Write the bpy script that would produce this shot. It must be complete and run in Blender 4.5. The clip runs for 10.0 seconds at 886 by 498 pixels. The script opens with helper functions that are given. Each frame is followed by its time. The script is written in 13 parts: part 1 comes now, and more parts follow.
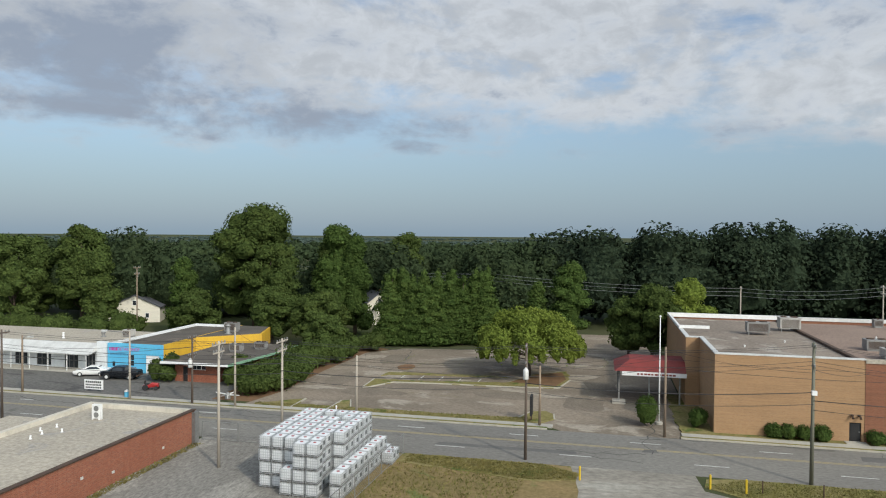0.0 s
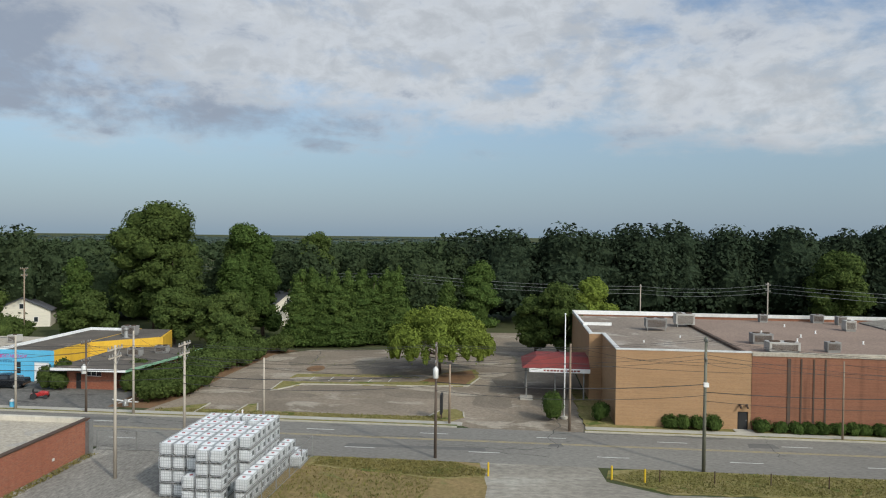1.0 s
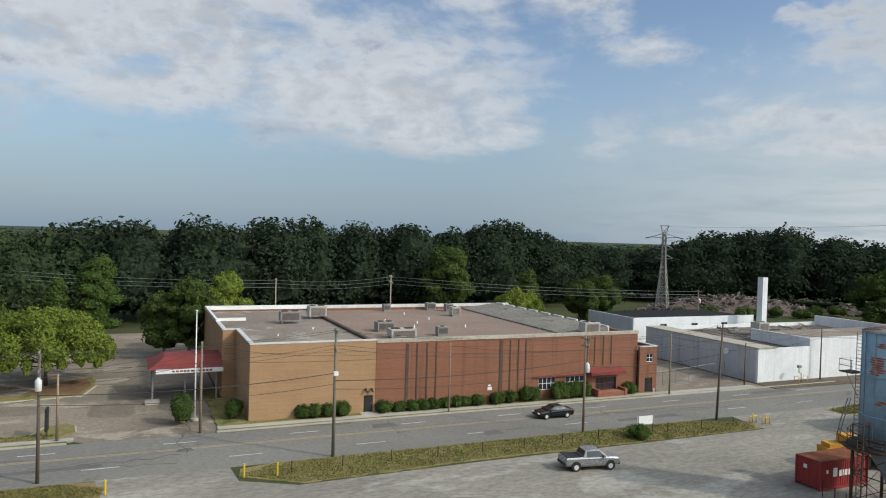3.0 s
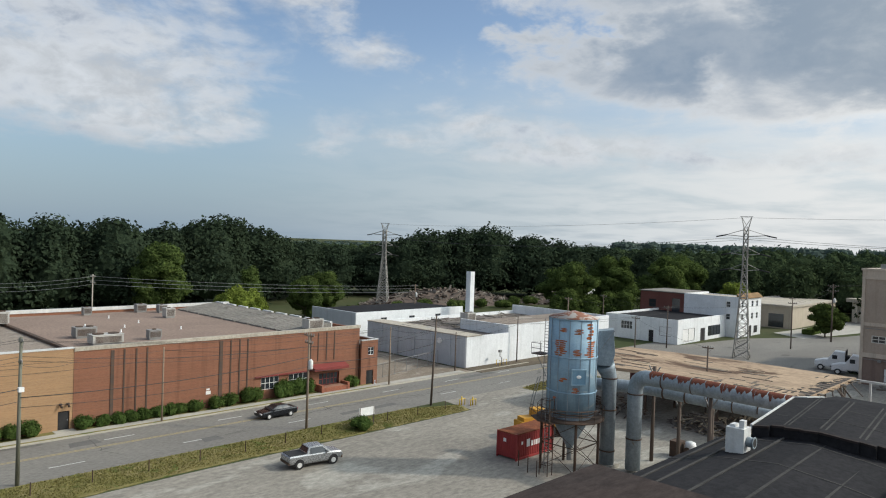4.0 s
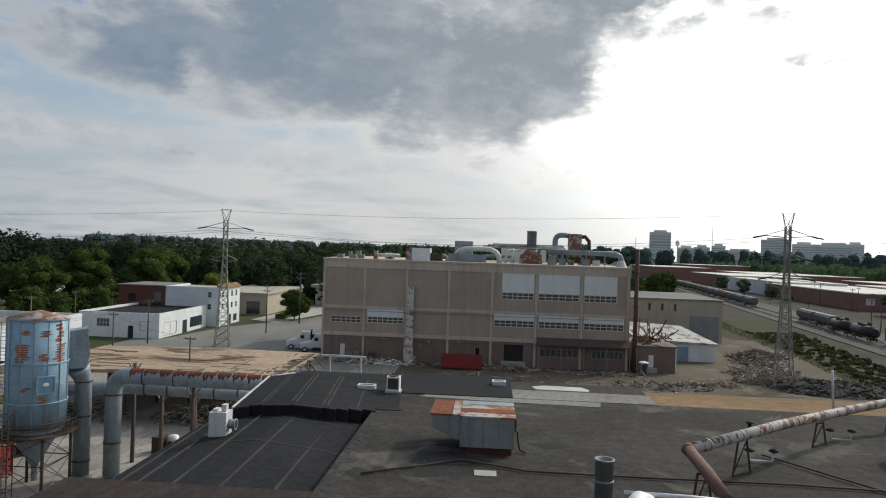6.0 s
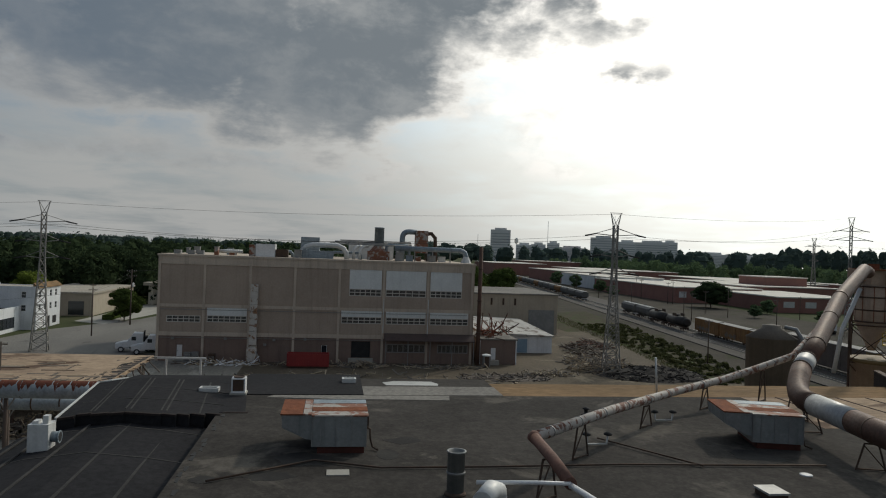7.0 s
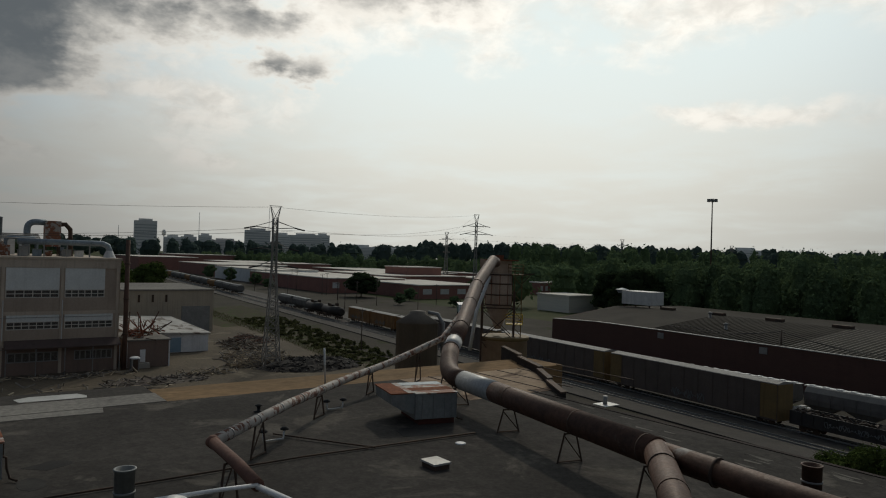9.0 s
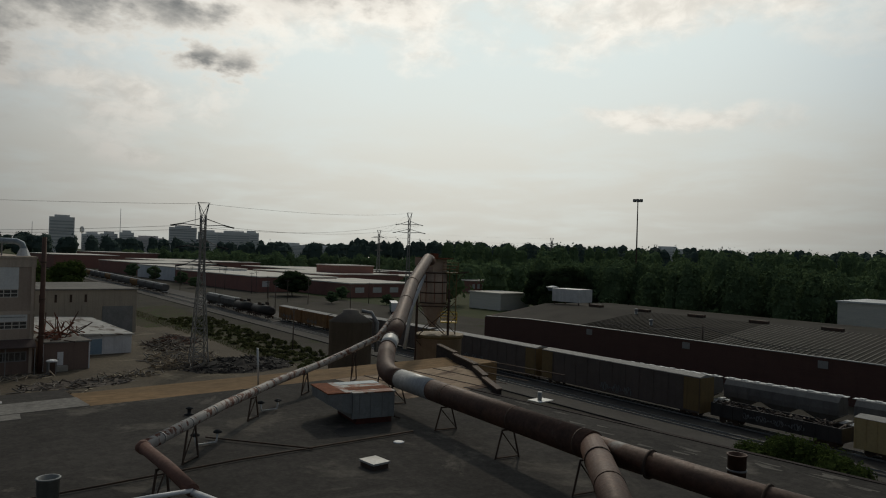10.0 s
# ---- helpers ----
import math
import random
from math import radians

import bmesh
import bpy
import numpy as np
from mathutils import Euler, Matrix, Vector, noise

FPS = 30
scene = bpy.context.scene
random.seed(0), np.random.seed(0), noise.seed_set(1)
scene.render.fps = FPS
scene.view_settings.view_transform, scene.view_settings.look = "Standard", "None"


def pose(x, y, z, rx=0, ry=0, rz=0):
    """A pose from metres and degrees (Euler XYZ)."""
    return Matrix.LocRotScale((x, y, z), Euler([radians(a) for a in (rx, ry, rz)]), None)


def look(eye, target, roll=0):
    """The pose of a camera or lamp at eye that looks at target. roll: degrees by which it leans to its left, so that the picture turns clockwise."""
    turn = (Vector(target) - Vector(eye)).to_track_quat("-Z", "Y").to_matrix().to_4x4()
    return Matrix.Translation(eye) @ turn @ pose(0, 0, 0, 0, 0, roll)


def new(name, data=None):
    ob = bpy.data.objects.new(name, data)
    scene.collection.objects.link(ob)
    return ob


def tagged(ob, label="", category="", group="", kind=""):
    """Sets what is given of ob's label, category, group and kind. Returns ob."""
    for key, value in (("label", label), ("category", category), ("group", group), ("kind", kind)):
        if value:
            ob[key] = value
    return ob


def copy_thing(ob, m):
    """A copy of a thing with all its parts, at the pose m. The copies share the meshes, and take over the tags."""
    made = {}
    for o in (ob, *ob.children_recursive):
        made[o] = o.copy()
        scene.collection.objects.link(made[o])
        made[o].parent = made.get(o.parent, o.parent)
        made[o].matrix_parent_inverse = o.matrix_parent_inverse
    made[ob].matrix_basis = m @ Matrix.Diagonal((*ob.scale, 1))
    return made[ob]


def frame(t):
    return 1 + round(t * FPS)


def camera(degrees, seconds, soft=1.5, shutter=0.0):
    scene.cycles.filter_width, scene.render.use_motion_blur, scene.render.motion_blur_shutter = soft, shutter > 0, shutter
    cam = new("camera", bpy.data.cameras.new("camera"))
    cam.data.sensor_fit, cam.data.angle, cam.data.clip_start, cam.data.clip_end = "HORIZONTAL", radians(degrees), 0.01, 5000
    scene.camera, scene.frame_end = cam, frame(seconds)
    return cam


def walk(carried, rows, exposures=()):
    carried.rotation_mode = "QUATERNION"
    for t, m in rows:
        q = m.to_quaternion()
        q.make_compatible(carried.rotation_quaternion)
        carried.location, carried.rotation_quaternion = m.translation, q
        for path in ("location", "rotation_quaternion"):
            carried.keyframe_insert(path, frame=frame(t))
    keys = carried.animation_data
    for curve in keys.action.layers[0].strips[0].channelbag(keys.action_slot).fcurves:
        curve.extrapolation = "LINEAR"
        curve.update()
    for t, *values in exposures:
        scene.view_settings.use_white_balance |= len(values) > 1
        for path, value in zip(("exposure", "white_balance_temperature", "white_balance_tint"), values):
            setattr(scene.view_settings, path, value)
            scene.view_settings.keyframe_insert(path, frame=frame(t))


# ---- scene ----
cam = camera(64.50, 10.0, soft=1.1)
# x runs along the road, y across it; the drone hovers about 21 m up
PATH = [
    (0, pose(0.00, -0.00, 21.00, 88.723, -0.478, 12.770)),
    (0.3, pose(0.05, -0.02, 20.98, 88.745, -0.440, 12.592)),
    (0.5, pose(0.08, -0.03, 20.97, 88.765, -0.485, 11.544)),
    (1, pose(0.11, 0.02, 21.01, 88.764, -0.634, 5.544)),
    (1.5, pose(0.14, 0.04, 20.98, 88.827, -0.717, -1.496)),
    (2, pose(0.15, 0.13, 21.01, 88.839, -0.894, -8.283)),
    (2.2, pose(0.20, 0.19, 21.04, 88.840, -0.961, -11.038)),
    (3.3, pose(0.47, 0.61, 21.10, 88.923, -1.872, -29.443)),
    (3.5, pose(0.51, 0.63, 21.13, 89.020, -1.904, -34.009)),
    (4, pose(0.60, 0.65, 21.11, 89.269, -2.034, -45.683)),
    (4.5, pose(0.65, 0.68, 21.06, 89.542, -2.095, -56.212)),
    (5, pose(0.67, 0.64, 21.06, 89.755, -2.071, -66.416)),
    (5.5, pose(0.69, 0.71, 20.97, 89.977, -2.101, -76.585)),
    (6, pose(0.69, 0.75, 21.00, 90.110, -1.946, -86.254)),
    (6.2, pose(0.70, 0.79, 20.96, 90.226, -1.997, -90.090)),
    (7.3, pose(0.94, 1.13, 20.98, 90.203, -2.075, -99.431)),
    (7.5, pose(0.98, 1.17, 20.98, 90.184, -2.014, -99.382)),
    (8, pose(1.13, 1.31, 20.99, 90.175, -1.980, -100.416)),
    (8.2, pose(1.16, 1.39, 21.00, 90.209, -1.959, -104.290)),
    (8.5, pose(1.22, 1.55, 21.02, 90.370, -1.883, -112.774)),
    (8.7, pose(1.31, 1.68, 21.02, 90.445, -1.878, -118.647)),
    (9, pose(1.46, 1.90, 21.03, 90.597, -1.767, -126.476)),
    (9.5, pose(1.73, 2.14, 20.99, 90.654, -1.825, -130.784)),
    (10, pose(1.70, 2.10, 21.02, 90.625, -1.800, -132.019)),
]
EXPOSURES = [(0.0, -0.2, 6450, 10), (2.2, -0.28, 6400, 10), (3.5, -0.14, 6450, 10), (5.0, -0.1, 6500, 10), (5.5, -0.2, 6500, 10), (6.2, -0.58, 6520, 10), (7.3, -1.30, 6650, 9), (8.0, -1.36, 6730, 9), (9.0, -1.88, 6730, 9), (10.0, -2.0, 6760, 9)]
walk(cam, PATH, EXPOSURES)

# ---------------------------------------------------------------- sky and sun
SUN_AZ, SUN_EL = -43.0, 35.0          # degrees from +x, and above the horizon
sun_dir = Vector((math.cos(radians(SUN_AZ)) * math.cos(radians(SUN_EL)),
                  math.sin(radians(SUN_AZ)) * math.cos(radians(SUN_EL)), math.sin(radians(SUN_EL))))


class Nodes:
    """Short hand for building node trees."""

    def __init__(self, tree):
        self.tree = tree
        tree.nodes.clear()

    def add(self, kind, **props):
        n = self.tree.nodes.new(kind)
        for k, v in props.items():
            if k == "op":
                n.operation = v
            elif k == "data":
                n.data_type = v
            elif k == "blend":
                n.blend_type = v
        return n

    def link(self, a, b):
        self.tree.links.new(a, b)

    def put(self, socket, value):
        if isinstance(value, bpy.types.NodeSocket):
            self.link(value, socket)
        else:
            socket.default_value = value

    def math(self, op, a, b=0.0, c=0.0, clamp=False):
        n = self.add("ShaderNodeMath", op=op)
        n.use_clamp = clamp
        for s, v in zip(n.inputs, (a, b, c)):
            self.put(s, v)
        return n.outputs[0]

    def vec(self, op, a, b=(0, 0, 0)):
        n = self.add("ShaderNodeVectorMath", op=op)
        self.put(n.inputs[0], a)
        if op == "SCALE":
            self.put(n.inputs["Scale"], b)
        elif op not in ("LENGTH", "NORMALIZE"):
            self.put(n.inputs[1], b)
        return n.outputs["Value"] if op in ("LENGTH", "DOT_PRODUCT") else n.outputs[0]

    def xyz(self, v):
        n = self.add("ShaderNodeSeparateXYZ")
        self.put(n.inputs[0], v)
        return n.outputs

    def combine(self, x, y, z):
        n = self.add("ShaderNodeCombineXYZ")
        for s, v in zip(n.inputs, (x, y, z)):
            self.put(s, v)
        return n.outputs[0]

    def noise(self, v, scale, detail=6.0, rough=0.55, distort=0.0):
        n = self.add("ShaderNodeTexNoise")
        self.put(n.inputs["Vector"], v)
        n.inputs["Scale"].default_value = scale
        n.inputs["Detail"].default_value = detail
        n.inputs["Roughness"].default_value = rough
        n.inputs["Distortion"].default_value = distort
        return n.outputs["Fac"]

    def ramp(self, v, lo, hi, a=0.0, b=1.0, smooth=True):
        n = self.add("ShaderNodeMapRange")
        n.interpolation_type = "SMOOTHSTEP" if smooth else "LINEAR"
        for s, x in zip(n.inputs, (v, lo, hi, a, b)):
            self.put(s, x)
        return n.outputs[0]

    def mix(self, f, a, b, blend="MIX"):
        n = self.add("ShaderNodeMix", data="RGBA", blend=blend)
        self.put(n.inputs[0], f)
        self.put(n.inputs[6], a if isinstance(a, bpy.types.NodeSocket) else (*a, 1))
        self.put(n.inputs[7], b if isinstance(b, bpy.types.NodeSocket) else (*b, 1))
        return n.outputs[2]


def make_world():
    w = bpy.data.worlds.new("sky")
    scene.world = w
    w.use_nodes = True
    k = Nodes(w.node_tree)
    d = k.add("ShaderNodeTexCoord").outputs["Generated"]
    x, y, z = k.xyz(d)
    sky = k.add("ShaderNodeTexSky")
    sky.sky_type = "NISHITA"
    sky.sun_disc = False
    sky.sun_elevation = radians(SUN_EL)
    sky.sun_rotation = radians(90 - SUN_AZ)
    sky.air_density, sky.dust_density, sky.ozone_density = 1.0, 1.0, 1.4
    blue = k.vec("SCALE", sky.outputs[0], SKY_STRENGTH)
    yaw = k.math("MULTIPLY", k.math("ARCTAN2", k.math("MULTIPLY", x, -1.0), y), 57.2958)
    el = k.math("MULTIPLY", k.math("ARCSINE", z), 57.2958)
    soft = k.vec("MULTIPLY", d, (1, 1, 1.9))
    warp = k.math("MULTIPLY", k.math("SUBTRACT", k.noise(soft, 4.0, 6.0, 0.62), 0.5), 26.0)

    def banks(rows):
        """The highest of some oval cloud banks: yaw, height, half width, half height (degrees), weight."""
        out = None
        for a, e, wide, tall, amp in rows:
            u = k.math("DIVIDE", k.math("ADD", k.math("SUBTRACT", yaw, a), warp), wide)
            v = k.math("DIVIDE", k.math("ADD", k.math("SUBTRACT", el, e), k.math("MULTIPLY", warp, 0.35)), tall)
            q = k.math("SQRT", k.math("ADD", k.math("MULTIPLY", u, u), k.math("MULTIPLY", v, v)))
            q = k.math("MULTIPLY", k.math("SUBTRACT", 1.0, q), amp)
            out = q if out is None else k.math("MAXIMUM", out, q)
        return out

    billow = k.noise(k.vec("MULTIPLY", d, (1, 1, 2.1)), 8.0, 10.0, 0.60, 0.25)
    fine = k.noise(k.vec("MULTIPLY", d, (1, 1, 1.6)), 26.0, 7.0, 0.6, 0.4)
    up = k.math("ADD", k.math("MAXIMUM", z, 0.0), 0.10)
    deck = k.noise(k.combine(k.math("DIVIDE", x, up), k.math("DIVIDE", y, up), 0.0), 1.3, 9.0, 0.58, 0.3)
    rough = k.math("ADD", k.math("MULTIPLY", k.math("SUBTRACT", billow, 0.5), 1.3), k.math("MULTIPLY", k.math("SUBTRACT", deck, 0.5), 0.9))

    glow = k.ramp(k.vec("DOT_PRODUCT", d, tuple(sun_dir)), 0.40, 0.96)
    glow = k.math("MULTIPLY", k.math("MULTIPLY", glow, glow), glow)
    lit = k.mix(glow, CLOUD_LIT, CLOUD_SUN)

    # clear sky, paler near the horizon and white towards the sun
    clear = k.mix(k.ramp(el, 0.0, 15.0, 0.80, 0.0), blue, k.mix(glow, HAZE, HAZE_SUN))
    clear = k.mix(glow, clear, CLEAR_SUN)
    veil = k.math("MULTIPLY", k.ramp(yaw, -22.0, -60.0), k.ramp(el, 17.0, 5.0))
    veil = k.math("MULTIPLY", veil, k.ramp(deck, 0.25, 0.62, 0.45, 0.95))
    sky_col = k.mix(veil, clear, k.mix(glow, k.mix(k.ramp(yaw, -45.0, -78.0), VEIL, VEIL_SOUTH), HAZE_SUN))

    # white broken clouds with a flat base
    white = k.math("ADD", k.math("MAXIMUM", banks(CLOUDS), -0.15), rough)
    base = k.math("ADD", 5.6, k.math("MULTIPLY", k.math("SUBTRACT", fine, 0.5), 2.0))
    white = k.math("MULTIPLY", k.ramp(white, 0.0, 0.55), k.ramp(k.math("SUBTRACT", el, base), 0.0, 1.2))
    grey = k.math("ADD", k.math("MAXIMUM", banks(GREY_BANKS), 0.0), k.math("MULTIPLY", k.math("SUBTRACT", billow, 0.53), 2.6))
    grey = k.ramp(k.math("ADD", grey, k.math("MULTIPLY", k.math("SUBTRACT", fine, 0.5), 1.2)), 0.0, 0.9, 0.0, 0.95)
    puffs = k.ramp(k.math("ADD", k.math("MULTIPLY", fine, 0.5), k.math("MULTIPLY", billow, 0.5)), 0.38, 0.64, 0.86, 1.16)
    body = k.mix(grey, k.vec("SCALE", lit, puffs), k.mix(glow, CLOUD_GREY, CLOUD_SUN))
    out = k.mix(k.math("MULTIPLY", white, 0.93), sky_col, body)

    # the storm cloud: bright torn rims, dark cores
    storm = k.math("ADD", banks(STORM), k.math("MULTIPLY", rough, 0.8))
    storm = k.math("ADD", storm, k.math("MULTIPLY", k.math("SUBTRACT", fine, 0.5), 0.20))
    core = k.ramp(storm, 0.0, 0.55)
    core = k.math("MULTIPLY", core, k.ramp(k.math("ADD", k.math("MULTIPLY", billow, 0.7), k.math("MULTIPLY", fine, 0.3)), 0.66, 0.42, 0.80, 1.0))
    tint = k.mix(core, k.mix(k.ramp(yaw, -58.0, -80.0), CLOUD_LIT, k.mix(glow, RIM, CLOUD_SUN)), k.mix(k.ramp(yaw, -58.0, -95.0), CLOUD_DARK, STORM_DARK))
    out = k.mix(k.ramp(storm, -0.10, 0.22), out, tint)
    bg = k.add("ShaderNodeBackground")
    k.link(out, bg.inputs[0])
    k.link(bg.outputs[0], k.add("ShaderNodeOutputWorld").inputs[0])


SKY_STRENGTH = 0.15
CLOUD_LIT, CLOUD_GREY, CLOUD_SUN = (0.665, 0.70, 0.735), (0.33, 0.385, 0.475), (3.5, 3.4, 3.2)
CLOUD_DARK, STORM_DARK, RIM = (0.26, 0.345, 0.455), (0.40, 0.46, 0.515), (0.95, 0.95, 0.93)
HAZE, HAZE_SUN, CLEAR_SUN, VEIL = (0.26, 0.38, 0.51), (3.0, 3.0, 2.8), (2.9, 3.25, 3.3), (0.60, 0.67, 0.71)
VEIL_SOUTH = (0.88, 0.89, 0.88)
# cloud banks: yaw, height, half width and half height in degrees, weight
CLOUDS = [(34, 15, 42, 10, 0.9), (2, 16, 26, 11, 0.8), (-17, 11, 20, 6, 0.7), (-36, 18, 7, 3.5, 0.6), (-45, 22, 9, 4, 0.7), (-26, 20, 10, 4, 0.5),
          (-43, 14, 7, 2.2, 0.5), (-54, 8, 16, 4, 0.4), (-75, 5, 30, 4, 0.4), (-104, 12, 10, 6, 0.5), (-120, 21, 30, 6, 0.6), (-150, 20, 30, 4, 0.6), (-150, 11, 14, 1.6, 0.5),
          # unseen banks behind and overhead, added to brighten west-facing walls
          (85, 20, 34, 14, 0.9), (135, 26, 40, 18, 0.9), (178, 24, 30, 15, 0.8), (-178, 24, 25, 15, 0.8), (70, 50, 60, 16, 0.7), (150, 55, 60, 18, 0.7), (-40, 46, 30, 10, 0.5)]
GREY_BANKS = [(38, 12, 19, 7.5, 1.3), (22, 8.5, 20, 3.2, 0.9), (0, 7.0, 30, 2.0, 0.6), (-60, 18, 9, 5, 0.8)]
STORM = [(-62, 15.5, 10, 5, 0.8), (-79, 16, 19, 8.5, 1.0), (-91, 14.5, 13, 8.5, 1.0), (-72, 24, 26, 8, 1.0), (-96, 22, 15, 9, 0.9), (-108, 20, 6, 4, 0.5), (-112, 14.5, 5, 1.6, 0.5), (-119, 23, 8, 4, 0.5)]
make_world()

sun = new("sun", bpy.data.lights.new("sun", "SUN"))
sun.data.energy, sun.data.angle, sun.data.color = 2.7, radians(2.5), (1.0, 0.91, 0.78)
sun.matrix_world = look(sun_dir * 500, (0, 0, 0))

# ---------------------------------------------------------------- materials
def surface(name, a, b, scale=0.5, rough=0.85, metal=0.0, bump=0.25, grain=9.0, streak=0.0, spot=None, spot_size=0.2,
            spot_amount=0.45, spec=0.3, squash=(1, 1, 1), speckle=0.07):
    """A worn surface: two tones in large patches, fine grain, rain streaks on upright faces, and spots of a third colour."""
    m = bpy.data.materials.new(name)
    m.use_nodes = True
    k = Nodes(m.node_tree)
    pos = k.add("ShaderNodeNewGeometry").outputs["Position"]
    if squash != (1, 1, 1):
        pos = k.vec("MULTIPLY", pos, squash)
    big = k.ramp(k.noise(pos, scale, 5.0, 0.6, 0.4), 0.32, 0.68)
    fine = k.noise(pos, grain, 4.0, 0.65)
    f = k.math("ADD", k.math("MULTIPLY", big, 0.75), k.math("MULTIPLY", k.math("SUBTRACT", fine, 0.5), 0.9), clamp=True)
    col = k.mix(f, a, b)
    if streak:
        s = k.ramp(k.noise(k.vec("MULTIPLY", pos, (1, 1, 0.06)), 1.6, 5.0, 0.6), 0.48, 0.72)
        col = k.mix(k.math("MULTIPLY", s, streak), col, tuple(c * 0.42 for c in a))
    if spot:
        s = k.ramp(k.noise(pos, spot_size, 7.0, 0.62, 0.6), 1.0 - spot_amount - 0.04, 1.0 - spot_amount + 0.05)
        col = k.mix(s, col, spot)
    speck = k.noise(pos, grain * 0.45, 8.0, 0.72)
    col = k.mix(1.0, col, k.mix(k.ramp(speck, 0.30, 0.70), (1 - speckle * 1.15,) * 3, (1 + speckle,) * 3), "MULTIPLY")
    p = k.add("ShaderNodeBsdfPrincipled")
    k.link(col, p.inputs["Base Color"])
    k.link(k.ramp(fine, 0.2, 0.8, rough - 0.1, min(1.0, rough + 0.1)), p.inputs["Roughness"])
    p.inputs["Metallic"].default_value = metal
    p.inputs["Specular IOR Level"].default_value = spec
    if bump:
        n = k.add("ShaderNodeBump")
        n.inputs["Strength"].default_value = bump
        n.inputs["Distance"].default_value = 0.05
        k.link(fine, n.inputs["Height"])
        k.link(n.outputs[0], p.inputs["Normal"])
    k.link(p.outputs[0], k.add("ShaderNodeOutputMaterial").inputs[0])
    return m


def brickwork(name, a, b, mortar, streak=0.25, length=0.22, row=0.075):
    """Brick courses for upright walls that run along x or y."""
    m = bpy.data.materials.new(name)
    m.use_nodes = True
    k = Nodes(m.node_tree)
    pos = k.add("ShaderNodeNewGeometry").outputs["Position"]
    x, y, z = k.xyz(pos)
    br = k.add("ShaderNodeTexBrick")
    k.link(k.combine(k.math("ADD", x, y), z, 0.0), br.inputs["Vector"])
    br.inputs["Color1"].default_value = (*a, 1)
    br.inputs["Color2"].default_value = (*b, 1)
    br.inputs["Mortar"].default_value = (*mortar, 1)
    br.inputs["Scale"].default_value = 1.0
    br.inputs["Brick Width"].default_value = length
    br.inputs["Row Height"].default_value = row
    br.inputs["Mortar Size"].default_value = 0.008
    big = k.ramp(k.noise(pos, 0.25, 5.0, 0.6), 0.35, 0.7)
    col = k.mix(k.math("MULTIPLY", big, 0.35), br.outputs[0], tuple(c * 0.6 for c in a))
    s = k.ramp(k.noise(k.vec("MULTIPLY", pos, (1, 1, 0.05)), 1.3, 5.0, 0.6), 0.5, 0.75)
    col = k.mix(k.math("MULTIPLY", s, streak), col, tuple(c * 0.4 for c in a))
    courses = k.noise(k.vec("MULTIPLY", pos, (0.25, 0.25, 9.0)), 1.2, 3.0, 0.6)
    col = k.mix(k.ramp(courses, 0.35, 0.7, 0.0, 0.42), col, tuple(min(1, c * 1.5) for c in b))
    p = k.add("ShaderNodeBsdfPrincipled")
    k.link(col, p.inputs["Base Color"])
    p.inputs["Roughness"].default_value = 0.9
    n = k.add("ShaderNodeBump")
    n.inputs["Strength"].default_value = 0.4
    n.inputs["Distance"].default_value = 0.02
    k.link(br.outputs["Fac"], n.inputs["Height"])
    n.invert = True
    k.link(n.outputs[0], p.inputs["Normal"])
    k.link(p.outputs[0], k.add("ShaderNodeOutputMaterial").inputs[0])
    return m


def foliage(name, a, b, c):
    """Leaves: three greens that vary from leaf to leaf and in patches; light comes through."""
    m = bpy.data.materials.new(name)
    m.use_nodes = True
    k = Nodes(m.node_tree)
    g = k.add("ShaderNodeNewGeometry")
    pos = g.outputs["Position"]
    isl = g.outputs["Random Per Island"]
    rnd = k.add("ShaderNodeObjectInfo").outputs["Random"]
    patch = k.ramp(k.noise(pos, 0.07, 4.0, 0.6), 0.35, 0.65)
    col = k.mix(isl, a, b)
    col = k.mix(k.math("MULTIPLY", patch, 0.6), col, c)
    col = k.mix(k.math("MULTIPLY", rnd, 0.35), col, tuple(x * 0.55 for x in a))
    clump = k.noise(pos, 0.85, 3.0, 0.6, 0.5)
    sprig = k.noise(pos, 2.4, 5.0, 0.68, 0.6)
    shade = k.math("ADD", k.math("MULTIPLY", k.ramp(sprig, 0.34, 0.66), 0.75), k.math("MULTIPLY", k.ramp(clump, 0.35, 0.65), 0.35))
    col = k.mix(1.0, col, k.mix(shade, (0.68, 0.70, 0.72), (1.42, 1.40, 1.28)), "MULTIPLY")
    relief = k.add("ShaderNodeBump")
    relief.inputs["Strength"].default_value = 1.0
    relief.inputs["Distance"].default_value = 0.35
    k.link(k.math("ADD", k.math("MULTIPLY", sprig, 0.7), k.math("MULTIPLY", clump, 0.9)), relief.inputs["Height"])
    d = k.add("ShaderNodeBsdfDiffuse")
    t = k.add("ShaderNodeBsdfTranslucent")
    k.link(col, d.inputs[0])
    k.link(col, t.inputs[0])
    k.link(relief.outputs[0], d.inputs["Normal"])
    mx = k.add("ShaderNodeMixShader")
    mx.inputs[0].default_value = 0.22
    k.link(d.outputs[0], mx.inputs[1])
    k.link(t.outputs[0], mx.inputs[2])
    k.link(mx.outputs[0], k.add("ShaderNodeOutputMaterial").inputs[0])
    return m


def glass_pane(name, tone=(0.02, 0.025, 0.03), rough=0.12):
    m = surface(name, tone, tuple(t * 1.6 for t in tone), 0.8, rough, 0.0, 0.0, 3.0, spec=0.6)
    return m


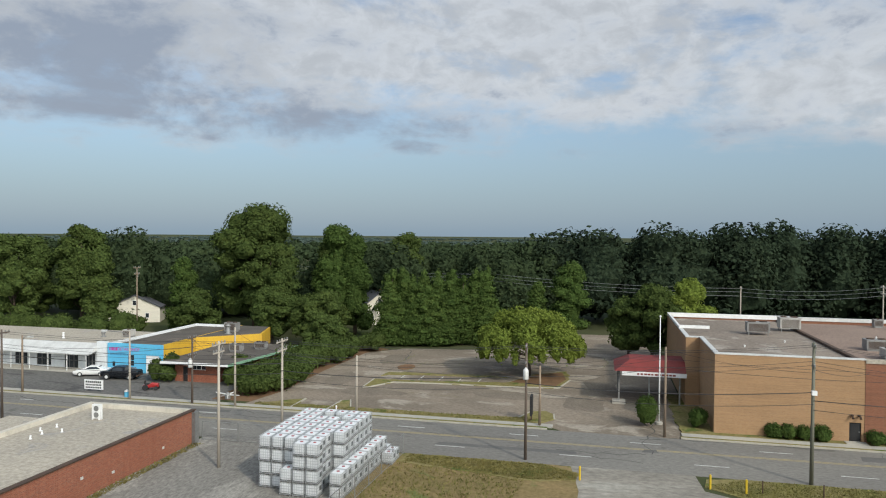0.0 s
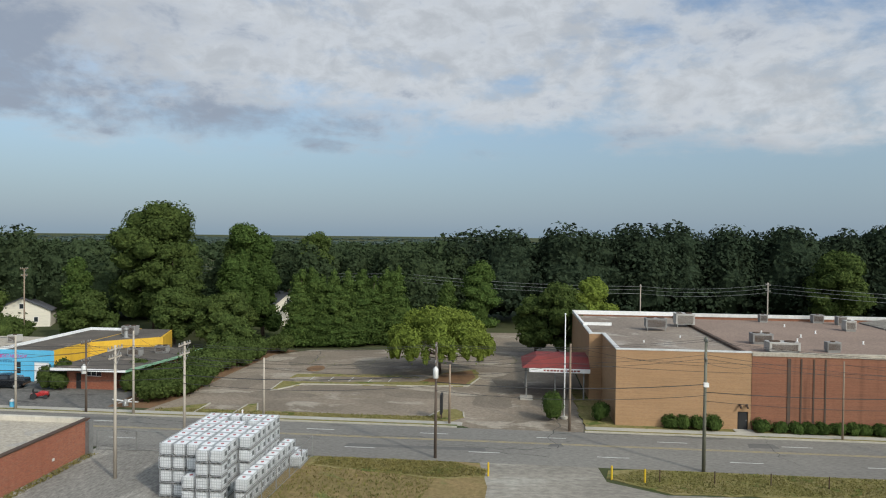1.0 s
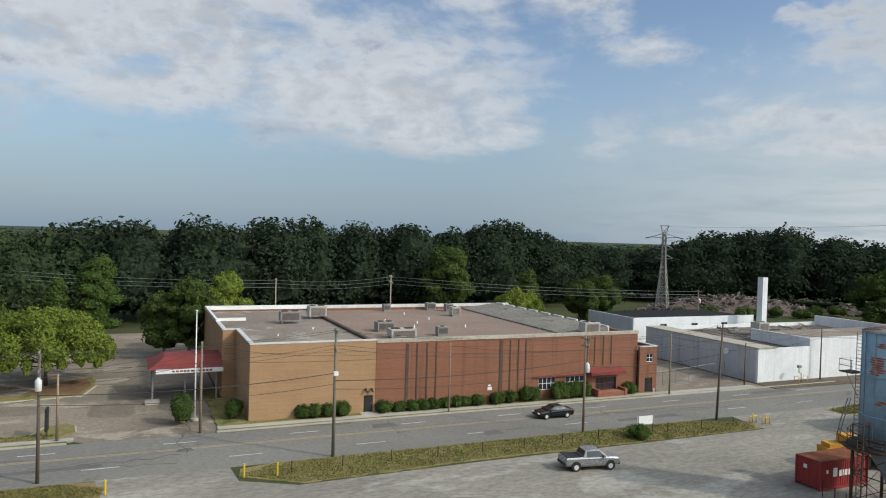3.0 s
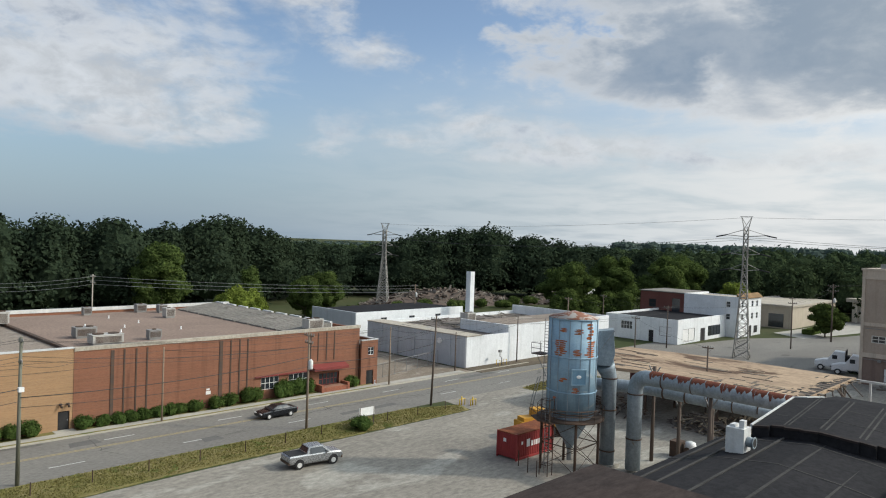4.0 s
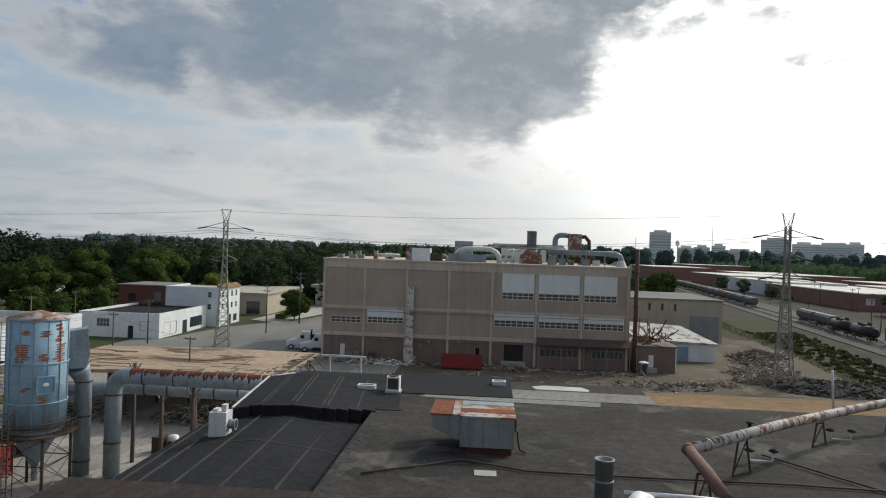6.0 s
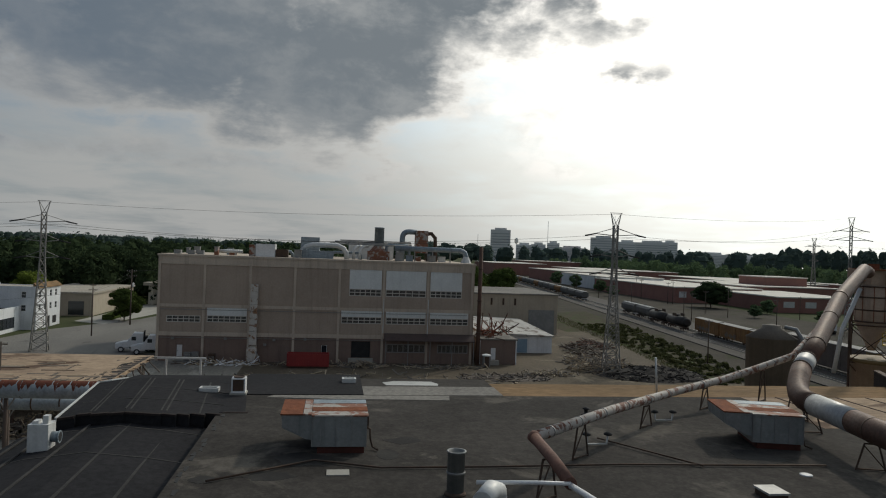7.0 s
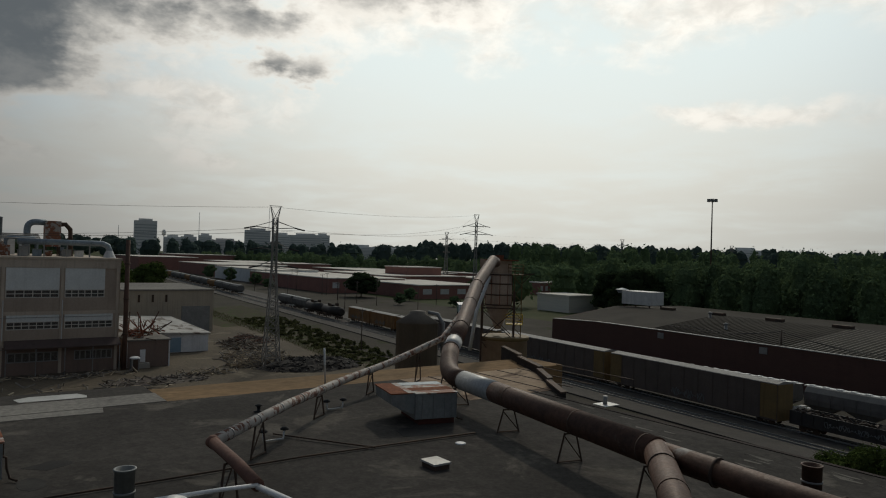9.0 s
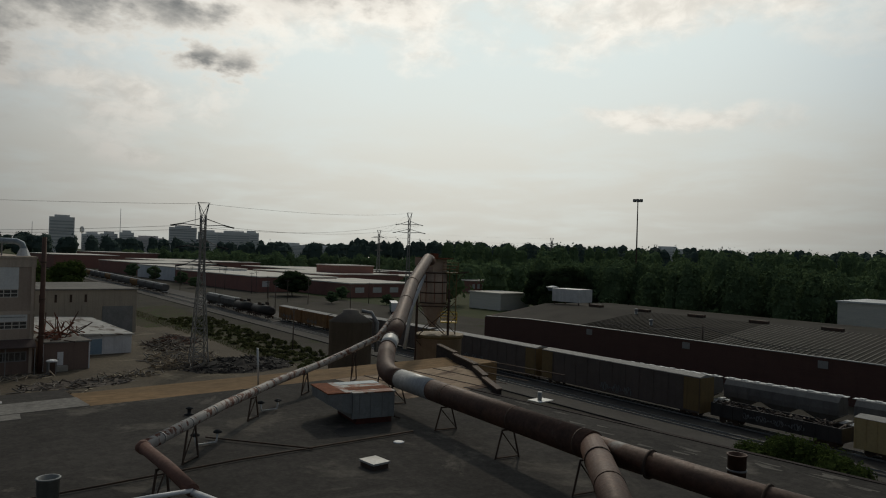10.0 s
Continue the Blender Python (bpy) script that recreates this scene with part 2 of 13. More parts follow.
ASPHALT = surface("asphalt", (0.176, 0.167, 0.152), (0.218, 0.208, 0.186), 0.12, 0.9, bump=0.15, grain=12, spot=(0.129, 0.122, 0.112), spot_size=0.35, spot_amount=0.36, squash=(0.35, 1, 1), spec=0.15, speckle=0.22)
YARD = surface("worn_pale_yard", (0.235, 0.222, 0.198), (0.175, 0.165, 0.148), 0.10, 0.92, bump=0.3, grain=9, spot=(0.29, 0.275, 0.245), spot_size=0.22, spot_amount=0.42, squash=(1, 0.4, 1), spec=0.1, speckle=0.3)
DARK_LOT = surface("dark_forecourt_asphalt", (0.125, 0.12, 0.112), (0.165, 0.158, 0.146), 0.12, 0.92, bump=0.25, grain=9, spot=(0.085, 0.082, 0.078), spot_size=0.3, spot_amount=0.42, squash=(0.4, 1, 1), spec=0.1, speckle=0.3)
OLD_LOT = surface("cracked_lot_asphalt", (0.260, 0.215, 0.167), (0.154, 0.129, 0.102), 0.10, 0.95, bump=0.25, grain=7, spot=(0.322, 0.282, 0.230), spot_size=0.2, spot_amount=0.42, squash=(0.6, 1, 1), spec=0.1, speckle=0.22)
GRAVEL = surface("pale_gravel", (0.280, 0.258, 0.220), (0.190, 0.176, 0.152), 0.10, 0.95, bump=0.5, grain=5, spot=(0.326, 0.309, 0.268), spot_size=0.16, spot_amount=0.43, squash=(0.5, 1, 1), spec=0.1, speckle=0.22)
DIRT = surface("yard_dirt", (0.132, 0.108, 0.079), (0.080, 0.067, 0.050), 0.08, 0.95, bump=0.5, grain=4, spot=(0.176, 0.148, 0.108), spot_size=0.15, spot_amount=0.40, spec=0.1, speckle=0.22)
GRASS = surface("dry_grass", (0.18, 0.165, 0.06), (0.25, 0.205, 0.10), 0.22, 0.95, bump=0.8, grain=5, spot=(0.10, 0.125, 0.036), spot_size=0.4, spot_amount=0.42, spec=0.05, speckle=0.22)
STRAW = surface("straw_ground", (0.24, 0.175, 0.085), (0.165, 0.135, 0.058), 0.2, 0.95, bump=0.8, grain=5, spot=(0.15, 0.17, 0.06), spot_size=0.25, spot_amount=0.42, spec=0.1, speckle=0.22)
FIELD = surface("far_ground", (0.050, 0.064, 0.028), (0.085, 0.085, 0.045), 0.03, 0.95, bump=0.2, grain=0.8, spec=0.05)
CONCRETE = surface("concrete", (0.40, 0.38, 0.33), (0.31, 0.295, 0.265), 0.4, 0.9, bump=0.2, grain=10)
KERB = surface("kerb_concrete", (0.42, 0.39, 0.32), (0.33, 0.31, 0.26), 0.5, 0.9, bump=0.2)
YELLOW_PAINT = surface("yellow_road_paint", (0.38, 0.295, 0.13), (0.29, 0.245, 0.15), 0.8, 0.8, bump=0.1)
WHITE_PAINT = surface("white_road_paint", (0.62, 0.62, 0.60), (0.40, 0.40, 0.39), 0.8, 0.8, bump=0.1)
TAN_BRICK = brickwork("tan_brick", (0.381, 0.230, 0.119), (0.309, 0.183, 0.092), (0.340, 0.244, 0.158), 0.05)
RED_BRICK = brickwork("rust_red_brick", (0.255, 0.108, 0.060), (0.200, 0.080, 0.045), (0.215, 0.128, 0.084), 0.62)
OLD_BRICK = brickwork("old_red_brick", (0.35, 0.112, 0.056), (0.19, 0.056, 0.034), (0.31, 0.20, 0.14), 0.40)
DARK_BRICK = brickwork("dark_red_brick", (0.16, 0.050, 0.040), (0.12, 0.04, 0.032), (0.16, 0.09, 0.07), 0.3)
WHITE_WALL = surface("painted_white_block", (0.74, 0.76, 0.77), (0.63, 0.65, 0.66), 0.3, 0.85, bump=0.15, streak=0.22)
PALE_METAL = surface("pale_sheet_metal", (0.66, 0.66, 0.64), (0.52, 0.52, 0.50), 0.5, 0.55, 0.2, 0.1, streak=0.2)
GREY_CONC = surface("brown_grey_concrete", (0.42, 0.342, 0.275), (0.35, 0.285, 0.23), 0.15, 0.9, bump=0.2, streak=0.22, spec=0.1)
GREY_TRIM = surface("pale_concrete_frame", (0.56, 0.475, 0.385), (0.47, 0.395, 0.32), 0.3, 0.9, bump=0.2, streak=0.35, spec=0.1)
ROOF_TAR = surface("brown_tar_roof", (0.27, 0.225, 0.185), (0.185, 0.155, 0.13), 0.10, 0.92, bump=0.3, grain=5, spot=(0.33, 0.295, 0.255), spot_size=0.2, spot_amount=0.40, spec=0.1, speckle=0.22)
ROOF_RUST = surface("reddish_gravel_roof", (0.26, 0.19, 0.15), (0.20, 0.145, 0.115), 0.12, 0.92, bump=0.3, grain=6, speckle=0.22)
ROOF_PALE = surface("pale_coated_roof", (0.42, 0.375, 0.305), (0.34, 0.305, 0.25), 0.12, 0.85, bump=0.15, grain=6, spot=(0.33, 0.31, 0.28), spot_size=0.25, spot_amount=0.38, speckle=0.22)
ROOF_GREY = surface("grey_weathered_roof", (0.062, 0.056, 0.050), (0.034, 0.031, 0.028), 0.16, 0.95, bump=0.35, grain=5, spot=(0.105, 0.094, 0.080), spot_size=0.22, spot_amount=0.42, spec=0.08, speckle=0.22)
GALV = surface("dull_galvanised_lid", (0.46, 0.455, 0.43), (0.36, 0.355, 0.335), 0.6, 0.55, 0.2, 0.1, streak=0.2)
ROOF_BLACK = surface("black_membrane_roof", (0.021, 0.021, 0.023), (0.030, 0.029, 0.031), 0.12, 0.9, bump=0.2, grain=6, spec=0.08, speckle=0.22)
ROOF_SEAM = surface("dusty_roof_seam", (0.072, 0.069, 0.066), (0.040, 0.039, 0.038), 0.6, 0.9, bump=0.1, spec=0.08)
ROOF_BROWN = surface("dark_brown_roof", (0.052, 0.040, 0.036), (0.032, 0.027, 0.026), 0.25, 0.9, bump=0.4, grain=6, spot=(0.12, 0.11, 0.10), spot_size=0.35, spot_amount=0.30, squash=(0.4, 1, 1), spec=0.08, speckle=0.22)
ROOF_DECK = surface("bare_wood_deck", (0.41, 0.305, 0.21), (0.30, 0.22, 0.155), 0.2, 0.9, bump=0.4, grain=4, spot=(0.125, 0.082, 0.058), spot_size=0.22, spot_amount=0.42, squash=(1, 0.45, 1), spec=0.1, speckle=0.22)
ROOF_PATCH = surface("tan_roof_patch", (0.26, 0.165, 0.085), (0.17, 0.115, 0.065), 0.2, 0.9, bump=0.3, grain=5, squash=(1, 0.35, 1), spec=0.08, speckle=0.22)
BLUE_METAL = surface("faded_blue_painted_steel", (0.22, 0.33, 0.43), (0.30, 0.41, 0.49), 0.35, 0.6, 0.1, 0.1, streak=0.3)
RUST = surface("flaking_rust", (0.24, 0.088, 0.045), (0.145, 0.058, 0.036), 1.2, 0.9, bump=0.4, spec=0.1, speckle=0.2)
DUCT = surface("galvanised_duct", (0.285, 0.335, 0.37), (0.20, 0.235, 0.26), 0.4, 0.6, 0.3, 0.1, streak=0.4, spot=(0.20, 0.16, 0.13), spot_size=0.7, spot_amount=0.26, speckle=0.15)
DUCT_RUST = surface("rusty_brown_duct", (0.115, 0.060, 0.040), (0.070, 0.042, 0.032), 0.6, 0.6, 0.15, 0.2, streak=0.3, spot=(0.20, 0.19, 0.18), spot_size=0.3, spot_amount=0.32, spec=0.25, speckle=0.2)
PIPE_FLAKE = surface("white_pipe_with_flaking_rust", (0.50, 0.46, 0.41), (0.38, 0.34, 0.30), 0.9, 0.7, 0.0, 0.2, spot=(0.17, 0.075, 0.05), spot_size=2.2, spot_amount=0.47)
DARK_STEEL = surface("dark_rusty_steel", (0.075, 0.055, 0.045), (0.12, 0.075, 0.05), 0.8, 0.8, 0.3, 0.2)
GREY_STEEL = surface("weathered_grey_steel", (0.30, 0.30, 0.29), (0.22, 0.22, 0.215), 0.8, 0.6, 0.5, 0.1)
POLE_WOOD = surface("weathered_pole_wood", (0.26, 0.20, 0.145), (0.17, 0.13, 0.10), 0.5, 0.9, bump=0.3, squash=(4, 4, 0.3))
POLE_DARK = surface("dark_creosote_pole", (0.13, 0.10, 0.08), (0.085, 0.068, 0.058), 0.5, 0.9, bump=0.3, squash=(4, 4, 0.3))
POLE_PALE = surface("pale_pole_wood", (0.42, 0.38, 0.32), (0.32, 0.28, 0.235), 0.5, 0.9, bump=0.3, squash=(4, 4, 0.3))
WIRE_PALE = surface("grey_aluminium_cable", (0.34, 0.35, 0.35), (0.27, 0.28, 0.28), 1, 0.5, 0.3, bump=0)
WIRE = surface("black_cable", (0.04, 0.04, 0.042), (0.06, 0.06, 0.06), 1, 0.7, bump=0)
CRATE_RED = surface("faded_red_container", (0.32, 0.045, 0.042), (0.25, 0.04, 0.04), 0.5, 0.6, 0.1, 0.1, streak=0.2, spot=(0.20, 0.10, 0.09), spot_size=0.5, spot_amount=0.3)
WHITE = surface("white_enamel", (0.78, 0.78, 0.77), (0.70, 0.70, 0.69), 0.6, 0.45, bump=0.05)
BLACK = surface("black_rubber", (0.022, 0.022, 0.023), (0.035, 0.035, 0.035), 1, 0.8, bump=0.1)
GLASS = glass_pane("dark_window_glass")
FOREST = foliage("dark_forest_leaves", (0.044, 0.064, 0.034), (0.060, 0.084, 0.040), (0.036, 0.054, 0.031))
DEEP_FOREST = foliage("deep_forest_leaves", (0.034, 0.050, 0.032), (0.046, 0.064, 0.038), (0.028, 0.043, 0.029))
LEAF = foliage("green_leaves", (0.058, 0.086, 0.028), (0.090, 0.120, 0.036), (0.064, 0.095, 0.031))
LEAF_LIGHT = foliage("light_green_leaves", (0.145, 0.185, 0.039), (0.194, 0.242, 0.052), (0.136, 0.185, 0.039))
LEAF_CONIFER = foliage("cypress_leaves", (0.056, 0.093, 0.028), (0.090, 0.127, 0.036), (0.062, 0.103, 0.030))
BARK = surface("bark", (0.10, 0.075, 0.055), (0.065, 0.05, 0.04), 0.8, 0.95, bump=0.5)

# greens lifted to stand in for haze over the southern woods
SOUTH_WOODS = foliage("haze_paled_wood_leaves", (0.105, 0.155, 0.081), (0.140, 0.196, 0.101), (0.088, 0.130, 0.074))
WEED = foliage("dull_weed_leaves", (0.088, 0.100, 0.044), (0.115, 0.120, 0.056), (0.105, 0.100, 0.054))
# bluish horizon haze is mixed into these leaf colours
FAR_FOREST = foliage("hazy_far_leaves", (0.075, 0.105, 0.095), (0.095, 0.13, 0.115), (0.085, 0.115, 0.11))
ROOF_DULL = surface("dull_patched_roof", (0.24, 0.225, 0.20), (0.17, 0.16, 0.145), 0.15, 0.9, bump=0.2, grain=6, spot=(0.12, 0.11, 0.10), spot_size=0.3, spot_amount=0.38, spec=0.08, speckle=0.22)
RAIL_DIRT = surface("weedy_rail_ground", (0.078, 0.069, 0.056), (0.052, 0.047, 0.039), 0.08, 0.95, bump=0.5, grain=4, spot=(0.050, 0.054, 0.028), spot_size=0.12, spot_amount=0.40, spec=0.05, speckle=0.22)

# ---------------------------------------------------------------- mesh helpers
def box(bm, x0, y0, z0, x1, y1, z1):
    v = [bm.verts.new(p) for p in ((x0, y0, z0), (x1, y0, z0), (x1, y1, z0), (x0, y1, z0),
                                   (x0, y0, z1), (x1, y0, z1), (x1, y1, z1), (x0, y1, z1))]
    for f in ((3, 2, 1, 0), (4, 5, 6, 7), (0, 1, 5, 4), (1, 2, 6, 5), (2, 3, 7, 6), (3, 0, 4, 7)):
        bm.faces.new([v[i] for i in f])
    return v


def prism(bm, pts, z0, z1):
    """A flat polygon in plan, raised from z0 to z1; either may be a list with a height for each corner."""
    lo = z0 if isinstance(z0, (list, tuple)) else [z0] * len(pts)
    hi = z1 if isinstance(z1, (list, tuple)) else [z1] * len(pts)
    a = [bm.verts.new((p[0], p[1], z)) for p, z in zip(pts, lo)]
    b = [bm.verts.new((p[0], p[1], z)) for p, z in zip(pts, hi)]
    n = len(pts)
    bm.faces.new(b)
    bm.faces.new(a[::-1])
    for i in range(n):
        j = (i + 1) % n
        bm.faces.new((a[i], a[j], b[j], b[i]))


def frame_of(d):
    d = Vector(d).normalized()
    u = d.cross(Vector((0, 0, 1)) if abs(d.z) < 0.95 else Vector((1, 0, 0))).normalized()
    return u, d.cross(u).normalized()


def tube(bm, p0, p1, r0, r1=None, seg=10, caps=True):
    p0, p1 = Vector(p0), Vector(p1)
    r1 = r0 if r1 is None else r1
    u, v = frame_of(p1 - p0)
    rings = []
    for p, r in ((p0, r0), (p1, r1)):
        rings.append([bm.verts.new(p + (u * math.cos(2 * math.pi * i / seg) + v * math.sin(2 * math.pi * i / seg)) * r) for i in range(seg)])
    for i in range(seg):
        j = (i + 1) % seg
        f = bm.faces.new((rings[0][i], rings[0][j], rings[1][j], rings[1][i]))
        f.smooth = seg > 6
    if caps:
        bm.faces.new(rings[0][::-1])
        bm.faces.new(rings[1])


def sweep(bm, pts, r, seg=12, caps=True):
    """A tube along a bent line, with mitred joints. r may be one radius or a list."""
    pts = [Vector(p) for p in pts]
    rs = r if isinstance(r, (list, tuple)) else [r] * len(pts)
    rings = []
    u = None
    for i, p in enumerate(pts):
        a = (p - pts[i - 1]).normalized() if i else (pts[1] - p).normalized()
        b = (pts[i + 1] - p).normalized() if i < len(pts) - 1 else a
        d = (a + b).normalized()
        if u is None:
            u, _ = frame_of(d)
        u = (u - d * u.dot(d)).normalized()
        v = d.cross(u)
        rings.append([bm.verts.new(p + (u * math.cos(2 * math.pi * k / seg) + v * math.sin(2 * math.pi * k / seg)) * rs[i]) for k in range(seg)])
    for a, b in zip(rings, rings[1:]):
        for i in range(seg):
            j = (i + 1) % seg
            f = bm.faces.new((a[i], a[j], b[j], b[i]))
            f.smooth = True
    if caps:
        bm.faces.new(rings[0][::-1])
        bm.faces.new(rings[-1])


def lathe(bm, x, y, profile, seg=24):
    """A round body about an upright axis, from (radius, height) pairs."""
    rings = [[bm.verts.new((x + max(r, 0.002) * math.cos(2 * math.pi * i / seg), y + max(r, 0.002) * math.sin(2 * math.pi * i / seg), z)) for i in range(seg)] for r, z in profile]
    for a, b in zip(rings, rings[1:]):
        for i in range(seg):
            j = (i + 1) % seg
            f = bm.faces.new((a[i], a[j], b[j], b[i]))
            f.smooth = seg > 12
    bm.faces.new(rings[0][::-1])
    bm.faces.new(rings[-1])


def bend(p0, corner, p1, radius, n=6):
    """Points along a rounded corner."""
    p0, c, p1 = Vector(p0), Vector(corner), Vector(p1)
    a, b = c + (p0 - c).normalized() * radius, c + (p1 - c).normalized() * radius
    return [tuple(a * (1 - t) ** 2 + c * 2 * t * (1 - t) + b * t * t) for t in (i / n for i in range(n + 1))]


def B():
    return bmesh.new()


def base_of(ob):
    p = Vector((0, 0, 0))
    while ob:
        p += ob.location
        ob = ob.parent
    return p


def part(name, bm, material, parent=None, label="", local=False):
    """One mesh object under a thing or a part. Built in world places unless local."""
    if parent is not None and not local:
        off = base_of(parent)
        for v in bm.verts:
            v.co -= off
    me = bpy.data.meshes.new(name)
    bm.to_mesh(me)
    bm.free()
    me.materials.append(material)
    ob = new(name, me)
    ob.parent = parent
    return tagged(ob, label)


def thing(name, x, y, z, label, category, group="", rz=0.0, kind=""):
    ob = new(name)
    ob.empty_display_size = 0.5
    ob.location = (x, y, z)
    ob.rotation_euler = (0, 0, radians(rz))
    return tagged(ob, label, category, group, kind)


def setting(name, bm, material, label, category=""):
    return tagged(part(name, bm, material), label, category or name.split("_")[0], kind="structure")


# ---------------------------------------------------------------- leaves
def leaf_arrays(rng, lobes, count, size, droop=0.0):
    """Small bent leaf clumps on the skin of a crown made of overlapping lobes; rows of 4 corners each."""
    lobes = np.asarray(lobes, float)
    area = lobes[:, 3] * lobes[:, 4] + lobes[:, 3] * lobes[:, 5] + lobes[:, 4] * lobes[:, 5]
    pick = rng.choice(len(lobes), count, p=area / area.sum())
    d = rng.normal(size=(count, 3))
    d[:, 2] = np.where(d[:, 2] < -0.4, -d[:, 2] * 0.5, d[:, 2])
    d /= np.linalg.norm(d, axis=1)[:, None]
    c, r = lobes[pick, :3], lobes[pick, 3:]
    rad = 0.97 + rng.normal(0, 0.085, count) + (rng.random(count) < 0.12) * rng.random(count) * 0.12
    p = c + d * r * rad[:, None]
    n = d / r
    n /= np.linalg.norm(n, axis=1)[:, None]
    n = n + rng.normal(0, 0.45, (count, 3)) + np.array([0, 0, 0.25 - droop])
    n /= np.linalg.norm(n, axis=1)[:, None]
    a = np.cross(n, rng.normal(size=(count, 3)))
    a /= np.linalg.norm(a, axis=1)[:, None]
    b = np.cross(n, a)
    s = size * rng.uniform(0.55, 1.25, (count, 1))
    k = rng.uniform(0.55, 1.0, (count, 4, 1))
    corners = np.stack([p + a * s * k[:, 0], p + b * s * 0.7 * k[:, 1], p - a * s * k[:, 2], p - b * s * 0.7 * k[:, 3]], 1)
    corners[:, 0] += n * s * 0.25
    corners[:, 2] -= n * s * 0.15
    return corners


def ball_template(n):
    """A cube sphere: its shared corners, and its faces as rows of four corner numbers."""
    found, faces = {}, []
    for axis in range(3):
        for side in (-1, 1):
            for i in range(n):
                for j in range(n):
                    quad = []
                    for u, v in ((i, j), (i + 1, j), (i + 1, j + 1), (i, j + 1)):
                        p = [0.0, 0.0, 0.0]
                        p[axis], p[(axis + 1) % 3], p[(axis + 2) % 3] = side, 2 * u / n - 1, 2 * v / n - 1
                        quad.append(found.setdefault(tuple(round(c, 5) for c in p), len(found)))
                    faces.append(quad if side > 0 else quad[::-1])
    pts = np.array(list(found), float)
    return pts / np.linalg.norm(pts, axis=1)[:, None], np.array(faces)


BALLS = {2: ball_template(2), 3: ball_template(3)}


def core_arrays(rng, lobes, n, fill=0.90):
    """The dense lumpy inside of each lobe, as rows of 4 corners."""
    pts, faces = BALLS[n]
    lobes = np.asarray(lobes, float)
    bumps = fill * rng.uniform(0.74, 1.16, (len(lobes), len(pts), 1))
    v = lobes[:, None, :3] + pts[None] * lobes[:, None, 3:] * bumps
    return v[:, faces].reshape(-1, 4, 3)


def leaf_mesh(name, corners, material):
    n = len(corners)
    me = bpy.data.meshes.new(name)
    me.vertices.add(4 * n)
    me.vertices.foreach_set("co", corners.reshape(-1).astype(np.float32))
    me.loops.add(4 * n)
    me.loops.foreach_set("vertex_index", np.arange(4 * n, dtype=np.int32))
    me.polygons.add(n)
    me.polygons.foreach_set("loop_start", np.arange(0, 4 * n, 4, dtype=np.int32))
    me.update(calc_edges=True)
    me.materials.append(material)
    return me


def crown_lobes(rng, h, r, shape):
    """Lobes of one crown of height h and half width r, its trunk at the origin."""
    L = []
    if shape == "cone":                                   # a dense narrow cypress
        for i in range(13):
            t = i / 12
            w = r * (1.04 - t) ** 0.5 * rng.uniform(0.82, 1.1)
            L.append((rng.normal(0, r * 0.12), rng.normal(0, r * 0.12), h * (0.07 + 0.87 * t), w, w, h * rng.uniform(0.07, 0.11)))
        for i in range(16):
            t, a = rng.random(), rng.uniform(0, 6.28)
            q = r * (1.0 - t) ** 0.5 * 0.8
            w = r * rng.uniform(0.24, 0.36)
            L.append((q * math.cos(a), q * math.sin(a), h * (0.1 + 0.8 * t), w, w, h * rng.uniform(0.05, 0.09)))
    elif shape == "weep":                                 # a spreading crown that hangs at the rim
        for i in range(44):
            a, q = rng.uniform(0, 6.28), r * math.sqrt(rng.random()) * 0.84
            w = r * rng.uniform(0.15, 0.24)
            L.append((q * math.cos(a), q * math.sin(a), h * (0.80 - 0.36 * (q / r) ** 2) * rng.uniform(0.84, 1.04), w, w, h * rng.uniform(0.10, 0.17)))
        for i in range(26):                               # strands that hang at the rim
            a = 6.28 * i / 26 + rng.uniform(-0.1, 0.1)
            q, w = r * rng.uniform(0.78, 0.94), r * rng.uniform(0.07, 0.12)
            L.append((q * math.cos(a), q * math.sin(a), h * rng.uniform(0.34, 0.44), w, w, h * rng.uniform(0.12, 0.20)))
    elif shape == "bush":
        for i in range(7):
            a, q = rng.uniform(0, 6.28), r * math.sqrt(rng.random()) * 0.5
            L.append((q * math.cos(a), q * math.sin(a), h * rng.uniform(0.4, 0.55), r * 0.55, r * 0.55, h * 0.45))
    elif shape == "tall":
        L.append((0.0, 0.0, h * 0.5, r * 0.45, r * 0.45, h * 0.38))
        for i in range(30):
            t = (i + rng.random()) / 30
            w = r * rng.uniform(0.26, 0.44)
            a, q = rng.uniform(0, 6.28), max(0.0, r * (1.0 - 0.5 * t ** 2) - w) * rng.uniform(0.5, 1.0)
            L.append((q * math.cos(a), q * math.sin(a), h * (0.12 + 0.80 * t), w, w, h * rng.uniform(0.06, 0.11)))
    else:                                                 # a broad-leaved tree
        L.append((0.0, 0.0, h * 0.55, r * 0.5, r * 0.5, h * 0.27))
        for i in range(34):
            t = (i + rng.random()) / 34
            w = r * rng.uniform(0.18, 0.36)
            q = max(0.0, r * math.sin(math.pi * (0.22 + 0.62 * t)) - w * 0.8) * rng.uniform(0.55, 1.0)
            a = rng.uniform(0, 6.28)
            L.append((q * math.cos(a), q * math.sin(a), h * (0.20 + 0.70 * t), w, w, min(w, h * 0.14) * rng.uniform(0.75, 1.0)))
    return L


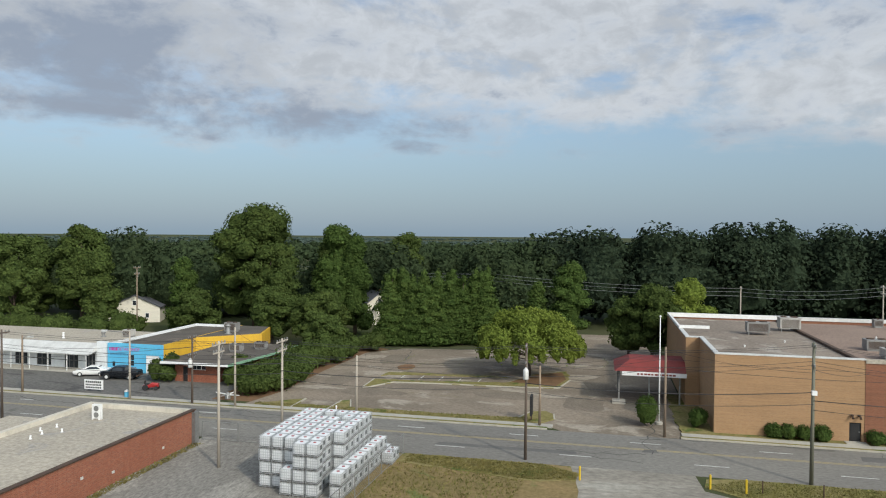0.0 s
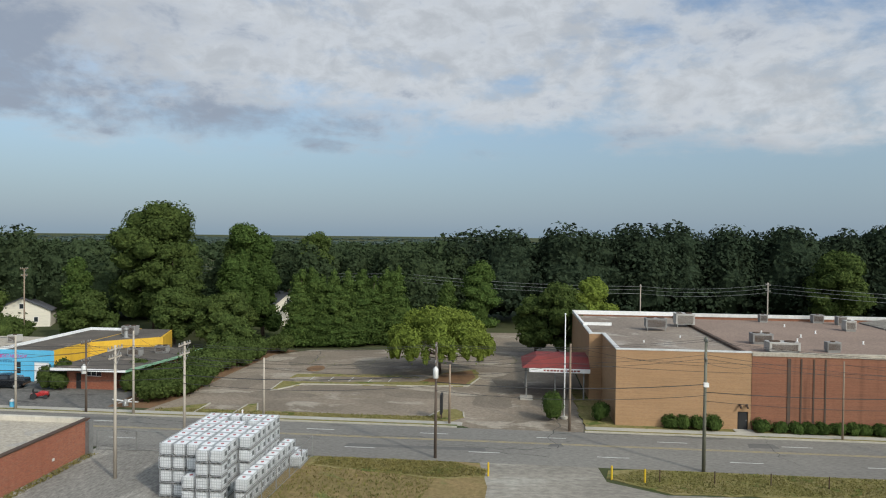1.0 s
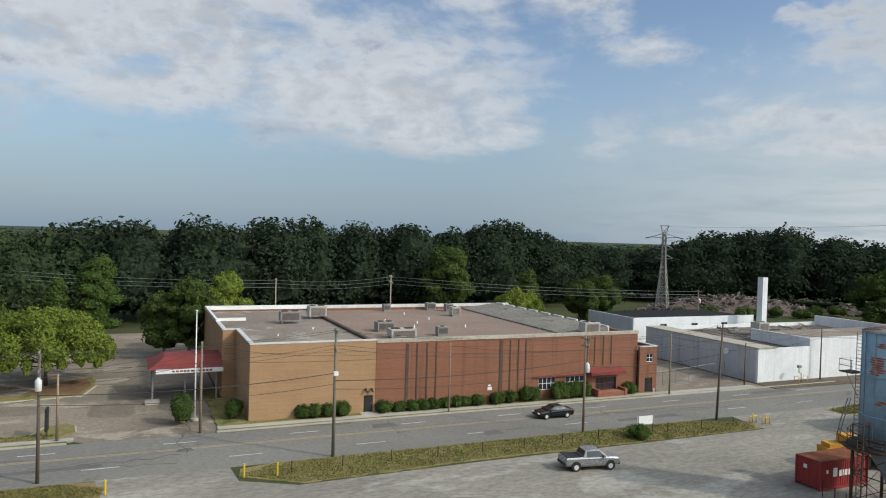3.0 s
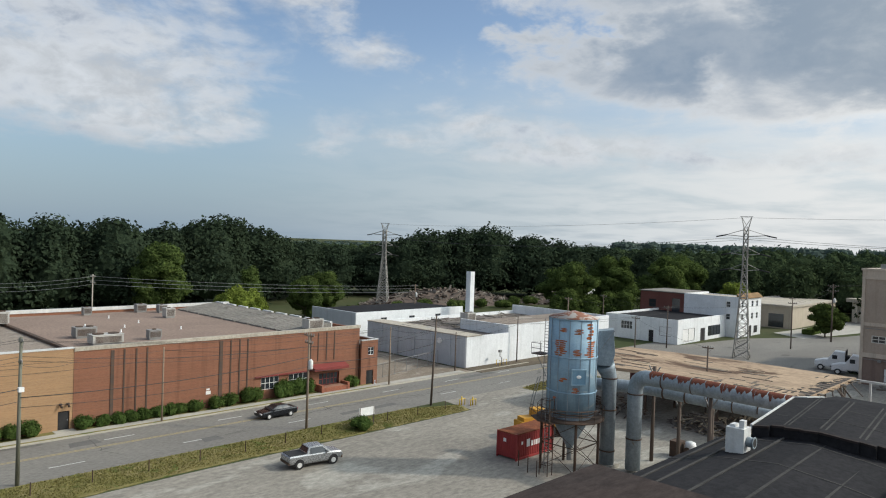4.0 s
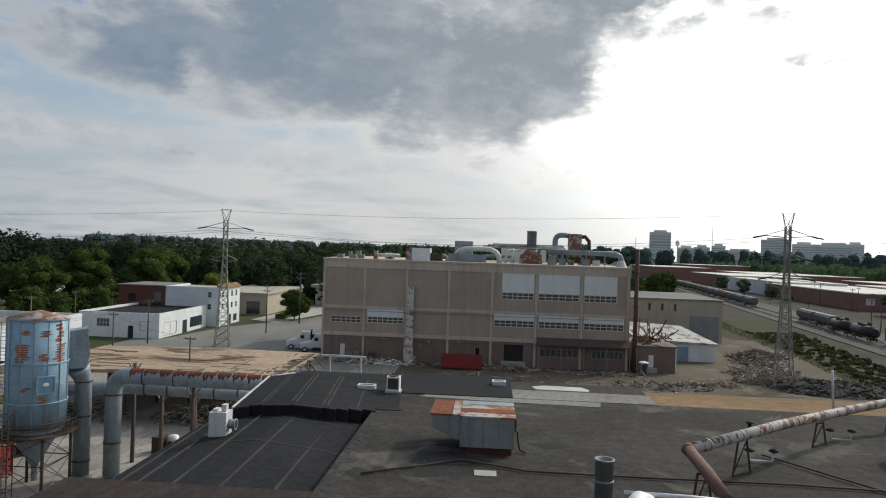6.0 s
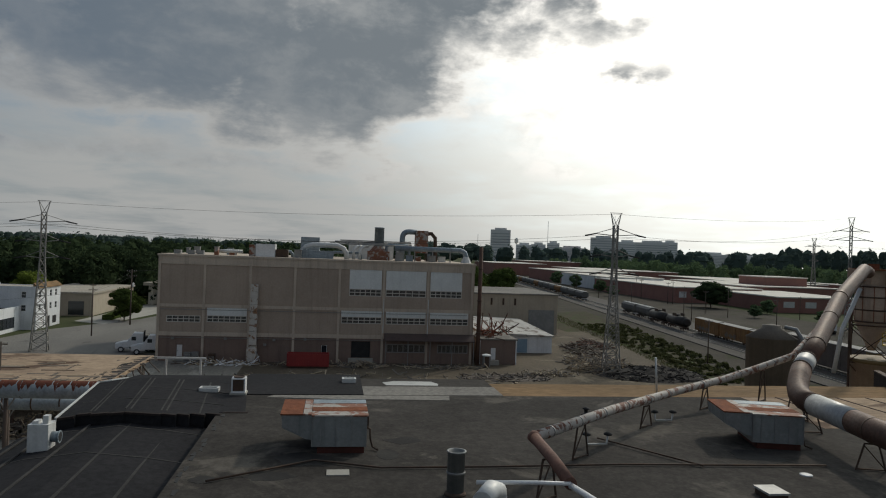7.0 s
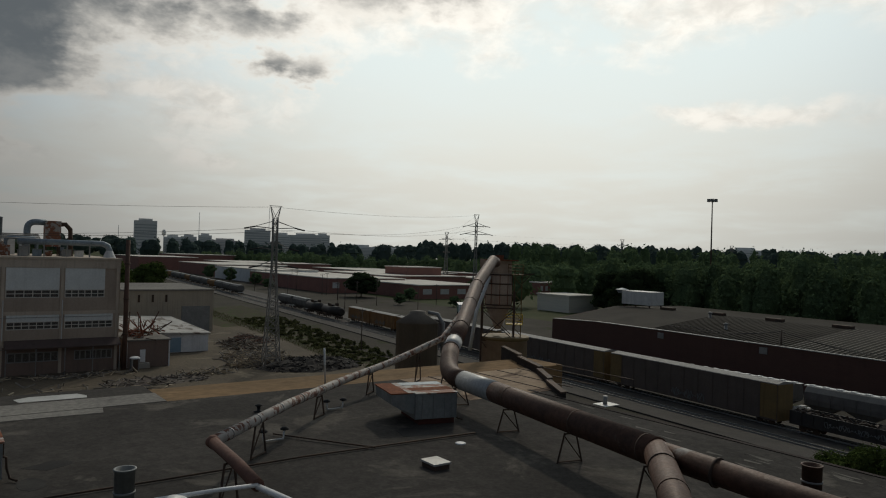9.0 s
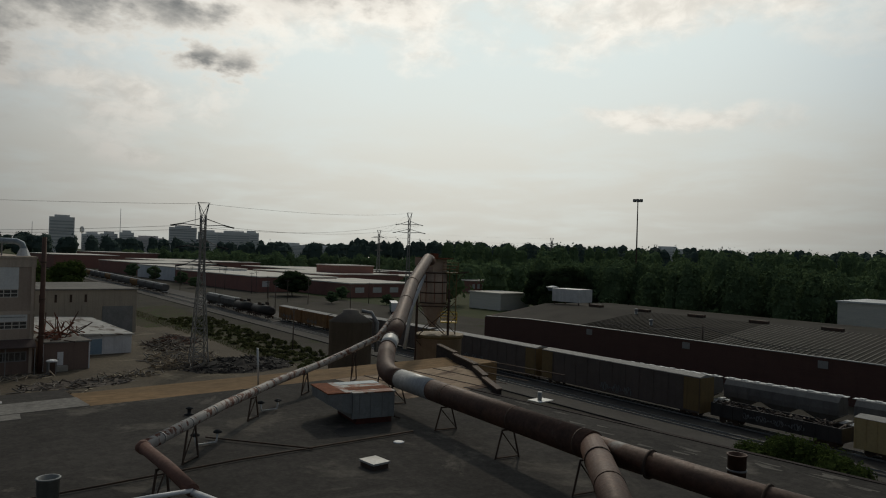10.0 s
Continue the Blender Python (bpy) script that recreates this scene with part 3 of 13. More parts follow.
def make_tree(name, x, y, h, r, shape, material, label, seed, count=2600, size=0.42, category="tree", group=""):
    rng = np.random.default_rng(seed)
    lobes = crown_lobes(rng, h, r, shape)
    t = thing(name, x, y, 0, label, category, group)
    if shape != "bush":
        bm = B()
        top = h * (0.8 if shape != "weep" else 0.55)
        lean = rng.normal(0, 0.02 * h, 2)
        sweep(bm, [(0, 0, -0.1), (lean[0] * 0.3, lean[1] * 0.3, top * 0.4), (lean[0], lean[1], top)], [h * 0.022, h * 0.016, h * 0.004], 8)
        for lx, ly, lz, *_ in lobes[::2]:
            z0 = min(lz * 0.65, top * 0.8)
            s = z0 / top
            sweep(bm, [(lean[0] * s, lean[1] * s, z0), (lx * 0.5, ly * 0.5, (z0 + lz) / 2), (lx, ly, lz)], [h * 0.008, h * 0.005, h * 0.0015], 5)
        part("trunk", bm, BARK, t, local=True)
    leaves = leaf_arrays(rng, lobes, int(count * (1.8 if shape != "bush" else 1.1)), size * 0.75, 0.35 if shape == "weep" else 0.0)
    me = leaf_mesh("crown", np.concatenate([core_arrays(rng, lobes, 3 if shape != "bush" or r > 2 else 2, 0.72 if shape == "weep" else 0.82), leaves]), material)
    o = new("crown" if shape != "bush" else "foliage", me)
    o.parent = t
    return t


def make_woods(name, spots, material, label, seed, leaves, size, lumps=16):
    """Many trees that nobody could count, as one body of leaves: spots of (x, y, height, half width)."""
    rng = np.random.default_rng(seed)
    out = []
    for x, y, h, r in spots:
        lobes = [(x, y, h * 0.42, r * 0.64, r * 0.64, h * 0.39), (x, y, h * 0.69, r * 0.50, r * 0.50, h * 0.27)]
        out.append(core_arrays(rng, lobes, 3 if lumps > 6 else 2, 0.80 if lumps > 6 else 0.88))
        for i in range(lumps):
            t = (i + rng.random()) / lumps
            w = r * rng.uniform(0.18, 0.42)
            q = max(0.0, r * (1.0 - 0.80 * t ** 1.8) - w * 0.6) * rng.uniform(0.65, 1.0)
            a = rng.uniform(0, 6.28)
            lobes.append((x + q * math.cos(a), y + q * math.sin(a), h * (0.12 + 0.80 * t), w, w, min(w, h * 0.14) * rng.uniform(0.75, 1.0)))
        out.append(leaf_arrays(rng, lobes, leaves, size))
    o = new(name, leaf_mesh(name, np.concatenate(out), material))
    return tagged(o, label, "woods", kind="stuff")

# ---------------------------------------------------------------- ground, road and yards
MULCH = surface("brown_mulch", (0.20, 0.12, 0.07), (0.14, 0.09, 0.055), 0.5, 0.95, bump=0.6, grain=6, spec=0.05)
CRACK = surface("dark_tar_seal", (0.075, 0.073, 0.07), (0.10, 0.097, 0.092), 0.5, 0.9, bump=0.1, spec=0.1)
PATCH = surface("newer_asphalt_patch", (0.145, 0.14, 0.133), (0.115, 0.112, 0.108), 0.4, 0.9, bump=0.15, grain=12, spec=0.12)
LOT_STAIN = surface("worn_lot_stain", (0.205, 0.172, 0.135), (0.155, 0.13, 0.104), 0.3, 0.95, bump=0.25, grain=7, spec=0.1, speckle=0.22)
DRAB_WEED = surface("weedy_crack", (0.16, 0.16, 0.07), (0.22, 0.20, 0.10), 0.6, 0.95, bump=0.4, spec=0.05)
ragged = random.Random(12)


def slab(name, pts, z, material, label, lift=0.0):
    bm = B()
    if material in (GRASS, STRAW):
        # a ragged outline where grass gives out
        out = []
        for (xa, ya), (xb, yb) in zip(pts, pts[1:] + pts[:1]):
            n = max(1, min(40, int(math.hypot(xb - xa, yb - ya) / 0.9)))
            for i in range(n):
                j = 0.0 if i == 0 else 0.22
                out.append((xa + (xb - xa) * i / n + ragged.uniform(-j, j), ya + (yb - ya) * i / n + ragged.uniform(-j, j) * (0.0 if abs(yb - ya) < 0.05 and n > 30 else 1.0)))
        pts = out
    prism(bm, pts, -0.05, z)
    return setting(name, bm, material, label)


bm = B()
R_FAR = 4600
ring = [(R_FAR * math.cos(i * math.pi / 24), R_FAR * math.sin(i * math.pi / 24)) for i in range(48)]
prism(bm, ring, -1.0, 0.0)
setting("ground", bm, FIELD, "rough green and brown ground that reaches the horizon")
slab("road", [(-700, 64.2), (128, 64.2), (128, 75.5), (-700, 75.5)], 0.02, ASPHALT, "worn grey asphalt road with faded lane lines")
slab("road_crossing", [(127, 75.5), (127, 38), (200, 26), (330, 6), (330, 24), (200, 52), (172, 66), (146, 70), (146, 75.5)], 0.024, ASPHALT, "wide worn grey asphalt crossing")
slab("pavement_lot", [(-42.5, 77.4), (-6, 77.4), (-4, 75.5), (8, 75.5), (10, 79), (10, 150), (-8, 150), (-14, 128), (-22, 124.7), (-35, 122.4), (-40, 116.5), (-40.9, 99.5), (-40.9, 85)], 0.012, OLD_LOT, "cracked empty parking lot of stained asphalt")
slab("ground_thicket", [(-47.5, 79), (-41.5, 79), (-40.9, 85), (-40.9, 99.5), (-40, 116.5), (-37, 121), (-44, 124), (-48, 104)], 0.011, MULCH, "bare brown earth under the thicket")
slab("pavement_west_lot", [(-140, 77), (-46, 77), (-46, 110), (-140, 110)], 0.010, DARK_LOT, "dark asphalt forecourt before the shops")
slab("pavement_yard", [(-39.5, 20), (-22, 20), (-20, 64.2), (-39.5, 64.2)], 0.014, YARD, "grey asphalt yard beside the brick building")
slab("ground_straw", [(-24, 30), (-1.6, 30), (-1.0, 42), (-1.2, 51), (-1.2, 58.5), (-2.2, 61), (-2.2, 64.15), (-20, 64.15)], 0.010, STRAW, "straw-coloured dry grass beside the road")
slab("pavement_gravel", [(-3, 16), (140, 16), (140, 38), (127, 46), (127, 64.2), (67, 64.2), (66.3, 58.7), (30, 58.6), (13, 58.0), (8.5, 60.5), (8.2, 64.2), (-2.5, 64.2), (-1.6, 58)], 0.016, GRAVEL, "pale worn gravel yard")
slab("ground_verge", [(8.6, 61.4), (13.5, 58.2), (30, 59.0), (66.0, 58.9), (67, 61.5), (60, 64.1), (12, 64.1), (9, 63.4)], 0.06, GRASS, "long strip of rough grass between road and yard")
slab("ground_north_verge", [(-18, 61.5), (-6, 59.5), (-1.9, 60.3), (-1.6, 62.2), (-5, 64.1), (-18, 64.1)], 0.05, GRASS, "rough grass beside the road")
slab("ground_corner_verge", [(82, 60.5), (98, 58), (100, 62), (88, 64), (82, 63)], 0.05, GRASS, "small patch of grass at the yard corner")
slab("ground_yard", [(52, -70), (300, -70), (300, 10), (131, 33), (96, 20), (52, 20)], 0.013, DIRT, "bare dirt yard with tracks and litter")
slab("ground_rail", [(-300, -135), (700, -210), (700, -125), (200, -70), (-300, -62)], 0.011, RAIL_DIRT, "brown rail yard ground")
slab("ground_bank", [(116, -67.5), (122.6, -71.5), (145.5, -75.6), (182, -82.7), (238, -93), (262, -96), (252, -80), (205, -63), (190, -64), (192, -72), (160, -68), (128, -64)][::-1], 0.03, surface("railway_bank_grass", (0.056, 0.052, 0.032), (0.078, 0.066, 0.043), 0.2, 0.95, bump=0.8, grain=4, spot=(0.055, 0.075, 0.026), spot_size=0.25, spot_amount=0.45, spec=0.05, speckle=0.2), "rough green and yellow grass on the railway bank")
slab("pavement_sidewalk", [(-120, 76.3), (-5, 76.3), (-5, 77.4), (-120, 77.4)], 0.15, CONCRETE, "pale concrete pavement behind the kerb")
slab("pavement_sidewalk_east", [(8.4, 76.2), (84, 76.2), (84, 77.4), (8.4, 77.4)], 0.15, CONCRETE, "pale concrete pavement before the brick works")
slab("kerb", [(-120, 75.5), (-5.5, 75.5), (-5.5, 75.75), (-120, 75.75)], 0.15, KERB, "weathered yellowish concrete kerb")
slab("kerb_east", [(8.2, 75.5), (100, 75.5), (100, 75.75), (8.2, 75.75)], 0.15, KERB, "weathered yellowish concrete kerb")
slab("ground_kerb_grass", [(-120, 75.75), (-5.5, 75.75), (-5.5, 76.3), (-120, 76.3)], 0.14, GRASS, "narrow strip of grass behind the kerb")
slab("ground_kerb_grass_east", [(8.2, 75.75), (66, 75.75), (66, 76.2), (8.2, 76.2)], 0.14, GRASS, "narrow strip of grass behind the kerb")
slab("ground_lawn", [(8.4, 77.4), (66, 77.4), (66, 78.6), (12, 78.6), (12, 96), (8.4, 96)], 0.14, GRASS, "thin lawn along the brick works")
slab("ground_lot_verge", [(-41.5, 77.4), (-6.5, 77.4), (-5.0, 79.8), (-5.2, 82.0), (-6.2, 83.3), (-7.8, 82.8), (-9.0, 79.6), (-17.8, 79.2), (-29.2, 79.4), (-30.4, 82.7), (-31.4, 82.0), (-31.5, 79.3), (-36.0, 79.3), (-36.1, 82.0), (-38.5, 80.3)], 0.10, GRASS, "grass strip along the parking lot")
slab("pavement_apron", [(66.2, 75.75), (86, 75.75), (86, 100), (72, 100), (66.2, 92)], 0.013, OLD_LOT, "dark cracked drive between the buildings")
slab("pavement_white_front", [(86, 74.3), (130, 73), (130, 78.4), (86, 78.4)], 0.10, DIRT, "sandy strip before the white building")
slab("ground_island", [(-31.4, 90.1), (-30.6, 90.4), (-28.3, 94.2), (-22.2, 94.8), (-12.2, 95.3), (-5.5, 96.3), (-4.2, 102), (-5.0, 108.2), (-9.3, 105.1), (-12.6, 98.0), (-24.7, 96.1), (-31.6, 95.6)], 0.11, GRASS, "grassy kerbed island in the parking lot")
slab("ground_island_strip", [(-31.3, 97.9), (-30.6, 99.0), (-23.5, 100.3), (-13.0, 101.2), (-14.8, 102.4), (-31.0, 100.9)], 0.11, GRASS, "narrow grass strip in the parking lot")
slab("ground_mulch", [(-12.3, 98.4), (-6.0, 97.2), (-4.8, 102), (-5.6, 107), (-9.2, 104.6)], 0.13, MULCH, "brown mulch bed under the spreading tree")
slab("ground_round_island", [(-29.6 + 1.35 * math.cos(i * 0.524), 105.5 + 2.1 * math.sin(i * 0.524)) for i in range(12)], 0.10, MULCH, "bare brown kerbed island in the parking lot")
for xa, ya, xb, yb in ((-31.4, 90.1, -30.6, 90.4), (-30.6, 90.4, -28.3, 94.2), (-28.3, 94.2, -22.2, 94.8), (-22.2, 94.8, -12.2, 95.3), (-12.2, 95.3, -5.5, 96.3), (-5.5, 96.3, -4.2, 102), (-31.4, 90.1, -31.6, 95.6),
                       (-36.1, 77.6, -36.1, 82.0), (-31.5, 77.6, -31.4, 82.0), (-29.2, 79.4, -30.4, 82.7), (-9.0, 79.6, -7.8, 82.8), (-5.0, 79.8, -5.2, 82.0)):
    q = math.hypot(xb - xa, yb - ya)
    nx, ny = -(yb - ya) / q * 0.09, (xb - xa) / q * 0.09
    bm = B()
    prism(bm, [(xa - nx, ya - ny), (xb - nx, yb - ny), (xb + nx, yb + ny), (xa + nx, ya + ny)], 0.0, 0.15)
    setting("kerb_island", bm, KERB, "weathered concrete kerb of a parking island", "kerb")


def stripe(x0, x1, y, w, material, label, z=0.026):
    bm = B()
    box(bm, x0, y - w / 2, 0.0, x1, y + w / 2, z)
    return setting("trim_road_line", bm, material, label, "road line")


stripe(-260, 122, 70.75, 0.12, YELLOW_PAINT, "faded yellow road centre line")
stripe(-260, 122, 71.05, 0.12, YELLOW_PAINT, "faded yellow road centre line")
for i in range(-14, 10):
    stripe(12.2 * i + 8.5, 12.2 * i + 11.5, 67.3, 0.12, WHITE_PAINT, "worn white lane dash")
    stripe(12.2 * i + 3.0, 12.2 * i + 6.0, 73.0, 0.12, WHITE_PAINT, "worn white lane dash")


# stall lines, sealed cracks and patches
for x0 in (-25.4, -22.5, -19.7, -16.9, -28.2):
    bm = B(); prism(bm, [(x0 - 0.06, 97.2), (x0 + 0.06, 97.2), (x0 + 0.18, 99.9), (x0 + 0.06, 99.9)], 0.0, 0.018)
    setting("trim_stall_line", bm, WHITE_PAINT, "worn white parking stall line", "road line")
rc = random.Random(21)


def crack(x, y, ang, length, w, z, material, label, name="trim_crack"):
    """A wandering thin line on the paving."""
    pts, a = [], ang
    n = max(3, int(length / 0.9))
    for i in range(n + 1):
        pts.append((x, y))
        a = ang + rc.uniform(-0.5, 0.5)
        x, y = x + math.cos(a) * length / n, y + math.sin(a) * length / n
    bm = B()
    left = [(p[0] - math.sin(ang) * w * rc.uniform(0.5, 1.0), p[1] + math.cos(ang) * w * rc.uniform(0.5, 1.0)) for p in pts]
    vs = [(bm.verts.new((p[0], p[1], z)), bm.verts.new((q[0], q[1], z))) for p, q in zip(pts, left)]
    for (a0, b0), (a1, b1) in zip(vs, vs[1:]):
        bm.faces.new((a0, a1, b1, b0))
    return setting(name, bm, material, label, "crack")


for i in range(26):
    crack(rc.uniform(-39, 4), rc.uniform(84, 121), rc.choice([0.05, 0.1, 1.5, 1.6, 0.7]) + rc.uniform(-0.2, 0.2), rc.uniform(5, 16), rc.uniform(0.08, 0.22), 0.019, rc.choice([CRACK, DRAB_WEED, DRAB_WEED]), "weedy crack in the old lot")
for i in range(34):
    crack(rc.uniform(-110, 118), rc.uniform(64.8, 75), rc.choice([0.0, 0.02, 1.57]) + rc.uniform(-0.1, 0.1), rc.choice([2.2, 5, 9, 16]), rc.uniform(0.06, 0.16), 0.030, CRACK, "dark sealed crack in the road")
for x0, y0, w, d in ((-16, 67.6, 14, 1.0), (24, 72.2, 3, 1.6), (52, 66.4, 9, 1.1), (-48, 73.4, 6, 1.2), (80, 72.8, 8, 1.3), (4, 70.0, 1.6, 1.1), (34.6, 66.2, 2.2, 1.5), (-78, 67.0, 10, 1.4), (96, 67.5, 6, 1.6)):
    bm = B(); prism(bm, [(x0, y0), (x0 + w, y0 + 0.1), (x0 + w - 0.2, y0 + d), (x0 + 0.3, y0 + d - 0.15)], 0.0, 0.0285)
    setting("trim_road_patch", bm, PATCH, "darker asphalt patch in the road", "road patch")
for x0, y0, rx, ry in ((-30, 88, 5, 2.4), (-22, 92, 6, 1.6), (-12, 90, 4, 2), (-33, 112, 3, 5), (-18, 112, 7, 3), (0, 100, 2.4, 7), (-2, 88, 3, 4), (-36, 95, 2.2, 5)):
    bm = B(); prism(bm, [(x0 + rx * rc.uniform(0.7, 1.15) * math.cos(j * 0.4833), y0 + ry * rc.uniform(0.7, 1.15) * math.sin(j * 0.4833)) for j in range(13)], 0.0, 0.0165)
    setting("trim_lot_stain", bm, LOT_STAIN, "dark worn patch in the old lot", "stain")

# ---------------------------------------------------------------- walls, windows and doors
def wbox(bm, axis, plane, a0, a1, d0, d1, z0, z1):
    """A box on a wall: a along the wall, d inwards from its face (axis 'y': the wall runs along x and looks to -y; 'x': it runs along y and looks to -x)."""
    if axis == "y":
        box(bm, min(a0, a1), plane + min(d0, d1), z0, max(a0, a1), plane + max(d0, d1), z1)
    else:
        box(bm, plane + min(d0, d1), min(a0, a1), z0, plane + max(d0, d1), max(a0, a1), z1)


def holed_wall(bm, axis, plane, a0, a1, z0, z1, th, holes=()):
    """A wall with thickness and openings right through it, one welded sheet: holes of (a0, a1, z0, z1)."""
    a0, a1 = min(a0, a1), max(a0, a1)
    us = sorted({a0, a1, *[h for q in holes for h in q[:2] if a0 < h < a1]})
    vs = sorted({z0, z1, *[h for q in holes for h in q[2:] if z0 < h < z1]})
    made = {}

    def vert(i, j, side):
        if (i, j, side) not in made:
            p = plane + th * side
            made[i, j, side] = bm.verts.new((us[i], p, vs[j]) if axis == "y" else (p, us[i], vs[j]))
        return made[i, j, side]

    def solid(i, j):
        if not (0 <= i < len(us) - 1 and 0 <= j < len(vs) - 1):
            return False
        u, v = (us[i] + us[i + 1]) / 2, (vs[j] + vs[j + 1]) / 2
        return not any(min(q[:2]) < u < max(q[:2]) and q[2] < v < q[3] for q in holes)

    for i in range(len(us) - 1):
        for j in range(len(vs) - 1):
            if not solid(i, j):
                continue
            ring = [(i, j), (i + 1, j), (i + 1, j + 1), (i, j + 1)]
            bm.faces.new([vert(*q, 0) for q in ring])
            bm.faces.new([vert(*q, 1) for q in ring[::-1]])
            for (p, q), nb in zip(zip(ring, ring[1:] + ring[:1]), ((i, j - 1), (i + 1, j), (i, j + 1), (i - 1, j))):
                if not solid(*nb):
                    bm.faces.new([vert(*p, 0), vert(*p, 1), vert(*q, 1), vert(*q, 0)])
    bmesh.ops.recalc_face_normals(bm, faces=bm.faces)


def window(parent, axis, plane, a0, a1, z0, z1, nx=1, nz=1, frame=None, pane=None, depth=0.12, bar=0.06, label="", name="window"):
    """Frame and glazing bars, with a pane under it."""
    a0, a1 = min(a0, a1), max(a0, a1)
    bm = B()
    us, vs = [a0, a0 + bar, a1 - bar, a1], [z0, z0 + bar, z1 - bar, z1]
    for i in range(3):
        for j in range(3):
            if (i, j) != (1, 1):
                wbox(bm, axis, plane, us[i], us[i + 1], depth - 0.05, depth + 0.05, vs[j], vs[j + 1])
    bmesh.ops.remove_doubles(bm, verts=bm.verts, dist=0.0005)
    w = part(name, bm, frame or WHITE, parent, label)
    for i in range(1, nx):
        c = a0 + bar / 2 + (a1 - a0 - bar) * i / nx
        bm = B(); wbox(bm, axis, plane, c - bar / 2, c + bar / 2, depth - 0.047, depth + 0.047, z0 + bar, z1 - bar)
        part("glazing_bar", bm, frame or WHITE, w)
    for i in range(1, nz):
        c = z0 + bar / 2 + (z1 - z0 - bar) * i / nz
        bm = B(); wbox(bm, axis, plane, a0 + bar, a1 - bar, depth - 0.043, depth + 0.043, c - bar / 2, c + bar / 2)
        part("glazing_bar", bm, frame or WHITE, w)
    bm = B()
    wbox(bm, axis, plane, a0 + 0.01, a1 - 0.01, depth - 0.008, depth + 0.008, z0 + 0.01, z1 - 0.01)
    part("pane", bm, pane or GLASS, w)
    return w


def door(parent, axis, plane, a0, a1, z0, z1, material, depth=0.1, label="", panels=1, name="door"):
    a0, a1 = min(a0, a1), max(a0, a1)
    bm = B()
    wbox(bm, axis, plane, a0, a1, depth, depth + 0.06, z0, z1)
    for i in range(panels):
        u0, u1 = a0 + (a1 - a0) * i / panels, a0 + (a1 - a0) * (i + 1) / panels
        wbox(bm, axis, plane, u0 + 0.1, u1 - 0.1, depth - 0.02, depth + 0.01, z0 + 0.2, z1 - 0.15)
    d = part(name, bm, material, parent, label)
    bm = B()
    wbox(bm, axis, plane, a1 - 0.16, a1 - 0.08, depth - 0.1, depth - 0.02, z0 + 0.95, z0 + 1.08)
    part("handle", bm, GREY_STEEL, d)
    return d


def words(text, axis, plane, a, z, size, material, parent, label="", depth=0.012, align="CENTER"):
    """Raised lettering on a wall."""
    c = bpy.data.curves.new("lettering", "FONT")
    c.body, c.size, c.extrude, c.align_x, c.align_y = text, size, depth, align, "CENTER"
    c.materials.append(material)
    o = new("lettering", c)
    o.parent = parent
    off = base_of(parent)
    if axis == "y":
        o.matrix_local = Matrix.Translation(Vector((a, plane, z)) - off) @ pose(0, 0, 0, 90, 0, 0)
    else:
        o.matrix_local = Matrix.Translation(Vector((plane, a, z)) - off) @ pose(0, 0, 0, 90, 0, -90)
    return tagged(o, label)


def bars(axis, plane, a0, a1, z0, z1, n, material, parent, label="", name="lettering", seed=1):
    """A line of writing as plain bars."""
    r = random.Random(seed)
    bm = B()
    a = a0
    step = (a1 - a0) / n
    for i in range(n):
        wbox(bm, axis, plane, a0 + step * i, a0 + step * (i + r.uniform(0.6, 0.85)), -0.015, 0.0, z0, z1 - (z1 - z0) * r.choice([0, 0, 0.2]))
    return part(name, bm, material, parent, label)


DULL_UNIT = surface("dull_unit_casing", (0.50, 0.485, 0.45), (0.38, 0.37, 0.345), 0.6, 0.65, 0.15, 0.1, streak=0.35, spot=(0.28, 0.20, 0.15), spot_size=0.9, spot_amount=0.3)
GREY_UNIT = surface("grey_unit_casing", (0.30, 0.295, 0.285), (0.22, 0.215, 0.205), 0.6, 0.65, 0.15, 0.1, streak=0.35, spot=(0.20, 0.14, 0.11), spot_size=0.9, spot_amount=0.3)


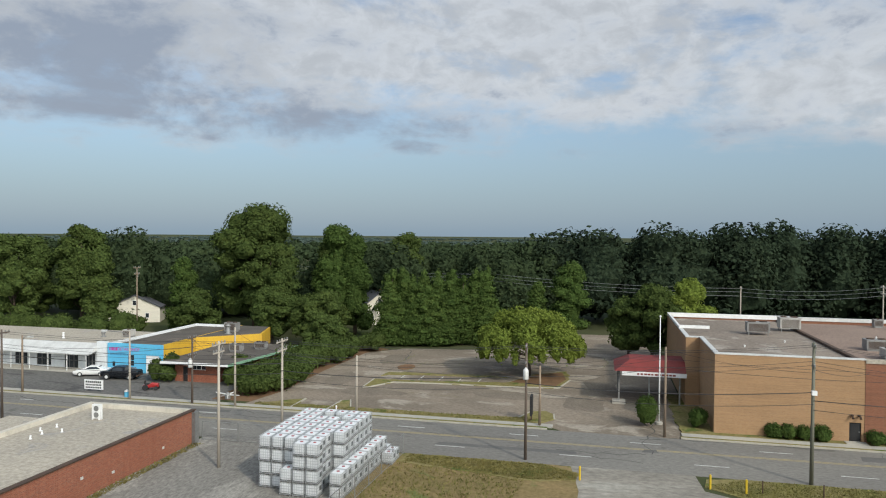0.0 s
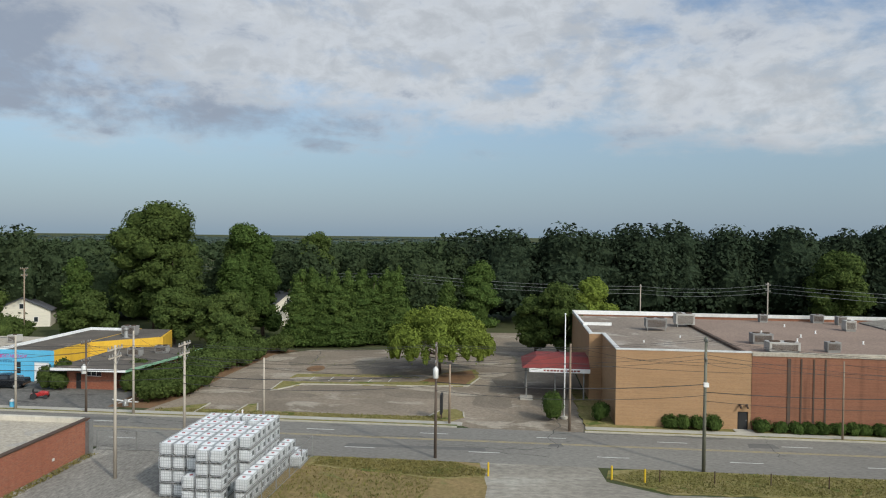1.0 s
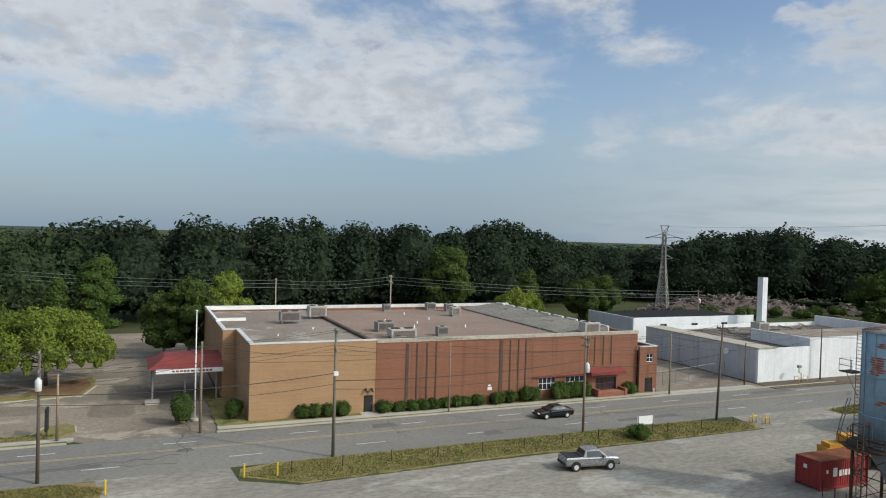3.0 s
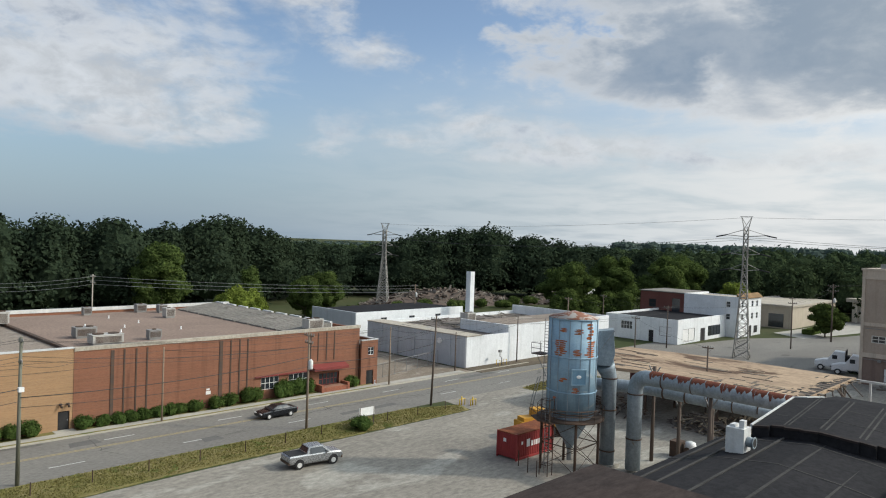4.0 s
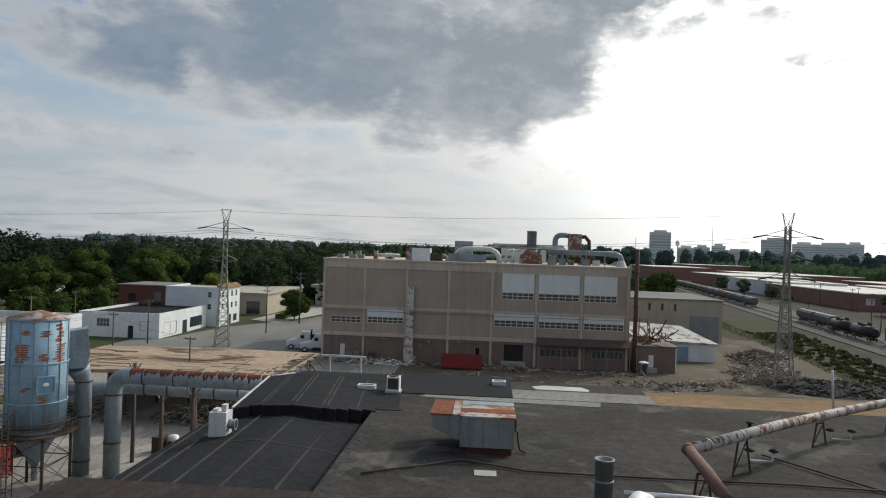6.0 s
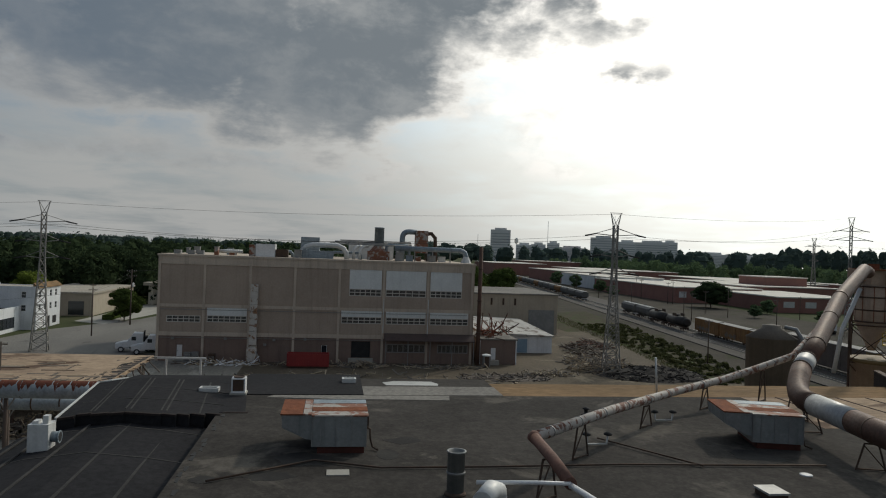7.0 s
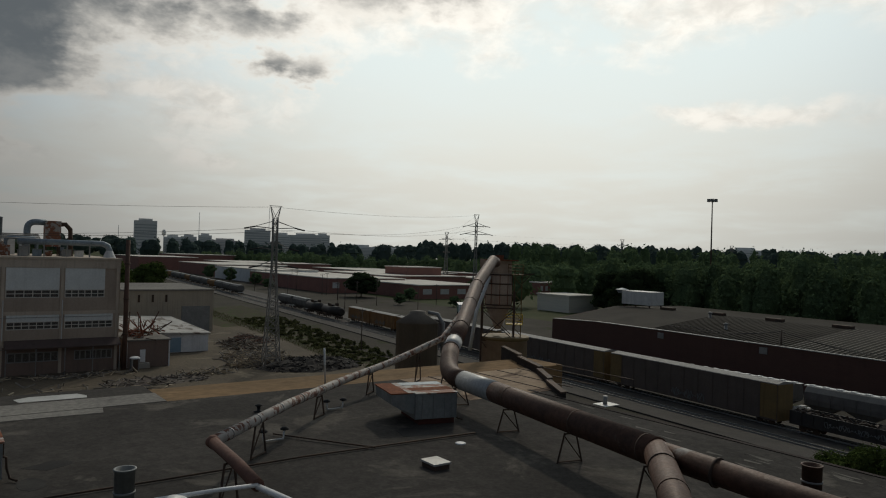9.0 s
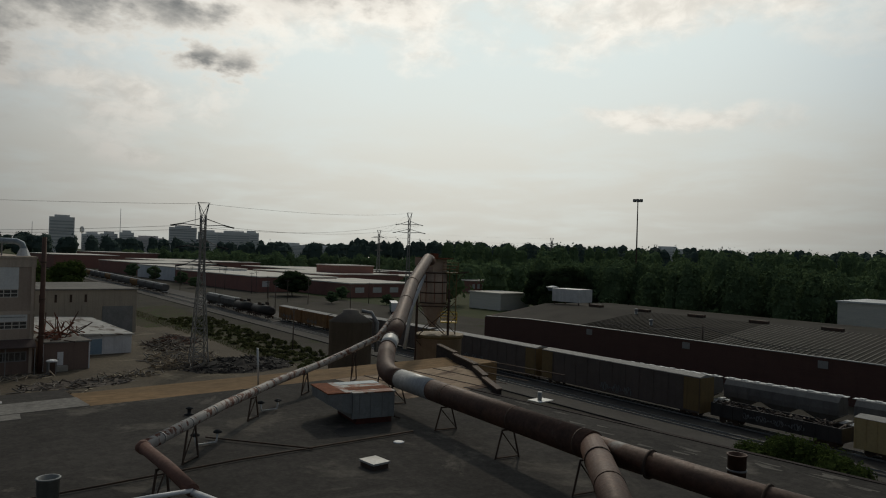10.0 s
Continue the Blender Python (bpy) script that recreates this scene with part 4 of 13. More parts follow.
def rooftop_unit(x, y, z, w, d, h, label="pale metal rooftop cooling unit on a curb", group="rooftop units", legs=False):
    """An air-handling box: casing, curb, louvred side and round fan guards."""
    t = thing("rooftop_unit", x, y, z, label, "air conditioner", group)
    bm = B()
    lift = 0.45 if legs else 0.25
    box(bm, -w / 2, -d / 2, lift, w / 2, d / 2, lift + h)
    box(bm, -w / 2 - 0.03, -d / 2 - 0.03, lift + h, w / 2 + 0.03, d / 2 + 0.03, lift + h + 0.06)
    part("casing", bm, GREY_UNIT if "grey" in label or "small" in label else DULL_UNIT, t, local=True)
    if legs:
        for sx in (-1, 1):
            for sy in (-1, 1):
                bm = B(); box(bm, sx * w * 0.42 - 0.05, sy * d * 0.42 - 0.05, 0, sx * w * 0.42 + 0.05, sy * d * 0.42 + 0.05, lift)
                part("leg", bm, GREY_STEEL, t, local=True)
    else:
        bm = B(); box(bm, -w * 0.46, -d * 0.44, 0, w * 0.46, d * 0.44, lift)
        part("curb", bm, GREY_STEEL, t, local=True)
    bm = B()
    n = max(4, int(h / 0.14))
    for i in range(n):
        zz = lift + 0.1 + (h - 0.2) * i / n
        box(bm, -w * 0.42, -d / 2 - 0.04, zz, w * 0.42, -d / 2 + 0.01, zz + 0.06)
    part("louvre", bm, DARK_STEEL, t, "dark louvred side", local=True)
    for i in range(2 if w > 1.6 else 1):
        bm = B()
        cx = 0 if w <= 1.6 else (-w / 4 + i * w / 2)
        lathe(bm, cx, 0, [(min(d, w / 2) * 0.36, lift + h + 0.06), (min(d, w / 2) * 0.36, lift + h + 0.16), (min(d, w / 2) * 0.30, lift + h + 0.16), (min(d, w / 2) * 0.30, lift + h + 0.10)], 16)
        part("fan_guard", bm, DARK_STEEL, t, local=True)
    return t


def vent_pipe(x, y, z, r, h, material=None, label="small roof vent pipe", cap=True):
    t = thing("roof_vent", x, y, z, label, "roof vent")
    bm = B()
    lathe(bm, 0, 0, [(r * 2.0, 0), (r * 1.15, 0.1), (r, 0.12), (r, h)], 14)
    part("pipe", bm, material or GREY_STEEL, t, local=True)
    if cap:
        bm = B()
        lathe(bm, 0, 0, [(r * 1.5, h), (r * 1.5, h + r * 0.6), (r * 0.3, h + r * 1.2)], 14)
        part("cap", bm, material or GREY_STEEL, t, local=True)
    return t

# ---------------------------------------------------------------- brick works across the road
RED_PAINT = surface("dull_red_paint", (0.208, 0.041, 0.036), (0.160, 0.036, 0.032), 0.5, 0.7, bump=0.1)
works = thing("factory_building", 12, 78.5, 0, "low flat-roofed works in tan brick and streaked red brick", "building")
bm = B(); holed_wall(bm, "y", 78.5, 11.8, 26.2, 0, 8.5, 0.4, [(24.8, 25.9, 0, 2.1)])
tan = part("front_wall", bm, TAN_BRICK, works, "plain tan brick front wall")
bm = B(); box(bm, 11.8, 78.9, 0, 12.2, 90.5, 8.5)
part("side_wall", bm, TAN_BRICK, works, "tan brick side wall")
bm = B(); box(bm, 10.2, 90.5, 0, 12.2, 90.9, 8.5)
part("return_wall", bm, TAN_BRICK, works, "short tan brick return wall")
bm = B(); box(bm, 10.2, 90.9, 0, 10.6, 116, 8.3)
part("side_wall", bm, TAN_BRICK, works, "tan brick side wall")
DRIP_PIPE = surface("dark_rusty_wall_strip", (0.075, 0.058, 0.05), (0.12, 0.07, 0.045), 0.8, 0.85, bump=0.1, streak=0.4)
openings = [(48.3, 50.9, 1.3, 2.9), (52.4, 55.4, 1.3, 2.9), (57.2, 60.6, 0, 2.4)]
bm = B(); holed_wall(bm, "y", 78.46, 26.2, 64.0, 0, 8.2, 0.4, openings)
part("front_wall", bm, RED_BRICK, works, "streaked rust-red brick front wall")
bm = B(); box(bm, 63.6, 78.86, 0, 64.0, 115.6, 8.2)
part("end_wall", bm, RED_BRICK, works)
bm = B(); box(bm, 10.6, 115.6, 0, 64, 116, 8.2)
part("back_wall", bm, RED_BRICK, works)
bm = B(); prism(bm, [(12.2, 78.9), (26.2, 78.9), (26.2, 115.6), (10.6, 115.6), (10.6, 90.9), (12.2, 90.9)], 7.7, 7.95)
part("roof", bm, ROOF_TAR, works, "stained brown tar roof")
bm = B(); box(bm, 26.2, 78.9, 7.5, 63.6, 115.6, 7.8)
part("roof", bm, ROOF_RUST, works, "reddish gravel roof")
bm = B(); box(bm, 26.2, 78.38, 8.2, 64.1, 78.96, 8.6)
part("coping", bm, ROOF_PALE, works, "pale stained concrete coping")
bm = B(); prism(bm, [(11.75, 78.44), (26.2, 78.44), (26.2, 78.96), (12.26, 78.96), (12.26, 90.96), (10.66, 90.96), (10.66, 115.5), (10.14, 115.5), (10.14, 90.45), (11.75, 90.45)], 8.5, 8.64)
part("coping", bm, PALE_METAL, works, "pale metal coping")
bm = B(); box(bm, 10.2, 115.5, 8.2, 28, 116.1, 8.8)
part("parapet", bm, WHITE, works, "white metal back parapet")
bm = B(); box(bm, 10.15, 98, 8.66, 14.0, 98.3, 9.05); box(bm, 10.15, 98.3, 8.66, 10.4, 115.4, 8.85)
part("parapet", bm, WHITE, works, "white metal side parapet")
bm = B(); box(bm, 28, 115.5, 8.2, 64, 116.1, 8.7)
part("parapet", bm, PALE_METAL, works)
bm = B(); box(bm, 26.0, 79.0, 7.95, 26.5, 115.4, 8.25)
part("expansion_kerb", bm, DARK_STEEL, works, "dark roof joint between two roofs")
for xs, w in ((30.05, 0.35), (31.3, 0.16), (32.6, 0.16), (33.8, 0.16), (42.7, 0.45), (44.0, 0.16), (45.2, 0.16), (46.3, 0.16), (55.7, 0.14), (56.9, 0.14), (58.3, 0.14), (59.6, 0.14)):
    bm = B()
    low_end = 0.3 if xs < 50 else 4.2
    box(bm, xs - w / 2, 78.40, low_end, xs + w / 2, 78.458, 8.0)
    part("recess_strip", bm, DRIP_PIPE, works, "dark vertical strip in the brick")
for a, b in ((48.3, 50.9), (52.4, 55.4)):
    window(works, "y", 78.46, a, b, 1.3, 2.9, 4, 2, WHITE, label="white-framed office window")
bm = B(); box(bm, 47.4, 78.2, 2.95, 56, 78.456, 3.1)
part("lintel", bm, RED_PAINT, works)
bm = B(); prism(bm, [(55.7, 77.3), (61.4, 77.3), (61.4, 78.456), (55.7, 78.456)], [3.0, 3.0, 3.3, 3.3], [3.35, 3.35, 3.75, 3.75])
part("entrance_canopy", bm, RED_PAINT, works, "dull red entrance canopy")
bm = B(); box(bm, 57.0, 77.0, 0.14, 60.9, 78.4, 0.75); box(bm, 56.6, 76.9, 0.14, 57.0, 78.4, 1.1); box(bm, 60.9, 76.9, 0.14, 61.3, 78.4, 1.1)
part("entrance_steps", bm, OLD_BRICK, works, "brick entrance steps with side walls")
window(works, "y", 78.46, 57.3, 60.5, 0.76, 2.38, 5, 2, RED_PAINT, label="red-framed entrance glazing", depth=0.25)
door(works, "y", 78.5, 24.85, 25.85, 0.14, 2.08, BLACK, label="plain black steel door")
bm = B(); box(bm, 24.3, 77.4, 0.1, 26.3, 78.48, 0.2)
part("doorstep", bm, CONCRETE, works)
for xx in (25.0, 25.7):
    bm = B(); box(bm, xx - 0.1, 78.2, 2.75, xx + 0.1, 78.49, 2.95); tube(bm, (xx, 78.2, 2.85), (xx, 78.0, 2.6), 0.09, 0.13, 8)
    part("wall_lamp", bm, DARK_STEEL, works, "small dark wall floodlight")
bm = B(); box(bm, 40.9, 78.43, 1.75, 41.5, 78.457, 2.15); box(bm, 40.95, 78.43, 2.25, 41.35, 78.457, 2.45)
part("wall_sign", bm, WHITE, works, "small white wall sign")
# sawtooth roof light along the east side
for i in range(9):
    bm = B()
    y0 = 80.5 + i * 3.8
    prism(bm, [(54.0, y0), (60.5, y0), (60.5, y0 + 3.5), (54.0, y0 + 3.5)], 7.8, [8.0, 8.9, 8.9, 8.0])
    for j in range(3):
        prism(bm, [(54.1, y0 + 0.6 + j * 1.1), (60.4, y0 + 0.6 + j * 1.1), (60.4, y0 + 0.75 + j * 1.1), (54.1, y0 + 0.75 + j * 1.1)], 7.9, [8.08, 8.95, 8.95, 8.08])
    part("roof_monitor", bm, ROOF_DULL, works, "long sloped roof light of grey panels")
for i in range(9):
    bm = B(); box(bm, 60.5, 80.8 + i * 3.8, 7.81, 60.9, 83.4 + i * 3.8, 9.05)
    part("monitor_vent", bm, PALE_METAL, works)
annex = thing("annex_building", 65.6, 77.8, 0, "small red brick annex with one upper window", "building")
bm = B(); holed_wall(bm, "y", 77.9, 64.0, 67.0, 0, 6.4, 0.35, [(65.0, 66.3, 0, 2.1), (65.2, 66.3, 4.3, 5.4)])
part("front_wall", bm, RED_BRICK, annex)
bm = B(); box(bm, 66.65, 78.25, 0, 67.0, 92, 6.4)
part("end_wall", bm, RED_BRICK, annex)
bm = B(); box(bm, 64.0, 78.25, 5.8, 66.65, 92, 6.0)
part("roof", bm, ROOF_TAR, annex)
bm = B(); box(bm, 63.98, 77.84, 6.4, 67.06, 78.3, 6.52); box(bm, 66.6, 78.3, 6.4, 67.06, 92, 6.52)
part("coping", bm, PALE_METAL, annex)
window(annex, "y", 77.9, 65.2, 66.3, 4.3, 5.4, 2, 2, WHITE, label="white-framed upper window")
door(annex, "y", 77.9, 65.05, 66.25, 0.1, 2.08, BLACK, label="dark steel door")
# things on its roof
rooftop_unit(20.2, 99.6, 7.95, 2.8, 1.6, 1.2, "grey rooftop condenser on steel legs", legs=True)
rooftop_unit(25.2, 104.5, 7.95, 2.6, 2.0, 1.4, "pale rooftop air unit on steel legs", legs=True)
rooftop_unit(31.2, 90.5, 7.8, 2.4, 1.6, 1.0, "grey rooftop condenser with two fans")
rooftop_unit(31.4, 84.2, 7.8, 3.4, 1.8, 0.9, "long pale rooftop air unit")
rooftop_unit(37.3, 85.0, 7.8, 1.5, 1.0, 0.9, "small pale rooftop condenser")
rooftop_unit(47.6, 114.0, 7.8, 1.6, 1.2, 1.0, "small pale rooftop condenser")
rooftop_unit(50.2, 112.0, 7.8, 1.3, 1.2, 1.0, "small pale rooftop condenser")
rooftop_unit(48.2, 105.0, 7.8, 1.4, 1.4, 1.2, "square pale rooftop air unit")
rooftop_unit(57.3, 80.4, 8.2, 2.4, 1.6, 1.2, "pale rooftop box unit above the entrance")
rooftop_unit(39.3, 113.5, 7.8, 1.2, 1.0, 0.9, "small grey rooftop box by a pole")
for vx, vy in ((34.5, 100), (38.5, 97), (42, 101), (36.5, 93), (44, 92), (22, 93), (16.5, 88), (40.5, 108)):
    vent_pipe(vx, vy, 7.8, 0.08, 0.32, WHITE, "short white roof vent pipe")

# ---------------------------------------------------------------- red canopy, flagpole
can = thing("entrance_canopy", 6, 93, 0, "red hipped drive-through canopy with a white fascia", "canopy")
bm = B()
lo = [(1.7, 89.2), (10.2, 89.2), (10.2, 97.6), (1.7, 97.6)]
hi = [(3.6, 91.4), (10.2, 91.4), (10.2, 95.4), (3.6, 95.4)]
v0 = [bm.verts.new((x, y, 4.15)) for x, y in lo]
v1 = [bm.verts.new((x, y, 5.3)) for x, y in hi]
bm.faces.new(v1); bm.faces.new(v0[::-1])
for i in range(4):
    bm.faces.new((v0[i], v0[(i + 1) % 4], v1[(i + 1) % 4], v1[i]))
part("roof", bm, RED_PAINT, can, "dull red canopy roof")
bm = B(); box(bm, 2.6, 89.0, 3.7, 10.2, 89.18, 4.2)
fascia = part("fascia", bm, WHITE, can, "white fascia board")
bars("y", 88.99, 4.4, 9.0, 3.85, 4.05, 11, RED_PAINT, fascia, "worn red lettering")
for px, py in ((2.3, 90.2), (2.3, 96.8), (9.5, 89.9), (5.9, 89.9)):
    bm = B(); box(bm, px - 0.09, py - 0.09, 0.2, px + 0.09, py + 0.09, 4.14)
    part("post", bm, GREY_STEEL, can)
bm = B(); box(bm, 1.5, 89.4, 0, 3.1, 91.2, 0.28)
part("post_base", bm, CONCRETE, can, "pale concrete post base")
flag = thing("flagpole", 6.4, 80.8, 0.1, "bare white flagpole on the lawn", "flagpole")
bm = B(); tube(bm, (0, 0, 0.0), (0, 0, 11.8), 0.10, 0.05, 10)
part("pole", bm, WHITE, flag, local=True)
bm = B(); lathe(bm, 0, 0, [(0.02, 11.8), (0.12, 11.88), (0.12, 11.96), (0.02, 12.05)], 10)
part("finial", bm, WHITE, flag, local=True)
bm = B(); lathe(bm, 0, 0, [(0.4, -0.05), (0.4, 0.2), (0.2, 0.28)], 12)
part("base", bm, CONCRETE, flag, local=True)

# ---------------------------------------------------------------- low brick workshop by the tote yard
LINING = surface("beige_coated_lining", (0.60, 0.555, 0.47), (0.47, 0.435, 0.37), 0.4, 0.85, bump=0.15, streak=0.35)
low = thing("workshop_building", -45, 52, 0, "low red brick workshop with a pale coated flat roof", "building")
for nm, b4 in (("yard_wall", (-39.65, 20, -39.3, 62.3)), ("street_wall", (-50.4, 61.95, -39.65, 62.3)), ("far_wall", (-51.2, 20, -50.8, 61.95))):
    bm = B(); box(bm, b4[0], b4[1], 0, b4[2], b4[3], 3.2)
    part(nm, bm, OLD_BRICK, low)
bm = B(); box(bm, -50.8, 20.0, 2.6, -39.65, 61.95, 2.9)
part("roof", bm, ROOF_PALE, low, "pale coated flat roof with stains")
bm = B(); box(bm, -39.72, 20, 3.2, -39.2, 62.4, 3.3)
part("coping", bm, DARK_STEEL, low, "dark metal roof edge")
bm = B(); box(bm, -51.3, 61.9, 3.2, -39.72, 62.4, 3.32); box(bm, -51.3, 20, 3.2, -50.75, 61.9, 3.32)
part("coping", bm, LINING, low, "pale coated parapet")
bm = B(); box(bm, -50.79, 61.88, 2.85, -39.75, 61.945, 3.2)
part("upstand", bm, LINING, low, "beige coated parapet lining")
bm = B(); box(bm, -50.795, 20, 2.85, -50.72, 61.87, 3.2)
part("upstand", bm, LINING, low, "beige coated parapet lining")
bm = B(); box(bm, -39.74, 20, 2.85, -39.655, 61.88, 3.19)
part("upstand", bm, LINING, low, "beige coated parapet lining")
bm = B(); prism(bm, [(-57, 52), (-51.3, 52), (-51.3, 58), (-57, 58)], 0, 2.6)
part("lean_to", bm, ROOF_PALE, low, "pale lower roof beside the workshop")
bm = B(); box(bm, -39.3, 61.8, 0, -38.95, 62.5, 3.1)
part("corner_pier", bm, GREY_STEEL, low, "grey corner pier")
fan = thing("roof_condenser", -47.0, 58.0, 2.9, "white split-type condenser with two round fans", "air conditioner")
bm = B(); box(bm, -0.45, -0.18, 0.12, 0.45, 0.18, 1.45); box(bm, -0.4, -0.25, 0, -0.3, 0.25, 0.12); box(bm, 0.3, -0.25, 0, 0.4, 0.25, 0.12)
part("casing", bm, WHITE, fan, local=True)
for zz in (0.46, 1.08):
    bm = B(); tube(bm, (0.05, -0.185, zz), (0.05, -0.22, zz), 0.26, 0.26, 16)
    part("fan_grille", bm, GREY_STEEL, fan, local=True)
for vx, vy in ((-48.2, 52.5), (-49.1, 53.3), (-48.0, 51.0), (-48.6, 54.7), (-47.0, 53.5)):
    vent_pipe(vx, vy, 2.9, 0.07, 0.26, WHITE, "white roof vent pipe on the workshop roof")
for yy, zz in ((50.2, 0.9), (46.6, 1.6), (57.0, 0.9)):
    bm = B(); box(bm, -39.3, yy, zz, -39.22, yy + 0.25, zz + 0.2)
    part("wall_vent", bm, PALE_METAL, low)

# ---------------------------------------------------------------- chain-link gate and fences
def mesh_fence(name, p0, p1, h, label, category="fence", posts=None, gap=0.35):
    """Steel posts, rails and a net of thin wires between two points."""
    x0, y0 = p0
    x1, y1 = p1
    q = math.hypot(x1 - x0, y1 - y0)
    f = thing(name, x0, y0, 0, label, category)
    n = posts or max(1, round(q / 3.0))
    for i in range(n + 1):
        t = i / n
        bm = B(); tube(bm, (x0 + (x1 - x0) * t, y0 + (y1 - y0) * t, -0.05), (x0 + (x1 - x0) * t, y0 + (y1 - y0) * t, h + 0.05), 0.045, seg=6)
        part("post", bm, GREY_STEEL, f)
    for z in (h, 0.12):
        bm = B(); tube(bm, (x0, y0, z), (x1, y1, z), 0.03, seg=5)
        part("rail", bm, GREY_STEEL, f)
    bm = B()
    m = int(q / gap)
    for i in range(-int(h / gap), m):
        for s in (0, 1):
            ta, za, tb, zb = i * gap, 0.12, i * gap + h, h
            if ta < 0:
                za += -ta; ta = 0
            if tb > q:
                zb -= tb - q; tb = q
            if tb <= ta:
                continue
            if s:
                za, zb = h + 0.12 - za, h + 0.12 - zb
            tube(bm, (x0 + (x1 - x0) * ta / q, y0 + (y1 - y0) * ta / q, za), (x0 + (x1 - x0) * tb / q, y0 + (y1 - y0) * tb / q, zb), 0.006, seg=3, caps=False)
    part("wire_net", bm, GREY_STEEL, f, "thin steel wire net")
    return f


mesh_fence("chain_link_gate", (-39.0, 63.2), (-35.2, 63.4), 1.9, "closed chain-link gate across the yard entrance", "gate")
mesh_fence("chain_link_gate", (-35.1, 63.4), (-31.0, 63.5), 1.9, "closed chain-link gate across the yard entrance", "gate")
mesh_fence("chain_link_fence", (-18.2, 64.0), (-19.0, 46.0), 1.9, "sagging chain-link fence beside the totes")

# ---------------------------------------------------------------- shops west of the lot
BLUE_PAINT = surface("bright_blue_paint", (0.10, 0.42, 0.66), (0.13, 0.48, 0.70), 0.4, 0.7, bump=0.1)
YELLOW_WALL = surface("yellow_painted_wall", (0.62, 0.38, 0.035), (0.52, 0.31, 0.04), 0.4, 0.75, bump=0.1, streak=0.12)
TAR_DARK = surface("dark_patched_tar", (0.13, 0.115, 0.10), (0.085, 0.077, 0.07), 0.2, 0.92, bump=0.3, grain=5, spot=(0.20, 0.17, 0.14), spot_size=0.25, spot_amount=0.38, spec=0.1)
PINK = surface("magenta_paint", (0.50, 0.05, 0.28), (0.42, 0.05, 0.25), 1, 0.7, bump=0)
shop = thing("shop_building", -66.5, 90.6, 0, "detailing garage, blue front and yellow side wall", "building")
holes = [(-65.2, -62.9, 0, 2.7), (-68.2, -67.1, 1.0, 2.7), (-70.9, -70.3, 0.8, 1.6)]
bm = B(); holed_wall(bm, "y", 90.6, -71.6, -62.4, 0, 4.3, 0.3, holes)
front = part("front_wall", bm, BLUE_PAINT, shop, "bright blue front wall")
bm = B(); box(bm, -62.7, 90.9, 0, -62.4, 114, 4.3)
part("side_wall", bm, YELLOW_WALL, shop, "yellow painted side wall")
bm = B(); box(bm, -71.6, 90.9, 0, -71.3, 114, 4.3); box(bm, -71.3, 113.7, 0, -62.7, 114, 4.3)
part("back_wall", bm, WHITE_WALL, shop)
bm = B(); box(bm, -71.3, 90.9, 3.7, -62.7, 113.7, 3.9)
part("roof", bm, TAR_DARK, shop, "dark tar roof")
bm = B(); prism(bm, [(-62.7, 99), (-54.5, 106), (-57, 114), (-62.7, 114)], 0, 4.2)
part("rear_block", bm, YELLOW_WALL, shop, "yellow rear block with a tar roof")
bm = B(); prism(bm, [(-62.4, 99.6), (-54.9, 106), (-57.1, 113.6), (-62.4, 113.6)], 4.2, 4.3)
part("rear_roof", bm, TAR_DARK, shop)
door(shop, "y", 90.6, -65.15, -62.95, 0.02, 2.68, WHITE, label="white roller door", panels=2, name="roller_door")
window(shop, "y", 90.6, -68.2, -67.1, 1.0, 2.7, 1, 2, BLUE_PAINT, label="dark window with blue frame")
window(shop, "y", 90.6, -70.9, -70.3, 0.8, 1.6, 1, 1, BLUE_PAINT, label="small dark window")
words("DETAIL SHOP", "y", 90.585, -68.05, 3.45, 0.62, PINK, front, "magenta shop lettering")
bars("y", 90.6, -71.3, -69.9, 3.2, 3.7, 6, PINK, front, "magenta name as plain marks")
bars("y", 90.6, -71.2, -67.8, 2.55, 2.85, 14, surface("faded_blue_letters", (0.05, 0.20, 0.36), (0.06, 0.24, 0.40), 1, 0.8, bump=0), front, "faded dark blue lettering", seed=4)
rooftop_unit(-60.2, 106.5, 4.3, 2.2, 1.4, 1.2, "grey rooftop unit on the yellow shop")
vent_pipe(-59.5, 104, 4.3, 0.3, 1.2, GREY_STEEL, "round galvanised roof ventilator")
bench = thing("bench", -66.6, 90.1, 0.01, "small blue bench against the blue wall", "bench")
for nm, b6 in (("seat", (-0.7, -0.2, 0.4, 0.7, 0.2, 0.45)), ("backrest", (-0.7, 0.18, 0.45, 0.7, 0.23, 0.85)), ("leg", (-0.6, -0.18, 0, -0.54, 0.18, 0.4)), ("leg", (0.54, -0.18, 0, 0.6, 0.18, 0.4))):
    bm = B(); box(bm, *b6); part(nm, bm, BLUE_PAINT, bench, local=True)

strip = thing("shop_building", -82, 90, 0, "long low white shop row with a covered walk", "building")
holes = [(-88.6, -86.3, 0.3, 2.5), (-84.6, -82.0, 0.3, 2.5), (-79.6, -77.2, 0.1, 2.5), (-76, -74.2, 0.1, 2.5)]
bm = B(); holed_wall(bm, "y", 91.2, -118, -72.2, 0, 3.6, 0.3, holes)
part("front_wall", bm, WHITE_WALL, strip, "white block front wall")
bm = B(); box(bm, -118, 91.5, 3.4, -71.8, 106, 3.7)
part("roof", bm, ROOF_PALE, strip, "pale flat roof")
bm = B(); box(bm, -118, 105.7, 0, -71.8, 106, 3.4)
part("back_wall", bm, WHITE_WALL, strip)
bm = B(); box(bm, -73.4, 90.5, 0, -71.75, 91.19, 4.4)
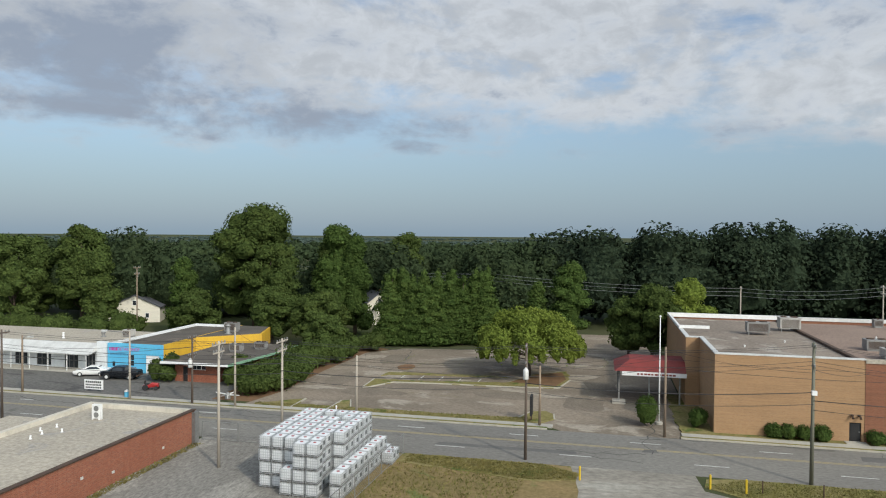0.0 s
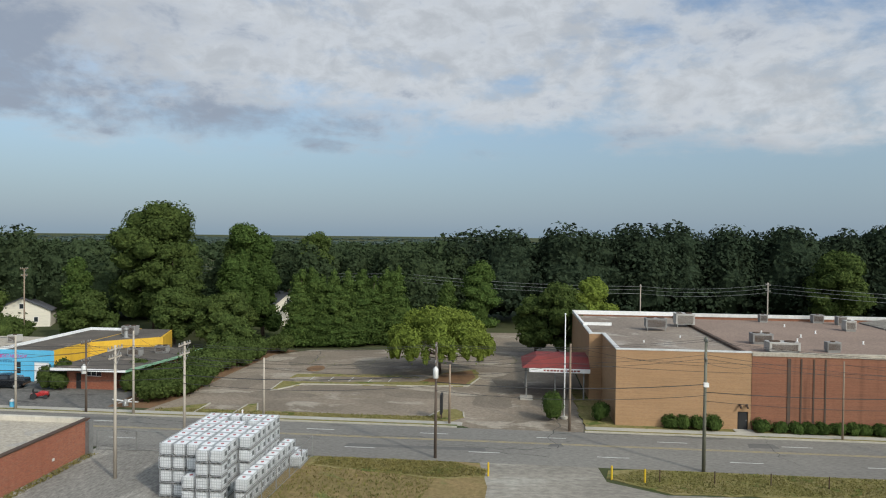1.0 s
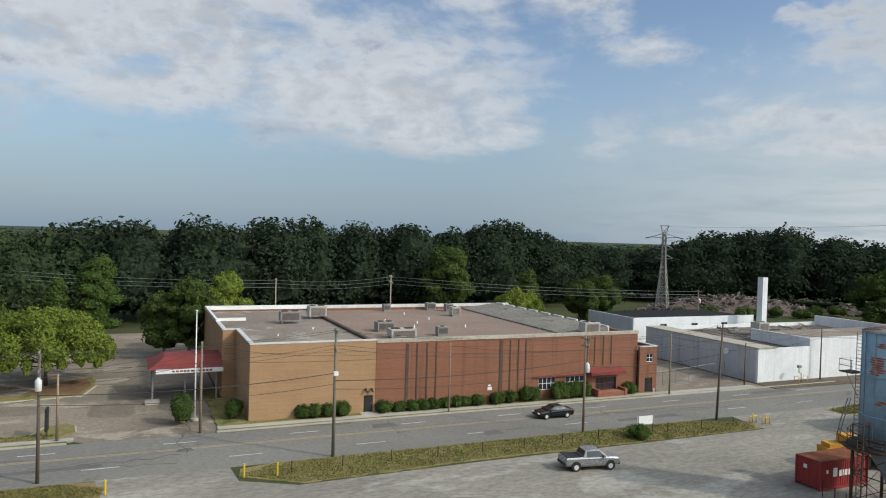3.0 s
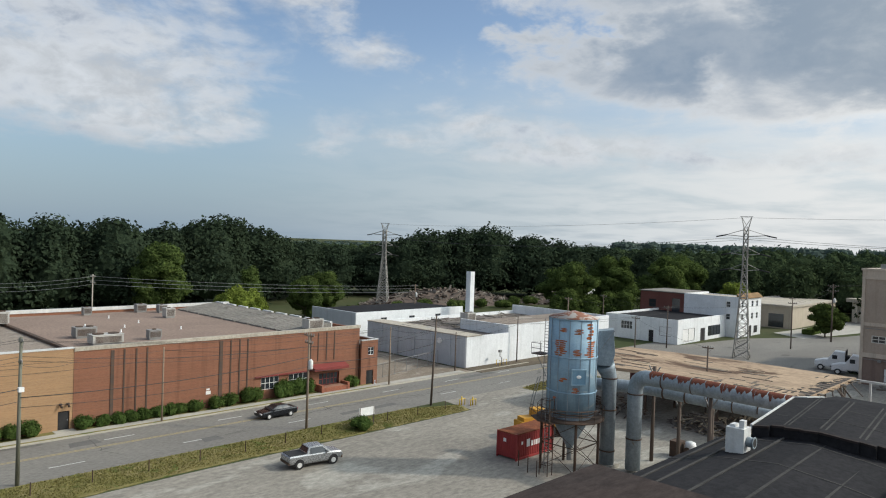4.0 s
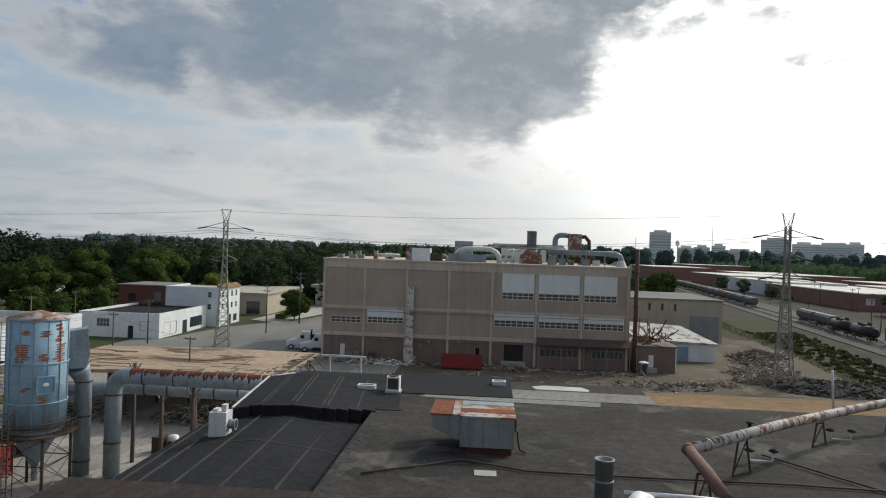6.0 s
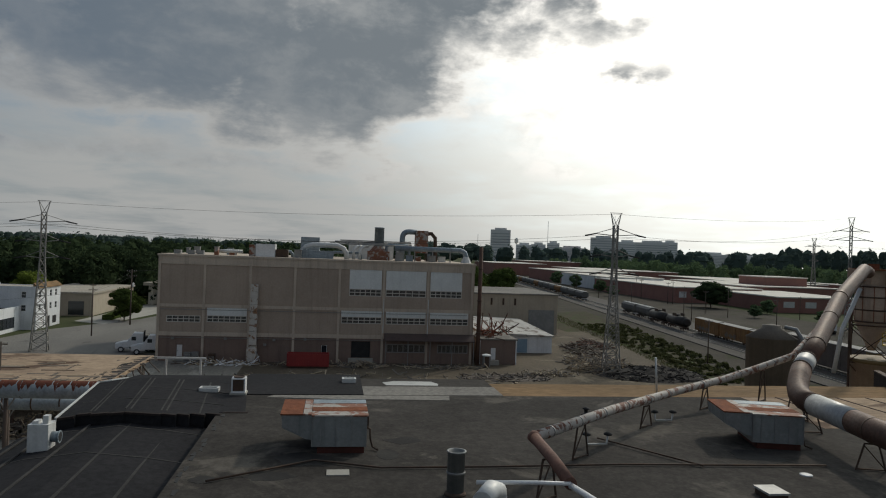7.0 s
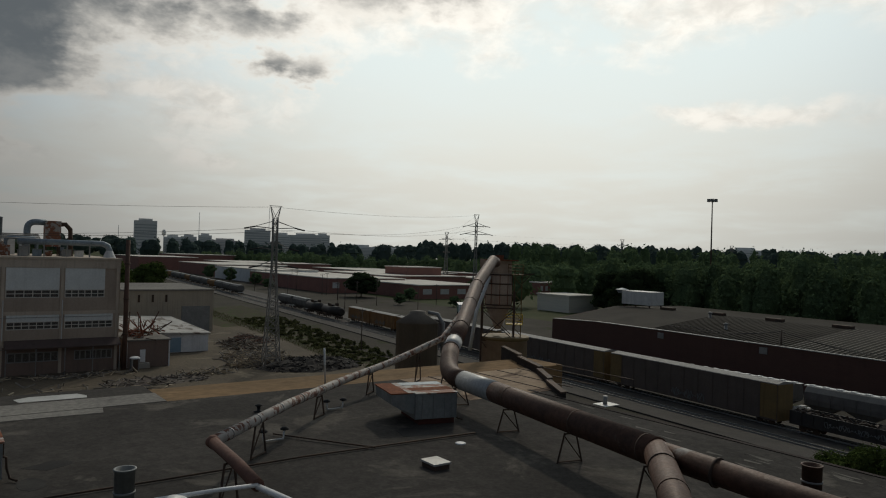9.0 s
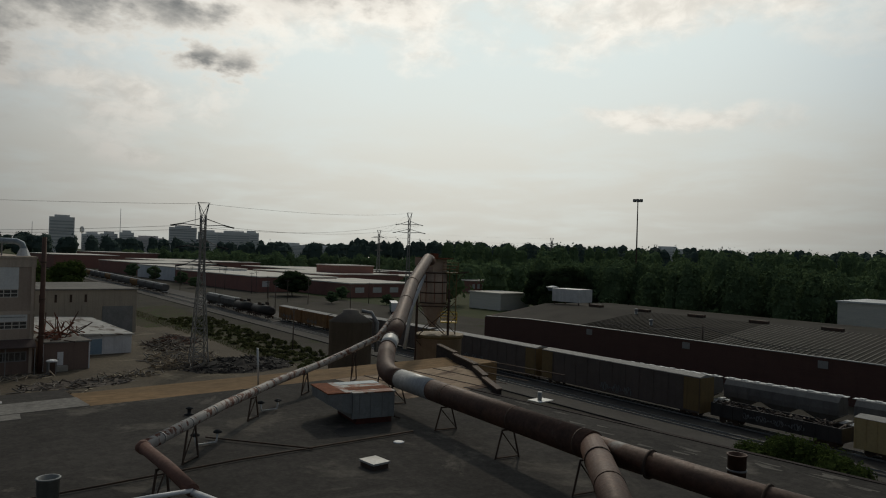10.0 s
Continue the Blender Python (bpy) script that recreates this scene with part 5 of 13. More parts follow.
part("end_pier", bm, WHITE_WALL, strip)
bm = B(); prism(bm, [(-118, 88.8), (-73.4, 88.8), (-73.4, 91.19), (-118, 91.19)], [2.6, 2.6, 3.2, 3.2], [2.75, 2.75, 4.1, 4.1])
part("walk_canopy", bm, PALE_METAL, strip, "sloping white metal walk canopy")
for i in range(14):
    bm = B(); tube(bm, (-74 - 3.3 * i, 89.0, 0.0), (-74 - 3.3 * i, 89.0, 2.6), 0.06, seg=6)
    part("post", bm, WHITE, strip)
for a, b, z0, z1 in holes:
    window(strip, "y", 91.2, a, b, z0, z1, 3, 1, GREY_STEEL, label="dark shop window")
bm = B(); box(bm, -118, 88.6, 0.0, -73.4, 91.19, 0.16)
part("walkway", bm, CONCRETE, strip)
vent_pipe(-84, 96, 3.7, 0.15, 0.8, WHITE, "white roof vent on the shop row")
vent_pipe(-79, 99, 3.7, 0.25, 0.6, GREY_STEEL, "grey roof vent on the shop row")
rooftop_unit(-75, 100, 3.7, 1.6, 1.2, 0.9, "pale rooftop unit on the shop row")

office = thing("office_building", -53, 88, 0, "low brick office with a wide flat green-edged roof", "building")
bm = B(); holed_wall(bm, "y", 87.4, -58.2, -51.6, 0, 2.7, 0.3, [(-57.0, -56.2, 0, 2.1), (-55.6, -53.4, 1.7, 2.5)])
part("front_wall", bm, OLD_BRICK, office)
bm = B(); box(bm, -51.9, 87.7, 0, -51.6, 98, 2.7)
part("side_wall", bm, OLD_BRICK, office)
bm = B(); box(bm, -58.2, 87.7, 0, -57.9, 98, 2.7); box(bm, -57.9, 97.7, 0, -51.9, 98, 2.7)
part("back_wall", bm, OLD_BRICK, office)
bm = B(); prism(bm, [(-59.4, 85.9), (-49.2, 85.9), (-47.2, 98.6), (-47.2, 104), (-59.4, 104)], 2.7, 2.95)
part("roof", bm, TAR_DARK, office, "wide flat tar roof")
GREEN_EDGE = surface("pale_green_fascia", (0.20, 0.36, 0.24), (0.17, 0.30, 0.21), 1, 0.7, bump=0)
bm = B(); prism(bm, [(-49.2, 85.9), (-49.1, 85.9), (-47.1, 98.6), (-47.1, 104), (-47.2, 104), (-47.2, 98.6)], 2.66, 3.0)
part("fascia", bm, GREEN_EDGE, office, "pale green roof edge")
bm = B(); box(bm, -59.5, 85.8, 2.66, -49.2, 85.9, 3.0)
part("fascia", bm, WHITE, office)
window(office, "y", 87.4, -55.6, -53.4, 1.7, 2.5, 3, 1, WHITE, label="high white-framed window")
door(office, "y", 87.4, -56.95, -56.25, 0.02, 2.08, BLACK, label="dark glazed door")
bm = B(); box(bm, -51.6, 98, 0, -46, 98.3, 2.7)
part("wing_wall", bm, OLD_BRICK, office)
rooftop_unit(-53.5, 96, 2.95, 1.8, 1.2, 0.9, "grey rooftop unit on the office roof")
rooftop_unit(-51.0, 99, 2.95, 1.8, 1.0, 0.8, "long grey rooftop unit on the office roof")

sign = thing("sidewalk_sign", -64.5, 79.0, 0.0, "leaning white board sign with dark writing", "sign")
bm = B(); box(bm, -1.4, -0.05, 0.25, 1.4, 0.05, 1.5)
board = part("board", bm, WHITE, sign, local=True)
for i, (z0, z1, n) in enumerate(((1.1, 1.35, 8), (0.75, 0.95, 11), (0.4, 0.6, 9))):
    r = random.Random(i)
    bm = B()
    for j in range(n):
        box(bm, -1.2 + 2.4 * j / n, -0.065, z0, -1.2 + 2.4 * (j + 0.7) / n, -0.05, z1)
    part("lettering", bm, BLACK, board, "dark writing as plain bars", local=True)
for sx in (-1.2, 1.2):
    bm = B(); box(bm, sx - 0.05, -0.06, 0, sx + 0.05, 0.3, 0.26)
    part("foot", bm, GREY_STEEL, sign, local=True)
can2 = thing("litter_bin", -58.0, 76.9, 0.15, "blue litter bin with a pointed lid by the kerb", "bin")
bm = B(); lathe(bm, 0, 0, [(0.27, 0), (0.29, 0.07), (0.29, 0.62), (0.31, 0.65)], 16)
part("body", bm, BLUE_PAINT, can2, local=True)
bm = B(); lathe(bm, 0, 0, [(0.325, 0.65), (0.325, 0.70), (0.03, 0.94)], 16)
part("lid", bm, PALE_METAL, can2, local=True)


def house(x, y, w, d, h, rise, label, rz=0):
    """A plain pitched-roof house with gable, windows and a chimney."""
    t = thing("house", x, y, 0, label, "house", rz=rz)
    bm = B(); box(bm, -w / 2, -d / 2, 0, w / 2, d / 2, h)
    v = [bm.verts.new(p) for p in ((-w / 2, -d / 2, h), (w / 2, -d / 2, h), (0, -d / 2, h + rise), (-w / 2, d / 2, h), (w / 2, d / 2, h), (0, d / 2, h + rise))]
    bm.faces.new((v[0], v[1], v[2])); bm.faces.new((v[5], v[4], v[3]))
    part("wall", bm, CREAM, t, local=True)
    for s in (-1, 1):
        bm = B()
        prism(bm, [(s * (w / 2 + 0.4), -d / 2 - 0.4), (0, -d / 2 - 0.4), (0, d / 2 + 0.4), (s * (w / 2 + 0.4), d / 2 + 0.4)][::s], [h - 0.25, h + rise, h + rise, h - 0.25][::s], [h - 0.05, h + rise + 0.2, h + rise + 0.2, h - 0.05][::s])
        part("roof", bm, SHINGLE, t, "dark shingle roof slope", local=True)
    for xx, z in ((-w / 4, 1.0), (w / 4, 1.0), (0, h + 0.3)):
        bm = B(); box(bm, xx - 0.45, -d / 2 - 0.06, z, xx + 0.45, -d / 2 + 0.01, z + 1.2)
        wn = part("window", bm, WHITE, t, local=True)
        bm = B(); box(bm, xx - 0.36, -d / 2 - 0.075, z + 0.1, xx + 0.36, -d / 2 - 0.05, z + 1.1)
        part("pane", bm, GLASS, wn, local=True)
    bm = B(); box(bm, w * 0.2, 0.3, h, w * 0.2 + 0.6, 0.9, h + rise + 0.6)
    part("chimney", bm, OLD_BRICK, t, local=True)
    return t


CREAM = surface("cream_siding", (0.72, 0.68, 0.58), (0.62, 0.59, 0.51), 0.5, 0.8, bump=0.1, squash=(0.3, 0.3, 3))
SHINGLE = surface("dark_shingles", (0.10, 0.105, 0.12), (0.075, 0.078, 0.09), 0.5, 0.9, bump=0.3)
house(-107.5, 148, 11, 16, 3.6, 2.6, "cream house with a dark shingle roof among trees", rz=25)
house(-52.0, 156.8, 7, 9, 4.5, 2.8, "cream gabled house seen between tall trees", rz=35)
house(-84, 172, 12, 9, 3.8, 2.6, "cream house with a dark roof behind the trees", rz=100)

# ---------------------------------------------------------------- stacked bulk tanks
TOTE_PLASTIC = surface("milky_white_plastic", (0.74, 0.76, 0.77), (0.66, 0.68, 0.69), 0.9, 0.45, bump=0.05, grain=3)
TOTE_CAGE = surface("galvanised_cage", (0.52, 0.54, 0.56), (0.42, 0.44, 0.46), 1, 0.5, 0.5, 0)
CAP_RED = surface("red_cap", (0.34, 0.10, 0.11), (0.28, 0.09, 0.10), 1, 0.5, bump=0)
LABEL_DARK = surface("dark_label_plate", (0.10, 0.11, 0.11), (0.14, 0.15, 0.15), 2, 0.5, bump=0)


def first_tote():
    t = thing("bulk_tank", 0, 0, 0, "white plastic bulk tank in a wire cage on a pallet", "bulk tank", "stacked bulk tanks")
    bm = B()
    bmesh.ops.create_cube(bm, size=1.0, matrix=Matrix.LocRotScale((0, 0, 0.60), None, (0.94, 1.06, 0.86)))
    bmesh.ops.bevel(bm, geom=bm.edges[:], offset=0.07, segments=2, affect="EDGES")
    part("bottle", bm, TOTE_PLASTIC, t, local=True)
    bm = B()
    for i in range(6):
        a = -0.49 + 0.98 * i / 5
        for s in (-0.56, 0.56):
            box(bm, a - 0.011, s - 0.011, 0.12, a + 0.011, s + 0.011, 1.04)
        b = -0.56 + 1.12 * i / 5
        for s in (-0.5, 0.5):
            box(bm, s - 0.011, b - 0.011, 0.12, s + 0.011, b + 0.011, 1.04)
    for z in (0.14, 0.36, 0.58, 0.80, 1.03):
        for s in (-0.565, 0.565):
            box(bm, -0.5, s - 0.012, z - 0.014, 0.5, s + 0.012, z + 0.014)
        for s in (-0.505, 0.505):
            box(bm, s - 0.012, -0.56, z - 0.014, s + 0.012, 0.56, z + 0.014)
    part("cage", bm, TOTE_CAGE, t, local=True)
    bm = B()
    for a in (-0.42, 0.0, 0.42):
        box(bm, a - 0.07, -0.57, 0.0, a + 0.07, 0.57, 0.10)
    box(bm, -0.5, -0.57, 0.10, 0.5, 0.57, 0.13)
    part("pallet", bm, GREY_STEEL, t, "grey steel pallet", local=True)
    bm = B(); lathe(bm, 0, 0.05, [(0.13, 1.03), (0.13, 1.07), (0.10, 1.08)], 12)
    part("cap", bm, CAP_RED, t, "round red cap", local=True)
    bm = B(); box(bm, 0.517, -0.1, 0.5, 0.527, 0.3, 0.86)
    part("plate", bm, LABEL_DARK, t, "dark label plate", local=True)
    return t


tote = first_tote()
made = 0
rnd = random.Random(5)


def put_tote(x, y, level):
    global made
    m = pose(x + rnd.uniform(-0.03, 0.03), y + rnd.uniform(-0.03, 0.03), 0.014 + 1.075 * level, 0, 0, rnd.uniform(-1.5, 1.5))
    if made == 0:
        tote.matrix_basis = m
    else:
        copy_thing(tote, m)
    made += 1


DX, DY = 1.10, 1.22
for i in range(6):
    for j in range(8):
        x, y = -26.75 + DX * i, 53.1 + DY * j
        levels = 4
        if i >= 4 and j < 2:
            levels = 4 if i < 5 else 0
        if (i, j) in ((2, 6), (3, 6), (4, 5)):
            levels = 3
        for k in range(levels):
            put_tote(x, y, k)
for i in (2, 3, 4):                     # the row that steps out at the front
    for k in range(2 if i == 2 else 4):
        put_tote(-26.75 + DX * i + 0.25, 51.85, k)
for j in range(10):                     # the lower row on the grass side
    for k in range(2 if j < 9 else 1):
        put_tote(-20.13 + 0.04 * j, 51.9 + DY * j, k)
for j in range(2):
    put_tote(-18.75, 61.0 + DY * j, 0)

# ---------------------------------------------------------------- factory under the drone
ROOF = 12.2
plant = thing("factory_building", 30, -5, 0, "large flat-roofed factory with grey and black roof sections", "building")
for nm, b4 in (("rail_side_wall", (-30, -31, 36, -30.6)), ("yard_wall", (-30, 15.6, 37.4, 16.0)), ("end_wall", (49.2, -30, 49.6, 15.6)), ("back_wall", (-30, -30.6, -29.6, 15.6))):
    bm = B(); box(bm, b4[0], b4[1], 0, b4[2], b4[3], ROOF - 1.35)
    part(nm, bm, OLD_BRICK, plant)
bm = B(); box(bm, -30, -31.1, ROOF - 1.3, 43.3, 6.75, ROOF)
part("roof", bm, ROOF_GREY, plant, "grey weathered tar roof")
bm = B(); prism(bm, [(34.0, -31.1), (34.0, -32.1), (36.8, -33.9), (40.4, -36.4), (43.3, -38.0), (43.3, -31.1)][::-1], 0, ROOF - 0.01)
part("rail_bay", bm, ROOF_GREY, plant, "grey roof bay at the rail side")
# low black bay with a shallow ridge
bm = B()
ys, zs = [6.76, 8.6, 11.0, 13.4, 15.9], [11.55, 11.85, 12.1, 11.8, 11.15]
across = [[bm.verts.new((x, yy, zz)) for yy, zz in [*zip(ys, zs), (15.9, 10.6), (6.76, 10.6)]] for x in (25.4, 37.9)]
for i in range(7):
    j = (i + 1) % 7
    bm.faces.new((across[0][i], across[1][i], across[1][j], across[0][j]))
bm.faces.new(across[0]); bm.faces.new(across[1][::-1])
bmesh.ops.recalc_face_normals(bm, faces=bm.faces)
part("roof_bay", bm, ROOF_BLACK, plant, "low black membrane roof bay with a shallow ridge")
for yy in (8.4, 10.3, 12.2, 13.9, 15.0):
    z = float(np.interp(yy, ys, zs))
    bm = B(); prism(bm, [(25.5, yy - 0.05), (37.7, yy + 0.25), (37.7, yy + 0.35), (25.5, yy + 0.07)], z - 0.03, z + 0.03)
    part("seam", bm, ROOF_SEAM, plant, "dusty roof seam")
for xx in (32.0, 36.4):
    bm = B()
    for (ya, za), (yb, zb) in zip(zip(ys, zs), zip(ys[1:], zs[1:])):
        prism(bm, [(xx, ya), (xx + 0.09, ya), (xx + 0.09, yb), (xx, yb)], [za - 0.03, za - 0.03, zb - 0.03, zb - 0.03], [za + 0.018, za + 0.018, zb + 0.018, zb + 0.018])
    part("seam", bm, ROOF_SEAM, plant, "dusty roof seam")
# raised black bay beyond it: a shallow gable whose near edge is cut in steps
def gable_z(x, y):
    y0 = y - 0.10 * (x - 37.2)
    return float(np.interp(y0, [4.0, 6.4, 7.9, 9.1, 11.0, 12.9, 14.0], [12.21, 12.22, 12.38, 12.50, 12.60, 12.42, 12.26]))


bm = B()
cuts = [(14.0, 37.2), (13.2, 37.5), (12.5, 37.25), (11.7, 37.1), (10.9, 37.15), (10.0, 37.1), (9.2, 37.2), (8.5, 37.45), (7.9, 37.8), (7.2, 38.2), (6.5, 38.7), (5.2, 38.7)]
for (ya, xa), (yb, xb) in zip(cuts, cuts[1:]):
    base_z = 0.0 if ya > 13.9 else 10.9
    nodes = [xa, 40.5, 43.6, 46.4]
    for x0, x1 in zip(nodes, nodes[1:]):
        q = [(x0, yb + 0.1 * (x0 - 37.2)), (x1, yb + 0.1 * (x1 - 37.2)), (x1, ya + 0.1 * (x1 - 37.2)), (x0, ya + 0.1 * (x0 - 37.2))]
        prism(bm, q, base_z, [gable_z(*c) for c in q])
bmesh.ops.remove_doubles(bm, verts=bm.verts, dist=0.002)
part("roof_bay", bm, ROOF_BLACK, plant, "raised black membrane roof bay with a shallow ridge")
for (ya, xa), (yb, xb) in zip(cuts, cuts[1:]):
    bm = B()
    lip = [(xa - 0.05, yb + 0.02), (xa + 0.16, yb + 0.02), (xa + 0.16, ya - 0.02), (xa - 0.05, ya - 0.02)]
    prism(bm, lip, [gable_z(*c) - 0.09 for c in lip], [gable_z(*c) + 0.02 for c in lip])
    part("ragged_edge", bm, ROOF_BROWN, plant, "ragged stepped roof edge")
bm = B(); prism(bm, [(46.4, 5.2), (49.8, 5.2), (49.8, 13.5), (47.8, 13.6), (46.4, 14.2)], 10.9, [12.2, 12.15, 12.15, 12.3, 12.38])
part("roof_bay", bm, ROOF_BLACK, plant, "black membrane roof bay end")
bm = B(); box(bm, 43.3, -1.0, 10.9, 50.0, 6.4, ROOF + 0.055)
part("roof_bay", bm, ROOF_BLACK, plant, "black membrane roof strip")
for yy in (7.4, 9.0, 9.25, 10.7, 10.95, 12.4, 12.6):
    bm = B()
    for x0, x1 in ((37.9, 40.5), (40.5, 43.6), (43.6, 46.3)):
        q = [(x0, yy + 0.1 * (x0 - 37.2)), (x1, yy + 0.1 * (x1 - 37.2)), (x1, yy + 0.08 + 0.1 * (x1 - 37.2)), (x0, yy + 0.08 + 0.1 * (x0 - 37.2))]
        prism(bm, q, [gable_z(*c) - 0.03 for c in q], [gable_z(*c) + 0.012 for c in q])
    part("seam", bm, ROOF_SEAM, plant, "dusty roof seam")
for xx in (40.4, 43.5):
    bm = B()
    for y0, y1 in zip((6.6, 8.1, 9.4, 11.3), (8.1, 9.4, 11.3, 13.9)):
        q = [(xx, y0), (xx + 0.08, y0), (xx + 0.08, y1), (xx, y1)]
        prism(bm, q, [gable_z(*c) - 0.04 for c in q], [gable_z(*c) + 0.016 for c in q])
    part("seam", bm, ROOF_SEAM, plant, "dusty roof seam")
bm = B(); prism(bm, [(37.2, 14.0), (46.4, 14.92), (46.4, 15.02), (37.2, 14.1)], 12.1, 12.32)
part("coping", bm, PALE_METAL, plant, "white metal roof edge")
bm = B(); prism(bm, [(46.4, 14.2), (47.8, 13.6), (47.86, 13.7), (46.46, 14.95)], 12.1, [12.42, 12.36, 12.36, 12.32])
part("coping", bm, PALE_METAL, plant, "white metal roof edge")
bm = B()
prism(bm, [(-30, 6.76), (25.4, 6.76), (25.45, 9), (25.3, 12), (25.4, 15.8), (-30, 15.8)], 10.6, [ROOF + 0.05, ROOF + 0.05, ROOF + 0.02, ROOF + 0.1, ROOF + 0.08, ROOF + 0.1])
part("roof_bay", bm, ROOF_BROWN, plant, "dark brown peeling roof bay")
bm = B(); box(bm, 46.0, -9.6, 10.9, 49.0, -1.0, ROOF - 0.03)
part("roof_bay", bm, ROOF_GREY, plant)
bm = B(); box(bm, 43.3, -9.6, 10.9, 46.0, -1.0, ROOF + 0.03)
part("pale_panel", bm, ROOF_DULL, plant, "pale coated roof strip")
bm = B(); prism(bm, [(46.6, -6.0), (46.7, -2.6), (47.6, -2.4), (48.1, -3.2), (48.0, -5.7), (47.2, -6.1)], ROOF - 0.03, ROOF - 0.02)
part("pale_panel", bm, GALV, plant, "dull white roof panel")
bm = B(); prism(bm, [(41.9, -6.0), (43.2, -6.2), (43.2, 4.3), (42.6, 4.6), (42.2, 1.0)], ROOF - 0.02, ROOF + 0.025)
part("pale_panel", bm, ROOF_DULL, plant, "narrow pale coated roof strip")
bm = B(); box(bm, 43.3, -42, 0, 47.6, -9.6, ROOF - 0.06)
part("roof_bay", bm, ROOF_PATCH, plant, "tan stripped roof strip")
bm = B(); prism(bm, [(35.2, -25.5), (35.2, -32.7), (36.8, -33.7), (40.4, -36.2), (43.2, -37.7), (43.2, -25.5)][::-1], ROOF - 0.01, ROOF + 0.012)
part("pale_panel", bm, ROOF_DECK, plant, "weathered tan roof sheets")
for i in range(7):
    bm = B(); box(bm, 35.2, -41.2 + 2.2 * i, ROOF, 43.2, -41.12 + 2.2 * i, ROOF + 0.05)
    part("sheet_joint", bm, DARK_STEEL, plant)
PEEL = surface("weathered_felt_strip", (0.15, 0.138, 0.12), (0.10, 0.092, 0.082), 0.8, 0.9, bump=0.2, spec=0.08)
# black tar smears along the roof joint
r = random.Random(3)
for i in range(26):
    xx = 25.6 + i * 0.68
    if r.random() < 0.75:
        y0 = 6.35 + r.uniform(-0.12, 0.1)
        bm = B(); prism(bm, [(xx, y0), (xx + r.uniform(0.4, 0.8), y0 + r.uniform(-0.08, 0.08)), (xx + 0.6, y0 + 0.16), (xx + 0.1, y0 + r.uniform(0.1, 0.25))], ROOF - 0.02, ROOF + 0.012)
        part("tar_patch", bm, BLACK, plant, "black tar smear along the roof joint")
for i in range(40):
    xx, yy = r.uniform(5, 36), -29.2 + r.uniform(-1.6, 1.8)
    bm = B(); prism(bm, [(xx, yy), (xx + r.uniform(0.4, 1.6), yy + r.uniform(-0.1, 0.1)), (xx + r.uniform(0.3, 1.2), yy + r.uniform(0.1, 0.3)), (xx + 0.05, yy + 0.15)], ROOF - 0.02, ROOF + 0.008 + 0.002 * (i % 3))
    part("peeling_strip", bm, PEEL, plant, "pale peeling strip near the roof edge")
bm = B(); box(bm, 5.0, -31.3, ROOF, 36.0, -31.0, ROOF + 0.035)
part("roof_kerb", bm, ROOF_BROWN, plant, "low kerb at the rail side edge")
# stepped dark parapet towards the rails
for i, (x0, x1, z) in enumerate(((33.0, 36.8, 0.28), (36.8, 40.4, 0.38), (40.4, 45.5, 0.5), (45.5, 50.5, 0.6))):
    y = -31.6 - 2.6 * i
    bm = B(); prism(bm, [(x0, y), (x1, y - 2.4), (x1, y - 2.0), (x0, y + 0.4)], 11.0, ROOF + z)
    pr = part("parapet", bm, ROOF_BROWN, plant, "dark stepped parapet")
    bm = B(); prism(bm, [(x0, y - 0.06), (x1, y - 2.46), (x1, y - 1.94), (x0, y + 0.46)], ROOF + z, ROOF + z + 0.1)
    part("tile_coping", bm, DARK_STEEL, pr, "dark tile coping")
# slim service pipes lying on the roof
bm = B(); sweep(bm, [(27.6, 5.4, ROOF + 0.08), (29.15, 3.0, ROOF + 0.08), (30.1, 1.57, ROOF + 0.08), (29.0, -1.1, ROOF + 0.08), (28.97, -5.5, ROOF + 0.08), (29.1, -11.5, ROOF + 0.08), (28.6, -20.5, ROOF + 0.08)], 0.042, 6)
svc = tagged(part("service_pipe", bm, DARK_STEEL), "dark slim gas pipe lying on the grey roof", "pipe")
bm = B(); sweep(bm, [(28.7, -14.8, ROOF + 0.1), (33.2, -11.8, ROOF + 0.1)], 0.04, 6)
tagged(part("service_pipe", bm, DARK_STEEL), "dark slim branch pipe lying on the grey roof", "pipe")
for xx, yy, k_ in ((28.6, 0.6, 0.68), (30.2, -32.2, 1.0)):
    bm = B(); box(bm, xx - 0.5 * k_, yy - 0.65 * k_, ROOF - 0.01, xx + 0.5 * k_, yy + 0.65 * k_, ROOF + 0.04)
    sheet = tagged(part("metal_sheet", bm, PALE_METAL if yy < 0 else CONCRETE), "pale metal sheet lying on the grey roof", "sheet")
    if yy < -30:
        bm = B(); tube(bm, (0.0, 0.1, 0.04), (0.0, 0.1, 0.55), 0.14, 0.14, 12)
        for v in bm.verts:
            v.co += Vector((xx, yy, ROOF)) - base_of(sheet)
        part("vent_stub", bm, GREY_STEEL, sheet, "short grey vent stub", local=True)


RUST_PATCH = surface("white_panels_with_flaking_rust", (0.42, 0.39, 0.35), (0.33, 0.30, 0.27), 0.6, 0.7, bump=0.2, spot=(0.23, 0.095, 0.055), spot_size=0.9, spot_amount=0.52)
UNIT_GREY = surface("weathered_unit_steel", (0.285, 0.295, 0.285), (0.20, 0.205, 0.20), 0.5, 0.65, 0.2, 0.15, streak=0.5, spot=(0.16, 0.10, 0.075), spot_size=0.8, spot_amount=0.24)
NEW_DUCT = surface("newer_galvanised_duct", (0.43, 0.43, 0.42), (0.33, 0.33, 0.325), 0.5, 0.5, 0.3, 0.1, streak=0.25, speckle=0.15)
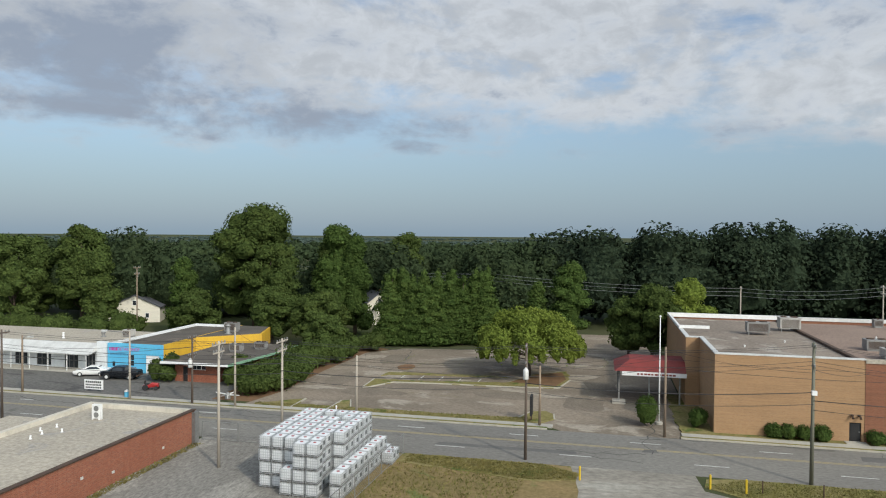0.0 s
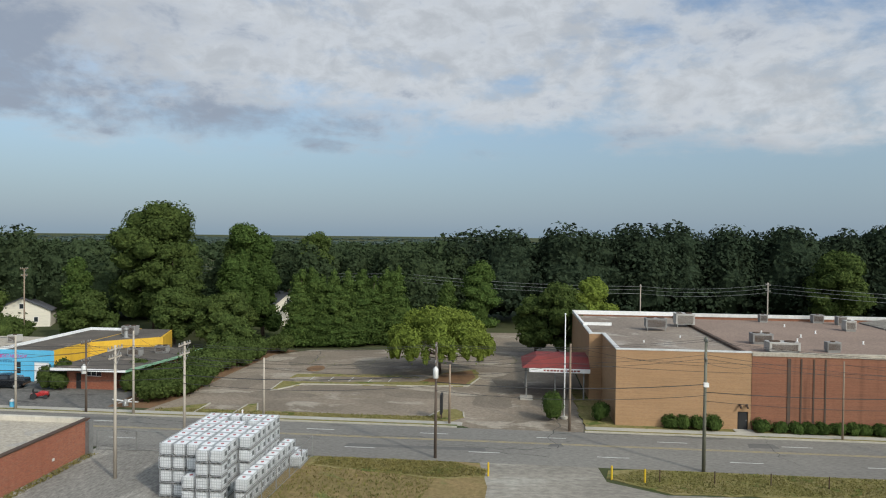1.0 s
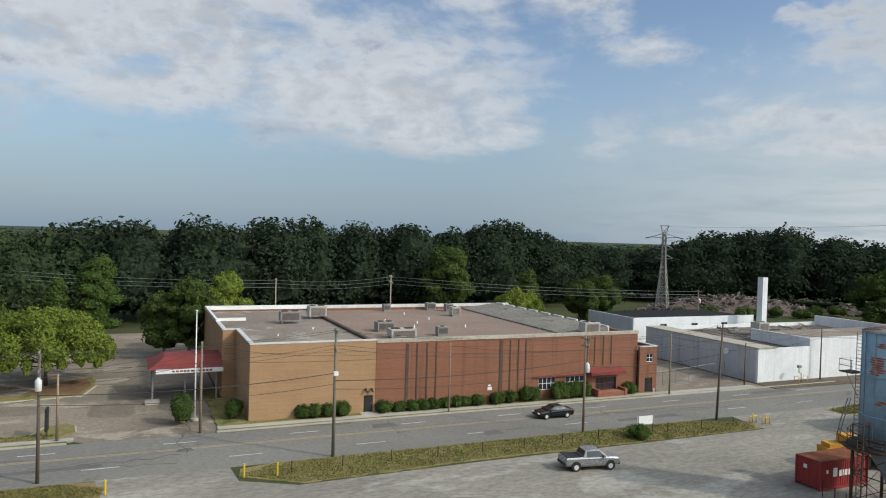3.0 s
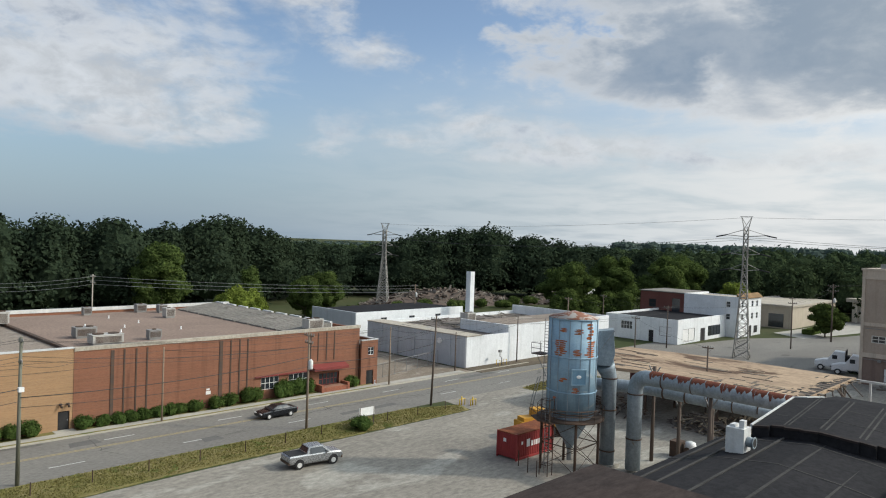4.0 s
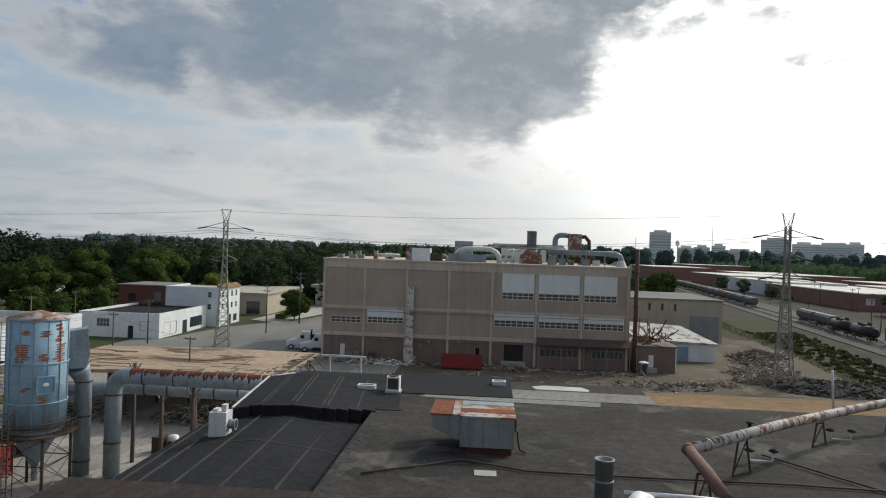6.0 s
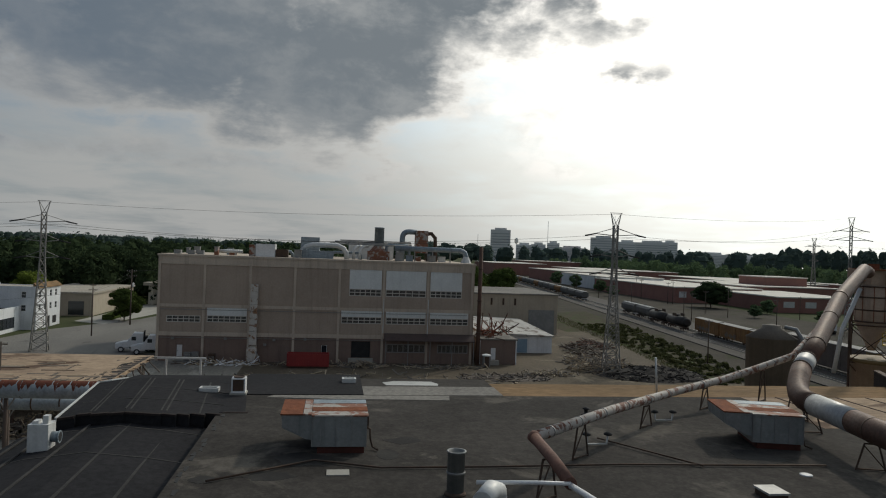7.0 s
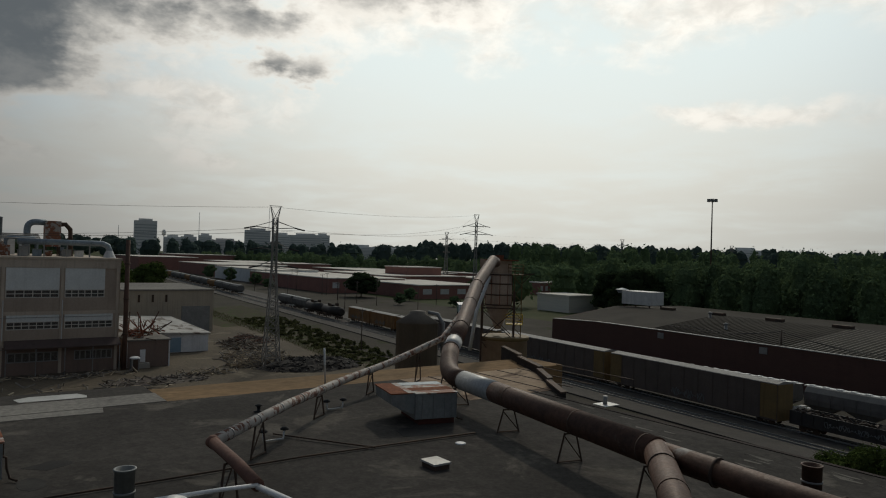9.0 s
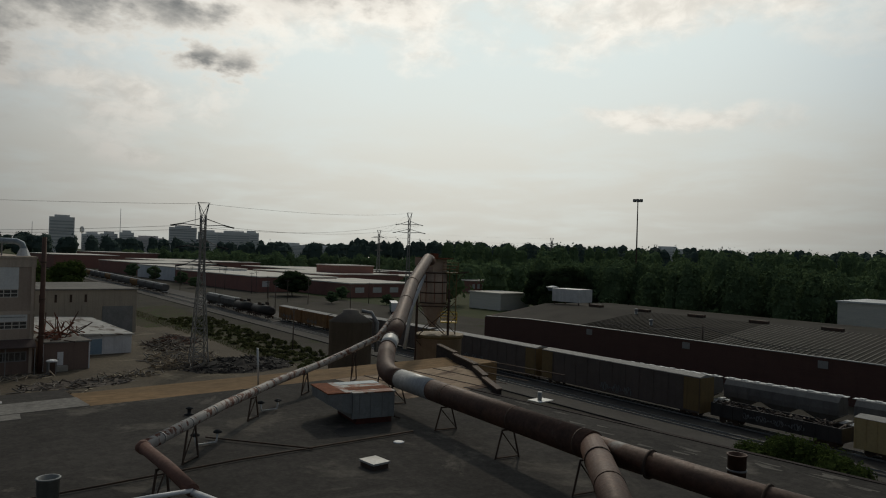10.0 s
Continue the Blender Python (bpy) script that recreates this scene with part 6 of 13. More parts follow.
PIPE_BROWN = surface("brown_rusted_pipe", (0.17, 0.085, 0.062), (0.11, 0.06, 0.046), 1.2, 0.8, bump=0.2, spot=(0.34, 0.31, 0.28), spot_size=1.2, spot_amount=0.30)
BASE_RED = surface("dark_red_primer", (0.10, 0.034, 0.026), (0.065, 0.028, 0.022), 0.8, 0.85, bump=0.2, spec=0.15)
STAIN = surface("dark_roof_stain", (0.030, 0.029, 0.028), (0.055, 0.052, 0.048), 0.6, 0.9, bump=0.2, spec=0.1)


def air_handler(x, y, label):
    """A big rusty rooftop unit: main box on a rusty curb, and a hood whose lower corner is cut away."""
    t = thing("air_handler", x, y, ROOF, label, "air handler", "big rooftop units")
    bm = B(); box(bm, -1.5, -0.98, 0.30, 1.5, 1.35, 1.60)
    part("casing", bm, UNIT_GREY, t, "weathered grey steel casing", local=True)
    for yy in (-0.98, -0.33, 0.33, 0.955, 1.325):
        bm = B(); box(bm, -1.53, yy - 0.01, 0.30, 1.53, yy + 0.03, 1.61)
        part("seam", bm, GREY_STEEL, t, local=True)
    for i in range(4):
        bm = B(); box(bm, -1.56 + 0.78 * i, -1.04, 1.60, -0.80 + 0.78 * i, 1.36, 1.66 + 0.012 * (i % 2))
        part("top_panel", bm, (RUST_PATCH, RUST, RUST_PATCH, DUCT)[i], t, "pale top panel with flaking rust", local=True)
    bm = B()
    prof = [(1.35, 0.58), (1.58, 0.61), (2.58, 1.08), (2.64, 1.64), (1.35, 1.62)]
    lo = [bm.verts.new((-1.42, p, z)) for p, z in prof]
    hi = [bm.verts.new((1.42, p, z)) for p, z in prof]
    bm.faces.new(lo); bm.faces.new(hi[::-1])
    for i in range(5):
        bm.faces.new((lo[i], hi[i], hi[(i + 1) % 5], lo[(i + 1) % 5]))
    bmesh.ops.recalc_face_normals(bm, faces=bm.faces)
    part("intake_hood", bm, UNIT_GREY, t, "grey intake hood cut away below", local=True)
    for y0, y1, m in ((1.38, 1.72, RUST_PATCH), (1.74, 2.68, RUST)):
        bm = B(); box(bm, -1.46, y0, 1.63, 1.46, y1, 1.69)
        part("hood_top", bm, m, t, "rusty red hood top", local=True)
    bm = B(); prism(bm, [(-1.435, 1.9), (-1.422, 1.9), (-1.422, 2.6), (-1.435, 2.6)], [0.80, 0.80, 1.14, 1.14], [1.55, 1.55, 1.6, 1.6])
    part("gusset", bm, GREY_STEEL, t, local=True)
    bm = B(); box(bm, -1.4, -0.9, 0.0, 1.4, 1.1, 0.30)
    part("base_rail", bm, BASE_RED, t, "dark red base rail", local=True)
    bm = B(); sweep(bm, [(-0.9, -1.0, 1.0), (-0.9, -1.16, 0.9), (-0.9, -1.18, 0.5), (-0.9, -1.3, 0.12), (-1.2, -1.5, 0.08)], 0.05, 6)
    part("conduit", bm, DARK_STEEL, t, local=True)
    bm = B(); box(bm, -0.5, -1.12, 0.9, -0.1, -0.985, 1.4)
    part("switch_box", bm, DARK_STEEL, t, local=True)
    return t


a1 = air_handler(32.7, 0.38, "large rusty grey rooftop air handler with a hood")
copy_thing(a1, pose(32.7, -20.55, ROOF, 0, 0, -14))
r = random.Random(19)
for cx, cy, rx, ry in ((31.0, -1.5, 0.9, 0.55), (30.4, 2.0, 1.0, 1.3), (28.3, 3.2, 0.7, 1.0), (30.2, -18.3, 1.2, 1.1), (24.5, -5.2, 0.3, 0.3), (28.0, 5.6, 0.5, 0.5), (33.2, -2.4, 0.6, 0.9)):
    bm = B()
    prism(bm, [(cx + rx * r.uniform(0.7, 1.15) * math.cos(i * 0.4189), cy + ry * r.uniform(0.7, 1.15) * math.sin(i * 0.4189)) for i in range(15)], ROOF - 0.02, ROOF + 0.006)
    part("tar_stain", bm, STAIN, plant, "dark tar stain on the roof")
for x, y, r_, h in ((26.0, -3.6, 0.32, 1.55), (14.6, -25.7, 0.36, 1.25)):
    t = thing("exhaust_stack", x, y, ROOF, "short open galvanised exhaust stack", "exhaust stack", "exhaust stacks")
    bm = B(); lathe(bm, 0, 0, [(r_, 0), (r_, h), (r_ + 0.04, h), (r_ + 0.04, h + 0.04), (r_ - 0.03, h + 0.04), (r_ - 0.05, 0.4)], 24)
    part("pipe", bm, UNIT_GREY if y > -10 else DUCT_RUST, t, local=True)
    bm = B(); lathe(bm, 0, 0, [(r_ * 1.28, 0), (r_ * 1.25, 0.05), (r_ * 1.06, 0.12)], 20)
    part("flashing", bm, DARK_STEEL, t, local=True)
    bm = B(); lathe(bm, 0, 0, [(r_ + 0.02, h * 0.5), (r_ + 0.03, h * 0.5 + 0.02), (r_ + 0.03, h * 0.5 + 0.06), (r_ + 0.02, h * 0.5 + 0.08)], 24)
    part("band", bm, GREY_STEEL, t, local=True)
hatch = thing("roof_hatch", 25.2, -15.6, ROOF, "pale metal roof hatch on a low curb", "roof hatch")
bm = B(); box(bm, -0.46, -0.38, 0, 0.46, 0.38, 0.2)
part("curb", bm, DARK_STEEL, hatch, local=True)
bm = B(); box(bm, -0.51, -0.43, 0.2, 0.51, 0.43, 0.28)
part("lid", bm, GALV, hatch, local=True)
bm = B(); lathe(bm, 27.6, -18.8, [(0.26, ROOF - 0.01), (0.26, ROOF + 0.03), (0.2, ROOF + 0.05)], 20)
tagged(part("roof_drain_cover", bm, WHITE), "round white cover on the grey roof", "roof cover")


def roof_box(x, y, z, w, d, h, label):
    t = thing("skylight_curb", x, y, z, label, "roof curb", "low roof curbs")
    bm = B(); box(bm, -w / 2, -d / 2, 0, w / 2, -d / 2 + 0.12, h); box(bm, -w / 2, d / 2 - 0.12, 0, w / 2, d / 2, h); box(bm, -w / 2, -d / 2 + 0.12, 0, -w / 2 + 0.12, d / 2 - 0.12, h); box(bm, w / 2 - 0.12, -d / 2 + 0.12, 0, w / 2, d / 2 - 0.12, h)
    part("curb", bm, PALE_METAL, t, local=True)
    bm = B(); box(bm, -w / 2 + 0.12, -d / 2 + 0.12, 0, w / 2 - 0.12, d / 2 - 0.12, h * 0.6)
    part("inner_panel", bm, GLASS, t, local=True)


roof_box(43.7, 8.0, ROOF + 0.12, 0.7, 1.1, 0.24, "low pale curb on the black roof")
roof_box(47.3, -0.2, ROOF + 0.05, 0.7, 0.9, 0.26, "low pale curb at the end of the black roof")
ac = thing("roof_condenser", 43.5, 6.3, ROOF + 0.02, "white box condenser on a pad on the black roof", "air conditioner")
bm = B(); box(bm, -0.5, -0.5, 0.15, 0.5, 0.5, 1.25)
part("casing", bm, WHITE, ac, local=True)
for s in (-1, 1):
    bm = B(); box(bm, -0.515 * 1, -0.4, 0.3, -0.50, 0.4, 1.15) if s < 0 else box(bm, -0.4, 0.50, 0.3, 0.4, 0.515, 1.15)
    part("coil_grille", bm, DARK_STEEL, ac, local=True)
bm = B(); lathe(bm, 0, 0, [(0.42, 1.25), (0.42, 1.33), (0.34, 1.33), (0.34, 1.28)], 18)
part("fan_guard", bm, DARK_STEEL, ac, local=True)
bm = B(); box(bm, -0.6, -0.6, 0, 0.6, 0.6, 0.15)
part("pad", bm, CONCRETE, ac, local=True)
blow = thing("roof_blower", 33.6, 13.3, 11.78, "dented pale metal blower box with a round outlet", "blower")
bm = B(); box(bm, -0.55, -0.55, 0, 0.55, 0.55, 1.55); box(bm, -0.3, -0.45, 1.55, 0.1, -0.15, 2.0); box(bm, -0.3, 0.1, 1.55, 0.3, 0.4, 1.7)
part("casing", bm, PALE_METAL, blow, local=True)
bm = B(); tube(bm, (0, -0.55, 0.75), (0, -0.95, 0.75), 0.3, 0.3, 18); tube(bm, (0, -0.95, 0.75), (0, -1.0, 0.75), 0.36, 0.36, 18)
part("outlet", bm, DUCT, blow, local=True)
bm = B(); tube(bm, (0, -1.0, 0.75), (0, -1.004, 0.75), 0.27, 0.27, 18)
part("outlet_mouth", bm, BLACK, blow, local=True)
for unit, k_ in ((blow, 0.76), (ac, 0.78)):
    for o in unit.children:
        o.data.transform(Matrix.Scale(k_, 4))
for xx, yy in ((32.15, -11.35), (36.7, -16.9)):
    t = thing("gooseneck_vent", xx, yy, ROOF, "pair of black mushroom vents on a bent white pipe", "roof vent", "mushroom vents")
    bm = B(); sweep(bm, [(0.0, 0.5, 0.55), (0.0, 0.45, 0.1), (0.0, -0.5, 0.1), (0.0, -0.55, 0.55)], 0.05, 8)
    part("pipe", bm, PALE_METAL, t, local=True)
    for yv in (0.5, -0.55):
        bm = B(); lathe(bm, 0, yv, [(0.07, 0.48), (0.20, 0.52), (0.20, 0.58), (0.08, 0.66)], 14)
        part("cap", bm, BLACK, t, local=True)
t = thing("roof_vent", 38.4, -13.15, ROOF, "small dark roof vent with scattered tar", "roof vent")
bm = B(); lathe(bm, 0, 0, [(0.3, 0), (0.1, 0.06), (0.1, 0.28), (0.2, 0.31), (0.2, 0.36), (0.05, 0.44)], 14)
part("pipe", bm, BLACK, t, local=True)


# ---------------------------------------------------------------- pipes over the roof
def stand(x, y, top, label, w=1.3, dirx=1.0, diry=0.0, material=None):
    """An A-shaped steel stand under a pipe."""
    t = thing("pipe_stand", x, y, ROOF, label, "pipe stand", "pipe stands")
    q = math.hypot(dirx, diry)
    ux, uy = dirx / q * w / 2, diry / q * w / 2
    h = top - ROOF
    for s in (-1, 1):
        bm = B(); tube(bm, (s * ux, s * uy, 0), (s * ux * 0.45, s * uy * 0.45, h), 0.045, seg=5)
        part("leg", bm, DARK_STEEL, t, local=True)
    for z, k in ((0.06, 1.0), (h - 0.04, 0.45)):
        bm = B(); tube(bm, (-ux * k, -uy * k, z), (ux * k, uy * k, z), 0.04, seg=5)
        part("crossbar", bm, DARK_STEEL, t, local=True)
    bm = B(); tube(bm, (-ux * 0.95, -uy * 0.95, 0.1), (ux * 0.5, uy * 0.5, h - 0.1), 0.03, seg=5)
    part("brace", bm, DARK_STEEL, t, local=True)
    return t


def collar(bm, p, d, r, w=0.12):
    d = Vector(d).normalized()
    p = Vector(p)
    tube(bm, p - d * w / 2, p + d * w / 2, r, r, 18)


slim = thing("overhead_pipe", 27, -6.8, ROOF, "slim white pipe with flaking rust running to the bin", "pipe")
K = (27.0, -6.8, 14.0)
line = [K, (33.0, -12.5, 13.72), (38.6, -18.6, 13.5), (40.88, -22.95, 13.83), (41.73, -25.28, 14.24), (42.84, -28.88, 15.02), (44.73, -32.16, 16.73), (48.1, -35.93, 18.39)]
bm = B(); sweep(bm, line, 0.22, 12)
part("main_run", bm, PIPE_FLAKE, slim)
bm = B(); sweep(bm, [(22.2, -6.6, 13.8), (24.5, -6.75, 13.9), K], 0.21, 12)
part("near_run", bm, PIPE_BROWN, slim, "rusty brown pipe length")
bm = B(); lathe(bm, K[0], K[1], [(0.1, K[2] - 0.24), (0.25, K[2] - 0.1), (0.27, K[2]), (0.25, K[2] + 0.1), (0.1, K[2] + 0.24)], 14)
part("elbow", bm, PIPE_BROWN, slim)
for a, b in zip(line, line[1:]):
    n = max(1, int((Vector(b) - Vector(a)).length / 2.6))
    for i in range(n):
        p = Vector(a).lerp(Vector(b), (i + 0.5) / n)
        bm = B(); collar(bm, p, Vector(b) - Vector(a), 0.24, 0.08)
        part("flange", bm, GREY_STEEL, slim, "narrow pipe flange")
bm = B(); sweep(bm, [(22.2, -6.6, 13.8), (22.3, -5.5, 13.82), (22.4, -3.6, 13.82)], 0.07, 8); sweep(bm, [(22.2, -6.6, 13.75), (20.0, -7.3, 13.6), (14, -8.6, 13.5)], 0.1, 8)
part("white_rail", bm, WHITE, slim, "white pipe rail")
for x, y, z in ((25.2, -6.78, 13.75), (30.3, -9.9, 13.7), (35.6, -15.4, 13.35), (39.9, -21.1, 13.45), (42.0, -26.2, 14.2)):
    stand(x, y, z, "thin rusty stand under the slim pipe", 1.2, 0.6, -0.8)
bm = B(); tube(bm, (44.3, -20.2, ROOF - 0.1), (44.2, -20.0, 14.6), 0.07, seg=8)
tagged(part("bare_post", bm, PALE_METAL), "bare pale steel post on the roof edge", "post")
elbow = thing("roof_duct", 22.8, -3.7, ROOF, "shiny metal duct elbow on the grey roof", "duct")
bm = B(); sweep(bm, [(22.3, -4.3, ROOF - 0.02), (22.3, -4.3, 13.2), (22.1, -4.2, 13.65), (21.6, -3.9, 13.85), (20.6, -3.4, 13.85)], 0.3, 16)
part("elbow", bm, PALE_METAL, elbow)

big = thing("overhead_duct", 30, -22, ROOF, "fat rusty brown duct running over the roof", "duct")
J, M_, U, T_ = (17.4, -19.9, 14.1), (34.8, -23.8, 13.85), (41.24, -29.31, 15.94), (58.6, -47.4, 20.55)
bm = B(); sweep(bm, [J, (28.2, -22.3, 13.95), (29.6, -22.62, 13.94)], 0.56, 20)
part("main_run", bm, DUCT_RUST, big, "rusty brown duct length")
bm = B(); sweep(bm, [(29.6, -22.62, 13.94), (33.4, -23.48, 13.87)], 0.57, 20)
part("new_run", bm, NEW_DUCT, big, "ribbed galvanised duct length")
bm = B(); sweep(bm, [(33.4, -23.48, 13.87), (34.6, -23.76, 13.88), (35.5, -24.08, 13.98), (36.3, -24.56, 14.2), (37.1, -25.2, 14.55), (37.9, -25.9, 14.95)], 0.56, 20)
part("elbow", bm, DUCT_RUST, big, "rusty duct elbow")
bm = B(); sweep(bm, [(37.9, -25.9, 14.95), (39.1, -27.1, 15.3)], 0.555, 20)
part("new_run", bm, NEW_DUCT, big, "pale galvanised duct length")
bm = B(); sweep(bm, [(39.1, -27.1, 15.3), U, (49.49, -37.39, 18.56), (57.72, -46.25, 20.76), T_], 0.55, 20)
part("riser", bm, DUCT_RUST, big, "long rising duct to the bin")
bm = B(); sweep(bm, [J, (14.5, -16.8, 13.95), (8.5, -10.2, 13.8)], 0.5, 20)
part("branch", bm, DUCT_RUST, big, "ribbed brown branch duct")
bm = B(); sweep(bm, [J, (11.0, -20.1, 13.8), (-4, -20.6, 13.5)], 0.45, 20)
part("branch", bm, DUCT_RUST, big, "long brown branch duct")
run = [J, (28.2, -22.3, 13.95), (33.4, -23.48, 13.87)]
bands = [(Vector(J).lerp(Vector(run[1]), f), Vector(run[1]) - Vector(J), 0.572, 0.07) for f in (0.05, 0.45, 0.98)]
bands += [(run[2], Vector(run[2]) - Vector(run[1]), 0.585, 0.1)]
bands += [(q, Vector(U) - Vector((37.9, -25.9, 14.95)), 0.585, 0.12) for q in ((37.9, -25.9, 14.95), (39.1, -27.1, 15.3), U)]
bands += [((49.49, -37.39, 18.56), (8.2, -8.5, 2.4), 0.585, 0.14), ((45.5, -33.5, 17.3), (8.2, -8.2, 2.6), 0.57, 0.08)]
bands += [(q, Vector(J) - Vector(q), 0.52, 0.08) for q in ((14.5, -16.8, 13.95), (11.0, -20.1, 13.8), (16.2, -18.6, 14.05), (15.0, -19.95, 13.98))]
for q in bands:
    bm = B(); collar(bm, *q)
    part("band", bm, DARK_STEEL, big, "narrow dark duct band")
for x, y, z in ((28.05, -22.2, 13.4), (22.75, -21.05, 13.5), (17.7, -19.95, 13.55), (34.3, -23.9, 13.3), (36.9, -25.0, 14.0), (12.0, -20.0, 13.3)):
    stand(x, y, z, "rusty A-shaped stand under the fat duct", 1.25, 0.25, 1.0)

# ---------------------------------------------------------------- blue cyclone bin and its ducts
SILO_BLUE = surface("faded_blue_steel", (0.21, 0.33, 0.43), (0.29, 0.41, 0.49), 0.4, 0.6, 0.1, 0.1, streak=0.4, spot=(0.36, 0.44, 0.48), spot_size=0.5, spot_amount=0.36, squash=(1, 1, 2.2))
cyc = thing("dust_collector", 56.4, 37.6, 0, "faded blue steel dust collector with rust scabs and platforms", "dust collector")
CX, CY = 56.4, 37.6
bm = B(); lathe(bm, CX, CY, [(2.28, 5.5), (2.28, 14.3)], 14)
part("drum", bm, SILO_BLUE, cyc)
bm = B(); lathe(bm, CX, CY, [(2.36, 14.3), (2.36, 14.36), (0.1, 14.95)], 14)
part("cap", bm, RUST_PATCH, cyc, "shallow rusty cone top")
for z in (5.55, 7.5, 10.7, 14.2):
    bm = B(); lathe(bm, CX, CY, [(2.29, z), (2.36, z + 0.02), (2.36, z + 0.1), (2.29, z + 0.12)], 14)
    part("hoop", bm, DARK_STEEL if z < 6 else SILO_BLUE, cyc)
for i in range(14):
    a = 2 * math.pi * i / 14
    if math.cos(a) < 0.4:
        bm = B(); tube(bm, (CX + 2.30 * math.cos(a), CY + 2.30 * math.sin(a), 5.6), (CX + 2.30 * math.cos(a), CY + 2.30 * math.sin(a), 14.25), 0.035, seg=4)
        part("rib", bm, DUCT, cyc)
ORANGE_RUST = surface("orange_flaking_rust", (0.40, 0.135, 0.05), (0.24, 0.075, 0.035), 1.2, 0.9, bump=0.3, spec=0.1)


def drum_radius(a):
    """Distance of the flat-sided drum's skin from its axis."""
    q = (a % (2 * math.pi / 14)) - math.pi / 14
    return 2.28 * math.cos(math.pi / 14) / math.cos(q)


def scab(a0, a1, z0, z1):
    """One ragged stroke of rust on the drum."""
    bm = B()
    n = 5
    rows = []
    for i in range(n + 1):
        a = a0 + (a1 - a0) * i / n
        h = (z1 - z0) * (0.25 + 0.75 * math.sin(math.pi * (0.12 + 0.76 * i / n))) * rs.uniform(0.7, 1.1)
        m = (z0 + z1) / 2 + rs.uniform(-0.02, 0.02)
        rr = drum_radius(a) + 0.012
        rows.append([bm.verts.new((CX + rr * math.cos(a), CY + rr * math.sin(a), z)) for z in (m - h / 2, m + h / 2)])
    for p, q in zip(rows, rows[1:]):
        bm.faces.new((p[0], q[0], q[1], p[1]))
    part("rust_scab", bm, ORANGE_RUST, cyc, "orange flaking rust")


rs = random.Random(31)
face = math.atan2(-CY, -CX)
for off, z, w, h, n in ((-0.56, 11.65, 0.56, 0.185, 8), (0.78, 11.6, 0.54, 0.19, 8), (0.76, 13.25, 0.30, 0.30, 5), (0.18, 11.3, 0.42, 0.10, 6), (0.20, 13.2, 0.40, 0.13, 4), (-0.42, 13.3, 0.36, 0.10, 4), (-0.38, 8.75, 0.30, 0.20, 2), (0.16, 7.85, 0.34, 0.17, 3), (0.55, 8.9, 0.12, 0.14, 2), (-0.75, 7.0, 0.2, 0.12, 2)):
    for i in range(n):
        a = face + off + rs.uniform(-0.07, 0.07)
        ww = w * rs.uniform(0.6, 1.0)
        zz = z + (i - (n - 1) / 2) * h
        scab(a - ww / 2, a + ww / 2, zz - h * 0.48, zz + h * 0.48)
bm = B(); lathe(bm, CX, CY, [(0.32, 2.1), (0.36, 2.3), (2.2, 5.5)], 14)
part("cone", bm, DUCT, cyc, "grey steel discharge cone")
bm = B(); lathe(bm, CX, CY, [(0.22, 0.9), (0.22, 2.1), (0.3, 2.1), (0.3, 2.25)], 12)
part("spout", bm, GREY_STEEL, cyc)
ang = face + 0.26
bm = B()
m = Matrix.Translation((CX, CY, 9.1)) @ Matrix.Rotation(ang, 4, "Z")
bmesh.ops.create_cube(bm, size=1.0, matrix=m @ Matrix.LocRotScale((2.3, 0, 0), None, (0.20, 1.22, 1.3)))
hd = part("hatch_door", bm, surface("blue_door_paint", (0.15, 0.27, 0.37), (0.20, 0.33, 0.42), 0.8, 0.5, 0.1, 0.1, streak=0.2), cyc, "square blue access door")
for w_, h_, dy, dz in ((1.34, 0.09, 0, 0.68), (1.34, 0.09, 0, -0.68), (0.09, 1.27, 0.64, 0), (0.09, 1.27, -0.64, 0)):
    bm = B(); bmesh.ops.create_cube(bm, size=1.0, matrix=m @ Matrix.LocRotScale((2.32, dy, dz), None, (0.26, w_, h_)))
    part("frame_bar", bm, SILO_BLUE, hd, "pale blue door frame bar")
bm = B(); bmesh.ops.create_uvsphere(bm, u_segments=12, v_segments=6, radius=0.5, matrix=m @ Matrix.LocRotScale((2.42, 0, 0.05), None, (0.06, 0.46, 0.32)))
part("plate", bm, WHITE, hd, "small oval white plate")
bm = B(); lathe(bm, CX, CY, [(2.3, 4.95), (3.15, 4.95), (3.15, 5.05), (2.3, 5.05)], 14)
part("gallery", bm, DARK_STEEL, cyc, "rusty ring gallery")
for zz in (5.6, 6.1):
    bm = B(); sweep(bm, [(CX + 3.1 * math.cos(2 * math.pi * i / 14), CY + 3.1 * math.sin(2 * math.pi * i / 14), zz) for i in range(15)], 0.028, 4)
    part("handrail", bm, DARK_STEEL, cyc)
for i in range(14):
    a = 2 * math.pi * i / 14
    bm = B(); tube(bm, (CX + 3.1 * math.cos(a), CY + 3.1 * math.sin(a), 5.05), (CX + 3.1 * math.cos(a), CY + 3.1 * math.sin(a), 6.1), 0.03, seg=4)
    part("baluster", bm, DARK_STEEL, cyc)
feet = [(CX + sx * 1.9, CY + sy * 1.9) for sx, sy in ((-1, -1), (1, -1), (1, 1), (-1, 1))]
for fx, fy in feet:
    bm = B(); tube(bm, (fx, fy, -0.05), (fx, fy, 4.95), 0.13, seg=8)
    part("leg", bm, DARK_STEEL, cyc, "rusty steel leg")
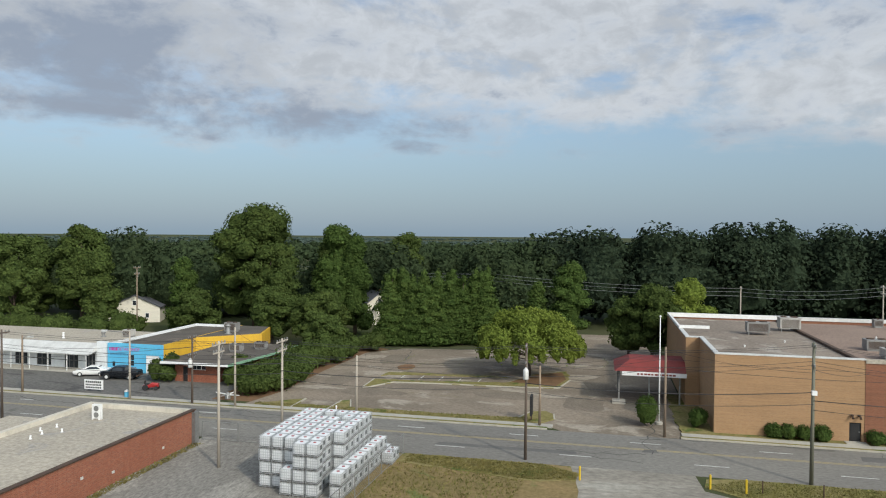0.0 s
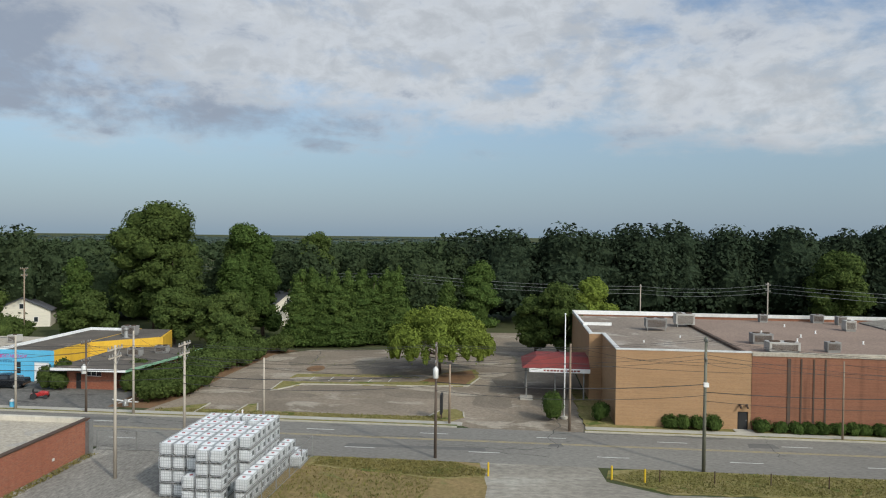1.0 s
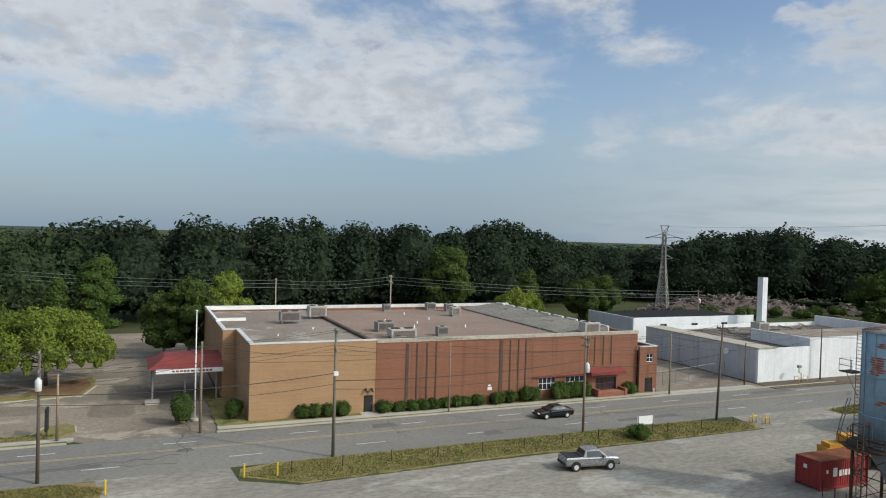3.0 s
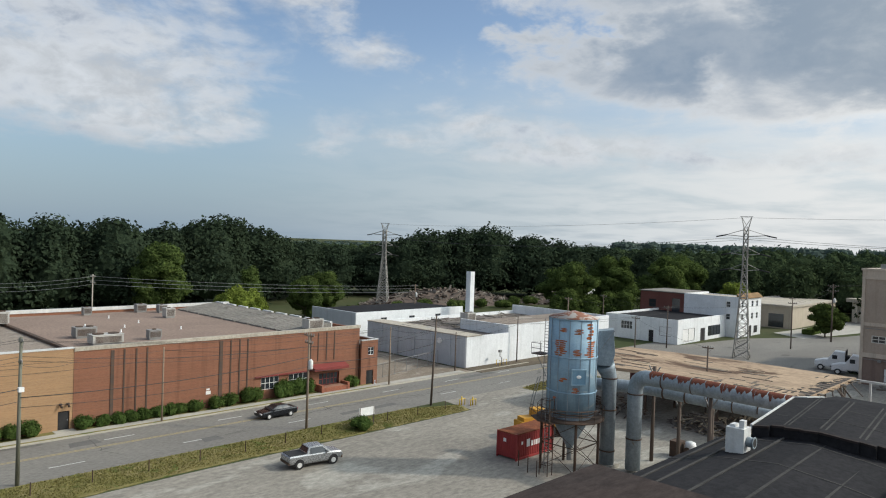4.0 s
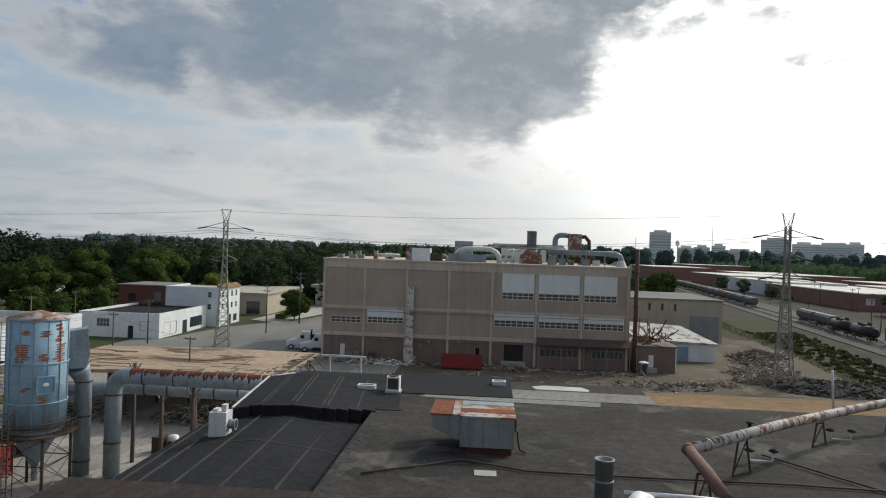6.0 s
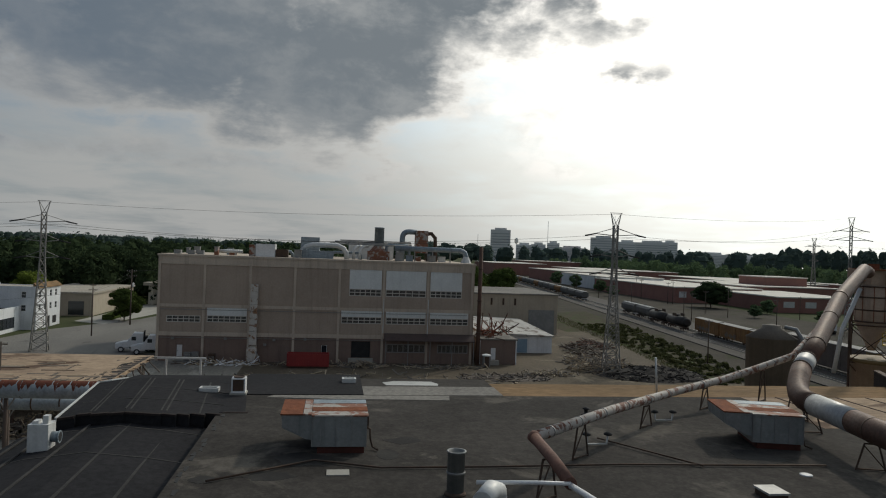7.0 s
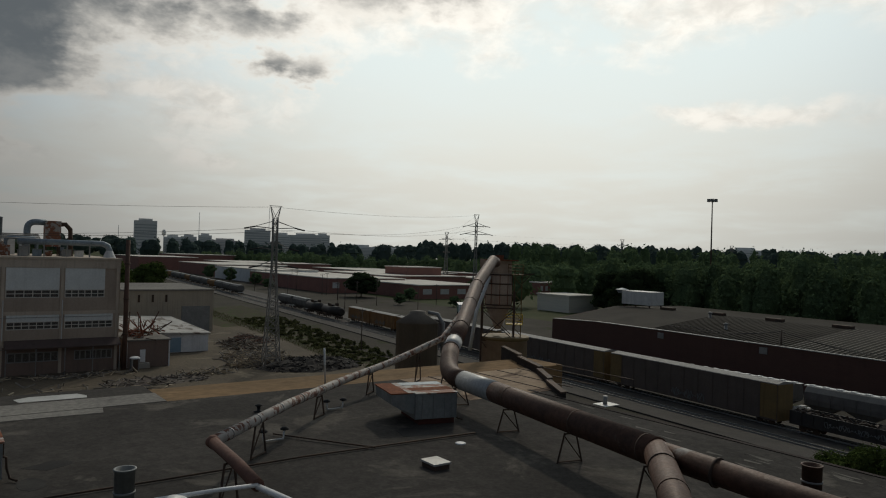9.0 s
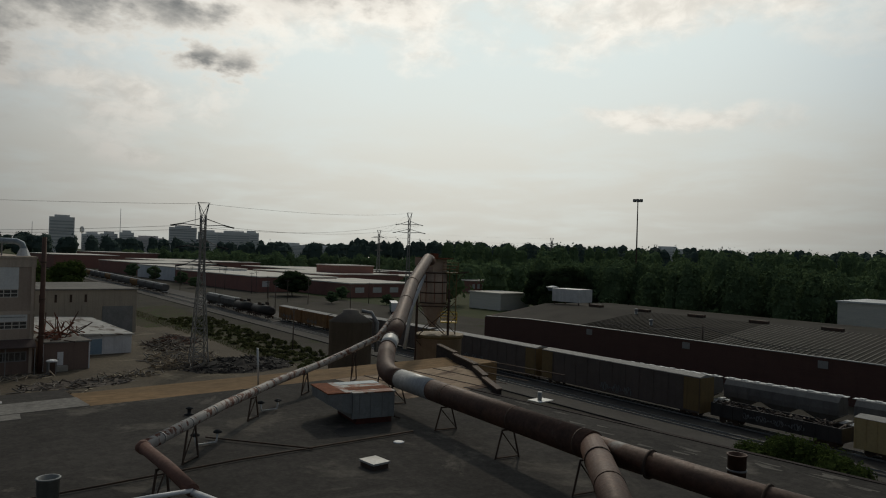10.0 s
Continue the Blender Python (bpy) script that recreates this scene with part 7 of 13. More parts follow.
for i in range(4):
    (xa, ya), (xb, yb) = feet[i], feet[(i + 1) % 4]
    for z0, z1 in ((0.3, 2.6), (2.6, 0.3), (2.6, 4.8), (4.8, 2.6)):
        bm = B(); tube(bm, (xa, ya, z0), (xb, yb, z1), 0.03, seg=4)
        part("brace", bm, DARK_STEEL, cyc)
    bm = B(); tube(bm, (xa, ya, 2.6), (xb, yb, 2.6), 0.05, seg=5)
    part("tie", bm, DARK_STEEL, cyc)


def ladder(parent, x, y, z0, z1, w=0.5, material=None, axis="x"):
    bm = B()
    for s in (-w / 2, w / 2):
        p = (x + s, y) if axis == "x" else (x, y + s)
        tube(bm, (*p, z0), (*p, z1), 0.035, seg=5)
    z = z0 + 0.2
    while z < z1:
        a = (x - w / 2, y, z) if axis == "x" else (x, y - w / 2, z)
        b = (x + w / 2, y, z) if axis == "x" else (x, y + w / 2, z)
        tube(bm, a, b, 0.022, seg=4)
        z += 0.3
    part("ladder", bm, material or GREY_STEEL, parent, "thin steel ladder")


ladder(cyc, 53.3, 38.0, 0.05, 7.1, axis="y")
for px, py in ((53.0, 37.6), (53.0, 38.5), (53.7, 38.5), (53.7, 37.6)):
    bm = B(); tube(bm, (px, py, 0), (px, py, 7.0), 0.045, seg=5)
    part("ladder_post", bm, DARK_STEEL, cyc)
for z in (1.0, 2.2, 3.4, 4.6, 5.8, 6.9):
    bm = B(); sweep(bm, [(53.0, 37.6, z), (53.0, 38.5, z), (53.7, 38.5, z), (53.7, 37.6, z), (53.0, 37.6, z)], 0.03, 4)
    part("ladder_hoop", bm, DARK_STEEL, cyc)
bm = B(); prism(bm, [(52.9, 37.4), (54.9, 35.6), (56.0, 36.8), (55.2, 40.2), (54.0, 40.4), (52.9, 38.8)], 4.85, 4.94)
part("platform", bm, DARK_STEEL, cyc, "rusty steel platform")
for z in (5.5, 6.0):
    bm = B(); sweep(bm, [(54.0, 40.4, z), (52.9, 38.8, z), (52.9, 37.4, z), (54.9, 35.6, z), (56.6, 34.9, z)], 0.03, 4)
    part("handrail", bm, DARK_STEEL, cyc)
for px, py in ((54.0, 40.4), (52.9, 38.8), (52.9, 37.4), (54.9, 35.6)):
    bm = B(); tube(bm, (px, py, 4.9), (px, py, 6.0), 0.03, seg=4)
    part("baluster", bm, DARK_STEEL, cyc)
ladder(cyc, CX - 1.2, CY + 2.15, 5.1, 14.0, axis="y")
bm = B(); box(bm, CX - 1.9, CY + 2.2, 10.6, CX - 0.5, CY + 3.4, 10.7)
part("landing", bm, DARK_STEEL, cyc, "small upper landing")
bm = B()
for zz in (11.2, 11.7):
    sweep(bm, [(CX - 1.9, CY + 2.2, zz), (CX - 1.9, CY + 3.4, zz), (CX - 0.5, CY + 3.4, zz), (CX - 0.5, CY + 2.2, zz)], 0.03, 4)
for px, py in ((-1.9, 3.4), (-0.5, 3.4), (-1.9, 2.3)):
    tube(bm, (CX + px, CY + py, 10.7), (CX + px, CY + py, 11.7), 0.03, seg=4)
tube(bm, (CX - 1.2, CY + 3.3, 10.6), (CX - 1.2, CY + 2.1, 8.6), 0.04, seg=4)
part("landing_rail", bm, GREY_STEEL, cyc)
bm = B(); sweep(bm, [(CX - 1.2, CY + 3.0, 8.4), (CX - 1.5, CY + 3.4, 6.4), (CX - 1.6, CY + 3.6, 5.1)], 0.04, 5); sweep(bm, [(CX - 0.8, CY + 3.0, 8.4), (CX - 1.1, CY + 3.4, 6.4), (CX - 1.2, CY + 3.6, 5.1)], 0.04, 5)
part("stair_stringer", bm, GREY_STEEL, cyc)

dct = thing("down_duct", 60.0, 35.6, 0, "grey duct dropping from the dust collector to the ground", "duct")
prof = [(0.0, 13.0), (2.05, 13.3), (2.25, 11.0), (1.95, 9.9), (0.75, 9.9), (0.55, 10.9), (0.0, 11.3)]
bm = B()
rims = [[bm.verts.new((58.35 + 0.51 * q + w * 0.86, 36.9 - 0.86 * q + w * 0.51, z)) for q, z in prof] for w in (-0.85, 0.85)]
bm.faces.new(rims[0]); bm.faces.new(rims[1][::-1])
for i in range(7):
    bm.faces.new((rims[0][i], rims[1][i], rims[1][(i + 1) % 7], rims[0][(i + 1) % 7]))
bmesh.ops.recalc_face_normals(bm, faces=bm.faces)
elb = part("transition_box", bm, DUCT, dct, "boxy mitred duct elbow at the top")
bm = B(); tube(bm, (58.4 + 0.51 * 2.1 - 0.75, 36.9 - 0.86 * 2.1 - 0.46, 13.2), (58.4 + 0.51 * 0.6 - 0.75, 36.9 - 0.86 * 0.6 - 0.46, 10.9), 0.04, seg=4)
part("crease", bm, GREY_STEEL, elb)
bm = B(); sweep(bm, [(59.05, 35.75, 9.95), (59.3, 35.7, 9.5), (59.6, 35.65, 9.0), (59.75, 35.6, 8.6), (59.75, 35.6, 0.4)], [0.92, 0.85, 0.74, 0.70, 0.70], 20)
part("pipe", bm, DUCT, dct)
for z in (8.5, 1.6, 5.5):
    bm = B(); lathe(bm, 59.75, 35.6, [(0.71, z), (0.77, z + 0.02), (0.77, z + 0.12), (0.71, z + 0.14)], 20)
    part("band", bm, DARK_STEEL, dct)
bm = B(); box(bm, 59.2, 34.8, 0, 60.8, 36.4, 0.4)
part("plinth", bm, CONCRETE, dct)

over = thing("overhead_duct", 60.4, 33.2, 0, "fat grey duct with a rusty top on timber posts", "duct")
pts = [(60.4, 33.2, 0.3), (60.4, 33.2, 7.6)] + bend((60.4, 33.2, 7.6), (60.4, 33.2, 9.05), (60.4, 30, 9.05), 1.4, 7) + [(60.4, 30.5, 9.05), (60.2, 18.5, 9.0)]
bm = B(); sweep(bm, pts, 0.70, 20)
part("pipe", bm, DUCT, over)
DARK_RUST = surface("dark_red_rust", (0.17, 0.058, 0.036), (0.105, 0.04, 0.028), 1.5, 0.85, bump=0.3, spec=0.15)
r = random.Random(8)
for i in range(10):
    # a saddle of rust over each duct length, its lower edge running down in points
    y0 = 31.6 - 1.31 * i
    bm = B()
    cols = []
    teeth = [(r.uniform(2, 4), r.uniform(0.6, 1.0)), (r.uniform(5, 8), r.uniform(0.3, 0.8)), (r.uniform(9.5, 12), r.uniform(0.2, 0.7))]
    for j in range(15):
        yy = y0 - 1.24 * j / 14
        low_a = 0.72 + max(0.95 * k_ * max(0.0, 1 - abs(j - c_) / 2.4) for c_, k_ in teeth) + r.uniform(0, 0.08)
        ax = min(1.0, max(0.0, (30.5 - yy) / 12))
        cols.append([bm.verts.new((60.4 - 0.2 * ax + 0.716 * math.sin(a), yy, 9.05 - 0.05 * ax + 0.716 * math.cos(a))) for a in [-low_a + (low_a + 0.8) * q / 7 for q in range(8)]])
    for p, q in zip(cols, cols[1:]):
        for u in range(7):
            bm.faces.new((p[u], p[u + 1], q[u + 1], q[u]))
    part("rust_saddle", bm, DARK_RUST, over, "flaking dark red rust along the duct top")
for y in (30.4, 27.6, 24.8, 22.0, 19.2):
    bm = B(); collar(bm, (60.35, y, 9.03), (0, 1, 0), 0.735, 0.08)
    part("band", bm, DARK_STEEL, over)
for z in (3.2, 7.4):
    bm = B(); collar(bm, (60.4, 33.2, z), (0, 0, 1), 0.75, 0.12)
    part("band", bm, DARK_STEEL, over)
low_d = thing("overhead_duct", 63.4, 30, 0, "lower grey duct behind the fat one", "duct")
bm = B(); sweep(bm, [(59.6, 41.5, 7.3), (62.6, 35.8, 7.4), (63.6, 33.0, 7.4), (63.4, 18.0, 7.2)], 0.62, 18)
part("pipe", bm, DUCT, low_d)
bm = B()
for y in (31.8, 29.6, 27.4, 25.2, 23.0, 20.8):
    collar(bm, (63.5, y, 7.33), (0, 1, 0), 0.67, 0.1)
part("band", bm, DARK_STEEL, low_d)
for x, y, h in ((65.0, 33.7, 9.4), (64.2, 30.6, 6.9), (64.6, 27.6, 6.7), (60.35, 26.0, 8.3), (63.5, 22.0, 6.6)):
    t = thing("timber_post", x, y, 0, "weathered timber post carrying the ducts", "post", "duct posts")
    bm = B(); tube(bm, (0, 0, -0.1), (0, 0, h), 0.19, 0.16, 10)
    part("post", bm, POLE_DARK, t, local=True)
    for s in (-1, 1):
        bm = B(); tube(bm, (0, 0, h - 1.0), (0, s * 0.6, h), 0.06, seg=6)
        part("strut", bm, GREY_STEEL, t, local=True)

# ---------------------------------------------------------------- yard things round the collector
cont = thing("shipping_container", 57.3, 43.4, 0.02, "faded red corrugated shipping container on the gravel", "container")
bm = B(); box(bm, -2.95, -1.13, 0.16, 2.95, 1.13, 2.5)
part("body", bm, CRATE_RED, cont, local=True)
bm = B()
for s in (-1, 1):
    for i in range(21):
        xx = -2.86 + 5.72 * i / 20
        box(bm, xx - 0.07, s * 1.13 - 0.035, 0.25, xx + 0.07, s * 1.13 + 0.035, 2.4)
for i in range(9):
    yy = -1.02 + 2.04 * i / 8
    box(bm, -2.985, yy - 0.06, 0.25, -2.92, yy + 0.06, 2.4)
part("corrugation", bm, CRATE_RED, cont, "corrugated red side panels", local=True)
bm = B(); box(bm, -3.0, -1.2, 2.5, 3.0, 1.2, 2.57)
part("roof_panel", bm, RUST, cont, "rust-brown roof panel", local=True)
for sx in (-1, 1):
    for sy in (-1, 1):
        bm = B(); box(bm, sx * 2.98 - 0.07, sy * 1.18 - 0.07, 0, sx * 2.98 + 0.07, sy * 1.18 + 0.07, 2.59)
        part("corner_post", bm, CRATE_RED, cont, local=True)
for sy in (-1, 1):
    bm = B(); box(bm, -2.9, sy * 1.18 - 0.05, 0.02, 2.9, sy * 1.18 + 0.05, 0.2)
    part("bottom_rail", bm, CRATE_RED, cont, local=True)
bm = B()
xx = -1.35
for w, h in ((0.5, 0.75), (0.32, 0.5), (0.12, 0.5), (0.36, 0.5), (0.3, 0.5)):
    box(bm, xx, -1.185, 1.1, xx + w, -1.167, 1.1 + h)
    xx += w + (0.22 if h > 0.6 else 0.13)
box(bm, -2.2, -1.185, 1.45, -1.95, -1.167, 1.75)
part("marking", bm, WHITE, cont, "white marking as plain bars", local=True)
bm = B(); box(bm, -3.0, 0.1, 1.6, -2.986, 0.45, 1.95)
part("marking", bm, WHITE, cont, "small white plate", local=True)

ORANGE = surface("worn_yellow_machine_paint", (0.55, 0.28, 0.03), (0.45, 0.23, 0.035), 0.6, 0.6, bump=0.1, streak=0.2)
mach = thing("wheel_loader", 62.8, 46.3, 0.02, "worn yellow wheel loader parked by the container", "loader", rz=-20)
bm = B(); box(bm, -2.2, -0.9, 0.9, 0.3, 0.9, 1.9); box(bm, -1.9, -0.7, 1.9, -0.4, 0.7, 2.3)
part("body", bm, ORANGE, mach, local=True)
bm = B(); box(bm, -0.4, -0.75, 1.9, 0.9, 0.75, 3.1)
cab = part("cab", bm, ORANGE, mach, local=True)
bm = B(); box(bm, -0.3, -0.77, 2.1, 0.8, 0.77, 2.95); box(bm, 0.89, -0.65, 2.1, 0.92, 0.65, 2.95)
part("window", bm, GLASS, cab, local=True)
bm = B(); prism(bm, [(2.6, -1.2), (3.3, -1.2), (3.3, 1.2), (2.6, 1.2)], [0.2, 0.05, 0.05, 0.2], [1.3, 0.4, 0.4, 1.3])
part("bucket", bm, DARK_STEEL, mach, local=True)
for s in (-0.5, 0.5):
    bm = B(); sweep(bm, [(0.5, s, 1.9), (1.7, s, 1.7), (2.7, s, 0.7)], 0.14, 6)
    part("arm", bm, ORANGE, mach, local=True)
for wx in (-1.5, 1.2):
    for s in (-1, 1):
        bm = B(); tube(bm, (wx, s * 0.75, 0.68), (wx, s * 1.2, 0.68), 0.68, 0.68, 20)
        wh = part("wheel", bm, BLACK, mach, local=True)
        bm = B(); tube(bm, (wx, s * 1.15, 0.68), (wx, s * 1.23, 0.68), 0.33, 0.3, 14)
        part("rim", bm, ORANGE, wh, local=True)
gen = thing("site_generator", 68.6, 32.4, 0.02, "small white-topped machine beside a dark bin", "generator")
bm = B(); box(bm, -0.6, -0.2, 0.0, 0.6, 0.9, 1.6)
part("dark_bin", bm, DARK_STEEL, gen, local=True)
bm = B(); lathe(bm, 0.3, -0.9, [(0.58, 0.0), (0.58, 1.25), (0.48, 1.6), (0.15, 1.72)], 16)
part("tank", bm, PALE_METAL, gen, "pale rounded tank", local=True)
bm = B(); tube(bm, (-0.44, -0.9, 0.9), (-0.47, -0.9, 0.9), 0.35, 0.35, 14)
part("fan_grille", bm, DARK_STEEL, gen, local=True)
for i, (x, y) in enumerate(((52.6, 39.5), (52.2, 38.2), (53.4, 41.2))):
    bm = B(); tube(bm, (x, y, -0.1), (x, y, 1.5), 0.05, seg=6)
    tagged(part("yard_stake", bm, DARK_STEEL), "thin rusty steel stake in the gravel", "stake")

# ---------------------------------------------------------------- grey concrete works
WIN_FRAME = surface("pale_steel_sash", (0.62, 0.60, 0.54), (0.52, 0.50, 0.45), 1, 0.8, bump=0)
DUSTY_GLASS = glass_pane("dusty_window_glass", (0.055, 0.055, 0.05), 0.25)
BLIND = surface("white_wall_panel", (0.74, 0.76, 0.74), (0.66, 0.68, 0.66), 0.5, 0.7, bump=0.05, streak=0.15)
BROWN_BASE = surface("brown_painted_base", (0.23, 0.165, 0.135), (0.19, 0.14, 0.115), 0.2, 0.9, bump=0.2, streak=0.3)
grey = thing("factory_building", 131, 31, 0, "tall brown-grey concrete works with banded windows", "building")
GX = 131.0
cols = [31.4, 23.7, 15.8, 7.9, -0.1, -8.2, -16.5, -24.9]
upper = [(-7.8, -1.9), (-16.1, -8.6), (-22.9, -16.9)]
middle = [(-8.0, -0.6), (-16.2, -8.8), (-24.3, -17.0)]
holes = [(a, b, 12.35, 13.65) for a, b in upper] + [(a, b, 7.25, 8.5) for a, b in middle] + [(16.2, 23.1, 7.0, 8.2), (24.2, 30.0, 6.9, 8.1), (-6.1, -2.6, 1.0, 4.0), (27.1, 28.1, 0.8, 2.9), (1.8, 2.8, 1.7, 3.2), (-16.3, -9.1, 2.0, 3.6), (-24.4, -18.6, 2.0, 3.6)]
bm = B(); holed_wall(bm, "x", GX, -25.3, 31.6, 5.2, 18.6, 0.3, holes)
part("front_wall", bm, GREY_CONC, grey, "brown-grey rendered wall")
bm = B(); holed_wall(bm, "x", GX, -25.3, 31.6, 0, 5.2, 0.3, holes)
part("base_wall", bm, BROWN_BASE, grey, "brown painted base wall")
bm = B(); box(bm, GX + 0.6, -25.3, 0, GX + 38, 31.6, 18.3)
part("body", bm, GREY_CONC, grey)
bm = B(); box(bm, GX + 0.3, -25.3, 0, GX + 0.6, -24.95, 18.6); box(bm, GX + 0.3, 31.25, 0, GX + 0.6, 31.6, 18.6)
part("side_return", bm, GREY_CONC, grey)
for c in cols:
    bm = B(); wbox(bm, "x", GX, c - 0.22, c + 0.22, -0.14, 0.0, 0, 18.6)
    part("pier", bm, GREY_TRIM, grey, "pale concrete pier")
for z0, z1, d in ((17.2, 18.6, 0.12), (9.6, 10.15, 0.12), (4.5, 5.2, 0.12)):
    bm = B(); wbox(bm, "x", GX, -25.35, 31.65, -d, 0.0, z0, z1)
    part("beam", bm, GREY_TRIM, grey, "pale concrete beam")
bm = B(); box(bm, GX - 0.25, -25.5, 18.6, GX + 38.2, 31.8, 18.95)
part("roof_edge", bm, GREY_TRIM, grey)
for a, b in upper:
    bm = B(); wbox(bm, "x", GX, a, b, -0.05, 0.0, 13.65, 17.19)
    part("panel", bm, BLIND, grey, "white infill panel")
    window(grey, "x", GX, a, b, 12.35, 13.65, 6, 2, WIN_FRAME, DUSTY_GLASS, 0.06, 0.12, label="steel-sashed window strip")
for a, b in middle:
    bm = B(); wbox(bm, "x", GX, a, b, -0.05, 0.0, 8.5, 9.59)
    part("panel", bm, BLIND, grey, "white infill panel")
    window(grey, "x", GX, a, b, 7.25, 8.5, 7, 2, WIN_FRAME, DUSTY_GLASS, 0.06, 0.12, label="steel-sashed window strip")
bm = B(); wbox(bm, "x", GX, 16.2, 23.1, -0.05, 0.0, 8.2, 9.55)
part("panel", bm, BLIND, grey, "white infill panel")
window(grey, "x", GX, 16.2, 23.1, 7.0, 8.2, 7, 2, WIN_FRAME, DUSTY_GLASS, 0.06, 0.12, label="steel-sashed window strip")
window(grey, "x", GX, 24.2, 30.0, 6.9, 8.1, 6, 2, WIN_FRAME, DUSTY_GLASS, 0.06, 0.12, label="steel-sashed window strip")
window(grey, "x", GX, -16.3, -9.1, 2.0, 3.6, 7, 1, GREY_STEEL, DUSTY_GLASS, 0.08, 0.16, label="dark low window strip")
window(grey, "x", GX, -24.4, -18.6, 2.0, 3.6, 7, 1, GREY_STEEL, DUSTY_GLASS, 0.08, 0.16, label="dark low window strip")
window(grey, "x", GX, 1.8, 2.8, 1.7, 3.2, 1, 1, WHITE, label="small white-framed window")
door(grey, "x", GX, 27.15, 28.05, 0.8, 2.88, WHITE, label="white half-glazed door")
door(grey, "x", GX, -6.05, -2.65, 1.0, 3.98, BLACK, label="dark loading dock door", panels=3, name="dock_door", depth=0.15)
bm = B(); box(bm, GX - 0.8, -6.6, 0, GX - 0.02, -2.1, 0.95)
part("dock", bm, CONCRETE, grey)
bm = B(); prism(bm, [(GX - 1.9, -25.4), (GX - 0.15, -25.4), (GX - 0.15, -8.6), (GX - 1.9, -8.6)], [4.35, 4.75, 4.75, 4.35], [4.5, 5.6, 5.6, 4.5])
part("canopy", bm, surface("brown_canopy_sheet", (0.105, 0.075, 0.066), (0.078, 0.058, 0.052), 0.4, 0.8, bump=0.2, streak=0.3), grey, "brown sheet canopy over the yard doors")
for yy in (-8.8, -12.9, -17.0, -21.1, -25.2):
    bm = B(); tube(bm, (GX - 1.8, yy, 0), (GX - 1.8, yy, 4.35), 0.08, seg=6)
    part("canopy_post", bm, GREY_STEEL, grey)
for yy in (-8.3, -16.6):
    bm = B(); tube(bm, (GX - 0.25, yy, 5.6), (GX - 0.25, yy, 12.0), 0.09, seg=6)
    part("downpipe", bm, PALE_METAL, grey)
bm = B(); box(bm, GX - 0.35, 26.0, 0.0, GX - 0.02, 29.4, 0.78); box(bm, GX - 1.2, 28.1, 0.0, GX - 0.35, 29.4, 0.4)
part("doorstep", bm, CONCRETE, grey)
for z in (4.2, 9.2):
    bm = B(); tube(bm, (GX - 0.2, -24, z), (GX - 0.2, 31, z), 0.05, seg=5)
    part("conduit", bm, GREY_STEEL, grey)
for i, (yy, zz) in enumerate(((28.5, 3.9), (19.5, 3.9), (11.0, 3.8), (12.6, 2.9), (5.5, 4.0))):
    bm = B(); wbox(bm, "x", GX, yy, yy + 0.5, -0.35, 0.0, zz, zz + 0.4)
    part("wall_box", bm, GREY_STEEL, grey)

CHUTE = surface("white_chute_with_rust", (0.60, 0.57, 0.52), (0.48, 0.44, 0.38), 0.6, 0.7, bump=0.2, streak=0.3, spot=(0.27, 0.15, 0.085), spot_size=0.8, spot_amount=0.44)
ch = thing("rubbish_chute", 130.4, 15.0, 0, "tall white rust-stained chute against the grey works", "chute")
for i in range(7):
    z0 = 5.6 + 1.2 * i
    bm = B(); box(bm, 129.9, 14.3, z0, 130.8, 15.6, z0 + 1.15)
    part("section", bm, CHUTE, ch)
bm = B(); prism(bm, [(129.9, 14.3), (130.8, 14.3), (130.8, 15.6), (129.9, 15.6)], 3.2, 5.55)
part("section", bm, CHUTE, ch)
bm = B(); prism(bm, [(129.4, 14.2), (130.8, 14.2), (130.8, 15.9), (129.4, 15.9)], 0.3, [2.2, 3.15, 3.15, 2.2])
part("outlet", bm, CHUTE, ch, "rusty lower outlet")
bm = B(); tube(bm, (128.4, 13.2, 0), (129.8, 14.4, 2.4), 0.07, seg=6)
part("prop", bm, GREY_STEEL, ch)

# plant on its roof
RZ = 18.95
def roof_plant(name, label, pieces, category="roof plant"):
    """pieces: (part name, material, builder)"""
    t = thing(name, *pieces[0][3], RZ, label, category)
    for nm, material, build, _ in pieces:
        bm = B(); build(bm); part(nm, bm, material, t)
    return t


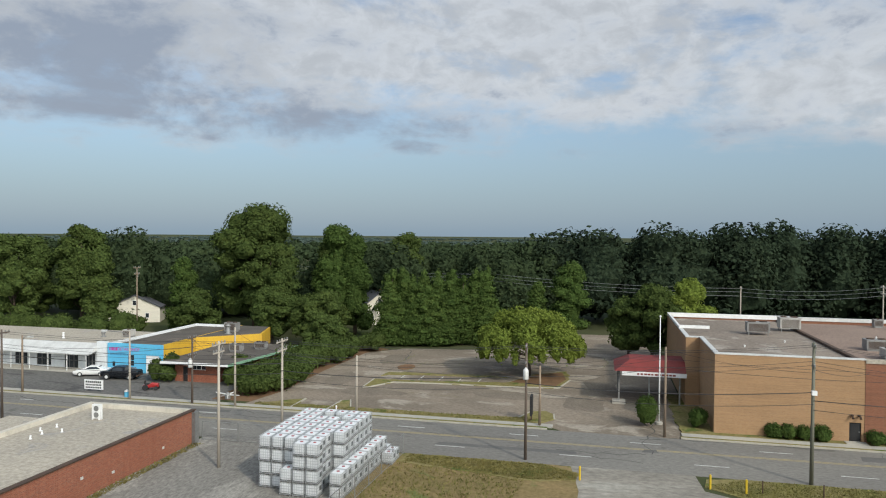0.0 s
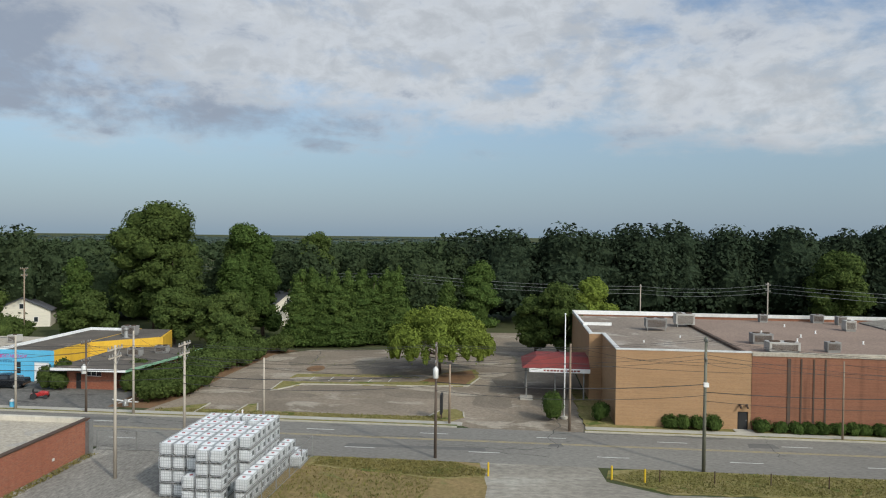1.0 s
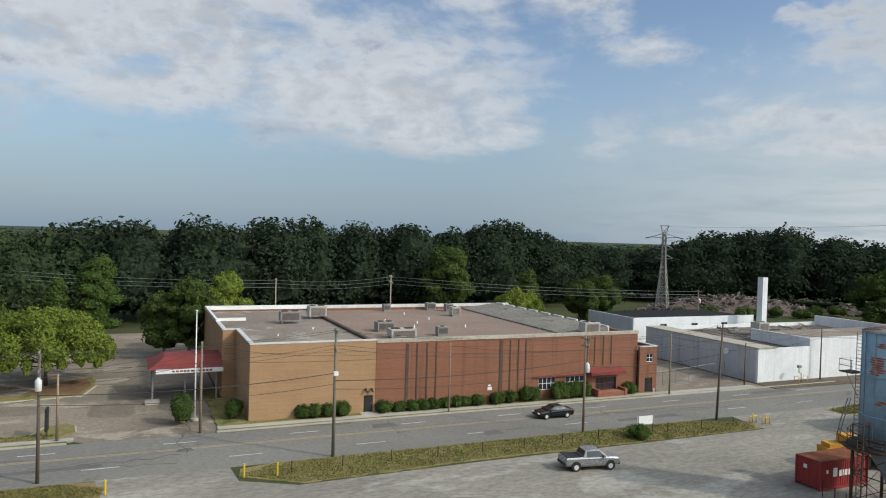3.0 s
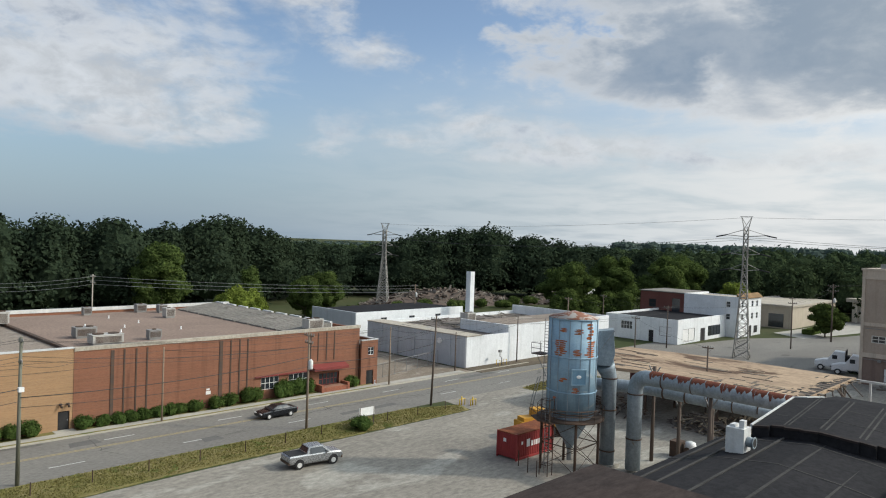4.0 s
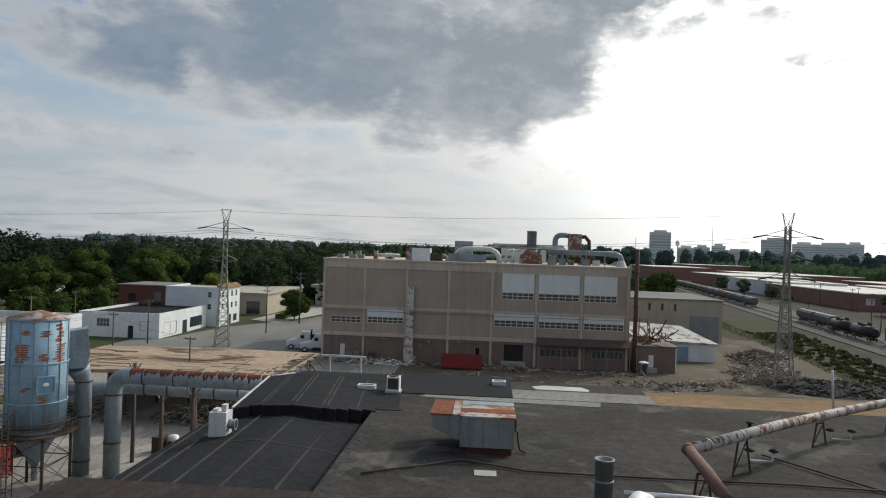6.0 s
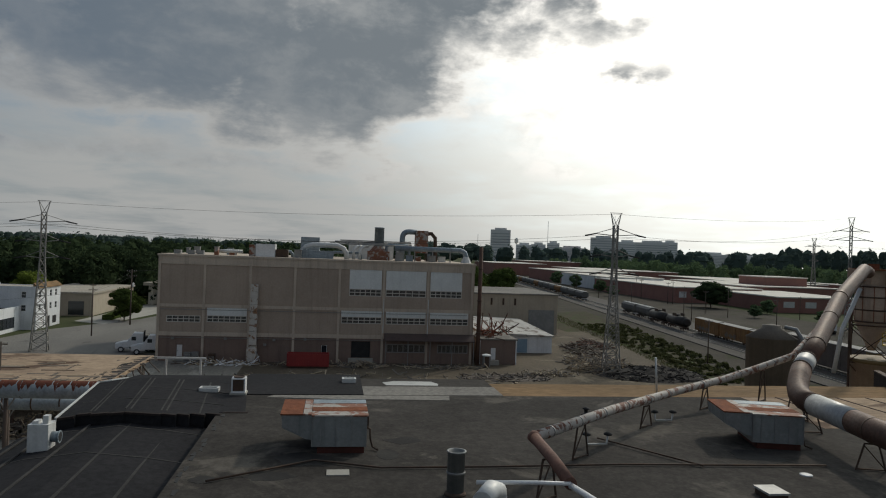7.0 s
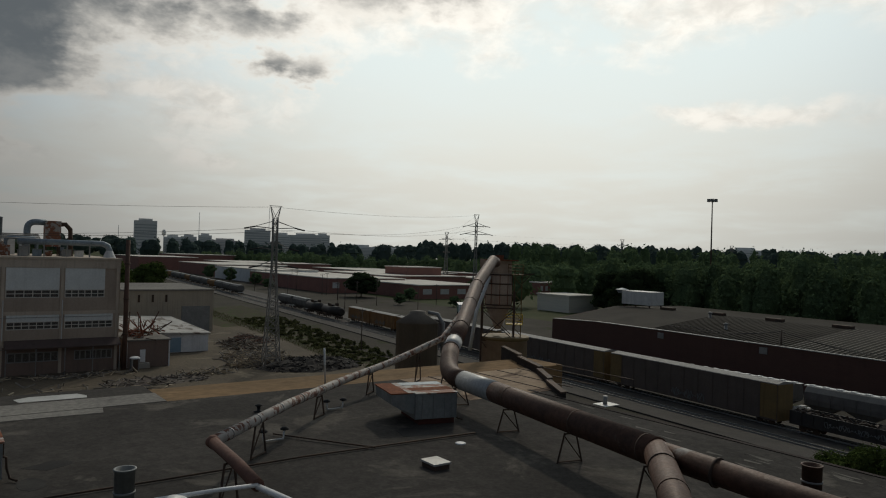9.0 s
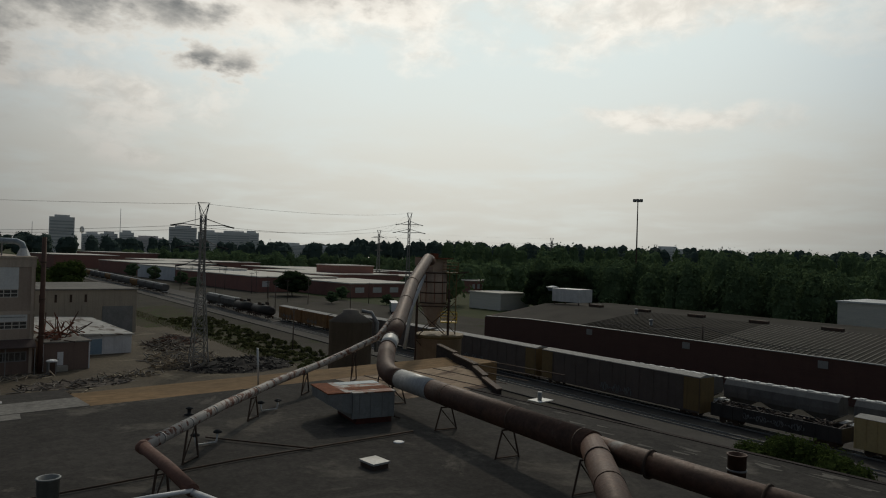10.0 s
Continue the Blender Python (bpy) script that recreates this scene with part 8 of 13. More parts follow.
roof_plant("cooling_tower", "round banded metal stack on a rusty base", [
    ("flue", DUCT, lambda bm: lathe(bm, 140, -7.6, [(0.95, 21.6), (0.95, 25.2), (1.0, 25.2), (1.0, 25.4), (0.85, 25.4)], 18), (140, -7.6)),
    ("hood", RUST_PATCH, lambda bm: prism(bm, [(138, -9.6), (142, -9.6), (142, -5.4), (138, -5.4)], RZ - 0.02, 20.7), (140, -7.6)),
    ("throat", RUST_PATCH, lambda bm: lathe(bm, 140, -7.6, [(1.9, 20.7), (1.0, 21.7)], 8), (140, -7.6))])
roof_plant("bag_filter", "rusty square filter tower between bent ducts", [
    ("tower", RUST_PATCH, lambda bm: box(bm, 143.5, -17.8, 20.6, 146, -15.3, 25.2), (145, -16.5)),
    ("leg", DARK_STEEL, lambda bm: [box(bm, x, y, RZ - 0.02, x + 0.2, y + 0.2, 20.6) for x in (143.6, 145.7) for y in (-17.7, -15.6)], (145, -16.5)),
    ("inlet_duct", DUCT, lambda bm: sweep(bm, [(144.5, -12.6, RZ - 0.02), (144.5, -12.6, 23.0)] + bend((144.5, -12.6, 23), (144.5, -12.6, 24.9), (144.5, -15, 24.9), 1.4) + [(144.5, -15.5, 24.9)], 0.55, 14), (145, -16.5)),
    ("outlet_duct", DARK_STEEL, lambda bm: sweep(bm, [(144.5, -17.6, 24.6), (144.5, -18.6, 24.7), (144.5, -19.4, 23.8), (144.5, -19.6, RZ - 0.02)], 0.4, 12), (145, -16.5))])
roof_plant("air_handler", "white box air handler on the grey roof", [("casing", WHITE, lambda bm: box(bm, 134, 11.9, RZ - 0.02, 137, 15.4, 21.3), (135, 13.5)), ("side_box", RUST_PATCH, lambda bm: box(bm, 134.2, 15.45, RZ - 0.02, 136.4, 16.6, 21.1), (135, 13.5)), ("side_box", DARK_STEEL, lambda bm: box(bm, 134.2, 9.6, RZ - 0.02, 136.4, 11.8, 20.4), (135, 13.5))])
roof_plant("roof_duct", "long fat pale duct bending down to the roof", [("pipe", PALE_METAL, lambda bm: sweep(bm, [(136.5, 7.2, 20.2), (136.5, 6.4, 21.1), (136.5, 5.0, 21.5), (136.5, 0.6, 21.5), (136.5, -0.6, 21.0), (136.5, -1.2, 20.2), (136.5, -1.3, RZ - 0.02)], 0.5, 14), (136.5, 3)), ("box", DUCT, lambda bm: box(bm, 135, 1.2, RZ - 0.02, 138.2, 8.0, 20.4), (136.5, 3))], "duct")
roof_plant("roof_duct", "galvanised duct running along the roof edge", [("pipe", DUCT, lambda bm: sweep(bm, [(137, -10.5, 21.4), (137, -23.4, 21.4), (137, -24.3, 21.0), (137, -24.6, 20.2), (137, -24.6, RZ - 0.02)], 0.5, 14), (137, -17)), *[("saddle", GREY_STEEL, lambda bm, y=y: box(bm, 136.7, y, RZ - 0.02, 137.3, y + 0.15, 21.0), (137, -17)) for y in (-11.5, -14.5, -18, -21.5)], ("boot", PALE_METAL, lambda bm: lathe(bm, 137, -24.6, [(1.1, RZ - 0.02), (0.55, 20.2)], 12), (137, -17))], "duct")
roof_plant("roof_duct", "low pale pipe with bent ends on the roof", [("pipe", PALE_METAL, lambda bm: sweep(bm, [(135, 22.5, RZ - 0.02), (135, 22.2, 19.6), (135, 21.6, 19.75), (135, 17.8, 19.75)], 0.32, 10), (135, 20))], "duct")
roof_plant("roof_duct", "tangle of thin pipes between the roof units", [*[("pipe", GREY_STEEL, lambda bm, k=k: sweep(bm, [(138 + k, 3 - k, 21.9 + 0.25 * k), (138 + k, -14, 21.9 + 0.25 * k)], 0.12, 6), (139, -3)) for k in range(4)], *[("riser", PALE_METAL, lambda bm, y=y: sweep(bm, [(137.2, y, RZ - 0.02), (137.2, y, 20.9), (137.6, y - 0.6, 21.5), (138.5, y - 1.5, 21.6)], 0.28, 10), (139, -3)) for y in (-2.6, -3.8, -11.0)]], "pipes")
roof_plant("penthouse", "grey metal penthouse box on the roof", [("box", DUCT, lambda bm: box(bm, 149, 4.2, RZ - 0.02, 153, 8.0, 23.1), (150, 6))])
roof_plant("roof_unit", "small grey boxes on the roof", [("box", GREY_STEEL, lambda bm: [box(bm, 134, y, RZ - 0.02, 135.2, y + 1.2, 19.7) for y in (28.6, 26.2, 24.6)], (134.5, 27))])
roof_plant("penthouse", "pale plant room further back on the roof", [("box", PALE_METAL, lambda bm: box(bm, 152, -11.5, RZ - 0.02, 158, -2, 22.4), (155, -7))])
t = thing("flue_pipe", 130.2, -26.2, 0, "tall rusty flue pipe at the building corner", "flue")
bm = B(); tube(bm, (0, 0, 0), (0, 0, 22.2), 0.42, 0.36, 14)
part("pipe", bm, surface("brown_rusted_stack", (0.135, 0.078, 0.056), (0.09, 0.056, 0.043), 0.8, 0.85, bump=0.2, streak=0.3), t, local=True)
for z in (6, 12, 18):
    bm = B(); lathe(bm, 0, 0, [(0.44, z), (0.5, z + 0.02), (0.5, z + 0.16), (0.44, z + 0.18)], 14)
    part("band", bm, DARK_STEEL, t, local=True)

r = random.Random(77)
for i in range(16):
    y = r.uniform(-24, 30)
    x = r.uniform(133, 146)
    w, d, h = r.uniform(0.5, 1.4), r.uniform(0.5, 1.6), r.uniform(0.5, 1.7)
    roof_plant("roof_unit", "small weathered metal box on the works roof", [("casing", r.choice([GREY_STEEL, DUCT, PALE_METAL, RUST_PATCH]), lambda bm, x=x, y=y, w=w, d=d, h=h: (box(bm, x, y, RZ - 0.02, x + w, y + d, RZ + h)), (x, y)), ("lid", GREY_STEEL, lambda bm, x=x, y=y, w=w, d=d, h=h: box(bm, x - 0.08, y - 0.08, RZ + h, x + w + 0.08, y + d + 0.08, RZ + h + 0.1), (x, y))], "roof unit")
for y0, y1, z in ((-4.0, 1.5, 20.2), (-13.5, -9.0, 22.0), (9.0, 12.0, 20.0)):
    roof_plant("roof_duct", "grey pipe bridging between roof units", [("pipe", DUCT, lambda bm, y0=y0, y1=y1, z=z: sweep(bm, [(139, y0, RZ - 0.02), (139, y0, z - 0.4), (139, y0 + 0.4, z), (139, y1 - 0.4, z), (139, y1, z - 0.4), (139, y1, RZ - 0.02)], 0.3, 10), (139, y0))], "duct")

# lean-to, wrecked conveyor and sheds beside it
lean = thing("shed", 134, -30, 0, "brown block lean-to with a white door", "shed")
bm = B(); box(bm, 131.4, -34.0, 0, 144, -26.7, 4.6)
part("wall", bm, BROWN_BASE, lean)
bm = B(); box(bm, 131.2, -34.2, 4.6, 144.2, -26.6, 4.85)
part("roof", bm, ROOF_DULL, lean)
door(lean, "x", 131.4, -29.9, -29.0, 0.9, 3.1, WHITE, label="white steel door", depth=-0.06)
bm = B(); box(bm, 130.2, -30.4, 0, 131.3, -28.6, 0.85)
part("step", bm, CONCRETE, lean)
for yy in (-34.0, -26.9):
    bm = B(); box(bm, 131.24, yy, 0, 131.38, yy + 0.2, 4.6)
    part("corner_trim", bm, WHITE, lean)
shd = thing("shed", 150, -38, 0, "old block shed with a pale patched roof", "shed")
bm = B(); box(bm, 147, -46, 0, 176, -34.5, 3.6)
part("wall", bm, WHITE_WALL, shd)
bm = B(); prism(bm, [(146.6, -46.4), (176.4, -46.4), (176.4, -30.0), (146.6, -30.0)], 3.6, [3.8, 4.6, 5.2, 4.4])
part("roof", bm, surface("patched_white_sheets", (0.46, 0.45, 0.42), (0.30, 0.29, 0.27), 0.35, 0.8, bump=0.3, spot=(0.15, 0.125, 0.105), spot_size=0.5, spot_amount=0.46, squash=(0.4, 1, 1)), shd, "pale patched roof sheets")
bm = B(); wbox(bm, "x", 147, -40.5, -36.5, -0.05, 0.0, 0.1, 3.0)
part("roller_door", bm, BLUE_METAL, shd, "grey-blue roller door")
conv = thing("wrecked_conveyor", 140, -29, 4.85, "rusty wrecked steel conveyor frame on the lean-to", "conveyor")
r = random.Random(11)
for i in range(48):
    p = Vector((132 + r.uniform(0, 11), -33.8 + r.uniform(0, 7), 4.85 + r.uniform(0, 1.2)))
    q = p + Vector((r.uniform(-3, 3), r.uniform(-2.4, 2.4), r.uniform(-0.2, 2.0) if i % 4 else r.uniform(1.5, 3.6)))
    bm = B(); tube(bm, p, q, r.uniform(0.06, 0.14), seg=5)
    part("beam", bm, DARK_RUST if i % 3 else DARK_STEEL, conv)
for i in range(9):
    p = Vector((133 + r.uniform(0, 8), -33 + r.uniform(0, 5.5), 4.86))
    bm = B(); prism(bm, [(p.x, p.y), (p.x + 1.6, p.y + r.uniform(-0.5, 0.5)), (p.x + 1.5, p.y + 1.1), (p.x - 0.2, p.y + 1.0)], 4.86, [5.2 + r.uniform(0, 1.2), 5.1, 5.3, 5.2 + r.uniform(0, 0.8)])
    part("sheet", bm, RUST_PATCH if i % 2 else DARK_STEEL, conv, "bent rusty sheet")
met = thing("metal_building", 190, -44, 0, "tan ribbed metal building with a flat pale roof", "building")
TAN_METAL = surface("tan_ribbed_metal", (0.46, 0.40, 0.315), (0.39, 0.34, 0.27), 0.3, 0.7, 0.1, 0.1, streak=0.2)
bm = B(); box(bm, 182, -58.5, 0, 215, -22, 10.4)
part("wall", bm, TAN_METAL, met)
bm = B()
for i in range(30):
    box(bm, 181.93, -58.3 + 1.22 * i, 0, 182.0, -58.1 + 1.22 * i, 10.3)
part("rib", bm, TAN_METAL, met)
bm = B(); box(bm, 181.6, -58.9, 10.4, 215.4, -21.6, 10.75)
part("roof", bm, ROOF_DULL, met)
for i in range(6):
    bm = B(); box(bm, 181.9, -47 + 3.2 * i, 7.6, 181.99, -46.5 + 3.2 * i, 9.4)
    part("louvre", bm, DARK_STEEL, met)
bm = B(); box(bm, 181.85, -57.6, 0.0, 181.99, -50.5, 6.5)
part("bay_door", bm, GREY_STEEL, met)
toil = thing("portable_toilet", 131.6 - 3.6, -27.4, 0.02, "grey portable toilet with a white roof", "toilet")
bm = B(); box(bm, -0.6, -0.6, 0.1, 0.6, 0.6, 2.1)
part("cabin", bm, GREY_STEEL, toil, local=True)
bm = B(); lathe(bm, 0, 0, [(0.86, 2.1), (0.8, 2.3), (0.3, 2.45)], 10)
part("roof", bm, WHITE, toil, local=True)
bm = B(); box(bm, -0.63, -0.4, 0.15, -0.6, 0.4, 2.0)
part("door", bm, DARK_STEEL, toil, local=True)
skip = thing("skip_container", 125.6, 4.9, 0.02, "long dark red steel roll-off skip", "skip")
bm = B()
box(bm, -1.1, -3.5, 0.35, 1.1, 3.5, 0.5); box(bm, -1.15, -3.6, 0.35, -1.03, 3.6, 2.5); box(bm, 1.03, -3.6, 0.35, 1.15, 3.6, 2.5); box(bm, -1.03, -3.6, 0.35, 1.03, -3.48, 2.5); box(bm, -1.03, 3.48, 0.35, 1.03, 3.6, 2.5)
part("body", bm, CRATE_RED, skip, local=True)
bm = B()
for i in range(9):
    box(bm, -1.24, -3.4 + 0.83 * i, 0.4, -1.15, -3.25 + 0.83 * i, 2.45)
part("rib", bm, CRATE_RED, skip, local=True)
bm = B(); box(bm, -0.9, -3.4, 0, -0.6, 3.4, 0.35); box(bm, 0.6, -3.4, 0, 0.9, 3.4, 0.35)
part("skid", bm, DARK_STEEL, skip, local=True)
for i, (yy, hh) in enumerate(((24.6, 1.8), (25.9, 1.7), (21.8, 1.5))):
    t = thing("transformer_cabinet", 129.6, yy, 0, "grey steel cabinet against the works", "cabinet", "yard cabinets")
    bm = B(); box(bm, -0.5, -0.55, 0.1, 0.5, 0.55, hh); box(bm, -0.55, -0.6, hh, 0.55, 0.6, hh + 0.06)
    part("body", bm, GREY_STEEL if i < 2 else DARK_STEEL, t, local=True)
    bm = B()
    for k in range(5):
        box(bm, -0.6, -0.45 + 0.2 * k, 0.3, -0.5, -0.38 + 0.2 * k, hh - 0.3)
    part("fin", bm, GREY_STEEL, t, local=True)


# ---------------------------------------------------------------- heaps
def heap(name, x, y, rx, ry, h, n, length, materials, label, seed, thick=0.07, mound=None):
    """A heap of planks, beams and rubble on a low mound."""
    r = random.Random(seed)
    for k, material in enumerate(materials):
        bm = B()
        for i in range(n // len(materials)):
            a, q = r.uniform(0, 6.28), math.sqrt(r.random())
            px, py = x + rx * q * math.cos(a), y + ry * q * math.sin(a)
            pz = max(0.05, h * (1 - q * q) * r.uniform(0.55, 1.0))
            L = length * r.uniform(0.4, 1.1)
            az, el = r.uniform(0, 6.28), r.gauss(0, 0.28)
            m = Matrix.Translation((px, py, pz)) @ Euler((r.uniform(0, 1.5), el, az)).to_matrix().to_4x4()
            w, d = L / 2, thick * r.uniform(0.5, 1.6)
            v = [bm.verts.new(m @ Vector(c)) for c in ((-w, -d, -d * .6), (w, -d, -d * .6), (w, d, -d * .6), (-w, d, -d * .6), (-w, -d, d * .6), (w, -d, d * .6), (w, d, d * .6), (-w, d, d * .6))]
            for f in ((3, 2, 1, 0), (4, 5, 6, 7), (0, 1, 5, 4), (1, 2, 6, 5), (2, 3, 7, 6), (3, 0, 4, 7)):
                bm.faces.new([v[i2] for i2 in f])
        tagged(part(name, bm, material), label, "debris", kind="stuff")
    if mound:
        bm = B()
        n1, n2 = 22, 7
        rows = []
        for i in range(n2 + 1):
            f = 1 - i / n2
            rows.append([bm.verts.new((x + rx * 1.05 * f * math.cos(6.2832 * j / n1) * r.uniform(0.85, 1.1), y + ry * 1.05 * f * math.sin(6.2832 * j / n1) * r.uniform(0.85, 1.1), -0.02 if i == 0 else h * 0.85 * (1 - f * f) * r.uniform(0.7, 1.15))) for j in range(n1)])
        for a, b in zip(rows, rows[1:]):
            for j in range(n1):
                bm.faces.new((a[j], a[(j + 1) % n1], b[(j + 1) % n1], b[j]))
        bm.faces.new(rows[-1])
        tagged(part(name + "_mound", bm, mound), label, "debris", kind="stuff")


GREY_WOOD = surface("grey_scrap_timber", (0.22, 0.195, 0.165), (0.14, 0.125, 0.105), 0.6, 0.9, bump=0.3)
PALE_WOOD = surface("pale_scrap_timber", (0.42, 0.35, 0.25), (0.32, 0.26, 0.185), 0.6, 0.9, bump=0.3)
CHAR = surface("charred_timber", (0.032, 0.030, 0.029), (0.060, 0.053, 0.047), 0.5, 0.9, bump=0.6, grain=4, spec=0.1)
RUBBLE = surface("dark_rubble", (0.13, 0.105, 0.085), (0.085, 0.07, 0.06), 0.5, 0.95, bump=0.8, grain=3)
RED_RUBBLE = surface("brown_brick_rubble", (0.105, 0.078, 0.063), (0.070, 0.055, 0.046), 0.3, 0.95, bump=0.9, grain=2)
heap("timber_heap", 132, -51, 9, 7, 1.3, 420, 3.6, [GREY_WOOD, PALE_WOOD], "sprawling heap of grey scrap timber", 21)
heap("timber_heap", 150, -54, 10, 4, 0.9, 160, 4.0, [GREY_WOOD, DARK_STEEL], "scattered grey timber beams", 22)
heap("rubble_heap", 120, -56.5, 6.5, 10, 1.9, 420, 1.8, [CHAR, CHAR, GREY_WOOD], "dark heap of burnt timber and rubble", 23, mound=CHAR)
heap("timber_heap", 160, -60, 7, 4, 1.2, 150, 3.4, [surface("reddish_scrap_boards", (0.20, 0.10, 0.075), (0.14, 0.08, 0.06), 0.6, 0.9, bump=0.3), GREY_WOOD], "heap of reddish scrap boards", 33)
heap("timber_heap", 126, -47.5, 4, 5.5, 1.6, 160, 3.2, [PALE_WOOD, GREY_WOOD], "loose heap of pale scrap sticks under the tower", 34)
heap("timber_heap", 117, -28.5, 3.5, 8, 0.5, 150, 2.6, [GREY_WOOD, RUBBLE], "low heap of broken boards in the yard", 24, mound=RUBBLE)
heap("timber_heap", 121, -38, 2.5, 5, 0.4, 70, 2.6, [PALE_WOOD, GREY_WOOD], "stack of pale boards in the yard", 25)
heap("timber_heap", 127, -4.5, 1.8, 4.5, 0.7, 130, 2.8, [PALE_WOOD, GREY_WOOD], "heap of boards beside the red skip", 26)
heap("timber_heap", 127.5, 20, 1.4, 6, 0.45, 80, 4.2, [PALE_WOOD, WHITE], "pale boards and pipes along the works", 27)
heap("timber_heap", 126, -20, 1.6, 8, 0.35, 60, 3.2, [PALE_WOOD, GREY_WOOD], "boards laid along the works wall", 28)
heap("rubble_heap", 84, 31, 5, 6, 1.6, 260, 1.9, [GREY_WOOD, PALE_WOOD], "heap of broken timber under the ruined deck", 29)
heap("rubble_heap", 81.5, 35.6, 2.6, 4.2, 1.7, 240, 2.0, [GREY_WOOD, PALE_WOOD, RUBBLE], "pile of grey broken timber beyond the ducts", 36)
heap("rubble_heap", 90, 23.5, 8, 2.6, 2.6, 220, 2.2, [CHAR, GREY_WOOD], "dark collapsed timbers under the deck edge", 35)
heap("rubble_heap", 80.5, 47, 2.5, 5, 2.4, 140, 1.8, [DARK_STEEL, GREY_WOOD], "collapsed roof timbers at the deck edge", 30)
heap("rubble_heap", 168, 164, 34, 14, 5.0, 900, 3.2, [RED_RUBBLE, GREY_WOOD, RUBBLE], "long brown hill of demolition rubble", 31, 0.22, mound=RED_RUBBLE)
heap("rubble_heap", 214, 150, 18, 10, 4.2, 400, 3.0, [RED_RUBBLE, GREY_WOOD], "long brown hill of demolition rubble", 32, 0.22, mound=RED_RUBBLE)
bm = B(); box(bm, 112.6, -6.5, 0.0, 113.0, 11.5, 0.35)
tagged(part("steel_beam", bm, WHITE), "long white steel beam lying in the yard", "beam")

# ---------------------------------------------------------------- ruined deck beyond the ducts
deck = thing("ruined_shed", 88, 39, 0, "ruined open shed with a bare timber roof deck", "shed")
bm = B()
r = random.Random(41)
edge = [(79.0 + r.uniform(-0.6, 0.5), 25 + 1.5 * i) for i in range(20)]
prism(bm, [(98.0, 24.0), (98.5, 40), (96.2, 54.2)] + [(80.5, 54.0)] + edge[::-1] + [(81, 24.2)], 5.6, 6.0)
part("roof_deck", bm, ROOF_DECK, deck, "bare stained timber roof deck")
for i in range(34):
    x0, y0 = r.uniform(80, 93), r.uniform(25, 52)
    bm = B(); box(bm, x0, y0, 5.99, x0 + r.uniform(0.15, 0.3), y0 + r.uniform(1.0, 4.5), 6.05)
    part("loose_board", bm, r.choice([GREY_WOOD, PALE_WOOD, POLE_DARK]), deck)
for px in (81, 89, 97):
    for py in (25, 34, 43, 53):
        bm = B(); box(bm, px - 0.12, py - 0.12, 0, px + 0.12, py + 0.12, 5.6)
        part("post", bm, DARK_STEEL, deck)
bm = B(); box(bm, 96.8, 30, 0, 97.2, 54, 5.58)
part("back_wall", bm, DARK_BRICK, deck)
for i in range(12):
    x0, w = r.uniform(80.5, 97), r.uniform(0.08, 0.5)
    bm = B(); prism(bm, [(x0, 24.3), (x0 + r.uniform(-0.5, 0.5), 24.3 - r.uniform(0.2, 1.1)), (x0 + w, 24.3 - r.uniform(0.1, 0.8)), (x0 + w, 24.3)][::-1], 5.80, 5.93)
    part("broken_board", bm, r.choice([POLE_DARK, GREY_WOOD, ROOF_DECK]), deck, "broken board end")
for i in range(22):
    # charred boards along the broken edge
    x0 = 80.8 + 0.74 * i
    bm = B(); prism(bm, [(x0, 24.25), (x0 + 0.74, 24.25), (x0 + 0.72 + r.uniform(0, 0.3), 24.4 + r.uniform(0.1, 1.5)), (x0 + r.uniform(0, 0.2), 24.4 + r.uniform(0.1, 1.5))], 5.9, 6.014 + 0.002 * (i % 2))
    part("charred_edge", bm, (CHAR, RUBBLE, CHAR, POLE_DARK)[i % 4], deck, "charred broken edge")
for i in range(30):
    # burnt patches, most of them near the broken edges
    x0, y0 = (r.uniform(80, 96), 24.6 + abs(r.gauss(0, 3.0))) if i % 3 else (79.8 + abs(r.gauss(0, 2.5)), r.uniform(26, 52))
    rx, ry = r.uniform(0.3, 1.9), r.uniform(0.08, 0.34)
    bm = B(); prism(bm, [(x0 + rx * r.uniform(0.4, 1.2) * math.cos(j * 0.5712), y0 + ry * r.uniform(0.4, 1.2) * math.sin(j * 0.5712)) for j in range(11)], 5.99, 6.006 + 0.002 * (i % 4))
    part("burnt_patch", bm, (CHAR, RUBBLE)[i % 2], deck, "burnt dark patch")
for i in range(14):
    x0, z0 = r.uniform(81, 97), r.uniform(2.6, 5.2)
    bm = B(); tube(bm, (x0, 24.2, 5.7), (x0 + r.uniform(-1.5, 1.5), 23.2 + r.uniform(-1, 1), z0), 0.07, seg=5)
    part("hanging_board", bm, r.choice([POLE_DARK, GREY_WOOD]), deck, "hanging broken board")
frm = thing("pipe_rack", 101, 21, 0, "white steel pipe rack beside the yard", "pipe rack")
for yy in (23.0, 18.5):
    bm = B(); box(bm, 100.3, yy - 0.12, 0, 100.55, yy + 0.12, 5.2)
    part("post", bm, PALE_METAL, frm)
bm = B(); box(bm, 100.3, 17.8, 5.2, 100.55, 26, 5.45)
part("beam", bm, PALE_METAL, frm)

heap("board_scatter", 112, -4, 9, 26, 0.12, 170, 3.4, [PALE_WOOD, GREY_WOOD], "boards and pipes strewn over the dirt yard", 51)
heap("board_scatter", 128, 6, 1.6, 22, 0.25, 110, 3.0, [PALE_WOOD, GREY_WOOD, RUBBLE], "boards and litter along the works wall", 52)
heap("rubble_heap", 108, -20, 2.6, 7, 0.8, 150, 1.6, [GREY_WOOD, RUBBLE], "dark low heap of rubble in the yard", 53, mound=RUBBLE)

